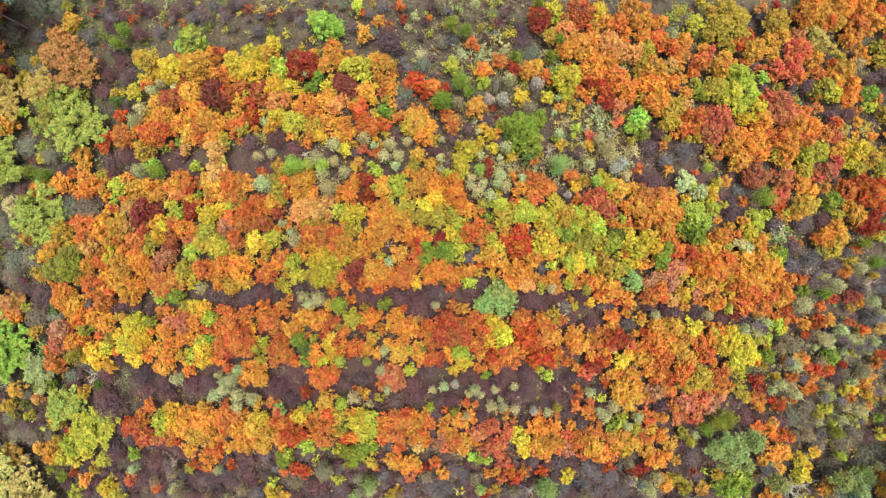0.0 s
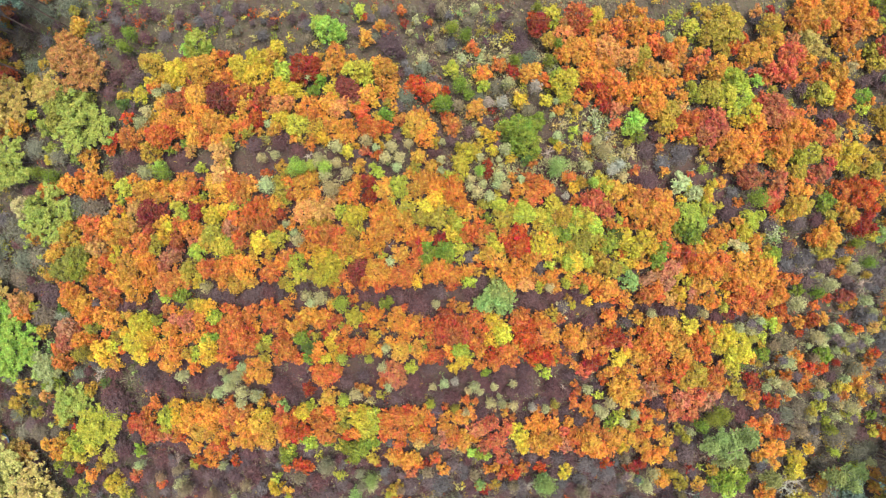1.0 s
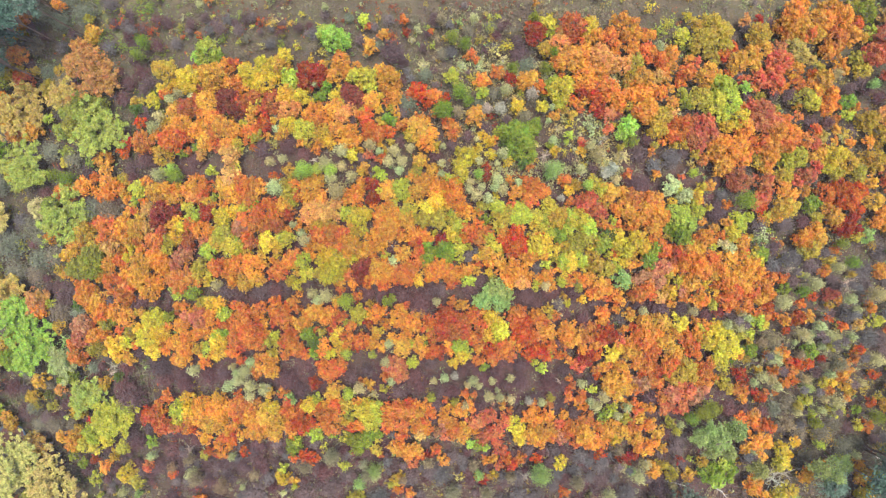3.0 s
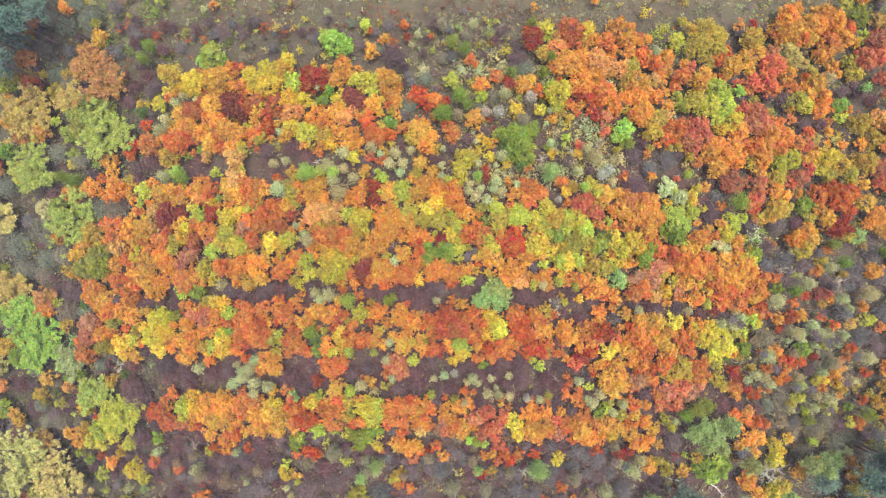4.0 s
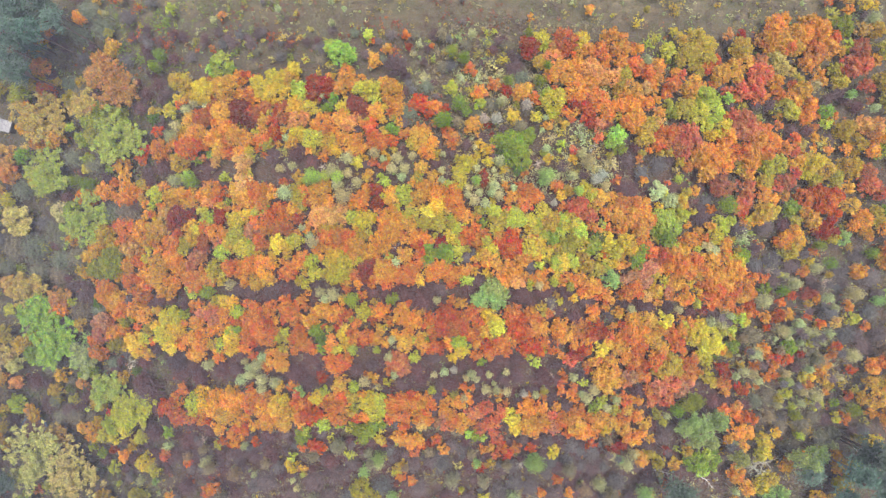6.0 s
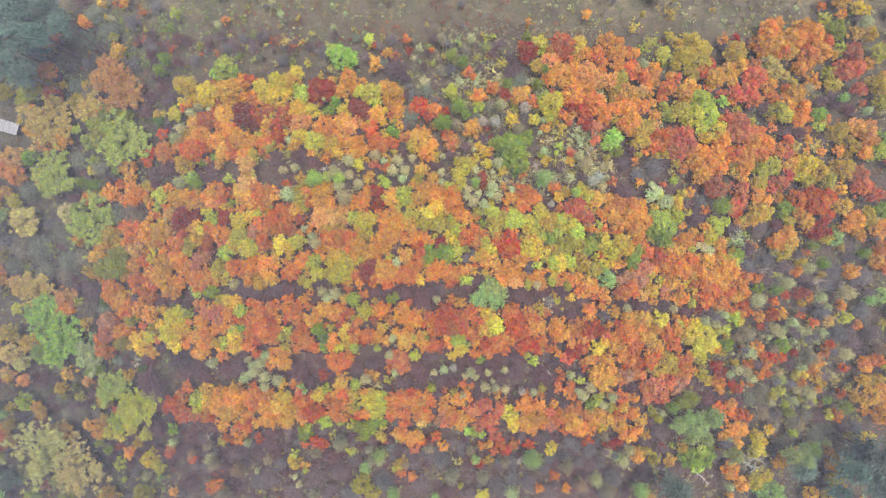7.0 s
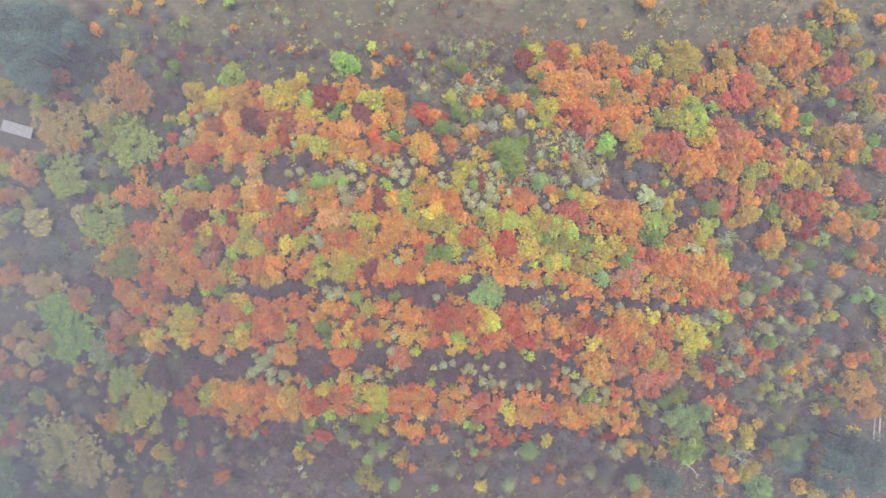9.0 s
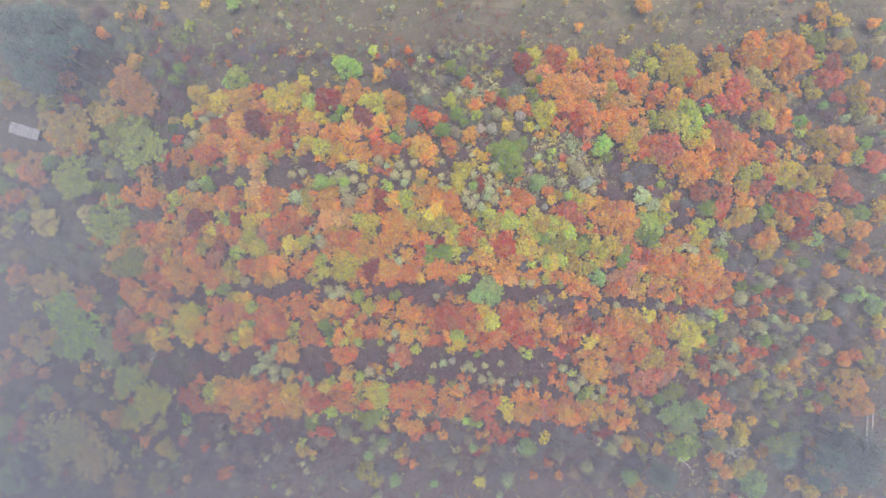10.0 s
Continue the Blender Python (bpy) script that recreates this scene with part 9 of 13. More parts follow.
plant("tuft", "sage", -23.3, -18.2, 1.03, 5.4)
plant("dense", "gold", -23.0, -19.0, 0.74, 3.1)
plant("bare", "purple_brown", -22.1, -16.8, 1.27, 2.6)
plant("dense", "deep_orange", -21.2, -18.8, 0.67, 3.0)
plant("bare", "purple_brown", -20.6, -17.4, 1.68, 3.1)
plant("dense", "mint", -20.3, -19.6, 0.65, 2.9)
plant("bare", "purple_brown", -18.9, -18.9, 1.26, 2.6)
plant("bare", "purple_brown", -17.1, -16.7, 0.98, 2.2)
plant("dense", "crimson", -16.9, -17.6, 0.81, 3.2)
plant("dense", "yellow_green", -16.6, -19.7, 0.74, 3.1)
plant("dense", "gold", -14.8, -19.0, 0.73, 3.1)
plant("dense", "gold", -14.0, -18.1, 1.09, 3.8)
plant("tuft", "yellow_green", -12.2, -18.6, 1.02, 5.3)
plant("bare", "brown", -12.1, -16.6, 1.11, 2.4)
plant("dense", "gold", -11.2, -20.0, 0.59, 2.8)
plant("tuft", "sage", -10.8, -17.9, 1.01, 5.3)
plant("dense", "deep_orange", -10.6, -17.2, 0.58, 2.8)
plant("dense", "gold", -9.6, -17.5, 0.66, 2.9)
plant("sparse", "sage", -9.3, -19.1, 0.97, 2.2)
plant("sparse", "pale_yellow", -9.0, -19.1, 0.70, 1.8)
plant("bare", "purple_brown", -8.6, -18.0, 0.97, 2.2)
plant("bare", "brown", -8.0, -19.5, 0.70, 1.9)
plant("dense", "yellow_green", -7.8, -18.2, 0.58, 2.8)
plant("dense", "deep_orange", -7.5, -16.4, 0.73, 3.1)
plant("tuft", "sage", -6.7, -16.9, 0.78, 4.6)
plant("bare", "brown", -5.8, -18.7, 1.25, 2.5)
plant("dense", "coral", -5.6, -16.3, 1.08, 3.8)
plant("bare", "brown", -3.7, -16.5, 1.24, 2.5)
plant("bare", "purple_brown", -3.0, -17.9, 1.38, 2.7)
plant("tuft", "yellow_green", -1.6, -19.1, 0.78, 4.6)
plant("tuft", "sage", -1.3, -16.9, 0.62, 4.2)
plant("bare", "brown", -0.3, -18.7, 1.11, 2.4)
plant("dense", "apricot", -73.1, -21.7, 0.88, 3.4)
plant("dense", "coral", -70.5, -20.2, 1.28, 4.1)
plant("dense", "gold", -68.8, -20.1, 0.95, 3.5)
plant("tuft", "grey_sage", -67.9, -22.1, 1.72, 7.5)
plant("dense", "apricot", -66.2, -20.5, 1.04, 3.7)
plant("dense", "yellow_green", -66.2, -24.0, 1.42, 4.4)
plant("bare", "brown", -63.9, -20.7, 1.63, 3.0)
plant("bare", "purple_brown", -61.9, -20.8, 0.95, 2.2)
plant("bare", "olive_brown", -60.4, -23.6, 1.26, 2.6)
plant("dense", "olive", -60.1, -21.7, 1.07, 3.7)
plant("sparse", "olive", -59.8, -23.2, 1.10, 2.3)
plant("bare", "olive_brown", -57.1, -20.2, 0.93, 2.2)
plant("dense", "dark_green", -56.8, -21.1, 0.70, 3.0)
plant("dense", "olive", -56.6, -22.7, 0.74, 3.1)
plant("sparse", "pale_yellow", -56.4, -23.7, 0.78, 1.9)
plant("bare", "brown", -54.9, -22.6, 0.91, 2.2)
plant("dense", "apricot", -54.8, -20.1, 0.89, 3.4)
plant("dense", "olive", -51.8, -22.9, 1.36, 4.3)
plant("bare", "brown", -51.4, -23.8, 1.07, 2.4)
plant("dense", "yellow_green", -47.9, -23.3, 1.26, 4.1)
plant("bare", "brown", -43.0, -20.6, 2.36, 3.9)
plant("bare", "brown", -42.3, -23.3, 1.34, 2.7)
plant("dense", "rust", -41.0, -23.4, 0.78, 3.2)
plant("dense", "red", -40.4, -22.2, 0.85, 3.3)
plant("dense", "rust", -39.4, -22.7, 1.30, 4.2)
plant("dense", "deep_orange", -39.0, -21.3, 0.69, 3.0)
plant("dense", "gold", -38.2, -22.1, 0.57, 2.8)
plant("dense", "deep_orange", -37.5, -20.1, 0.84, 3.3)
plant("dense", "yellow_green", -36.1, -21.8, 1.29, 4.2)
plant("dense", "yellow_green", -36.0, -23.1, 0.99, 3.6)
plant("dense", "gold", -34.9, -23.2, 0.58, 2.8)
plant("dense", "yellow", -34.6, -20.3, 0.99, 3.6)
plant("dense", "yellow", -34.3, -21.8, 0.99, 3.6)
plant("dense", "gold", -33.1, -23.1, 1.21, 4.0)
plant("dense", "gold", -32.1, -21.1, 1.50, 4.5)
plant("dense", "gold", -30.9, -23.2, 1.79, 5.1)
plant("dense", "gold", -30.1, -21.4, 1.64, 4.8)
plant("dense", "gold", -30.0, -20.1, 0.98, 3.6)
plant("dense", "gold", -29.3, -22.3, 1.20, 4.0)
plant("dense", "orange", -28.0, -23.7, 0.75, 3.1)
plant("dense", "deep_orange", -27.9, -20.6, 0.71, 3.0)
plant("dense", "deep_orange", -27.6, -22.6, 0.75, 3.1)
plant("dense", "deep_orange", -27.5, -21.8, 0.97, 3.5)
plant("dense", "deep_orange", -26.7, -21.9, 1.12, 3.8)
plant("dense", "deep_orange", -26.3, -20.7, 0.97, 3.5)
plant("dense", "deep_orange", -25.2, -20.7, 1.04, 3.7)
plant("dense", "gold", -25.1, -22.6, 1.48, 4.5)
plant("dense", "gold", -23.3, -22.0, 1.40, 4.4)
plant("dense", "gold", -23.0, -23.8, 1.41, 4.4)
plant("dense", "yellow", -22.6, -20.8, 1.11, 3.8)
plant("dense", "gold", -21.6, -23.0, 1.18, 3.9)
plant("dense", "deep_orange", -20.9, -21.3, 0.74, 3.1)
plant("dense", "coral", -20.6, -20.3, 0.69, 3.0)
plant("dense", "deep_orange", -20.2, -23.0, 0.96, 3.5)
plant("dense", "deep_orange", -19.7, -21.5, 1.10, 3.8)
plant("tuft", "mint", -19.6, -20.0, 0.50, 3.9)
plant("dense", "deep_orange", -18.8, -20.6, 0.47, 2.6)
plant("dense", "deep_orange", -18.7, -21.4, 0.49, 2.6)
plant("dense", "red", -18.6, -22.8, 1.39, 4.3)
plant("dense", "red", -17.7, -22.8, 0.96, 3.5)
plant("dense", "yellow", -17.6, -20.4, 1.03, 3.7)
plant("dense", "green", -17.4, -23.7, 0.81, 3.2)
plant("dense", "deep_orange", -17.3, -21.5, 0.55, 2.7)
plant("dense", "deep_orange", -16.5, -20.6, 0.47, 2.6)
plant("dense", "orange", -15.6, -20.5, 0.69, 3.0)
plant("dense", "orange", -15.6, -23.2, 0.88, 3.4)
plant("dense", "deep_orange", -15.5, -21.7, 1.24, 4.1)
plant("dense", "deep_orange", -14.4, -20.3, 0.95, 3.5)
plant("dense", "deep_orange", -14.4, -23.0, 1.32, 4.2)
plant("dense", "orange", -13.7, -21.9, 0.69, 3.0)
plant("dense", "deep_orange", -13.4, -20.6, 0.95, 3.5)
plant("dense", "olive", -12.8, -22.8, 0.74, 3.1)
plant("dense", "yellow_green", -12.7, -20.7, 0.66, 3.0)
plant("dense", "olive", -12.7, -20.3, 0.88, 3.4)
plant("dense", "olive", -12.4, -21.9, 0.73, 3.1)
plant("dense", "deep_orange", -12.1, -23.4, 0.66, 3.0)
plant("dense", "orange", -11.0, -23.2, 0.74, 3.1)
plant("dense", "yellow", -10.6, -21.2, 1.31, 4.2)
plant("dense", "yellow", -9.9, -20.2, 0.88, 3.4)
plant("dense", "yellow_green", -9.6, -22.6, 1.24, 4.1)
plant("dense", "yellow_green", -8.8, -20.8, 1.23, 4.0)
plant("dense", "yellow_green", -8.6, -22.4, 0.81, 3.2)
plant("dense", "deep_orange", -7.1, -20.7, 0.95, 3.5)
plant("dense", "deep_orange", -7.1, -22.6, 1.31, 4.2)
plant("dense", "deep_orange", -6.4, -21.5, 0.50, 2.7)
plant("dense", "deep_orange", -5.8, -20.5, 0.87, 3.4)
plant("dense", "deep_orange", -5.7, -22.5, 1.45, 4.5)
plant("dense", "deep_orange", -4.7, -21.1, 1.23, 4.0)
plant("dense", "deep_orange", -4.4, -20.2, 0.87, 3.4)
plant("dense", "gold", -3.4, -20.3, 0.58, 2.8)
plant("dense", "orange", -3.4, -22.9, 1.09, 3.8)
plant("dense", "orange", -3.0, -21.2, 0.87, 3.4)
plant("dense", "deep_orange", -2.7, -22.4, 0.88, 3.4)
plant("dense", "orange", -2.3, -23.4, 0.95, 3.5)
plant("dense", "orange", -2.2, -20.3, 0.67, 3.0)
plant("dense", "deep_orange", -1.7, -21.3, 0.80, 3.2)
plant("bare", "brown", -1.3, -22.6, 0.84, 2.1)
plant("bare", "purple_brown", -1.0, -20.4, 1.11, 2.4)
plant("dense", "salmon", -0.6, -23.8, 0.81, 3.2)
plant("dense", "orange", -0.1, -21.0, 0.49, 2.6)
plant("dense", "coral", -74.3, -25.4, 0.89, 3.4)
plant("dense", "dark_green", -71.0, -24.0, 1.73, 5.0)
plant("tuft", "mint", -68.9, -25.8, 0.87, 5.0)
plant("dense", "olive", -68.6, -25.1, 0.91, 3.4)
plant("tuft", "olive", -67.8, -27.3, 1.31, 6.2)
plant("bare", "brown", -67.6, -27.1, 1.45, 2.8)
plant("dense", "gold", -64.1, -24.8, 0.95, 3.5)
plant("dense", "gold", -63.7, -25.9, 1.03, 3.7)
plant("bare", "brown", -62.1, -24.3, 1.63, 3.0)
plant("bare", "olive_brown", -59.6, -26.0, 1.27, 2.6)
plant("bare", "grey_brown", -58.4, -25.0, 1.27, 2.7)
plant("bare", "purple_brown", -56.8, -24.3, 0.78, 2.0)
plant("bare", "olive_brown", -56.5, -25.7, 1.56, 2.9)
plant("bare", "purple_brown", -55.5, -24.1, 0.98, 2.3)
plant("dense", "gold", -55.0, -27.3, 0.98, 3.6)
plant("bare", "olive_brown", -53.7, -25.5, 1.08, 2.4)
plant("dense", "gold", -53.2, -26.8, 0.73, 3.1)
plant("dense", "olive", -52.3, -25.8, 0.73, 3.1)
plant("dense", "yellow_green", -50.7, -27.9, 1.36, 4.3)
plant("dense", "red", -50.2, -24.5, 0.56, 2.8)
plant("dense", "yellow_green", -49.4, -26.1, 1.43, 4.4)
plant("dense", "yellow_green", -49.2, -24.9, 0.96, 3.5)
plant("dense", "yellow_green", -47.5, -26.9, 1.11, 3.8)
plant("dense", "yellow_green", -47.1, -25.2, 1.42, 4.4)
plant("dense", "olive", -45.0, -27.9, 1.03, 3.7)
plant("bare", "brown", -43.6, -26.1, 1.56, 3.0)
plant("bare", "purple_brown", -43.0, -27.2, 1.50, 2.8)
plant("bare", "brown", -41.2, -25.2, 1.04, 2.3)
plant("dense", "green", -40.4, -26.8, 0.86, 3.3)
plant("bare", "brown", -39.6, -27.5, 0.72, 1.9)
plant("dense", "rust", -38.3, -24.2, 1.30, 4.2)
plant("bare", "brown", -37.6, -28.0, 1.62, 3.0)
plant("dense", "coral", -36.9, -24.5, 1.00, 3.6)
plant("bare", "grey_brown", -36.4, -27.8, 0.52, 1.7)
plant("dense", "coral", -35.8, -24.2, 0.69, 3.0)
plant("dense", "orange", -35.2, -24.9, 0.55, 2.7)
plant("dead", "white", -34.9, -27.6, 1.01, 3.1)
plant("dense", "deep_orange", -34.8, -24.1, 0.47, 2.6)
plant("stem", "white", -34.3, -27.2, 0.66, 6.0)
plant("dense", "deep_orange", -34.2, -24.8, 0.60, 2.8)
plant("bare", "brown", -33.9, -26.3, 1.02, 2.3)
plant("dense", "gold", -32.2, -25.5, 0.99, 3.6)
plant("dense", "red", -31.7, -27.4, 0.69, 3.0)
plant("dense", "rust", -30.7, -27.9, 0.53, 2.7)
plant("dense", "orange", -30.3, -26.5, 0.76, 3.1)
plant("dense", "orange", -29.8, -27.9, 0.61, 2.9)
plant("dense", "deep_orange", -29.7, -25.4, 0.89, 3.4)
plant("dense", "gold", -29.1, -24.5, 0.69, 3.0)
plant("dense", "orange", -29.0, -26.8, 0.61, 2.9)
plant("bare", "grey_brown", -28.5, -27.4, 0.56, 1.7)
plant("tuft", "sage", -28.3, -27.8, 0.73, 4.5)
plant("dense", "red", -28.3, -25.6, 0.75, 3.1)
plant("bare", "grey_brown", -27.4, -27.0, 0.74, 2.0)
plant("dense", "gold", -27.1, -25.1, 0.67, 3.0)
plant("dense", "red", -26.7, -27.4, 0.68, 3.0)
plant("dense", "gold", -25.8, -24.7, 0.90, 3.4)
plant("bare", "purple_brown", -25.7, -27.6, 0.90, 2.2)
plant("bare", "purple_brown", -25.4, -26.5, 1.29, 2.6)
plant("dense", "gold", -24.5, -24.5, 1.19, 4.0)
plant("bare", "purple_brown", -24.5, -27.0, 0.74, 2.0)
plant("bare", "grey_brown", -22.5, -26.4, 0.86, 2.1)
plant("dense", "gold", -22.1, -24.5, 0.97, 3.5)
plant("bare", "purple_brown", -22.0, -27.4, 0.58, 1.7)
plant("bare", "grey_brown", -21.3, -28.0, 0.61, 1.8)
plant("dense", "orange", -20.2, -24.5, 0.65, 2.9)
plant("dense", "deep_orange", -20.1, -27.9, 0.60, 2.8)
plant("dense", "green", -19.9, -26.2, 1.11, 3.8)
plant("dense", "yellow_green", -19.6, -25.5, 0.67, 3.0)
plant("dense", "coral", -18.6, -28.0, 0.67, 3.0)
plant("dense", "red", -18.6, -27.4, 0.67, 3.0)
plant("dense", "orange", -18.3, -24.3, 0.46, 2.6)
plant("dense", "red", -17.5, -27.9, 0.90, 3.4)
plant("bare", "grey_brown", -17.3, -26.2, 0.85, 2.1)
plant("bare", "purple_brown", -17.1, -27.5, 0.82, 2.1)
plant("dense", "yellow_green", -16.7, -24.3, 0.96, 3.5)
plant("bare", "purple_brown", -16.6, -27.1, 0.60, 1.8)
plant("sparse", "yellow_green", -15.9, -26.9, 0.85, 2.0)
plant("dense", "green", -14.6, -24.4, 0.67, 3.0)
plant("tuft", "grey_sage", -14.5, -26.8, 1.20, 5.9)
plant("tuft", "grey_sage", -14.4, -27.1, 1.19, 5.9)
plant("bare", "purple_brown", -13.9, -27.2, 0.74, 2.0)
plant("bare", "purple_brown", -13.3, -27.0, 0.83, 2.1)
plant("dense", "yellow_green", -13.0, -24.7, 0.67, 3.0)
plant("bare", "grey_brown", -12.8, -27.5, 0.64, 1.8)
plant("dense", "green", -12.1, -24.9, 1.10, 3.8)
plant("dense", "green", -11.4, -26.6, 0.81, 3.2)
plant("dense", "green", -10.6, -25.5, 1.25, 4.1)
plant("bare", "brown", -10.2, -27.1, 1.13, 2.4)
plant("dense", "green", -9.6, -24.5, 0.95, 3.5)
plant("dense", "olive", -8.8, -26.3, 0.77, 3.2)
plant("dense", "yellow_green", -8.6, -25.0, 0.59, 2.8)
plant("dense", "green", -8.6, -24.2, 0.62, 2.9)
plant("dense", "coral", -8.4, -27.2, 0.47, 2.6)
plant("bare", "purple_brown", -7.6, -27.5, 0.56, 1.7)
plant("bare", "grey_brown", -6.6, -24.5, 0.84, 2.1)
plant("dense", "orange", -6.5, -26.0, 0.81, 3.2)
plant("dense", "orange", -5.6, -26.7, 0.74, 3.1)
plant("dense", "orange", -5.5, -25.9, 0.66, 3.0)
plant("dense", "deep_orange", -5.5, -24.1, 0.95, 3.5)
plant("dense", "orange", -4.4, -26.6, 1.03, 3.7)
plant("dense", "orange", -3.6, -26.3, 0.88, 3.4)
plant("dense", "deep_orange", -3.1, -27.1, 0.66, 3.0)
plant("dense", "apricot", -3.0, -24.1, 0.81, 3.2)
plant("dense", "crimson", -2.0, -27.2, 0.52, 2.7)
plant("tuft", "grey_sage", -1.9, -27.7, 0.92, 5.1)
plant("dense", "deep_orange", -1.0, -26.3, 0.74, 3.1)
plant("dense", "apricot", -74.0, -28.5, 1.02, 3.6)
plant("dense", "mint", -73.4, -29.9, 1.51, 4.6)
plant("sparse", "olive", -73.2, -28.5, 0.88, 2.1)
plant("dense", "yellow_green", -72.2, -28.8, 1.50, 4.5)
plant("dense", "coral", -70.9, -31.1, 1.51, 4.6)
plant("dense", "coral", -70.2, -29.1, 1.23, 4.0)
plant("dense", "olive", -68.5, -30.3, 1.03, 3.7)
plant("dense", "ochre", -60.6, -28.1, 1.16, 3.9)
plant("dense", "ochre", -59.5, -29.1, 1.57, 4.7)
plant("bare", "brown", -58.2, -30.8, 1.23, 2.6)
plant("bare", "grey_brown", -57.6, -31.4, 0.75, 2.0)
plant("dense", "green", -53.5, -29.9, 0.78, 3.2)
plant("dense", "gold", -53.4, -28.2, 1.22, 4.0)
plant("dense", "green", -52.3, -31.1, 0.74, 3.1)
plant("dense", "crimson", -50.0, -30.3, 0.65, 2.9)
plant("dense", "yellow_green", -49.5, -28.3, 0.96, 3.5)
plant("bare", "grey_brown", -49.1, -30.6, 1.04, 2.4)
plant("bare", "brown", -48.6, -29.2, 0.78, 2.0)
plant("dense", "gold", -48.1, -31.0, 0.88, 3.4)
plant("bare", "purple_brown", -46.9, -28.2, 0.91, 2.2)
plant("bare", "purple_brown", -46.9, -31.7, 1.10, 2.4)
plant("dense", "olive", -46.2, -29.1, 0.83, 3.3)
plant("bare", "brown", -45.8, -30.1, 0.69, 1.9)
plant("bare", "purple_brown", -44.7, -29.2, 0.72, 1.9)
plant("dense", "yellow", -44.5, -31.8, 1.42, 4.4)
plant("dense", "olive", -44.2, -30.6, 0.55, 2.7)
plant("bare", "brown", -44.2, -30.4, 0.75, 2.0)
plant("bare", "brown", -43.6, -31.4, 0.99, 2.3)
plant("bare", "purple_brown", -43.4, -30.3, 0.62, 1.8)
plant("bare", "purple_brown", -43.0, -30.8, 0.79, 2.0)
plant("bare", "grey_brown", -42.9, -31.8, 0.99, 2.3)
plant("bare", "purple_brown", -41.4, -31.9, 0.97, 2.3)
plant("dense", "coral", -41.1, -30.3, 0.93, 3.5)
plant("tuft", "sage", -40.1, -28.5, 0.84, 4.8)
plant("bare", "brown", -39.9, -30.5, 1.49, 2.8)
plant("bare", "brown", -38.2, -29.4, 0.94, 2.2)
plant("dense", "deep_orange", -37.6, -31.4, 0.55, 2.7)
plant("tuft", "grey_sage", -36.9, -29.8, 0.83, 4.9)
plant("bare", "brown", -36.8, -31.2, 0.96, 2.2)
plant("bare", "brown", -36.6, -29.9, 1.33, 2.6)
plant("bare", "purple_brown", -36.2, -28.7, 0.49, 1.6)
plant("bare", "grey_brown", -35.7, -30.4, 0.94, 2.2)
plant("dead", "white", -35.0, -28.0, 0.88, 2.9)
plant("tuft", "grey_sage", -34.2, -28.4, 0.92, 5.2)
plant("bare", "purple_brown", -34.1, -28.4, 0.72, 1.9)
plant("bare", "grey_brown", -34.1, -29.8, 0.60, 1.8)
plant("tuft", "sage", -34.1, -30.5, 1.07, 5.5)
plant("tuft", "grey_sage", -33.2, -30.9, 1.24, 6.0)
plant("bare", "grey_brown", -33.2, -31.3, 0.74, 2.0)
plant("dense", "olive", -32.6, -28.2, 0.61, 2.9)
plant("bare", "brown", -32.5, -30.0, 1.47, 2.8)
plant("bare", "brown", -31.8, -29.1, 0.49, 1.6)
plant("bare", "grey_brown", -31.6, -31.3, 0.52, 1.7)
plant("bare", "grey_brown", -31.1, -30.0, 0.81, 2.1)
plant("bare", "grey_brown", -29.9, -30.8, 0.77, 2.0)
plant("bare", "purple_brown", -29.8, -29.2, 1.51, 2.9)
plant("tuft", "grey_sage", -29.7, -31.8, 1.23, 6.0)
plant("bare", "purple_brown", -29.2, -31.4, 1.17, 2.5)
plant("bare", "brown", -28.7, -29.7, 0.59, 1.8)
plant("bare", "grey_brown", -28.1, -28.8, 0.79, 2.0)
plant("bare", "purple_brown", -27.1, -29.6, 1.30, 2.6)
plant("bare", "brown", -26.4, -28.7, 0.62, 1.8)
plant("sparse", "yellow_green", -25.7, -30.0, 0.65, 1.8)
plant("tuft", "grey_sage", -25.0, -30.0, 0.92, 5.2)
plant("bare", "brown", -24.8, -28.7, 1.30, 2.6)
plant("bare", "purple_brown", -24.6, -29.8, 1.34, 2.7)
plant("bare", "grey_brown", -23.8, -31.0, 1.30, 2.6)
plant("bare", "brown", -22.8, -28.8, 0.74, 2.0)
plant("dense", "yellow_green", -21.6, -29.5, 0.68, 3.0)
plant("dense", "yellow", -21.6, -30.8, 0.98, 3.6)
plant("dense", "gold", -19.9, -31.2, 0.60, 2.8)
plant("tuft", "yellow_green", -19.8, -31.7, 0.55, 4.1)
plant("bare", "brown", -18.7, -31.2, 0.81, 2.1)
plant("tuft", "grey_sage", -18.1, -28.8, 1.12, 5.6)
plant("bare", "purple_brown", -17.1, -29.3, 0.72, 1.9)
plant("bare", "grey_brown", -17.1, -30.5, 0.49, 1.6)
plant("bare", "purple_brown", -16.6, -31.6, 0.91, 2.2)
plant("bare", "brown", -16.0, -29.8, 1.42, 2.8)
plant("sparse", "yellow_green", -13.8, -28.7, 0.85, 2.0)
plant("bare", "purple_brown", -13.4, -31.6, 0.50, 1.7)
plant("bare", "grey_brown", -13.3, -28.2, 0.48, 1.6)
plant("bare", "grey_brown", -13.1, -30.5, 1.28, 2.6)
plant("sparse", "yellow_green", -13.1, -29.0, 0.99, 2.2)
plant("bare", "brown", -11.9, -30.5, 0.56, 1.7)
plant("bare", "purple_brown", -11.5, -28.6, 0.49, 1.6)
plant("tuft", "mint", -11.0, -30.8, 1.04, 5.4)
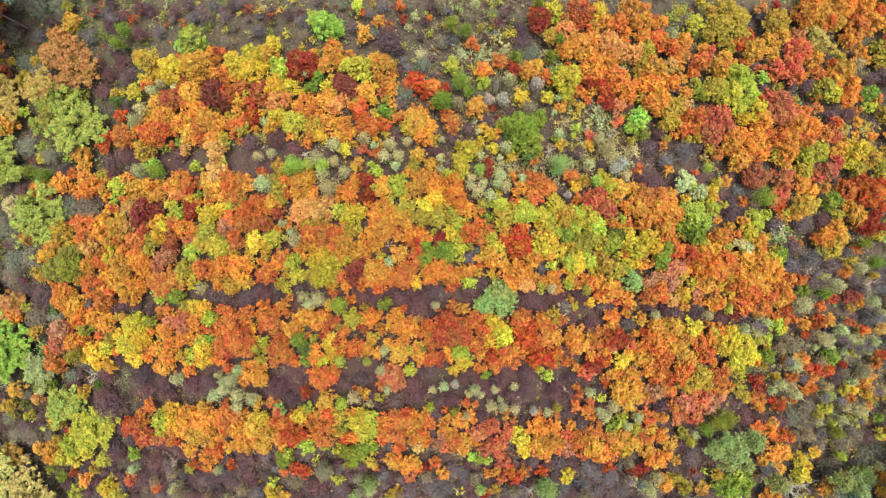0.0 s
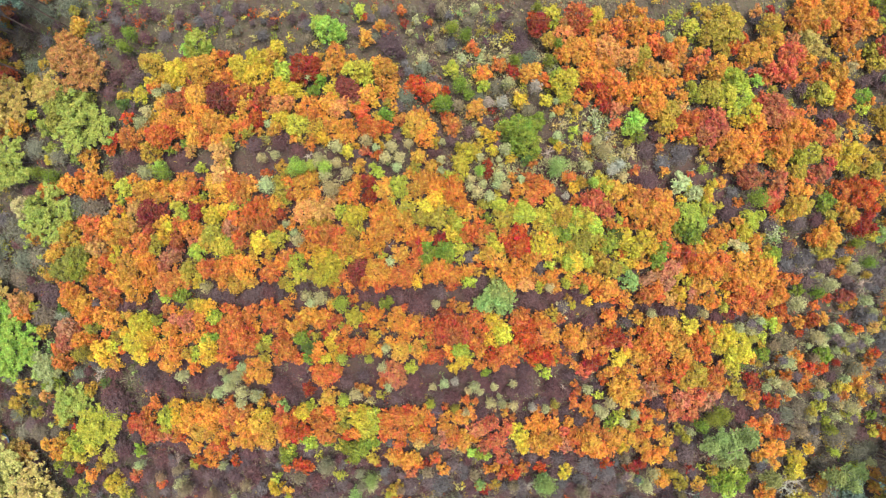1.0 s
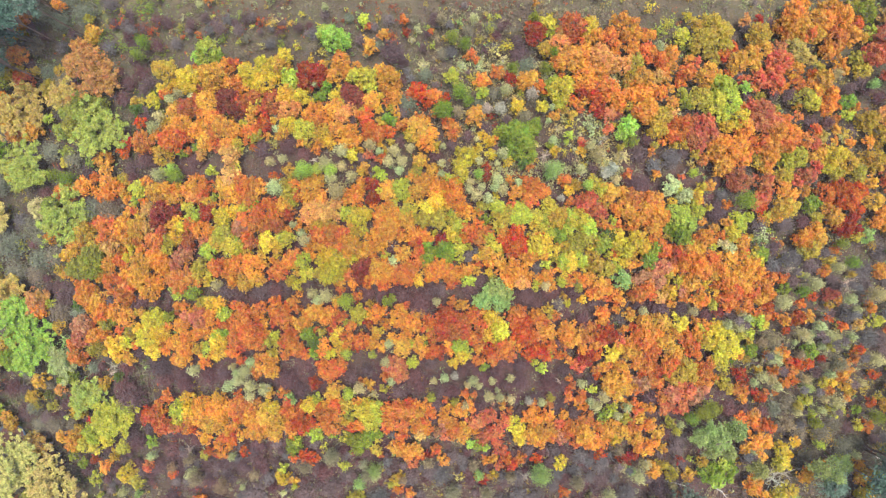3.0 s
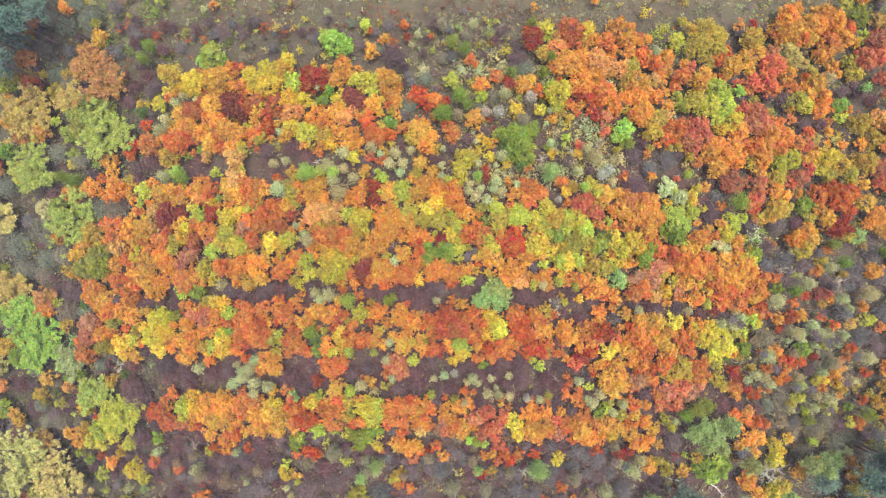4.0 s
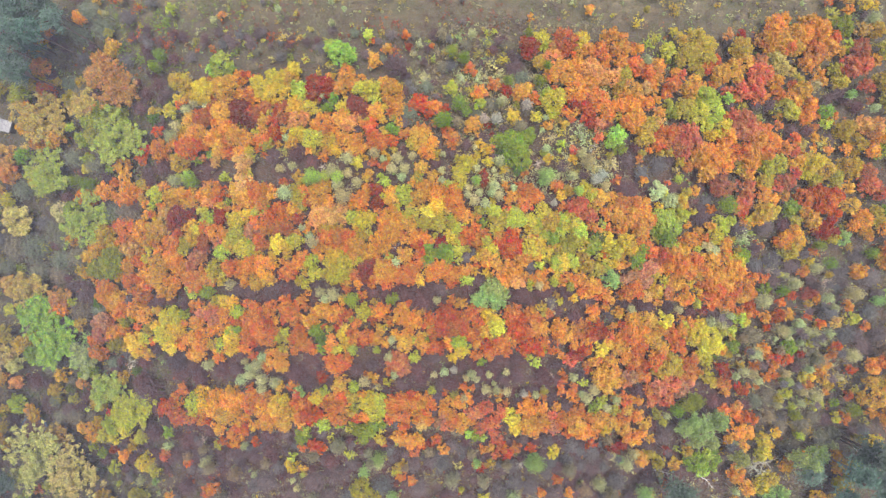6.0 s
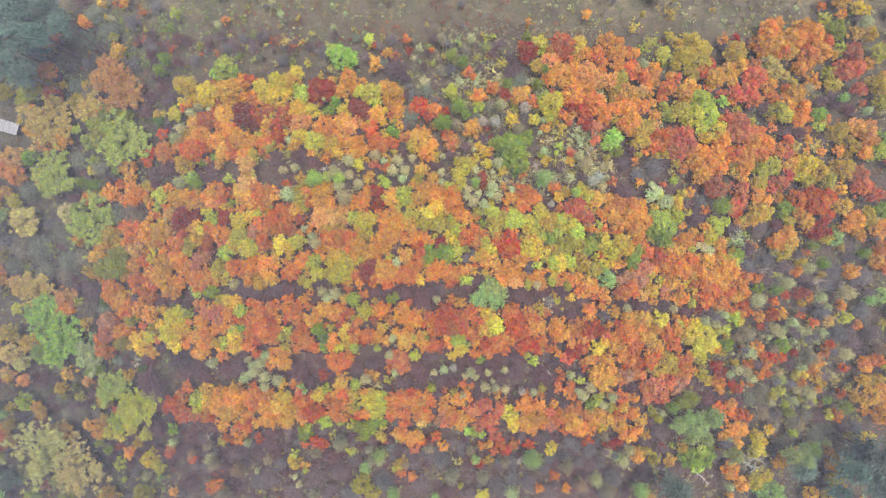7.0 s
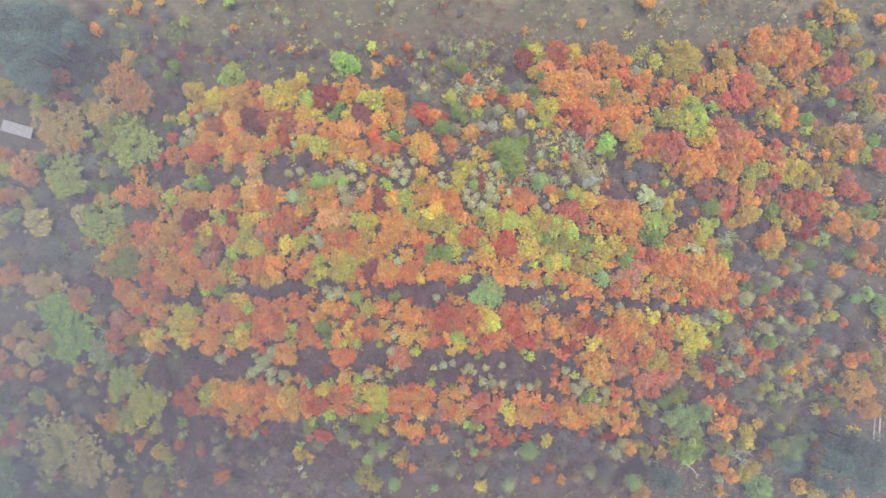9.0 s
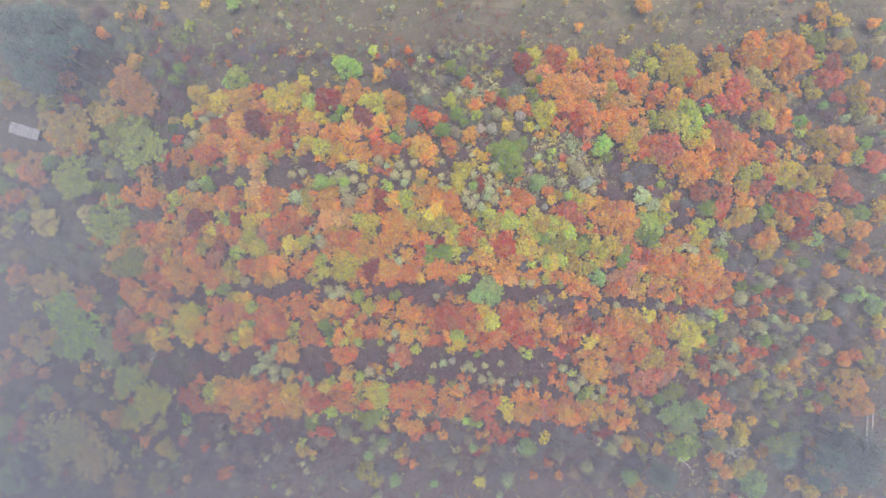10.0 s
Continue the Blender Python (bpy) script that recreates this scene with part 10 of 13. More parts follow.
plant("tuft", "grey_sage", -10.4, -28.1, 0.86, 5.0)
plant("tuft", "grey_sage", -10.0, -29.5, 0.95, 5.2)
plant("tuft", "sage", -8.9, -29.7, 0.88, 4.9)
plant("tuft", "mint", -8.9, -28.6, 1.20, 5.9)
plant("bare", "grey_brown", -8.6, -28.5, 0.56, 1.7)
plant("bare", "grey_brown", -7.5, -28.4, 0.88, 2.1)
plant("bare", "grey_brown", -7.3, -29.8, 0.61, 1.8)
plant("tuft", "yellow_green", -6.9, -31.0, 0.54, 4.0)
plant("bare", "brown", -6.6, -28.9, 1.27, 2.6)
plant("dense", "olive", -6.4, -30.6, 0.70, 3.0)
plant("dense", "deep_orange", -6.0, -31.8, 0.78, 3.2)
plant("bare", "grey_brown", -5.7, -29.7, 0.52, 1.7)
plant("dense", "olive", -5.6, -30.0, 0.57, 2.8)
plant("bare", "grey_brown", -5.3, -28.9, 0.63, 1.8)
plant("tuft", "grey_sage", -5.3, -30.3, 0.72, 4.6)
plant("bare", "grey_brown", -4.5, -30.4, 1.27, 2.6)
plant("bare", "grey_brown", -4.2, -29.9, 1.48, 2.8)
plant("dense", "coral", -4.1, -28.1, 0.81, 3.2)
plant("bare", "grey_brown", -2.7, -29.2, 0.59, 1.8)
plant("bare", "brown", -2.2, -30.9, 0.90, 2.2)
plant("bare", "grey_brown", -1.7, -29.6, 1.27, 2.6)
plant("bare", "grey_brown", -0.3, -30.0, 1.64, 3.0)
plant("bare", "grey_brown", -0.3, -29.2, 1.27, 2.6)
plant("dense", "green", -72.3, -33.7, 1.43, 4.4)
plant("tuft", "yellow_green", -70.5, -32.8, 0.97, 5.3)
plant("tuft", "sage", -69.2, -32.3, 1.08, 5.6)
plant("pine", "blue_green", -65.8, -35.0, 1.55, 9.3)
plant("dense", "pale_yellow", -65.4, -35.0, 1.24, 4.0)
plant("bare", "purple_brown", -52.1, -32.4, 1.04, 2.4)
plant("dense", "yellow_green", -50.1, -33.2, 0.89, 3.4)
plant("tuft", "yellow_green", -49.3, -35.5, 0.51, 3.9)
plant("bare", "purple_brown", -48.5, -33.4, 0.81, 2.1)
plant("bare", "grey_brown", -48.2, -35.1, 0.69, 1.9)
plant("bare", "grey_brown", -48.1, -34.1, 0.62, 1.8)
plant("bare", "brown", -46.3, -32.9, 1.07, 2.3)
plant("tuft", "sage", -45.1, -34.4, 0.78, 4.7)
plant("dense", "olive", -42.9, -32.8, 0.93, 3.5)
plant("tuft", "mint", -42.7, -34.4, 0.64, 4.3)
plant("bare", "purple_brown", -41.5, -33.2, 0.59, 1.8)
plant("bare", "purple_brown", -38.4, -35.3, 1.56, 2.9)
plant("bare", "grey_brown", -37.3, -32.5, 0.83, 2.1)
plant("bare", "grey_brown", -35.9, -32.6, 0.79, 2.0)
plant("dense", "deep_orange", -34.9, -35.8, 0.81, 3.2)
plant("dense", "orange", -33.9, -35.2, 0.99, 3.6)
plant("bare", "purple_brown", -32.3, -32.0, 0.93, 2.2)
plant("tuft", "grey_sage", -32.0, -35.6, 1.45, 6.7)
plant("bare", "purple_brown", -31.1, -35.6, 1.54, 2.9)
plant("bare", "grey_brown", -27.4, -34.4, 1.52, 2.9)
plant("tuft", "sage", -27.1, -32.2, 0.52, 3.9)
plant("bare", "grey_brown", -25.8, -33.5, 1.85, 3.3)
plant("bare", "grey_brown", -24.6, -34.1, 0.62, 1.8)
plant("bare", "purple_brown", -23.5, -32.7, 0.97, 2.2)
plant("bare", "grey_brown", -22.2, -35.9, 1.68, 3.1)
plant("tuft", "sage", -21.4, -32.7, 0.52, 4.0)
plant("tuft", "sage", -20.9, -33.9, 0.59, 4.2)
plant("bare", "grey_brown", -18.6, -33.0, 1.83, 3.2)
plant("tuft", "grey_sage", -18.5, -35.0, 1.07, 5.5)
plant("bare", "grey_brown", -16.4, -35.2, 1.37, 2.7)
plant("bare", "grey_brown", -15.2, -32.0, 1.66, 3.0)
plant("bare", "grey_brown", -14.1, -32.1, 0.66, 1.9)
plant("bare", "grey_brown", -13.6, -35.5, 1.67, 3.0)
plant("dense", "olive", -11.7, -33.7, 1.47, 4.5)
plant("dense", "olive", -10.1, -34.9, 1.19, 4.0)
plant("bare", "grey_brown", -8.6, -33.6, 1.82, 3.2)
plant("tuft", "mint", -7.1, -34.5, 1.21, 5.9)
plant("dense", "deep_orange", -4.4, -32.4, 0.69, 3.0)
plant("bare", "grey_brown", -3.6, -33.5, 1.65, 3.0)
plant("tuft", "mint", -1.2, -35.3, 0.74, 4.6)
plant("dense", "mint", -70.5, -37.5, 2.77, 7.0)
plant("dense", "olive", -65.3, -38.9, 0.76, 3.2)
plant("dense", "moss_green", -65.0, -38.6, 1.24, 4.0)
plant("dense", "coral", -63.0, -37.3, 0.62, 2.9)
plant("dense", "moss_green", -60.4, -36.1, 1.33, 4.2)
plant("dense", "moss_green", -59.6, -38.8, 1.24, 4.0)
plant("dense", "olive", -52.6, -39.1, 1.93, 5.4)
plant("bare", "grey_brown", -50.1, -38.8, 0.53, 1.7)
plant("bare", "grey_brown", -46.7, -36.8, 0.64, 1.8)
plant("dense", "olive", -46.2, -38.0, 1.69, 4.9)
plant("dense", "red", -44.5, -39.5, 0.63, 2.9)
plant("sparse", "yellow_green", -42.0, -39.1, 0.58, 1.8)
plant("dense", "gold", -41.2, -37.0, 0.63, 2.9)
plant("bare", "grey_brown", -40.9, -39.4, 0.63, 1.8)
plant("bare", "grey_brown", -40.6, -36.9, 0.58, 1.8)
plant("bare", "grey_brown", -40.3, -37.6, 0.68, 1.9)
plant("bare", "grey_brown", -37.2, -39.1, 0.62, 1.8)
plant("bare", "grey_brown", -35.4, -39.1, 0.61, 1.8)
plant("sparse", "yellow_green", -29.8, -39.5, 0.60, 1.8)
plant("tuft", "mint", -26.1, -36.6, 0.52, 4.0)
plant("tuft", "sage", -23.8, -37.4, 0.79, 4.8)
plant("bare", "grey_brown", -22.3, -38.2, 0.52, 1.7)
plant("tuft", "yellow_green", -18.9, -38.6, 0.72, 4.5)
plant("bare", "grey_brown", -17.2, -36.2, 0.76, 2.0)
plant("bare", "grey_brown", -16.3, -37.3, 0.78, 2.0)
plant("sparse", "olive", -15.9, -36.6, 0.50, 1.7)
plant("tuft", "sage", -10.6, -38.3, 0.72, 4.6)
plant("tuft", "sage", -9.7, -37.3, 0.74, 4.6)
plant("bare", "grey_brown", -5.9, -38.0, 0.61, 1.8)
plant("tuft", "yellow_green", -3.9, -37.3, 0.47, 3.8)
plant("sparse", "olive", -74.9, -40.0, 1.45, 2.7)
plant("tuft", "olive", -62.0, -42.4, 0.62, 4.3)
plant("bare", "grey_brown", -61.7, -43.0, 0.81, 2.1)
plant("bare", "grey_brown", -61.4, -41.2, 0.83, 2.1)
plant("bare", "grey_brown", -58.8, -41.6, 0.54, 1.7)
plant("bare", "grey_brown", -57.4, -41.5, 0.81, 2.1)
plant("dense", "red", -53.8, -42.5, 0.52, 2.7)
plant("tuft", "olive", -51.5, -41.0, 0.77, 4.7)
plant("tuft", "sage", -45.1, -41.1, 0.56, 4.1)
plant("sparse", "olive", -42.6, -40.5, 0.79, 2.0)
plant("bare", "grey_brown", -38.8, -41.4, 0.64, 1.8)

# south-eastern rows and scrub
plant("dense", "rust", 0.1, -10.7, 1.22, 4.0)
plant("dense", "rust", 0.1, -8.0, 1.00, 3.6)
plant("dense", "rust", 0.1, -9.6, 0.86, 3.3)
plant("dense", "rust", 0.7, -8.7, 1.29, 4.1)
plant("dense", "rust", 1.1, -10.8, 1.08, 3.7)
plant("dense", "rust", 2.2, -9.5, 1.15, 3.9)
plant("dense", "rust", 2.4, -10.4, 1.15, 3.9)
plant("dense", "deep_orange", 3.5, -11.4, 1.08, 3.7)
plant("dense", "deep_orange", 3.8, -8.7, 1.15, 3.9)
plant("dense", "deep_orange", 4.5, -10.8, 0.79, 3.2)
plant("dense", "deep_orange", 4.8, -9.9, 0.86, 3.3)
plant("dense", "bright_yellow", 5.8, -11.1, 0.86, 3.3)
plant("dense", "bright_yellow", 6.2, -8.7, 1.15, 3.9)
plant("dense", "yellow_green", 6.9, -11.9, 0.65, 2.9)
plant("dense", "bright_yellow", 7.2, -10.4, 1.29, 4.1)
plant("dense", "bright_yellow", 7.2, -9.8, 1.08, 3.7)
plant("dense", "deep_orange", 9.2, -8.4, 1.29, 4.1)
plant("dense", "red", 9.2, -9.4, 0.94, 3.5)
plant("dense", "red", 9.9, -10.8, 1.36, 4.3)
plant("dense", "red", 10.6, -9.4, 1.08, 3.8)
plant("dense", "red", 10.9, -11.5, 1.22, 4.0)
plant("dense", "orange", 12.0, -8.8, 1.08, 3.8)
plant("dense", "deep_orange", 12.3, -10.8, 1.22, 4.0)
plant("dense", "deep_orange", 13.0, -9.5, 0.94, 3.5)
plant("dense", "orange", 13.7, -10.8, 1.01, 3.6)
plant("dense", "olive", 13.8, -8.8, 0.48, 2.6)
plant("dense", "deep_orange", 14.5, -8.6, 0.59, 2.8)
plant("bare", "brown", 15.7, -8.2, 0.97, 2.2)
plant("dense", "gold", 15.8, -10.9, 1.09, 3.8)
plant("dense", "gold", 16.1, -10.0, 0.94, 3.5)
plant("dense", "gold", 16.9, -11.9, 0.95, 3.5)
plant("dense", "orange", 17.9, -10.9, 0.87, 3.4)
plant("bare", "purple_brown", 18.1, -9.3, 1.39, 2.7)
plant("dense", "deep_orange", 18.6, -11.6, 0.95, 3.5)
plant("dense", "deep_orange", 19.0, -10.2, 0.87, 3.4)
plant("dense", "red", 20.0, -10.9, 1.09, 3.8)
plant("dense", "orange", 20.6, -9.4, 0.65, 2.9)
plant("dense", "orange", 20.7, -8.2, 0.95, 3.5)
plant("dense", "red", 21.6, -10.1, 0.56, 2.8)
plant("dense", "crimson", 21.8, -11.3, 1.02, 3.6)
plant("dense", "coral", 23.0, -11.9, 0.74, 3.1)
plant("bare", "grey_brown", 23.2, -9.0, 1.05, 2.3)
plant("dense", "orange", 23.6, -10.6, 0.60, 2.8)
plant("dense", "orange", 24.3, -8.6, 0.88, 3.4)
plant("dense", "red", 24.8, -10.2, 0.48, 2.6)
plant("dense", "orange", 25.4, -11.0, 1.03, 3.7)
plant("tuft", "sage", 25.8, -8.0, 0.74, 4.6)
plant("dense", "deep_orange", 26.0, -11.7, 1.39, 4.3)
plant("dense", "orange", 26.4, -9.6, 1.17, 3.9)
plant("dense", "orange", 27.2, -10.2, 1.03, 3.7)
plant("dense", "orange", 27.9, -11.1, 1.11, 3.8)
plant("dense", "gold", 28.6, -9.7, 1.25, 4.1)
plant("dense", "gold", 28.6, -11.8, 1.25, 4.1)
plant("bare", "purple_brown", 28.7, -8.0, 1.41, 2.7)
plant("dense", "orange", 30.5, -11.1, 1.11, 3.8)
plant("dense", "yellow", 30.8, -9.7, 1.26, 4.1)
plant("dense", "orange", 32.1, -10.7, 0.61, 2.9)
plant("dense", "deep_orange", 32.1, -11.9, 0.97, 3.5)
plant("tuft", "sage", 32.9, -8.2, 0.75, 4.7)
plant("dense", "orange", 33.6, -11.2, 0.97, 3.5)
plant("dense", "orange", 33.7, -9.6, 0.61, 2.9)
plant("dense", "yellow_green", 34.1, -10.6, 0.75, 3.1)
plant("dense", "orange", 35.2, -10.4, 0.90, 3.4)
plant("bare", "purple_brown", 35.3, -8.9, 0.86, 2.1)
plant("dense", "bright_yellow", 36.1, -11.6, 1.50, 4.5)
plant("dense", "bright_yellow", 36.7, -10.4, 1.05, 3.7)
plant("dense", "maroon", 36.9, -8.5, 0.61, 2.9)
plant("tuft", "sage", 37.5, -10.0, 0.89, 5.0)
plant("dense", "bright_yellow", 37.6, -12.0, 1.65, 4.8)
plant("stem", "white", 38.6, -9.4, 0.66, 6.0)
plant("bare", "grey_brown", 38.9, -8.6, 0.87, 2.1)
plant("tuft", "sage", 39.4, -10.3, 0.98, 5.2)
plant("stem", "white", 39.8, -10.0, 0.66, 6.0)
plant("dense", "olive", 39.9, -11.4, 0.99, 3.6)
plant("tuft", "sage", 40.0, -8.5, 0.66, 4.3)
plant("tuft", "sage", 40.9, -9.3, 0.75, 4.7)
plant("dense", "yellow_green", 41.8, -11.5, 0.69, 3.0)
plant("dense", "deep_orange", 42.4, -8.6, 0.84, 3.3)
plant("dense", "yellow_green", 42.7, -9.7, 1.00, 3.6)
plant("dense", "yellow", 43.8, -10.3, 0.70, 3.0)
plant("dense", "deep_orange", 44.1, -9.2, 0.85, 3.3)
plant("dense", "red", 45.6, -9.2, 0.54, 2.7)
plant("dense", "orange", 47.0, -9.6, 0.85, 3.3)
plant("dense", "red", 47.4, -11.2, 0.53, 2.7)
plant("tuft", "sage", 48.7, -11.5, 1.22, 6.1)
plant("dense", "red", 49.1, -9.5, 1.09, 3.8)
plant("bare", "grey_brown", 49.2, -10.9, 0.55, 1.7)
plant("dense", "orange", 51.0, -9.4, 0.94, 3.5)
plant("tuft", "sage", 51.1, -11.8, 0.77, 4.6)
plant("stem", "white", 51.3, -11.6, 0.68, 6.0)
plant("bare", "grey_brown", 51.8, -10.7, 0.89, 2.1)
plant("tuft", "sage", 52.1, -10.7, 1.02, 5.4)
plant("stem", "white", 53.0, -8.7, 0.69, 6.0)
plant("tuft", "sage", 53.1, -11.8, 1.02, 5.4)
plant("dense", "deep_orange", 54.5, -9.7, 0.64, 2.9)
plant("sparse", "olive", 56.7, -11.0, 0.98, 2.1)
plant("dense", "deep_orange", 57.1, -11.0, 0.66, 3.0)
plant("stem", "white", 57.3, -9.1, 0.70, 6.0)
plant("bare", "grey_brown", 58.2, -9.2, 1.69, 3.1)
plant("tuft", "sage", 58.6, -8.5, 0.83, 4.9)
plant("dense", "ochre", 59.5, -10.7, 0.98, 3.6)
plant("dense", "orange", 62.2, -8.4, 0.85, 3.3)
plant("dense", "yellow_green", 62.6, -10.2, 1.13, 3.8)
plant("dense", "deep_orange", 65.7, -11.7, 0.76, 3.1)
plant("bare", "grey_brown", 66.6, -9.5, 1.63, 3.0)
plant("sparse", "yellow_green", 70.1, -11.7, 1.29, 2.5)
plant("dense", "mint", 71.5, -8.7, 1.72, 5.0)
plant("dense", "yellow", 72.3, -11.6, 1.30, 4.2)
plant("tuft", "sage", 73.0, -8.4, 0.83, 4.9)
plant("dense", "gold", 0.7, -12.2, 0.79, 3.2)
plant("dense", "orange", 1.0, -13.1, 0.66, 2.9)
plant("dense", "yellow", 1.4, -14.6, 0.72, 3.1)
plant("dense", "yellow_green", 2.1, -12.5, 1.01, 3.6)
plant("dense", "yellow", 2.4, -13.8, 1.08, 3.8)
plant("bare", "brown", 2.5, -15.8, 1.11, 2.4)
plant("dense", "yellow_green", 2.8, -13.0, 0.79, 3.2)
plant("dense", "orange", 4.5, -12.5, 0.87, 3.3)
plant("dense", "deep_orange", 4.5, -14.3, 0.80, 3.2)
plant("dense", "green", 5.2, -15.3, 0.58, 2.8)
plant("dense", "red", 5.8, -12.9, 0.94, 3.5)
plant("dense", "deep_orange", 6.5, -13.9, 1.08, 3.8)
plant("bare", "purple_brown", 6.6, -15.8, 1.24, 2.5)
plant("dense", "deep_orange", 7.6, -12.8, 1.36, 4.3)
plant("dense", "orange", 8.6, -12.2, 0.87, 3.3)
plant("dense", "deep_orange", 8.6, -13.6, 0.94, 3.5)
plant("dense", "orange", 9.8, -12.6, 0.56, 2.8)
plant("bare", "purple_brown", 10.1, -15.2, 0.97, 2.2)
plant("dense", "red", 11.0, -13.7, 0.87, 3.4)
plant("dense", "yellow_green", 11.8, -14.7, 0.51, 2.7)
plant("dense", "red", 12.0, -12.9, 1.15, 3.9)
plant("dense", "yellow_green", 12.8, -15.4, 0.66, 2.9)
plant("dense", "red", 13.1, -13.6, 0.87, 3.4)
plant("dense", "green", 13.5, -13.7, 0.58, 2.8)
plant("dense", "orange", 13.7, -12.6, 0.94, 3.5)
plant("dense", "red", 14.9, -13.7, 0.58, 2.8)
plant("bare", "brown", 15.0, -12.4, 0.83, 2.1)
plant("bare", "purple_brown", 15.8, -16.0, 1.12, 2.4)
plant("dense", "deep_orange", 15.9, -12.4, 0.63, 2.9)
plant("dense", "orange", 15.9, -14.2, 0.67, 3.0)
plant("dense", "orange", 16.7, -14.7, 0.44, 2.5)
plant("dense", "coral", 17.6, -15.1, 0.88, 3.4)
plant("dense", "orange", 18.0, -13.0, 0.69, 3.0)
plant("dense", "crimson", 18.3, -14.4, 1.09, 3.8)
plant("dense", "red", 19.7, -13.7, 0.88, 3.4)
plant("dense", "orange", 19.8, -12.5, 0.77, 3.2)
plant("dense", "deep_orange", 19.8, -15.8, 0.53, 2.7)
plant("dense", "coral", 20.8, -12.0, 0.81, 3.2)
plant("dense", "orange", 20.9, -15.6, 0.74, 3.1)
plant("dense", "bright_yellow", 21.8, -13.7, 1.17, 3.9)
plant("dense", "deep_orange", 21.9, -15.3, 0.55, 2.7)
plant("dense", "orange", 22.7, -15.5, 0.51, 2.7)
plant("dense", "orange", 23.0, -14.8, 0.53, 2.7)
plant("dense", "bright_yellow", 23.0, -13.1, 0.81, 3.2)
plant("dense", "orange", 23.9, -15.3, 0.50, 2.7)
plant("dense", "orange", 24.4, -12.4, 0.88, 3.4)
plant("dense", "orange", 24.6, -13.4, 1.25, 4.1)
plant("dense", "orange", 25.5, -14.9, 1.03, 3.7)
plant("dense", "deep_orange", 26.6, -15.3, 1.04, 3.7)
plant("dense", "deep_orange", 27.0, -13.9, 0.89, 3.4)
plant("dense", "red", 27.4, -15.3, 0.96, 3.5)
plant("dense", "deep_orange", 27.6, -13.2, 1.18, 3.9)
plant("dense", "deep_orange", 27.6, -12.1, 0.96, 3.5)
plant("dense", "orange", 29.3, -14.5, 0.53, 2.7)
plant("dense", "deep_orange", 29.6, -15.8, 0.97, 3.5)
plant("dense", "gold", 29.9, -12.9, 0.97, 3.5)
plant("dense", "deep_orange", 30.6, -15.1, 0.67, 3.0)
plant("dense", "orange", 31.0, -14.0, 0.97, 3.5)
plant("dense", "orange", 31.8, -15.1, 0.54, 2.7)
plant("dense", "olive", 32.5, -15.8, 1.20, 4.0)
plant("dense", "deep_orange", 33.2, -13.3, 1.12, 3.8)
plant("dense", "red", 34.1, -15.6, 0.50, 2.7)
plant("dense", "orange", 34.3, -14.5, 0.46, 2.6)
plant("dense", "olive", 34.5, -12.1, 0.90, 3.4)
plant("dense", "yellow_green", 35.3, -12.9, 0.76, 3.1)
plant("dense", "deep_orange", 35.8, -15.3, 0.83, 3.3)
plant("dense", "bright_yellow", 37.0, -14.1, 1.36, 4.3)
plant("dense", "olive", 37.7, -15.7, 0.91, 3.4)
plant("dense", "bright_yellow", 38.7, -13.5, 1.21, 4.0)
plant("sparse", "green", 39.8, -15.2, 1.02, 2.2)
plant("dense", "gold", 40.2, -14.5, 0.77, 3.2)
plant("tuft", "olive", 40.8, -14.9, 0.71, 4.5)
plant("dense", "olive", 41.9, -12.6, 0.62, 2.9)
plant("dense", "green", 42.0, -13.7, 1.07, 3.7)
plant("tuft", "grey_sage", 42.8, -12.5, 0.91, 5.0)
plant("stem", "white", 43.6, -14.3, 0.67, 6.0)
plant("tuft", "grey_sage", 44.3, -12.1, 1.48, 6.7)
plant("tuft", "sage", 44.7, -14.7, 1.24, 6.0)
plant("dense", "orange", 44.8, -14.6, 0.70, 3.0)
plant("dense", "orange", 46.8, -14.3, 0.94, 3.5)
plant("dense", "deep_orange", 47.8, -15.3, 0.78, 3.2)
plant("tuft", "sage", 48.4, -12.8, 0.52, 4.0)
plant("tuft", "grey_sage", 49.4, -14.6, 0.85, 4.8)
plant("dense", "red", 49.5, -15.9, 0.95, 3.5)
plant("tuft", "sage", 50.5, -12.6, 0.66, 4.4)
plant("bare", "brown", 50.6, -13.1, 0.91, 2.1)
plant("dense", "red", 50.9, -16.0, 0.95, 3.5)
plant("dense", "green", 51.1, -14.1, 1.10, 3.8)
plant("stem", "white", 52.2, -12.3, 0.69, 6.0)
plant("tuft", "crimson", 52.6, -15.2, 0.77, 4.6)
plant("tuft", "sage", 52.9, -13.6, 0.70, 4.5)
plant("stem", "white", 54.0, -13.0, 0.69, 6.0)
plant("tuft", "grey_sage", 54.7, -15.9, 1.45, 6.7)
plant("dense", "olive", 54.8, -13.5, 0.88, 3.4)
plant("tuft", "sage", 54.9, -12.2, 1.03, 5.4)
plant("stem", "white", 55.4, -12.7, 0.70, 6.0)
plant("tuft", "sage", 57.1, -13.8, 0.61, 4.2)
plant("tuft", "sage", 58.0, -12.4, 0.87, 4.9)
plant("stem", "white", 59.1, -15.2, 0.71, 6.0)
plant("dense", "deep_orange", 59.4, -15.7, 0.90, 3.4)
plant("dense", "red", 60.4, -14.6, 0.79, 3.2)
plant("tuft", "sage", 62.0, -15.8, 1.31, 6.2)
plant("bare", "grey_brown", 62.4, -13.0, 1.79, 3.2)
plant("bare", "grey_brown", 64.8, -13.1, 1.45, 2.8)
plant("bare", "grey_brown", 65.7, -14.9, 1.63, 3.0)
plant("tuft", "grey_sage", 67.4, -15.0, 1.44, 6.6)
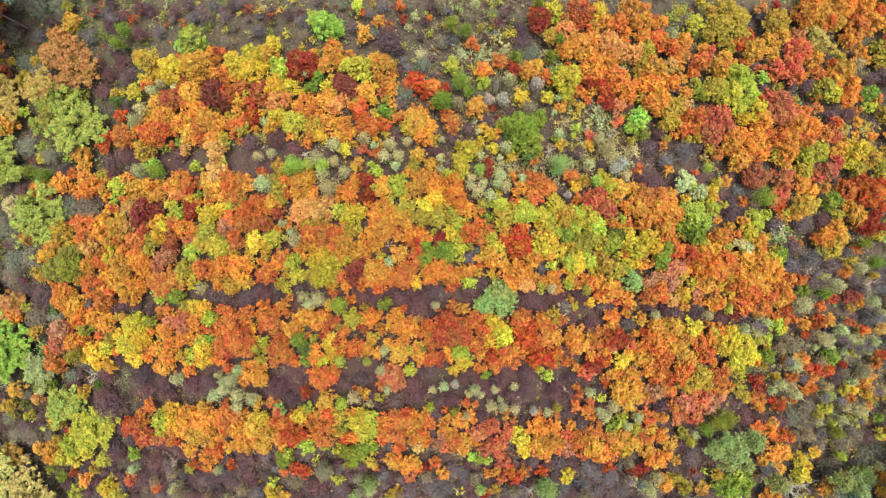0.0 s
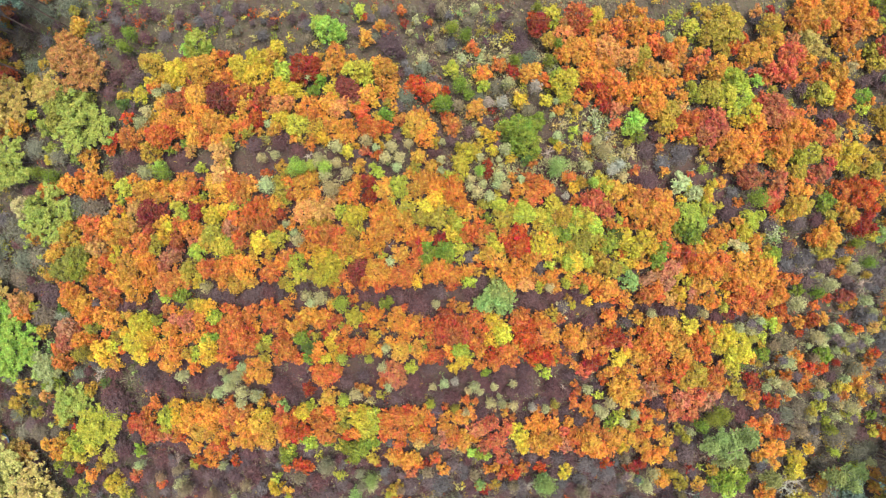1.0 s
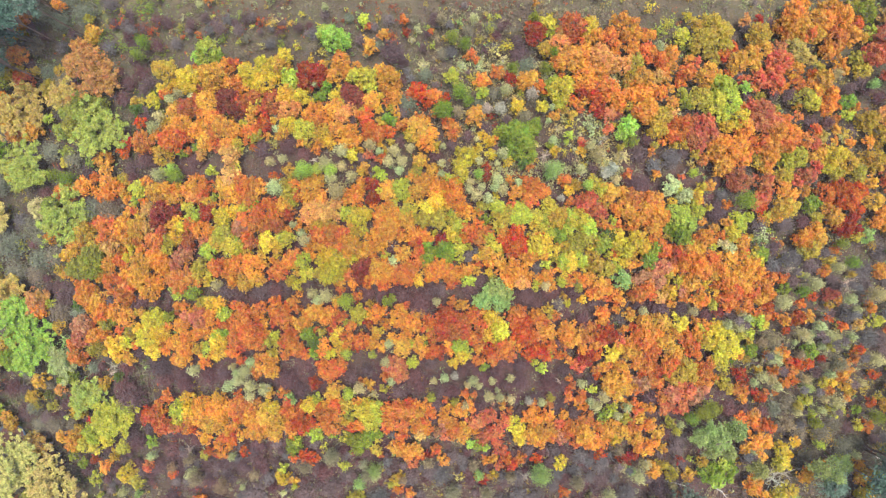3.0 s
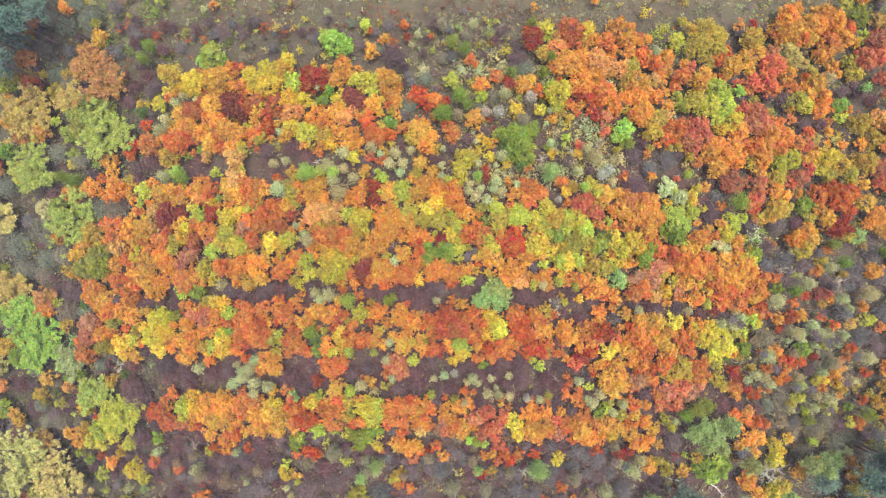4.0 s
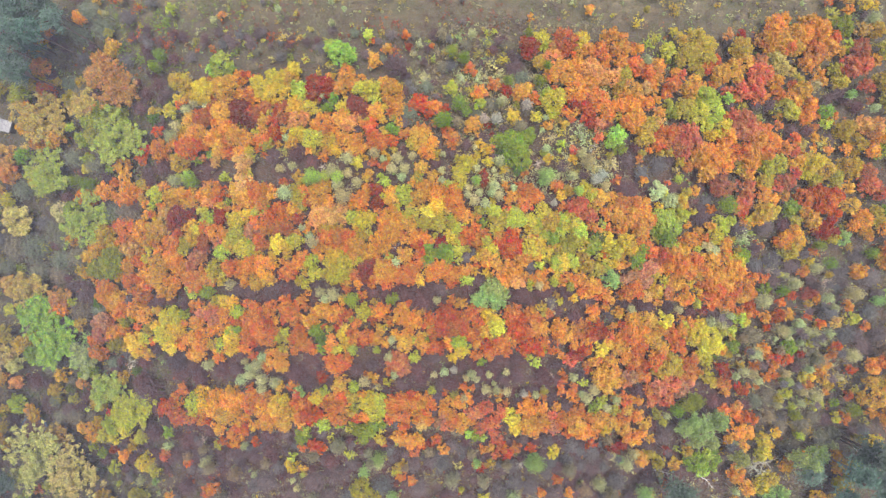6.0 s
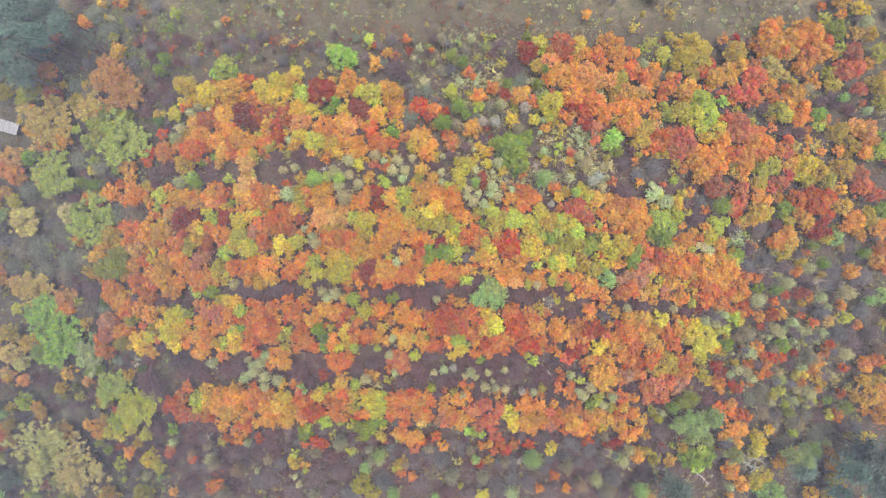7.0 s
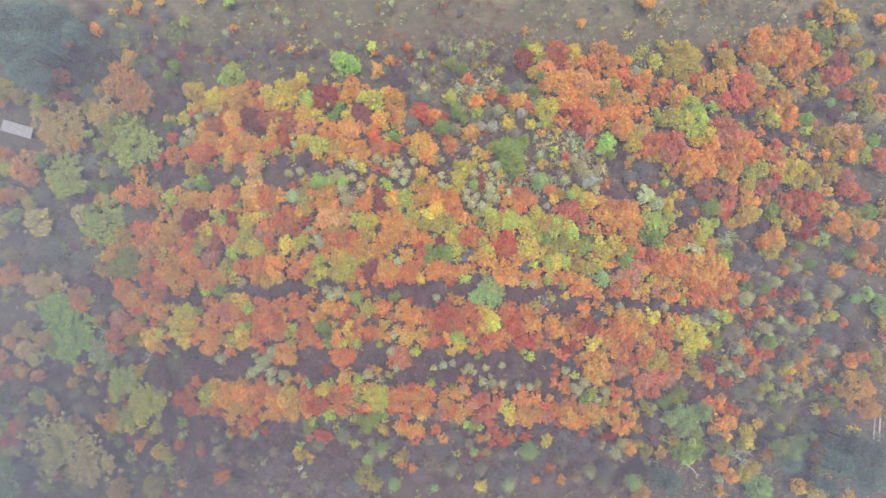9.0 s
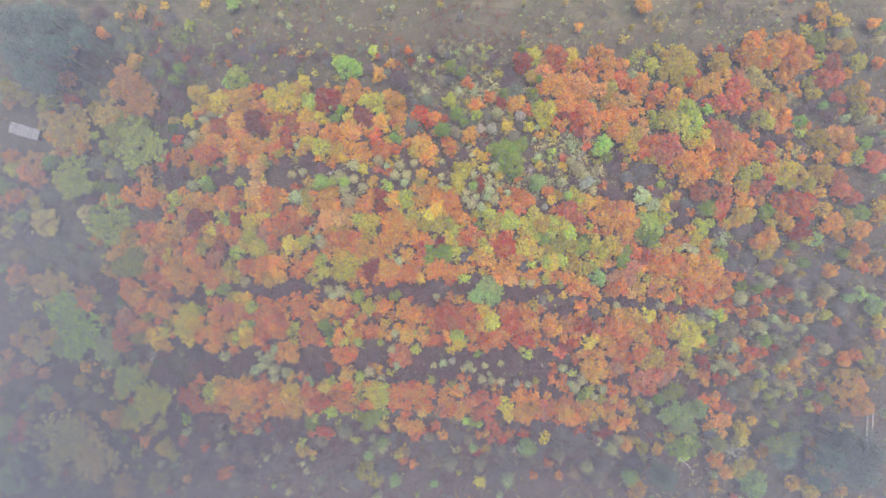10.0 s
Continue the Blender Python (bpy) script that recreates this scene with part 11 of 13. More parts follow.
plant("bare", "grey_brown", 68.3, -13.1, 1.81, 3.2)
plant("dense", "orange", 72.5, -13.7, 1.08, 3.8)
plant("sparse", "olive", 73.2, -15.9, 0.99, 2.2)
plant("tuft", "sage", 0.1, -16.5, 0.78, 4.6)
plant("dense", "deep_orange", 0.2, -19.6, 0.45, 2.6)
plant("bare", "purple_brown", 1.1, -18.6, 1.38, 2.7)
plant("tuft", "white", 1.4, -16.2, 0.70, 4.4)
plant("tuft", "olive", 1.4, -19.7, 0.70, 4.4)
plant("dense", "deep_orange", 2.8, -18.8, 0.58, 2.8)
plant("tuft", "sage", 3.1, -17.4, 0.63, 4.2)
plant("tuft", "sage", 3.8, -16.8, 0.86, 4.9)
plant("dense", "deep_orange", 3.9, -19.0, 0.44, 2.5)
plant("tuft", "sage", 4.5, -17.6, 0.63, 4.2)
plant("tuft", "sage", 5.8, -18.9, 0.86, 4.9)
plant("tuft", "sage", 6.2, -16.9, 0.63, 4.2)
plant("tuft", "sage", 6.9, -18.2, 0.47, 3.7)
plant("tuft", "sage", 7.2, -19.0, 0.78, 4.6)
plant("dense", "deep_orange", 8.0, -19.8, 0.44, 2.5)
plant("bare", "brown", 8.4, -18.0, 0.84, 2.1)
plant("tuft", "sage", 8.6, -16.6, 0.63, 4.2)
plant("tuft", "sage", 8.6, -19.3, 0.78, 4.6)
plant("bare", "purple_brown", 10.1, -17.3, 1.52, 2.9)
plant("tuft", "white", 11.0, -19.6, 0.71, 4.4)
plant("bare", "purple_brown", 12.3, -19.5, 1.12, 2.4)
plant("tuft", "sage", 12.7, -19.8, 0.71, 4.4)
plant("bare", "purple_brown", 13.6, -17.3, 1.39, 2.7)
plant("tuft", "olive", 13.8, -19.2, 0.71, 4.4)
plant("dead", "white", 15.0, -17.3, 0.49, 2.3)
plant("bare", "brown", 15.8, -18.1, 0.98, 2.2)
plant("dense", "orange", 16.4, -16.8, 0.45, 2.6)
plant("dense", "deep_orange", 16.4, -19.4, 0.59, 2.8)
plant("dense", "red", 16.4, -18.7, 0.44, 2.5)
plant("dense", "deep_orange", 16.8, -17.8, 0.53, 2.7)
plant("tuft", "sage", 17.9, -17.4, 0.79, 4.7)
plant("bare", "brown", 17.9, -16.0, 0.98, 2.2)
plant("dense", "deep_orange", 18.1, -19.4, 0.81, 3.2)
plant("tuft", "sage", 19.1, -19.8, 0.64, 4.2)
plant("bare", "purple_brown", 19.4, -17.5, 1.12, 2.4)
plant("dense", "yellow_green", 19.6, -18.4, 0.59, 2.8)
plant("dense", "red", 20.2, -16.6, 0.54, 2.7)
plant("tuft", "sage", 20.7, -19.2, 0.95, 5.1)
plant("dense", "gold", 21.6, -16.9, 0.88, 3.4)
plant("dense", "gold", 21.8, -17.9, 1.32, 4.2)
plant("dense", "gold", 22.7, -19.1, 0.96, 3.5)
plant("dense", "gold", 23.2, -16.5, 1.46, 4.5)
plant("dense", "gold", 24.0, -18.0, 1.32, 4.2)
plant("dense", "salmon", 25.3, -17.5, 0.74, 3.1)
plant("dense", "deep_orange", 25.7, -18.4, 0.74, 3.1)
plant("dense", "deep_orange", 26.2, -16.6, 0.63, 2.9)
plant("dense", "salmon", 26.3, -17.8, 1.04, 3.7)
plant("dense", "deep_orange", 27.3, -17.4, 1.19, 4.0)
plant("dense", "red", 28.3, -16.2, 0.82, 3.3)
plant("dense", "deep_orange", 28.6, -17.7, 0.75, 3.1)
plant("dense", "deep_orange", 29.1, -19.7, 0.82, 3.3)
plant("dense", "salmon", 30.4, -19.3, 1.27, 4.1)
plant("dense", "olive", 30.4, -16.9, 0.90, 3.4)
plant("dense", "olive", 31.3, -16.8, 1.49, 4.5)
plant("dense", "coral", 32.2, -18.7, 1.27, 4.1)
plant("dense", "olive", 33.6, -17.0, 0.90, 3.4)
plant("dense", "salmon", 33.8, -19.8, 1.28, 4.1)
plant("dense", "deep_orange", 34.4, -17.8, 0.76, 3.1)
plant("dense", "deep_orange", 34.9, -16.3, 1.13, 3.8)
plant("dense", "salmon", 35.2, -18.9, 0.84, 3.3)
plant("dense", "deep_orange", 35.5, -18.0, 0.84, 3.3)
plant("dense", "orange", 36.9, -17.5, 0.49, 2.6)
plant("dense", "olive", 37.8, -17.9, 0.99, 3.6)
plant("dense", "olive", 38.8, -18.9, 0.77, 3.2)
plant("dense", "deep_orange", 39.9, -19.1, 0.92, 3.5)
plant("dense", "crimson", 40.3, -16.9, 0.84, 3.3)
plant("dense", "crimson", 41.2, -17.8, 0.77, 3.2)
plant("dense", "deep_orange", 41.3, -19.5, 0.77, 3.2)
plant("tuft", "sage", 42.0, -18.0, 0.75, 4.5)
plant("sparse", "olive", 42.1, -16.5, 0.74, 1.9)
plant("tuft", "sage", 43.0, -17.3, 0.91, 5.0)
plant("dense", "red", 43.1, -19.9, 0.55, 2.7)
plant("dense", "olive", 43.3, -16.8, 0.70, 3.0)
plant("tuft", "sage", 44.6, -17.7, 1.08, 5.5)
plant("dense", "deep_orange", 44.9, -19.9, 0.39, 2.4)
plant("dense", "orange", 45.4, -16.9, 0.70, 3.0)
plant("tuft", "sage", 45.7, -18.9, 0.81, 4.8)
plant("stem", "white", 45.8, -16.5, 0.76, 6.0)
plant("dense", "deep_orange", 46.2, -16.8, 0.70, 3.0)
plant("dead", "white", 46.9, -16.7, 0.67, 2.6)
plant("dense", "orange", 47.7, -18.7, 0.71, 3.0)
plant("dense", "deep_orange", 48.8, -17.0, 0.87, 3.3)
plant("dense", "orange", 48.9, -18.2, 0.79, 3.2)
plant("stem", "white", 49.1, -19.2, 0.68, 6.0)
plant("tuft", "sage", 50.0, -18.0, 0.93, 5.1)
plant("tuft", "mint", 50.3, -19.1, 1.10, 5.6)
plant("stem", "white", 51.5, -19.6, 0.69, 6.0)
plant("bare", "brown", 53.2, -17.5, 1.07, 2.3)
plant("dense", "yellow_green", 54.0, -18.9, 0.80, 3.2)
plant("tuft", "sage", 54.4, -17.6, 0.88, 5.0)
plant("sparse", "green", 54.8, -20.0, 0.69, 1.8)
plant("dense", "bright_yellow", 55.7, -19.0, 0.73, 3.1)
plant("dense", "orange", 57.2, -18.3, 0.89, 3.4)
plant("stem", "white", 57.5, -18.9, 0.71, 6.0)
plant("dense", "orange", 57.8, -17.1, 1.21, 4.0)
plant("dense", "gold", 57.8, -19.5, 0.90, 3.4)
plant("tuft", "sage", 60.1, -19.2, 0.80, 4.7)
plant("dense", "red", 63.5, -18.4, 0.76, 3.1)
plant("dense", "orange", 66.7, -17.9, 1.33, 4.2)
plant("dense", "deep_orange", 68.3, -17.0, 1.08, 3.8)
plant("dense", "olive", 69.8, -17.1, 1.51, 4.6)
plant("dense", "olive", 71.7, -19.9, 1.51, 4.6)
plant("sparse", "olive", 73.9, -17.5, 0.96, 2.2)
plant("dense", "orange", 0.1, -21.9, 0.87, 3.4)
plant("dense", "salmon", 0.1, -22.7, 0.73, 3.1)
plant("dense", "gold", 0.7, -20.5, 0.45, 2.6)
plant("dense", "orange", 0.8, -22.7, 0.88, 3.4)
plant("dense", "deep_orange", 1.4, -23.7, 1.09, 3.8)
plant("dense", "orange", 2.1, -20.8, 1.09, 3.8)
plant("dense", "orange", 2.5, -24.0, 1.17, 3.9)
plant("dense", "gold", 2.5, -22.9, 0.52, 2.7)
plant("bare", "brown", 2.5, -22.3, 0.42, 1.6)
plant("tuft", "sage", 2.8, -20.1, 0.63, 4.2)
plant("dense", "orange", 3.2, -20.5, 0.87, 3.4)
plant("dense", "orange", 4.0, -23.7, 0.71, 3.0)
plant("dense", "coral", 4.2, -22.2, 1.23, 4.0)
plant("bare", "purple_brown", 4.6, -20.8, 1.25, 2.6)
plant("bare", "purple_brown", 5.3, -23.4, 0.84, 2.1)
plant("dense", "brick", 5.9, -21.9, 1.02, 3.6)
plant("dense", "gold", 7.6, -20.4, 0.51, 2.7)
plant("dense", "brick", 8.0, -22.6, 1.09, 3.8)
plant("dense", "deep_orange", 8.7, -21.1, 0.44, 2.5)
plant("dense", "yellow", 9.4, -23.0, 1.24, 4.1)
plant("bare", "brown", 10.2, -21.3, 0.84, 2.1)
plant("dense", "gold", 11.1, -21.8, 0.95, 3.5)
plant("dense", "orange", 11.5, -20.3, 0.66, 3.0)
plant("dense", "orange", 12.1, -21.9, 1.24, 4.1)
plant("dense", "orange", 13.1, -23.3, 1.53, 4.6)
plant("dense", "orange", 13.6, -21.9, 0.95, 3.5)
plant("dense", "deep_orange", 13.8, -20.4, 0.56, 2.8)
plant("dense", "coral", 15.1, -22.9, 0.66, 3.0)
plant("bare", "purple_brown", 15.2, -21.0, 1.12, 2.4)
plant("dense", "orange", 15.7, -21.8, 0.66, 2.9)
plant("dense", "deep_orange", 16.4, -23.9, 1.10, 3.8)
plant("dense", "deep_orange", 16.7, -22.9, 0.48, 2.6)
plant("dense", "orange", 17.1, -23.6, 0.89, 3.4)
plant("bare", "brown", 17.3, -21.8, 1.13, 2.4)
plant("dense", "gold", 17.6, -20.1, 0.54, 2.7)
plant("dense", "deep_orange", 18.2, -23.7, 0.81, 3.2)
plant("dense", "orange", 18.4, -20.6, 0.71, 3.0)
plant("dense", "deep_orange", 18.8, -22.5, 1.11, 3.8)
plant("tuft", "sage", 19.6, -20.2, 1.03, 5.4)
plant("dense", "deep_orange", 20.7, -23.4, 0.89, 3.4)
plant("dense", "lime", 20.8, -23.0, 0.45, 2.6)
plant("dense", "green", 21.1, -22.0, 0.67, 3.0)
plant("dense", "gold", 22.1, -23.7, 1.19, 4.0)
plant("dense", "yellow_green", 22.2, -21.7, 0.60, 2.8)
plant("bare", "brown", 22.4, -20.5, 0.57, 1.7)
plant("dense", "yellow_green", 22.5, -21.0, 0.65, 2.9)
plant("tuft", "sage", 22.7, -21.8, 0.72, 4.5)
plant("dense", "olive", 24.0, -22.4, 0.82, 3.3)
plant("tuft", "sage", 24.0, -20.7, 0.88, 4.9)
plant("dense", "orange", 24.3, -20.7, 0.74, 3.1)
plant("dense", "deep_orange", 25.1, -22.7, 0.66, 3.0)
plant("dense", "deep_orange", 25.2, -24.0, 0.82, 3.3)
plant("dense", "deep_orange", 25.7, -21.0, 0.97, 3.5)
plant("dense", "gold", 26.2, -22.5, 0.82, 3.3)
plant("dense", "orange", 26.9, -23.3, 0.97, 3.6)
plant("dense", "orange", 27.3, -21.1, 0.82, 3.3)
plant("bare", "purple_brown", 27.5, -20.0, 1.28, 2.6)
plant("dense", "orange", 27.8, -23.4, 0.68, 3.0)
plant("dense", "coral", 29.5, -21.2, 0.83, 3.3)
plant("dense", "olive", 30.4, -23.2, 0.68, 3.0)
plant("dense", "coral", 31.5, -20.8, 1.35, 4.3)
plant("tuft", "sage", 31.6, -23.4, 0.70, 4.5)
plant("tuft", "green", 32.9, -22.5, 1.14, 5.7)
plant("tuft", "green", 34.2, -21.6, 1.30, 6.2)
plant("pine", "pine_grey", 34.9, -23.7, 1.10, 7.8)
plant("tuft", "green", 35.6, -21.1, 1.46, 6.7)
plant("pine", "pine_grey", 38.3, -23.7, 1.51, 9.1)
plant("bare", "brown", 39.4, -22.0, 1.32, 2.6)
plant("bare", "olive_brown", 40.5, -23.6, 0.89, 2.1)
plant("dense", "orange", 41.0, -20.4, 0.70, 3.0)
plant("dense", "deep_orange", 41.0, -23.3, 0.93, 3.5)
plant("bare", "brown", 41.5, -22.1, 1.20, 2.6)
plant("dense", "orange", 42.7, -23.8, 1.01, 3.6)
plant("dense", "apricot", 43.2, -22.8, 0.70, 3.0)
plant("dense", "red", 43.8, -20.4, 0.86, 3.3)
plant("bare", "brown", 44.5, -22.7, 1.34, 2.7)
plant("bare", "olive_brown", 46.2, -22.4, 1.35, 2.7)
plant("dense", "deep_orange", 46.2, -20.0, 0.39, 2.4)
plant("bare", "olive_brown", 48.7, -21.8, 1.66, 3.0)
plant("tuft", "sage", 49.1, -22.7, 0.75, 4.7)
plant("tuft", "olive", 49.5, -21.9, 0.84, 4.9)
plant("dense", "yellow_green", 51.3, -21.4, 0.96, 3.5)
plant("bare", "grey_brown", 52.0, -23.6, 0.89, 2.2)
plant("dense", "yellow_green", 52.5, -23.5, 0.71, 3.0)
plant("tuft", "sage", 53.2, -22.7, 0.87, 4.9)
plant("tuft", "sage", 53.5, -21.0, 0.86, 4.9)
plant("dense", "yellow_green", 55.0, -23.0, 0.57, 2.8)
plant("stem", "white", 55.2, -22.8, 0.70, 6.0)
plant("tuft", "sage", 55.3, -21.4, 1.30, 6.2)
plant("dense", "deep_orange", 55.5, -20.4, 0.76, 3.1)
plant("dense", "yellow_green", 57.1, -23.2, 0.98, 3.6)
plant("dense", "orange", 58.9, -21.7, 0.50, 2.6)
plant("dense", "olive", 59.2, -20.5, 0.80, 3.2)
plant("dense", "green", 60.4, -23.4, 0.75, 3.1)
plant("sparse", "olive", 62.7, -21.0, 1.27, 2.4)
plant("dense", "red", 63.0, -22.5, 0.76, 3.1)
plant("sparse", "olive", 64.3, -21.7, 1.27, 2.5)
plant("dense", "gold", 65.1, -22.9, 1.05, 3.7)
plant("bare", "grey_brown", 65.8, -21.4, 1.33, 2.6)
plant("dense", "gold", 66.1, -20.4, 1.16, 3.9)
plant("dense", "gold", 66.9, -22.7, 1.61, 4.8)
plant("dense", "olive", 68.7, -20.2, 1.05, 3.7)
plant("dense", "orange", 69.2, -22.3, 1.51, 4.6)
plant("dense", "orange", 0.1, -27.8, 0.74, 3.1)
plant("dense", "coral", 0.2, -24.3, 0.66, 3.0)
plant("bare", "grey_brown", 1.2, -27.6, 1.14, 2.4)
plant("bare", "purple_brown", 3.1, -27.1, 0.61, 1.8)
plant("bare", "purple_brown", 3.2, -26.6, 0.73, 1.9)
plant("dense", "lime", 3.5, -25.7, 0.59, 2.8)
plant("dense", "green", 4.6, -25.8, 0.74, 3.1)
plant("dense", "brick", 5.2, -24.8, 1.02, 3.6)
plant("bare", "purple_brown", 5.6, -27.0, 0.75, 2.0)
plant("dense", "lime", 5.6, -26.1, 0.52, 2.7)
plant("dense", "orange", 5.7, -27.9, 0.59, 2.8)
plant("dense", "orange", 6.5, -27.5, 0.59, 2.8)
plant("dense", "coral", 6.6, -24.0, 1.24, 4.1)
plant("dense", "coral", 7.4, -26.0, 0.88, 3.4)
plant("dense", "red", 8.1, -27.4, 0.89, 3.4)
plant("bare", "grey_brown", 8.2, -26.9, 0.63, 1.8)
plant("bare", "purple_brown", 9.0, -27.3, 0.81, 2.0)
plant("bare", "brown", 9.9, -27.0, 0.61, 1.8)
plant("dense", "yellow", 10.1, -24.5, 1.10, 3.8)
plant("dense", "deep_orange", 10.2, -27.6, 0.67, 3.0)
plant("bare", "grey_brown", 11.3, -26.9, 0.92, 2.2)
plant("dense", "orange", 11.5, -24.1, 1.24, 4.1)
plant("dense", "red", 12.3, -27.6, 0.74, 3.1)
plant("dense", "gold", 12.5, -24.9, 1.10, 3.8)
plant("bare", "brown", 13.2, -26.9, 0.87, 2.1)
plant("dense", "orange", 14.0, -24.4, 0.96, 3.5)
plant("bare", "brown", 14.5, -27.8, 0.48, 1.6)
plant("bare", "grey_brown", 14.6, -26.8, 1.27, 2.6)
plant("dense", "salmon", 15.4, -24.7, 0.89, 3.4)
plant("bare", "purple_brown", 15.9, -27.0, 0.83, 2.1)
plant("bare", "brown", 16.4, -27.6, 0.92, 2.2)
plant("dense", "deep_orange", 17.5, -25.6, 0.69, 3.0)
plant("bare", "grey_brown", 18.2, -27.7, 1.42, 2.8)
plant("dense", "orange", 18.5, -24.2, 1.33, 4.2)
plant("dense", "orange", 19.6, -25.4, 1.26, 4.1)
plant("bare", "grey_brown", 19.9, -27.6, 0.81, 2.1)
plant("stem", "white", 20.7, -27.4, 0.65, 6.0)
plant("dense", "red", 20.9, -27.4, 0.66, 2.9)
plant("dense", "orange", 21.5, -25.2, 0.97, 3.5)
plant("bare", "grey_brown", 22.4, -27.8, 0.49, 1.6)
plant("dense", "yellow", 22.6, -25.3, 0.97, 3.5)
plant("tuft", "grey_sage", 22.9, -26.4, 0.88, 5.0)
plant("dense", "gold", 23.6, -24.2, 1.04, 3.7)
plant("dense", "crimson", 25.4, -27.7, 0.76, 3.1)
plant("dense", "orange", 25.5, -25.0, 1.12, 3.8)
plant("dense", "orange", 26.0, -26.2, 0.90, 3.4)
plant("dense", "gold", 27.0, -26.5, 1.20, 4.0)
plant("dense", "orange", 28.2, -26.0, 0.83, 3.3)
plant("dense", "gold", 28.6, -24.4, 0.93, 3.5)
plant("dense", "gold", 29.6, -26.9, 0.58, 2.8)
plant("bare", "brown", 30.1, -25.3, 1.01, 2.3)
plant("tuft", "yellow_green", 30.9, -24.1, 0.82, 4.9)
plant("bare", "grey_brown", 31.4, -25.8, 0.57, 1.7)
plant("bare", "grey_brown", 31.7, -26.8, 1.45, 2.8)
plant("bare", "grey_brown", 32.5, -25.4, 1.02, 2.3)
plant("pine", "pine_grey", 33.5, -24.7, 1.10, 7.7)
plant("tuft", "sage", 34.1, -24.4, 0.60, 4.2)
plant("pine", "pine_grey", 35.3, -26.8, 0.98, 7.3)
plant("pine", "pine_grey", 35.8, -24.8, 1.77, 10.0)
plant("dead", "white", 35.9, -26.8, 1.88, 4.5)
plant("dead", "white", 37.7, -27.3, 1.46, 3.8)
plant("pine", "pine_grey", 37.8, -26.9, 1.12, 7.8)
plant("stem", "white", 41.0, -27.9, 0.76, 6.0)
plant("dense", "gold", 41.9, -27.8, 0.79, 3.2)
plant("dense", "gold", 42.7, -26.4, 1.32, 4.2)
plant("dense", "deep_orange", 43.9, -24.8, 0.63, 2.9)
plant("dense", "red", 44.5, -24.4, 0.86, 3.3)
plant("dense", "gold", 44.9, -26.6, 1.18, 3.9)
plant("dense", "red", 45.8, -25.0, 0.95, 3.5)
plant("tuft", "grey_sage", 47.6, -24.2, 1.19, 5.9)
plant("dense", "yellow", 49.7, -27.2, 0.80, 3.2)
plant("bare", "olive_brown", 51.1, -26.8, 1.53, 2.9)
plant("bare", "grey_brown", 51.5, -25.5, 0.85, 2.1)
plant("tuft", "green", 52.2, -24.3, 1.04, 5.4)
plant("tuft", "yellow_green", 53.7, -27.9, 0.85, 5.0)
plant("sparse", "olive", 54.1, -27.5, 1.08, 2.3)
plant("bare", "olive_brown", 54.7, -26.7, 1.86, 3.3)
plant("sparse", "olive", 55.9, -27.2, 1.45, 2.6)
plant("bare", "olive_brown", 56.7, -25.7, 1.41, 2.7)
plant("bare", "brown", 59.4, -26.2, 1.19, 2.5)
plant("dense", "yellow_green", 61.0, -25.9, 0.83, 3.3)
plant("dense", "orange", 62.2, -25.9, 1.00, 3.6)
plant("tuft", "green", 62.3, -24.1, 1.31, 6.2)
plant("sparse", "olive", 66.3, -26.7, 0.95, 2.1)
plant("dense", "orange", 66.6, -25.2, 0.86, 3.3)
plant("dense", "gold", 69.0, -25.4, 1.93, 5.4)
plant("tuft", "sage", 72.3, -26.3, 1.26, 6.2)
plant("tuft", "grey_sage", 1.2, -31.8, 1.38, 6.4)
plant("bare", "brown", 1.9, -29.8, 0.49, 1.6)
plant("bare", "grey_brown", 2.0, -31.8, 0.51, 1.7)
plant("sparse", "pale_yellow", 2.2, -30.4, 0.85, 2.0)
plant("bare", "grey_brown", 2.5, -28.1, 1.13, 2.4)
plant("sparse", "yellow", 2.5, -30.4, 0.82, 2.0)
plant("bare", "grey_brown", 2.7, -29.1, 0.64, 1.8)
plant("bare", "brown", 3.2, -29.7, 0.83, 2.1)
plant("bare", "purple_brown", 3.6, -30.8, 0.92, 2.2)
plant("tuft", "grey_sage", 3.9, -28.2, 0.92, 5.1)
plant("dense", "red", 4.5, -30.0, 0.43, 2.5)
plant("tuft", "mint", 4.6, -29.5, 0.87, 4.9)
plant("dense", "crimson", 5.3, -30.5, 0.60, 2.8)
plant("bare", "grey_brown", 5.4, -30.1, 1.31, 2.6)
plant("tuft", "grey_sage", 5.6, -31.9, 1.20, 5.9)
plant("bare", "purple_brown", 6.2, -29.1, 0.63, 1.8)
plant("dense", "olive", 6.5, -29.9, 0.59, 2.8)
plant("dense", "coral", 7.4, -28.7, 0.59, 2.8)
plant("bare", "grey_brown", 8.0, -30.4, 0.80, 2.0)
plant("bare", "grey_brown", 8.3, -31.2, 1.00, 2.2)
plant("dense", "crimson", 8.5, -29.0, 0.59, 2.8)
plant("tuft", "grey_sage", 8.8, -29.9, 0.93, 5.1)
plant("dense", "red", 9.2, -28.3, 0.74, 3.1)
plant("bare", "grey_brown", 9.7, -30.5, 1.28, 2.6)
plant("dead", "white", 10.7, -30.4, 0.57, 2.4)
plant("bare", "purple_brown", 10.9, -29.5, 0.51, 1.7)
plant("dead", "white", 11.0, -30.2, 0.98, 3.1)
plant("tuft", "mint", 12.4, -29.1, 1.47, 6.7)
plant("tuft", "mint", 12.7, -29.0, 1.57, 7.0)
plant("bare", "brown", 14.2, -28.8, 0.84, 2.1)
plant("bare", "grey_brown", 14.6, -31.7, 1.06, 2.3)
plant("bare", "purple_brown", 14.8, -29.2, 0.65, 1.8)
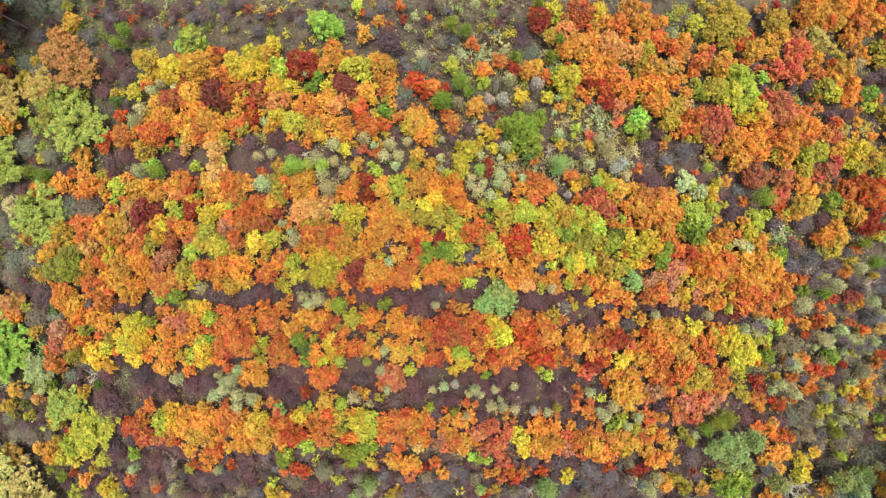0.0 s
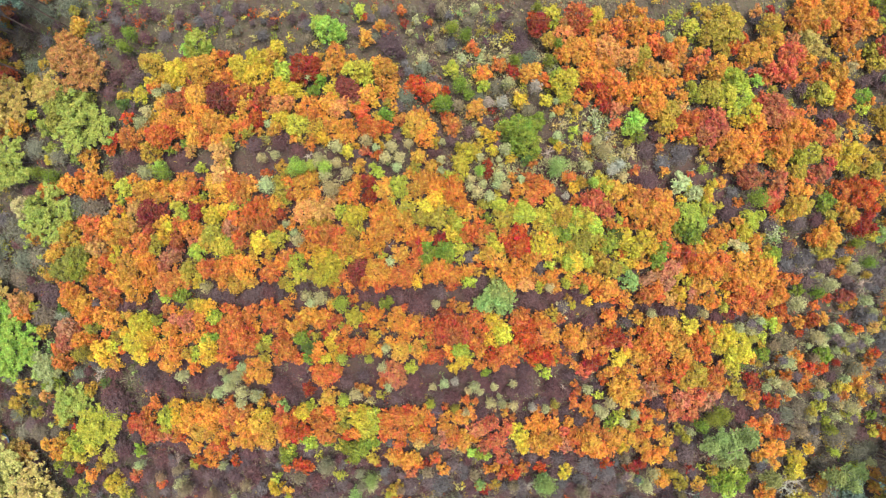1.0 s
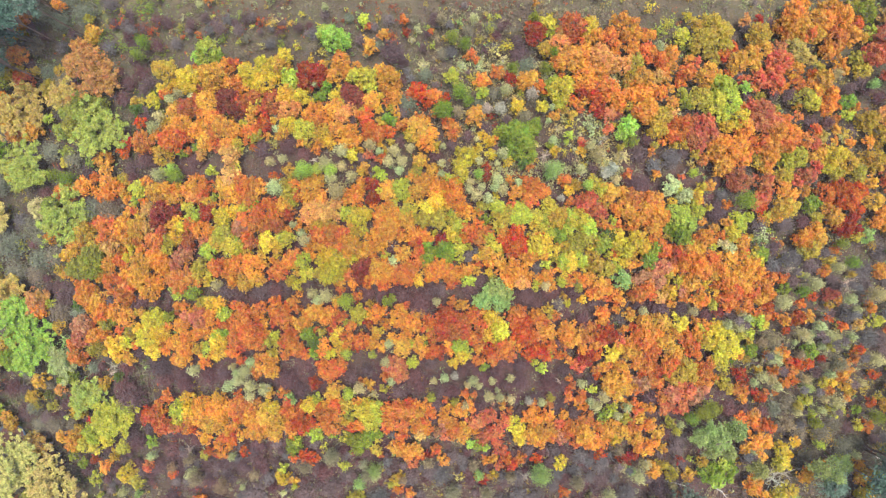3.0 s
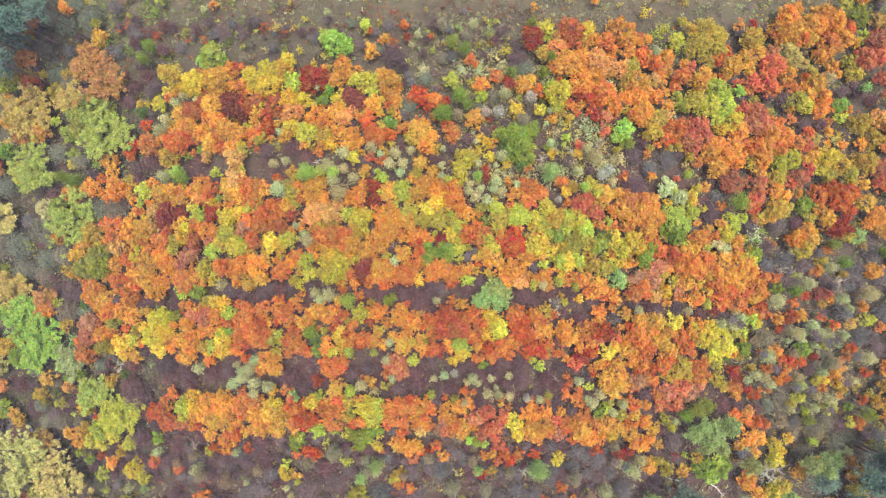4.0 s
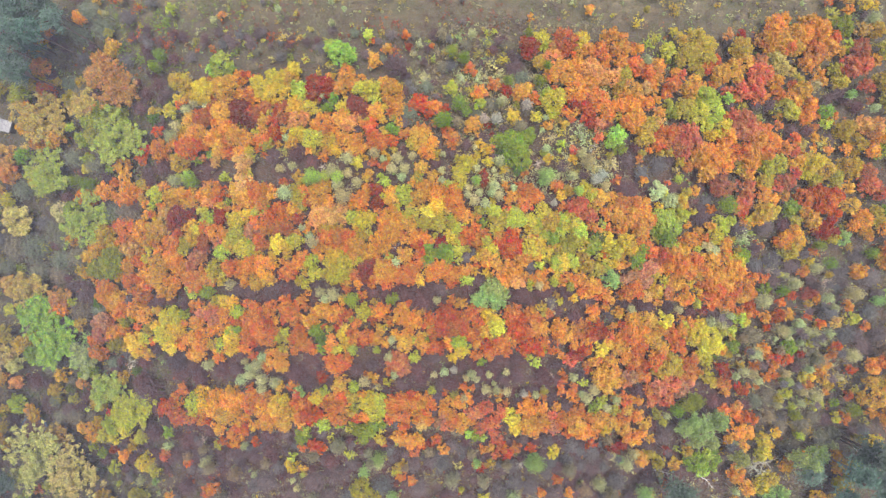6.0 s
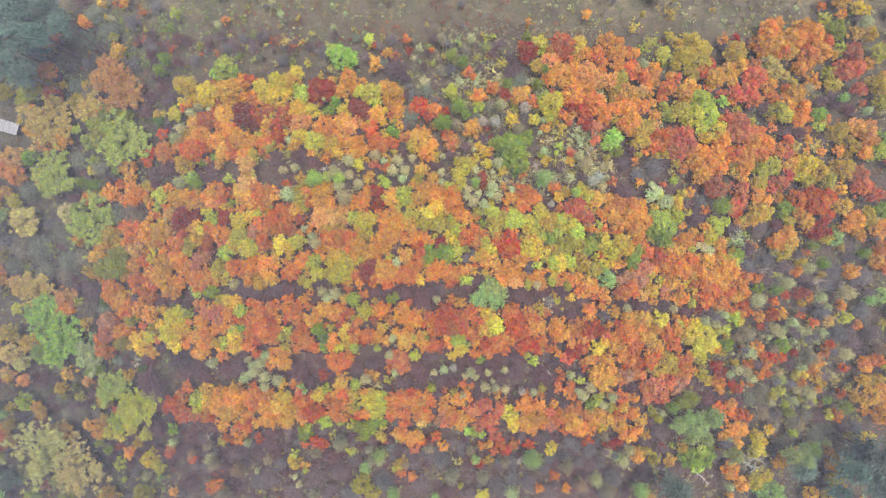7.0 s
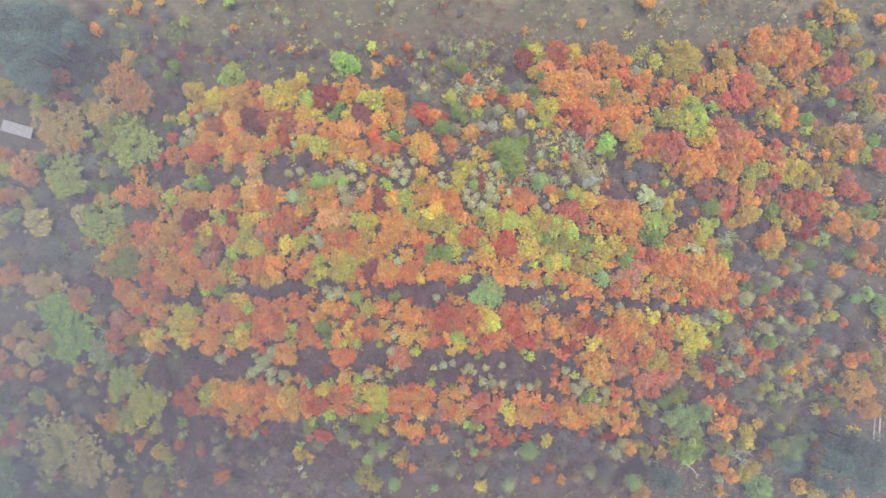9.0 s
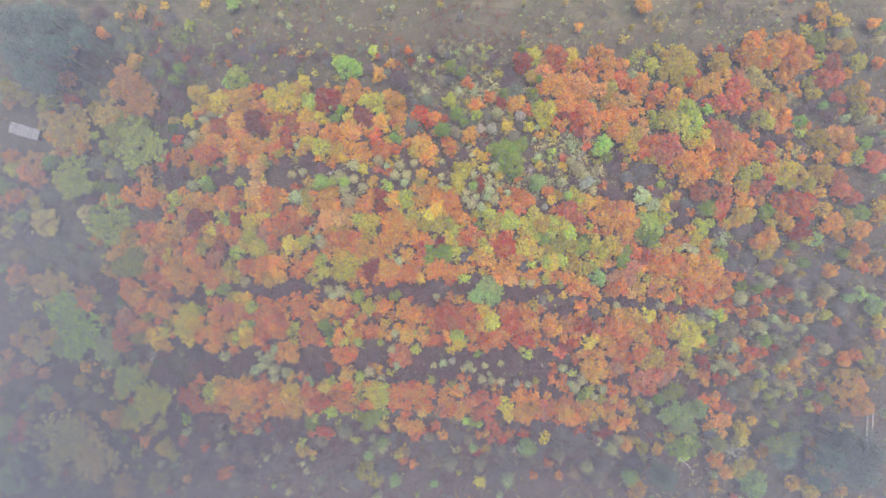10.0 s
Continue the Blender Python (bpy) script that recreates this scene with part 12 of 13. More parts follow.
plant("dense", "yellow", 15.3, -28.9, 0.52, 2.7)
plant("bare", "grey_brown", 15.5, -30.2, 1.15, 2.4)
plant("dense", "yellow", 15.5, -28.0, 0.82, 3.3)
plant("bare", "purple_brown", 16.0, -31.3, 0.59, 1.8)
plant("bare", "brown", 16.5, -30.7, 0.89, 2.2)
plant("tuft", "grey_sage", 17.5, -30.5, 1.21, 5.9)
plant("bare", "grey_brown", 17.6, -29.9, 1.29, 2.6)
plant("bare", "purple_brown", 18.5, -28.9, 0.68, 1.9)
plant("bare", "purple_brown", 19.2, -29.6, 0.58, 1.7)
plant("bare", "grey_brown", 19.5, -28.6, 0.92, 2.2)
plant("bare", "grey_brown", 19.8, -30.9, 1.01, 2.3)
plant("bare", "grey_brown", 21.2, -29.3, 1.43, 2.8)
plant("bare", "grey_brown", 21.3, -31.3, 1.50, 2.8)
plant("bare", "brown", 22.2, -30.3, 0.80, 2.0)
plant("bare", "grey_brown", 22.8, -31.0, 1.16, 2.4)
plant("stem", "white", 22.8, -28.3, 0.65, 6.0)
plant("tuft", "sage", 23.6, -28.8, 0.89, 5.0)
plant("dense", "crimson", 23.9, -28.1, 0.68, 3.0)
plant("stem", "white", 24.3, -28.9, 0.65, 6.0)
plant("dense", "crimson", 24.7, -28.5, 0.61, 2.9)
plant("tuft", "mint", 24.8, -29.4, 0.73, 4.5)
plant("tuft", "sage", 25.7, -30.0, 1.29, 6.2)
plant("tuft", "sage", 26.9, -28.7, 0.97, 5.2)
plant("bare", "grey_brown", 28.2, -30.7, 1.51, 2.9)
plant("dense", "gold", 28.4, -30.0, 1.14, 3.9)
plant("bare", "grey_brown", 29.5, -28.3, 1.02, 2.3)
plant("dense", "olive", 29.6, -29.3, 0.76, 3.2)
plant("bare", "purple_brown", 29.9, -31.9, 0.84, 2.1)
plant("bare", "purple_brown", 30.2, -31.1, 0.59, 1.8)
plant("bare", "grey_brown", 30.7, -31.3, 0.84, 2.1)
plant("dense", "olive", 31.2, -30.6, 1.00, 3.6)
plant("stem", "white", 31.4, -28.3, 0.66, 6.0)
plant("dense", "crimson", 32.3, -28.8, 0.54, 2.7)
plant("dense", "gold", 33.6, -31.0, 0.93, 3.5)
plant("sparse", "yellow_green", 34.3, -29.1, 0.75, 1.9)
plant("dense", "olive", 35.4, -29.1, 0.85, 3.3)
plant("dense", "green", 36.7, -30.8, 1.69, 4.9)
plant("dense", "lime", 38.7, -29.7, 0.86, 3.3)
plant("dense", "green", 39.2, -30.7, 1.55, 4.6)
plant("sparse", "olive", 41.6, -29.8, 0.87, 2.1)
plant("pine", "pine_grey", 42.3, -29.6, 1.28, 8.3)
plant("stem", "white", 42.3, -28.6, 0.77, 6.0)
plant("tuft", "sage", 42.5, -28.2, 0.75, 4.7)
plant("dead", "white", 42.6, -29.0, 0.90, 2.9)
plant("bare", "grey_brown", 42.9, -30.1, 0.78, 2.0)
plant("dense", "gold", 44.4, -29.0, 1.03, 3.7)
plant("dense", "olive", 47.4, -30.9, 0.88, 3.4)
plant("dense", "yellow", 47.8, -28.1, 1.04, 3.7)
plant("dead", "white", 47.8, -31.9, 2.27, 5.1)
plant("dense", "yellow", 48.4, -30.3, 1.12, 3.8)
plant("dense", "yellow", 49.1, -29.2, 0.72, 3.1)
plant("pine", "pine_grey", 52.1, -30.3, 1.32, 8.5)
plant("bare", "olive_brown", 52.5, -30.2, 1.40, 2.7)
plant("dense", "gold", 53.1, -31.7, 0.66, 2.9)
plant("pine", "pine_grey", 53.5, -31.0, 1.89, 10.4)
plant("bare", "olive_brown", 54.3, -29.6, 1.40, 2.7)
plant("dense", "orange", 55.4, -31.5, 0.74, 3.1)
plant("pine", "pine_grey", 56.2, -30.4, 1.34, 8.6)
plant("tuft", "yellow_green", 57.1, -30.4, 1.00, 5.4)
plant("pine", "blue_green", 58.3, -31.2, 2.33, 18.5)
plant("bare", "olive_brown", 59.0, -29.2, 1.90, 3.3)
plant("tuft", "sage", 59.8, -29.8, 0.86, 5.0)
plant("bare", "brown", 60.0, -31.7, 1.43, 2.8)
plant("dense", "gold", 60.7, -31.4, 0.95, 3.5)
plant("bare", "olive_brown", 61.2, -28.5, 1.43, 2.8)
plant("pine", "blue_green", 62.7, -29.8, 2.52, 12.6)
plant("pine", "blue_green", 63.1, -29.5, 2.90, 19.4)
plant("tuft", "olive", 63.5, -28.7, 0.90, 5.1)
plant("bare", "grey_brown", 63.8, -28.2, 1.10, 2.4)
plant("bare", "grey_brown", 65.5, -28.0, 1.39, 2.7)
plant("dense", "yellow", 66.7, -29.5, 1.23, 4.0)
plant("bare", "purple_brown", 0.4, -35.1, 1.20, 2.5)
plant("tuft", "olive", 2.5, -33.5, 0.57, 4.1)
plant("bare", "grey_brown", 3.6, -35.4, 1.44, 2.8)
plant("bare", "grey_brown", 4.2, -32.8, 0.51, 1.7)
plant("bare", "grey_brown", 5.3, -34.5, 0.55, 1.7)
plant("dense", "yellow", 5.8, -35.3, 0.90, 3.4)
plant("bare", "grey_brown", 8.0, -34.4, 1.82, 3.2)
plant("tuft", "sage", 9.8, -34.7, 1.25, 6.0)
plant("bare", "grey_brown", 10.0, -32.9, 1.45, 2.8)
plant("sparse", "olive", 11.1, -34.5, 0.55, 1.8)
plant("bare", "grey_brown", 12.1, -33.6, 1.66, 3.0)
plant("dense", "orange", 14.0, -34.5, 0.61, 2.9)
plant("bare", "grey_brown", 15.5, -35.5, 1.50, 2.9)
plant("dense", "red", 16.1, -32.5, 0.70, 3.0)
plant("bare", "grey_brown", 16.7, -34.3, 0.62, 1.8)
plant("dense", "gold", 18.0, -34.6, 0.62, 2.9)
plant("tuft", "grey_sage", 19.8, -33.6, 1.13, 5.7)
plant("tuft", "sage", 22.0, -32.9, 1.30, 6.2)
plant("bare", "grey_brown", 23.2, -35.9, 0.79, 2.0)
plant("tuft", "grey_sage", 23.7, -34.5, 1.34, 6.3)
plant("bare", "grey_brown", 24.9, -33.2, 1.68, 3.1)
plant("bare", "purple_brown", 27.2, -35.9, 1.00, 2.2)
plant("tuft", "mint", 28.5, -34.4, 1.53, 6.9)
plant("bare", "purple_brown", 29.7, -33.3, 1.44, 2.8)
plant("tuft", "sage", 31.1, -32.1, 0.70, 4.5)
plant("dense", "coral", 32.5, -34.1, 0.64, 2.9)
plant("pine", "blue_green", 32.7, -33.4, 2.52, 12.6)
plant("dense", "lime", 38.1, -32.4, 0.94, 3.5)
plant("tuft", "sage", 43.2, -35.6, 0.80, 4.8)
plant("dense", "gold", 43.5, -33.2, 1.28, 4.1)
plant("dense", "gold", 43.6, -32.2, 0.80, 3.2)
plant("dense", "gold", 45.8, -35.7, 1.20, 4.0)
plant("dead", "white", 46.4, -32.5, 1.81, 4.4)
plant("dense", "yellow", 48.2, -35.5, 1.30, 4.2)
plant("dead", "white", 48.6, -33.5, 1.38, 3.7)
plant("dense", "olive", 49.6, -34.7, 1.30, 4.2)
plant("dense", "gold", 52.0, -32.6, 1.06, 3.7)
plant("pine", "blue_green", 53.6, -32.2, 2.17, 11.4)
plant("dense", "gold", 61.0, -32.6, 0.83, 3.3)
plant("dense", "yellow", 61.1, -35.9, 1.05, 3.7)
plant("dense", "gold", 61.3, -32.6, 1.33, 4.2)
plant("dense", "gold", 61.4, -33.9, 0.83, 3.3)
plant("pine", "blue_green", 62.3, -33.0, 2.90, 19.4)
plant("dense", "olive", 62.8, -35.0, 1.05, 3.7)
plant("tuft", "yellow_green", 63.5, -32.7, 0.75, 4.7)
plant("dense", "orange", 63.9, -34.7, 0.99, 3.6)
plant("pine", "blue_green", 64.7, -33.8, 2.84, 13.6)
plant("bare", "grey_brown", 1.3, -38.2, 0.56, 1.7)
plant("tuft", "sage", 8.8, -37.3, 0.77, 4.7)
plant("sparse", "olive", 11.3, -37.0, 0.58, 1.8)
plant("tuft", "sage", 11.7, -38.0, 0.55, 4.1)
plant("sparse", "yellow_green", 26.4, -38.2, 0.74, 1.9)
plant("sparse", "olive", 28.0, -37.0, 0.50, 1.7)
plant("dense", "gold", 30.5, -37.3, 1.63, 4.8)
plant("tuft", "mint", 33.0, -39.0, 0.64, 4.3)
plant("tuft", "sage", 36.9, -39.4, 0.49, 3.9)
plant("bare", "grey_brown", 40.5, -39.6, 0.81, 2.1)
plant("dense", "gold", 43.8, -38.0, 0.93, 3.5)
plant("dense", "mint", 50.8, -38.0, 2.33, 6.1)
plant("dense", "yellow", 58.3, -38.5, 1.23, 4.0)
plant("pine", "blue_green", 60.2, -36.7, 1.88, 10.4)
plant("dense", "yellow", 60.9, -39.4, 1.72, 5.0)
plant("dense", "gold", 62.4, -37.2, 1.14, 3.9)
plant("dense", "yellow", 66.1, -39.7, 0.98, 3.6)
plant("bare", "grey_brown", 40.7, -40.5, 0.62, 1.8)
plant("dense", "red", 45.0, -41.7, 0.81, 3.2)
plant("dense", "coral", 48.1, -40.7, 0.74, 3.1)
plant("tuft", "sage", 49.1, -40.6, 0.51, 3.9)
plant("tuft", "olive", 50.6, -42.5, 0.58, 4.2)
plant("bare", "grey_brown", 56.6, -42.4, 0.86, 2.1)
plant("bare", "grey_brown", 61.5, -43.2, 0.85, 2.1)
plant("bare", "grey_brown", 63.6, -41.7, 0.85, 2.1)
plant("sparse", "olive", 65.4, -41.1, 1.15, 2.4)
plant("dense", "coral", 67.4, -42.7, 0.60, 2.8)
plant("sparse", "olive", 74.7, -41.1, 1.08, 2.3)


# ---- undergrowth that nobody could count ----
def lane_share(x, y):
    """1 on the bare brown lanes between the planted rows, 0 in the scrub."""
    for y0, half, x0, x1 in ((-6.2, 1.7, -27, 32), (-16.0, 2.2, -40, 16), (11.3, 1.5, -37, -14)):
        if x0 < x < x1 and abs(y - y0) < half:
            return 1.0
    return 0.0


def scrub_material():
    m, n, l, b = material("scrub_twig", 0.95)
    tex, geo, patch = n.new("ShaderNodeTexCoord"), n.new("ShaderNodeNewGeometry"), n.new("ShaderNodeTexNoise")
    l.new(tex.outputs["Object"], patch.inputs["Vector"])
    patch.inputs["Scale"].default_value, patch.inputs["Detail"].default_value = 0.16, 4.0
    ramp = n.new("ShaderNodeValToRGB")
    el = ramp.color_ramp.elements
    el[0].position, el[0].color = 0.3, (*GROUND["twig_dark"], 1)
    el[1].position, el[1].color = 0.78, (*GROUND["twig_pale"], 1)
    for p, c in ((0.45, "twig"), (0.58, "twig_green")):
        e = el.new(p)
        e.color = (*GROUND[c], 1)
    l.new(math_node(n, l, "ADD", patch.outputs["Fac"], math_node(n, l, "MULTIPLY", math_node(n, l, "SUBTRACT", geo.outputs["Random Per Island"], 0.5), 0.35)), ramp.inputs[0])
    l.new(ramp.outputs[0], b.inputs["Base Color"])
    return m


def build_scrub():
    """Low dead stalks and grass tufts, thick in patches, all over the clearing."""
    rng = np.random.default_rng(8)
    at, out = [], []
    for _ in range(34000):
        x, y = rng.uniform(-75, 75), rng.uniform(-47, 48)
        if rng.uniform() < 0.75 * lane_share(x, y) or rng.uniform() > 0.55 + 0.9 * noise.noise(Vector((x * 0.16, y * 0.16, 2.0))):
            continue
        k = 11
        d = unit(rng.normal(0, 0.8, (k, 3)) + np.array([0, 0, 0.8]))
        high = rng.uniform(0.15, 0.6)
        at.append(np.array([x, y, ground_height(x, y) + 0.05]) + d * high * rng.uniform(0.2, 1, k)[:, None] + rng.normal(0, 0.26, (k, 3)) * np.array([1, 1, 0.2]))
        out.append(d)
    v, f = leaf_blades(rng, np.concatenate(at), np.concatenate(out), 0.34, 0.55, 0.42)
    ob = new("low_scrub", mesh_of("low_scrub", v, f, scrub_material()))
    tagged(ob, "grey-brown and olive dead stalks and grass tufts", "scrub", kind="stuff")


def build_undergrowth(colour, count, seed, label, west=-75, east=75, south=-47, north=48):
    """Small leafy sprigs of one colour, low over the ground."""
    rng = np.random.default_rng(seed)
    at, out = [], []
    for _ in range(count):
        x, y = rng.uniform(west, east), rng.uniform(south, north)
        if rng.uniform() < 0.85 * lane_share(x, y) or noise.noise(Vector((x * 0.09, y * 0.09, seed))) < -0.05:
            continue
        k = int(rng.integers(8, 22))
        d = unit(rng.normal(0, 1, (k, 3)) + np.array([0, 0, 0.6]))
        r = rng.uniform(0.15, 0.42)
        at.append(np.array([x, y, ground_height(x, y) + 0.3 + r]) + d * r)
        out.append(d)
    v, f = leaf_blades(rng, np.concatenate(at), np.concatenate(out), 0.14)
    ob = new("undergrowth", mesh_of("undergrowth", v, f, LEAF))
    ob.color = (*COLOURS[colour], 1)
    tagged(ob, label, "undergrowth", kind="stuff")


build_scrub()
build_undergrowth("olive", 2800, 11, "small olive-green sprigs scattered among dead stalks", north=40)
build_undergrowth("yellow", 900, 12, "small yellow sprigs scattered among dead stalks", north=33)
build_undergrowth("sage", 2600, 13, "small pale sage sprigs scattered among dead stalks")
build_undergrowth("rust", 1500, 14, "small rust-red sprigs scattered among dead stalks", north=34)
build_undergrowth("sage", 1900, 16, "pale seed heads and straw-coloured sprigs in a clearing", 4, 24, 8, 25)
build_undergrowth("pale_yellow", 900, 17, "thin yellow sprigs in a clearing", 2, 24, 8, 25)
build_undergrowth("sage", 700, 18, "pale sprigs among young birches", 36, 62, -24, 2)
build_undergrowth("green", 900, 19, "low green brambles at the edge of the wood", -66, -24, 16, 46)
build_undergrowth("dark_green", 1500, 20, "dark green low growth at the edge of the wood", -66, -34, -40, 46)
build_undergrowth("maroon", 700, 21, "low rust-red brambles along the meadow", -44, 10, 30, 46)
build_undergrowth("grey_sage", 1700, 22, "grey-green weeds among dry stalks", -50, 58, -46, -24)
build_undergrowth("grey_brown", 2600, 23, "grey-violet dry weeds", -50, 60, -46, -23)
build_undergrowth("grey_brown", 1500, 24, "grey dry weeds among young birches", 38, 75, -30, 20)
build_undergrowth("grey_sage", 1300, 25, "pale grey-green weeds in a clearing", -2, 22, 10, 33)
build_undergrowth("mint", 1800, 15, "small grey-green sprigs scattered among dead stalks")


# ---- things on the ground ----
def box_piece(bm, x0, x1, y0, y1, z0, z1):
    v = [bm.verts.new(p) for p in ((x0, y0, z0), (x1, y0, z0), (x1, y1, z0), (x0, y1, z0), (x0, y0, z1), (x1, y0, z1), (x1, y1, z1), (x0, y1, z1))]
    for f in ((3, 2, 1, 0), (4, 5, 6, 7), (0, 1, 5, 4), (1, 2, 6, 5), (2, 3, 7, 6), (3, 0, 4, 7)):
        bm.faces.new([v[i] for i in f])


def solid(name, mat, parent, boxes, bevel=0.0):
    bm = bmesh.new()
    for b in boxes:
        box_piece(bm, *b)
    if bevel:
        bmesh.ops.bevel(bm, geom=bm.edges[:], offset=bevel, segments=1, affect="EDGES")
    me = bpy.data.meshes.new(name)
    bm.to_mesh(me)
    bm.free()
    me.materials.append(mat)
    return part(name, me, parent)


METAL = bark_material("weathered_roof_sheet", (0.3, 0.3, 0.31), (0.23, 0.23, 0.25), 1.5)
BOARD = bark_material("grey_board", (0.2, 0.18, 0.16), (0.1, 0.09, 0.08), 5.0)
CONCRETE = bark_material("pale_concrete", (0.32, 0.31, 0.3), (0.22, 0.21, 0.2), 3.0)


def build_shed(x, y, turn):
    """A long narrow shed under a pale sheet-metal roof."""
    shed = tagged(new("shed"), "long narrow board shed with a pale sheet-metal roof", "shed")
    shed.matrix_world = pose(x, y, ground_height(x, y) - 0.15, 0, 0, turn)
    for name, b in (("front_wall", (-2.35, 2.35, -0.8, -0.72, 0, 2.0)), ("back_wall", (-2.35, 2.35, 0.72, 0.8, 0, 2.0)),
                    ("side_wall", (-2.35, -2.27, -0.715, 0.715, 0, 2.0)), ("side_wall", (2.27, 2.35, -0.715, 0.715, 0, 2.0))):
        solid(name, BOARD, shed, [b], 0.008)
    door = solid("door", BOARD, shed, [(-0.4, 0.4, -0.84, -0.803, 0.1, 1.9)], 0.006)
    solid("handle", METAL, door, [(0.28, 0.32, -0.88, -0.843, 0.95, 1.1)], 0.004)
    for i in range(7):
        solid("roof_sheet", METAL, shed, [(-2.55 + 0.73 * i, -2.55 + 0.73 * i + 0.722, -0.93, 0.93, 2.004, 2.05)], 0.01)
    for i in range(8):
        solid("roof_rib", METAL, shed, [(-2.57 + 0.73 * i, -2.53 + 0.73 * i, -0.94, 0.94, 2.054, 2.085)], 0.006)


build_shed(-70.34, 19.85, -16)
track = tagged(new("wheel_track"), "two pale concrete wheel strips of a track", "track", kind="structure")
track.matrix_world = pose(72.48, -29.18, -12.87, 0, 0, -3)
for side in (-0.45, 0.45):
    for k in range(5):
        solid("slab", CONCRETE, track, [(side - 0.16, side + 0.16, -3.0 + 1.2 * k, -3.0 + 1.2 * k + 1.17, -0.1, 0.12)], 0.02)


def build_spreading_tree(colour, x, y, radius, height, seed):
    """An older tree with open limbs that reach out unevenly, leafy sprays along each limb and gaps between them."""
    rng = np.random.default_rng(seed)
    tree = tagged(new("spreading_tree"), "spreading broadleaf tree with open limbs and " + colour.replace("_", " ") + " leaves", "tree", "old trees at the edge of the plantation")
    tree.matrix_world = pose(x, y, ground_height(x, y) - 0.1)
    fork = Vector((0.05 * radius, 0.04 * radius, 0.42 * height))
    v, f = bent_stem([Vector((0, 0, -0.05)), Vector((0.06, -0.03, 0.2 * height)), fork, Vector((-0.03, 0.08, 0.72 * height))], [0.17, 0.13, 0.1, 0.03], 8)
    part("trunk", mesh_of("trunk", v, f, BARK), tree)
    at, out, count = [], [], int(rng.integers(7, 10))
    first = rng.uniform(0, 6.28)

    def spray(centre, size):
        k = int(56 * 2 * math.pi * size * size)
        d = unit(rng.normal(0, 1, (k, 3)) + np.array([0, 0, 0.5]))
        at.append(np.array(centre) + d * (size * np.clip(rng.normal(0.85, 0.3, k), 0.2, 1.6))[:, None] * np.array([1, 1, 0.6]))
        out.append(d)

    for i in range(count):
        a = first + 6.2832 * i / count + rng.normal(0, 0.2)
        reach = radius * rng.uniform(0.62, 1.12)
        bow = rng.normal(0, 0.14) * reach
        points = []
        for s in (0.0, 0.3, 0.62, 1.0):
            side = bow * math.sin(3.1416 * s)
            points.append(fork * (1 - s) + Vector((math.cos(a) * reach * s - math.sin(a) * side, math.sin(a) * reach * s + math.cos(a) * side, height * (0.42 + 0.5 * s ** 0.6 - 0.24 * s * s) * s)))
        v, f = bent_stem(points, [0.075, 0.055, 0.035, 0.012], 6)
        part("limb", mesh_of("limb", v, f, BARK), tree)
        for _ in range(int(5 + 5.6 * reach)):
            s = rng.uniform(0.22, 1.0) ** 0.75
            j = min(int(s * 3), 2)
            p = points[j].lerp(points[j + 1], s * 3 - j)
            off = rng.normal(0, 0.13 + 0.1 * s, 3) * reach
            spray((p.x + off[0], p.y + off[1], p.z + 0.25 + 0.35 * off[2]), rng.uniform(0.24, 0.46))
    for _ in range(int(4 * radius)):
        b, d = rng.uniform(0, 6.28), rng.uniform(0, 0.4) * radius
        spray((math.cos(b) * d, math.sin(b) * d, height * rng.uniform(0.76, 0.9)), rng.uniform(0.28, 0.5))
    v, f = leaf_blades(rng, np.concatenate(at), np.concatenate(out), 0.24)
    crown = part("crown", mesh_of("crown", v, f, LEAF), tree)
    crown.color = (*COLOURS[colour], 1)


build_spreading_tree("tan_orange", -47.98, 23.64, 2.94, 7.5, 3)
build_spreading_tree("light_green", -47.53, 16.16, 4.12, 7.5, 4)
build_spreading_tree("ochre", -61.32, 19.99, 3.82, 7.5, 5)
build_spreading_tree("ochre", -53.88, 21.54, 1.76, 6.0, 6)
build_spreading_tree("light_green", -59.73, 11.10, 3.38, 7.0, 7)
build_spreading_tree("pale_yellow", -65.86, 4.51, 2.06, 6.0, 8)
build_spreading_tree("light_green", -52.39, 4.13, 3.38, 7.0, 9)
build_spreading_tree("ochre", -63.22, -6.02, 2.35, 6.5, 10)
build_spreading_tree("tan_orange", -57.79, -7.34, 1.69, 5.5, 11)
build_spreading_tree("leaf_green", -61.29, -9.90, 2.79, 6.5, 12)
build_spreading_tree("leaf_green", -58.59, -14.09, 3.38, 7.0, 13)
build_spreading_tree("sage_green", -53.52, -16.14, 2.06, 5.5, 14)
build_spreading_tree("pale_green", -62.22, -31.99, 4.9, 8.0, 15)
build_spreading_tree("pale_yellow", -56.33, -34.22, 4.4, 8.0, 16)
build_spreading_tree("light_green", -50.25, -20.38, 2.50, 6.0, 17)
build_spreading_tree("yellow_green", -45.28, -23.45, 2.65, 6.0, 18)


PAD = bark_material("faded_blue_pad", (0.1, 0.14, 0.19), (0.06, 0.085, 0.12), 2.0)
MAT = bark_material("leaf_strewn_mat", (0.17, 0.085, 0.06), (0.09, 0.05, 0.045), 2.6)
PAINT = bark_material("pale_blue_paint", (0.36, 0.41, 0.44), (0.25, 0.29, 0.32), 4.0)


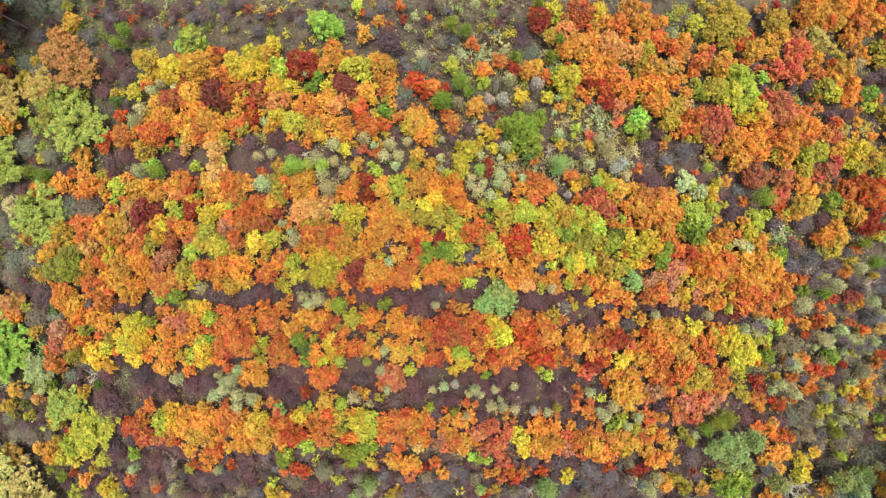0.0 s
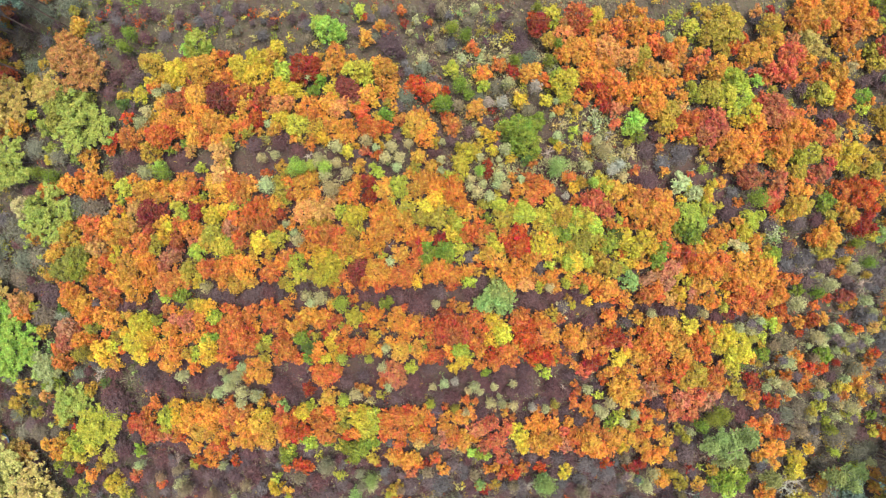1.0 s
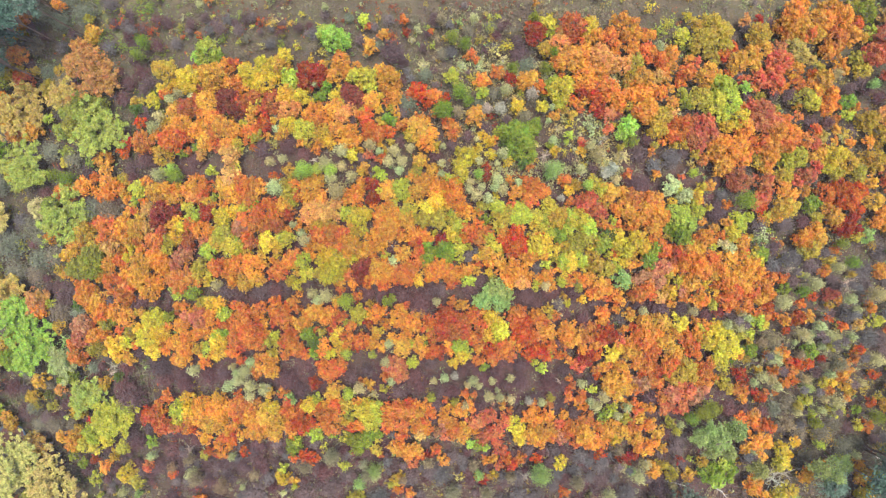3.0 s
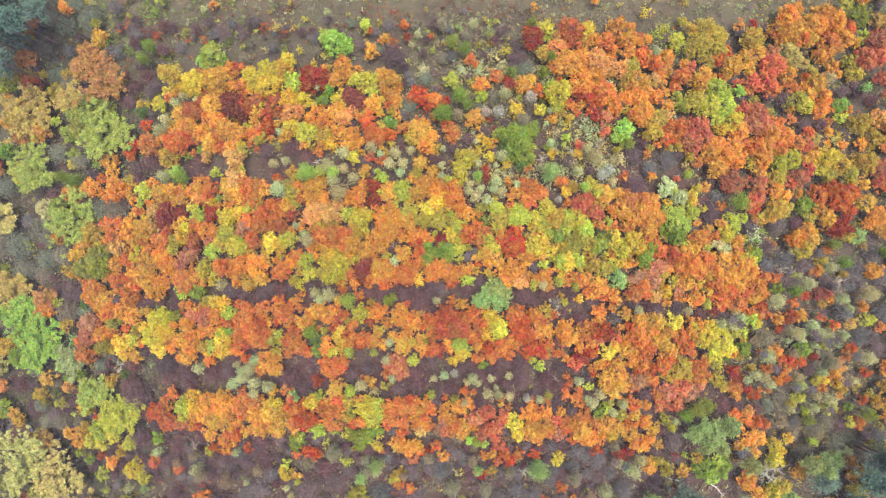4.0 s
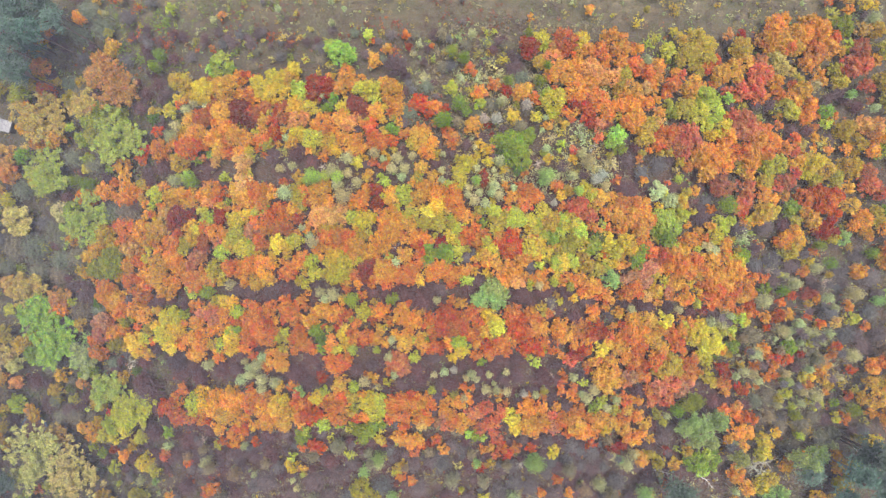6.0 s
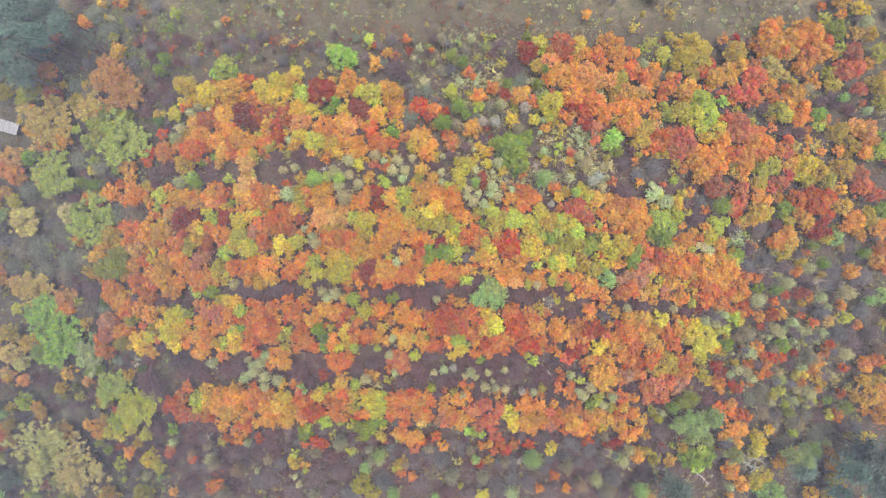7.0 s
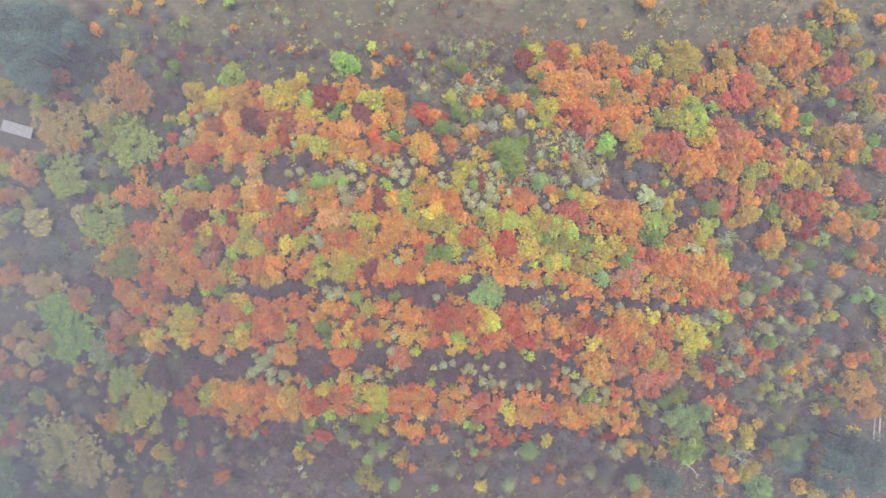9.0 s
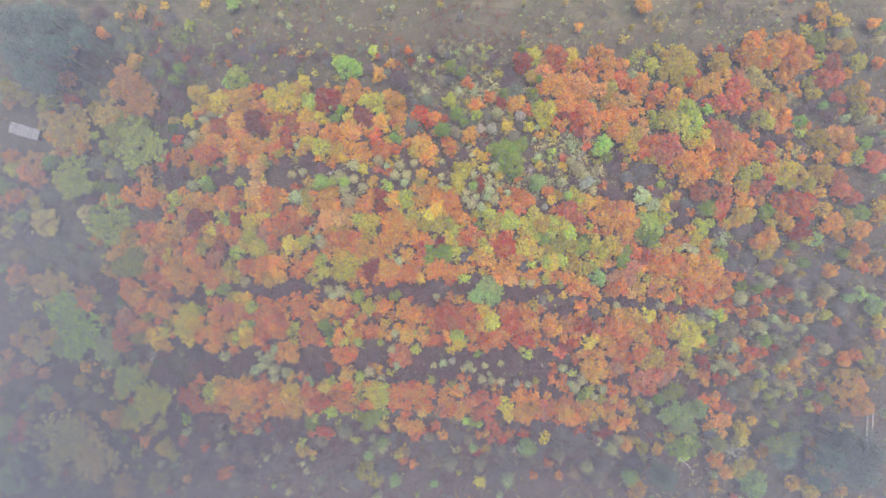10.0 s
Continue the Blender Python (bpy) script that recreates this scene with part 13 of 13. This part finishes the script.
def ring_mesh(name, inner, outer, z0, z1, mat, seg=40):
    """A flat ring with thickness."""
    verts, faces = [], []
    for r, z in ((inner, z0), (outer, z0), (outer, z1), (inner, z1)):
        verts += [(r * math.cos(6.28319 * k / seg), r * math.sin(6.28319 * k / seg), z) for k in range(seg)]
    for i in range(4):
        j = (i + 1) % 4
        faces += [(i * seg + k, i * seg + (k + 1) % seg, j * seg + (k + 1) % seg, j * seg + k) for k in range(seg)]
    return mesh_of(name, verts, faces, mat)


def build_trampoline(x, y, radius):
    """A round garden trampoline: padded edge, sagging mat, frame ring and legs."""
    thing = tagged(new("trampoline"), "round garden trampoline with faded blue edge and leaf-strewn mat", "trampoline")
    thing.matrix_world = pose(x, y, ground_height(x, y) - 0.1)
    part("edge_pad", ring_mesh("edge_pad", radius - 0.26, radius, 0.7, 0.74, PAD), thing, "faded blue padded edge")
    part("frame", ring_mesh("frame", radius - 0.07, radius - 0.02, 0.65, 0.696, METAL), thing)
    seg, rings = 40, (0.0, 0.3, 0.6, 0.85, 1.0)
    verts, faces = [(0, 0, 0.6)], []
    for r in rings[1:]:
        verts += [(r * (radius - 0.27) * math.cos(6.28319 * k / seg), r * (radius - 0.27) * math.sin(6.28319 * k / seg), 0.6 + 0.1 * r * r) for k in range(seg)]
    faces += [(0, 1 + k, 1 + (k + 1) % seg) for k in range(seg)]
    for i in range(len(rings) - 2):
        faces += [(1 + i * seg + k, 1 + (i + 1) * seg + k, 1 + (i + 1) * seg + (k + 1) % seg, 1 + i * seg + (k + 1) % seg) for k in range(seg)]
    part("mat", mesh_of("mat", verts, faces, MAT), thing, "dark mat covered with fallen leaves")
    for k in range(6):
        a = 1.0472 * k
        c, q = math.cos(a) * (radius - 0.05), math.sin(a) * (radius - 0.05)
        v, f = bent_stem([Vector((c, q, -0.1)), Vector((c, q, 0.3)), Vector((c, q, 0.646))], [0.022, 0.022, 0.022], 8)
        part("leg", mesh_of("leg", v, f, METAL), thing)


def build_bench(x, y, turn):
    """A small plank bench painted pale blue."""
    bench = tagged(new("bench"), "small pale blue painted plank bench", "bench")
    bench.matrix_world = pose(x, y, ground_height(x, y) - 0.05, 0, 0, turn)
    for q in (-0.145, 0.005):
        solid("plank", PAINT, bench, [(-0.55, 0.55, q, q + 0.14, 0.43, 0.47)], 0.006)
    for q in (-0.45, 0.41):
        solid("leg", PAINT, bench, [(q, q + 0.04, -0.13, 0.13, -0.05, 0.428)], 0.004)


build_trampoline(-64.81, -28.36, 2.15)
build_bench(-59.20, -29.37, 20)
PATH_GRASS = bark_material("worn_grass", (0.12, 0.13, 0.055), (0.055, 0.065, 0.03), 1.3)


def build_footpath(points):
    """A narrow trodden strip of short grass that winds over the ground."""
    verts, faces = [], []
    for i in range(len(points) - 1):
        before, a, b, after = (Vector(points[min(max(i + k, 0), len(points) - 1)]) for k in (-1, 0, 1, 2))
        for k in range(6):
            u = k / 6
            p = a.lerp(b, u) + ((a - before) * (1 - u) - (after - b) * u) * (u * (1 - u) * 0.5)
            side = (b - a).normalized().orthogonal() * (0.42 + 0.12 * noise.noise(Vector((p.x, p.y, 5.0))))
            for q in (p - side, p, p + side):
                rough = 0.22 * noise.noise(Vector((q.x * 0.2, q.y * 0.2, 0))) + 0.1 * noise.noise(Vector((q.x * 0.7, q.y * 0.7, 3)))
                verts.append((q.x, q.y, ground_height(q.x, q.y) + rough + 0.03))
    rows = len(verts) // 3
    for i in range(rows - 1):
        for k in (0, 1):
            faces.append((3 * i + k, 3 * i + k + 1, 3 * i + 4 + k, 3 * i + 3 + k))
    me = mesh_of("footpath", verts, faces, PATH_GRASS)
    for p in me.polygons:
        p.use_smooth = True
    tagged(new("footpath", me), "narrow trodden footpath of short worn grass", "path", kind="structure")


build_footpath([(-53.5, 42.1), (-52.9, 39.1), (-51.1, 35.6), (-48.7, 32.4), (-45.7, 29.7), (-43.3, 27.3), (-42.1, 23.9)])


def build_fallen_stem(name, label, ax, ay, bx, by, up, bark):
    """A dead stem that has come down across the scrub, with the stumps of its branches."""
    rng = np.random.default_rng(int(abs(ax * 10)))
    a = Vector((ax, ay, ground_height(ax, ay) - 0.05))
    b = Vector((bx, by, ground_height(bx, by) + up))
    low = (b - a).normalized()
    across = low.cross(Vector((0, 0, 1)))
    points = [a.lerp(b, i / 6) + (Vector(rng.normal(0, 0.05, 3)) if 0 < i < 6 else Vector()) for i in range(7)]
    v, f = bent_stem(points, [0.1 - 0.012 * i for i in range(7)], 8)
    stem = tagged(new(name, mesh_of(name, v, f, bark)), label, "dead wood")
    for i in range(2, 6):
        for turn in (-1, 1):
            to = points[i] + across * turn * rng.uniform(0.25, 0.7) + low * 0.35 + Vector((0, 0, 0.2))
            v, f = bent_stem([points[i], points[i].lerp(to, 0.5) + Vector((0, 0, -0.04)), to], [0.032, 0.02, 0.008], 5)
            part("branch", mesh_of("branch", v, f, bark), stem)


build_fallen_stem("fallen_birch", "fallen white birch stem lying across the scrub", 29.2, -32.0, 33.9, -33.1, 1.0, BIRCH)
build_fallen_stem("fallen_birch", "fallen white birch stem lying across the scrub", 38.4, -33.5, 40.7, -35.7, 1.5, BIRCH)
build_fallen_stem("fallen_log", "fallen brown log lying in dark scrub", 52.2, -29.9, 56.9, -33.0, 0.4, PINE_BARK)
build_fallen_stem("fallen_birch", "fallen white birch stem lying across the scrub", 64.3, -30.7, 66.4, -31.9, 1.0, BIRCH)


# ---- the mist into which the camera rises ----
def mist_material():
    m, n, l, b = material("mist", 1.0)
    # Grey-blue strand colour stands in for the haze's pale veil.
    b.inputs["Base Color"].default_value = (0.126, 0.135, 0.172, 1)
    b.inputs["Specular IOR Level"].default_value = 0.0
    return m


def build_view_mist():
    """Level beds of strands far finer than a hair that stand in for haze, fitted to the camera's rising view: denser
    and narrower upwards.
    """
    # Bed heights and middles follow the camera's path, so it passes between strands.
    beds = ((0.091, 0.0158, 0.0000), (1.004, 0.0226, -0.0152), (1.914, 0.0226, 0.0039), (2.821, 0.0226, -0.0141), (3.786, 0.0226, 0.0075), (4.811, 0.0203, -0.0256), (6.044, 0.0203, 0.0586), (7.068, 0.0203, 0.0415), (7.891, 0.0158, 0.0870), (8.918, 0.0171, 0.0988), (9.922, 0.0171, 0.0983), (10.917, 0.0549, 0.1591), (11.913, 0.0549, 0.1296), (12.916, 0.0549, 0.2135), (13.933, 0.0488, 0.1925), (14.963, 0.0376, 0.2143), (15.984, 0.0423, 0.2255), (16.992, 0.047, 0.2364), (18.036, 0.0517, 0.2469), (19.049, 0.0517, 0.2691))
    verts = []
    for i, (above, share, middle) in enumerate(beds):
        # reach: depth below the camera's highest point; beds are sized to its view.
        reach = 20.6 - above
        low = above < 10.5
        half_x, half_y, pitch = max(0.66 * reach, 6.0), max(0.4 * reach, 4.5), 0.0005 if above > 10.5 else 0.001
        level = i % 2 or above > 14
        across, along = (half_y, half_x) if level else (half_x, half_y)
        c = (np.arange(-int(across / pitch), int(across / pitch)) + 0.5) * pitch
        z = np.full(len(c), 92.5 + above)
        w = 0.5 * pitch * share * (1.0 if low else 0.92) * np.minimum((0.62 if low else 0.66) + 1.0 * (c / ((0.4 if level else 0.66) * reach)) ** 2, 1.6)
        # Strands widen to the south and west to match brightness across the camera's view.
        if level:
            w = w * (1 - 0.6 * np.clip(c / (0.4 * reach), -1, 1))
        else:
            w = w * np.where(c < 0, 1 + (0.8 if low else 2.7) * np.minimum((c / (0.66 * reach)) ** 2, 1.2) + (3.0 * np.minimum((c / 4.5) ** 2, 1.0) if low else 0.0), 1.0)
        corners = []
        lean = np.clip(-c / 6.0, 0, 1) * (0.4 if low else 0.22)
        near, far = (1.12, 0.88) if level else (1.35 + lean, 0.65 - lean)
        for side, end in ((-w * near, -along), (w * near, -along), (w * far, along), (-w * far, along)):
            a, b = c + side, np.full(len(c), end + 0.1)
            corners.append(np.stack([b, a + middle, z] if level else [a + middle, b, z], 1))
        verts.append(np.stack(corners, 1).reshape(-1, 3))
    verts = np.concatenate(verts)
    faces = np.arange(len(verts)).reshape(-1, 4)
    tagged(new("mist", mesh_of("mist", verts, faces, mist_material())), "thin grey mist strands round the camera's path above the wood", "mist", kind="stuff")


build_view_mist()
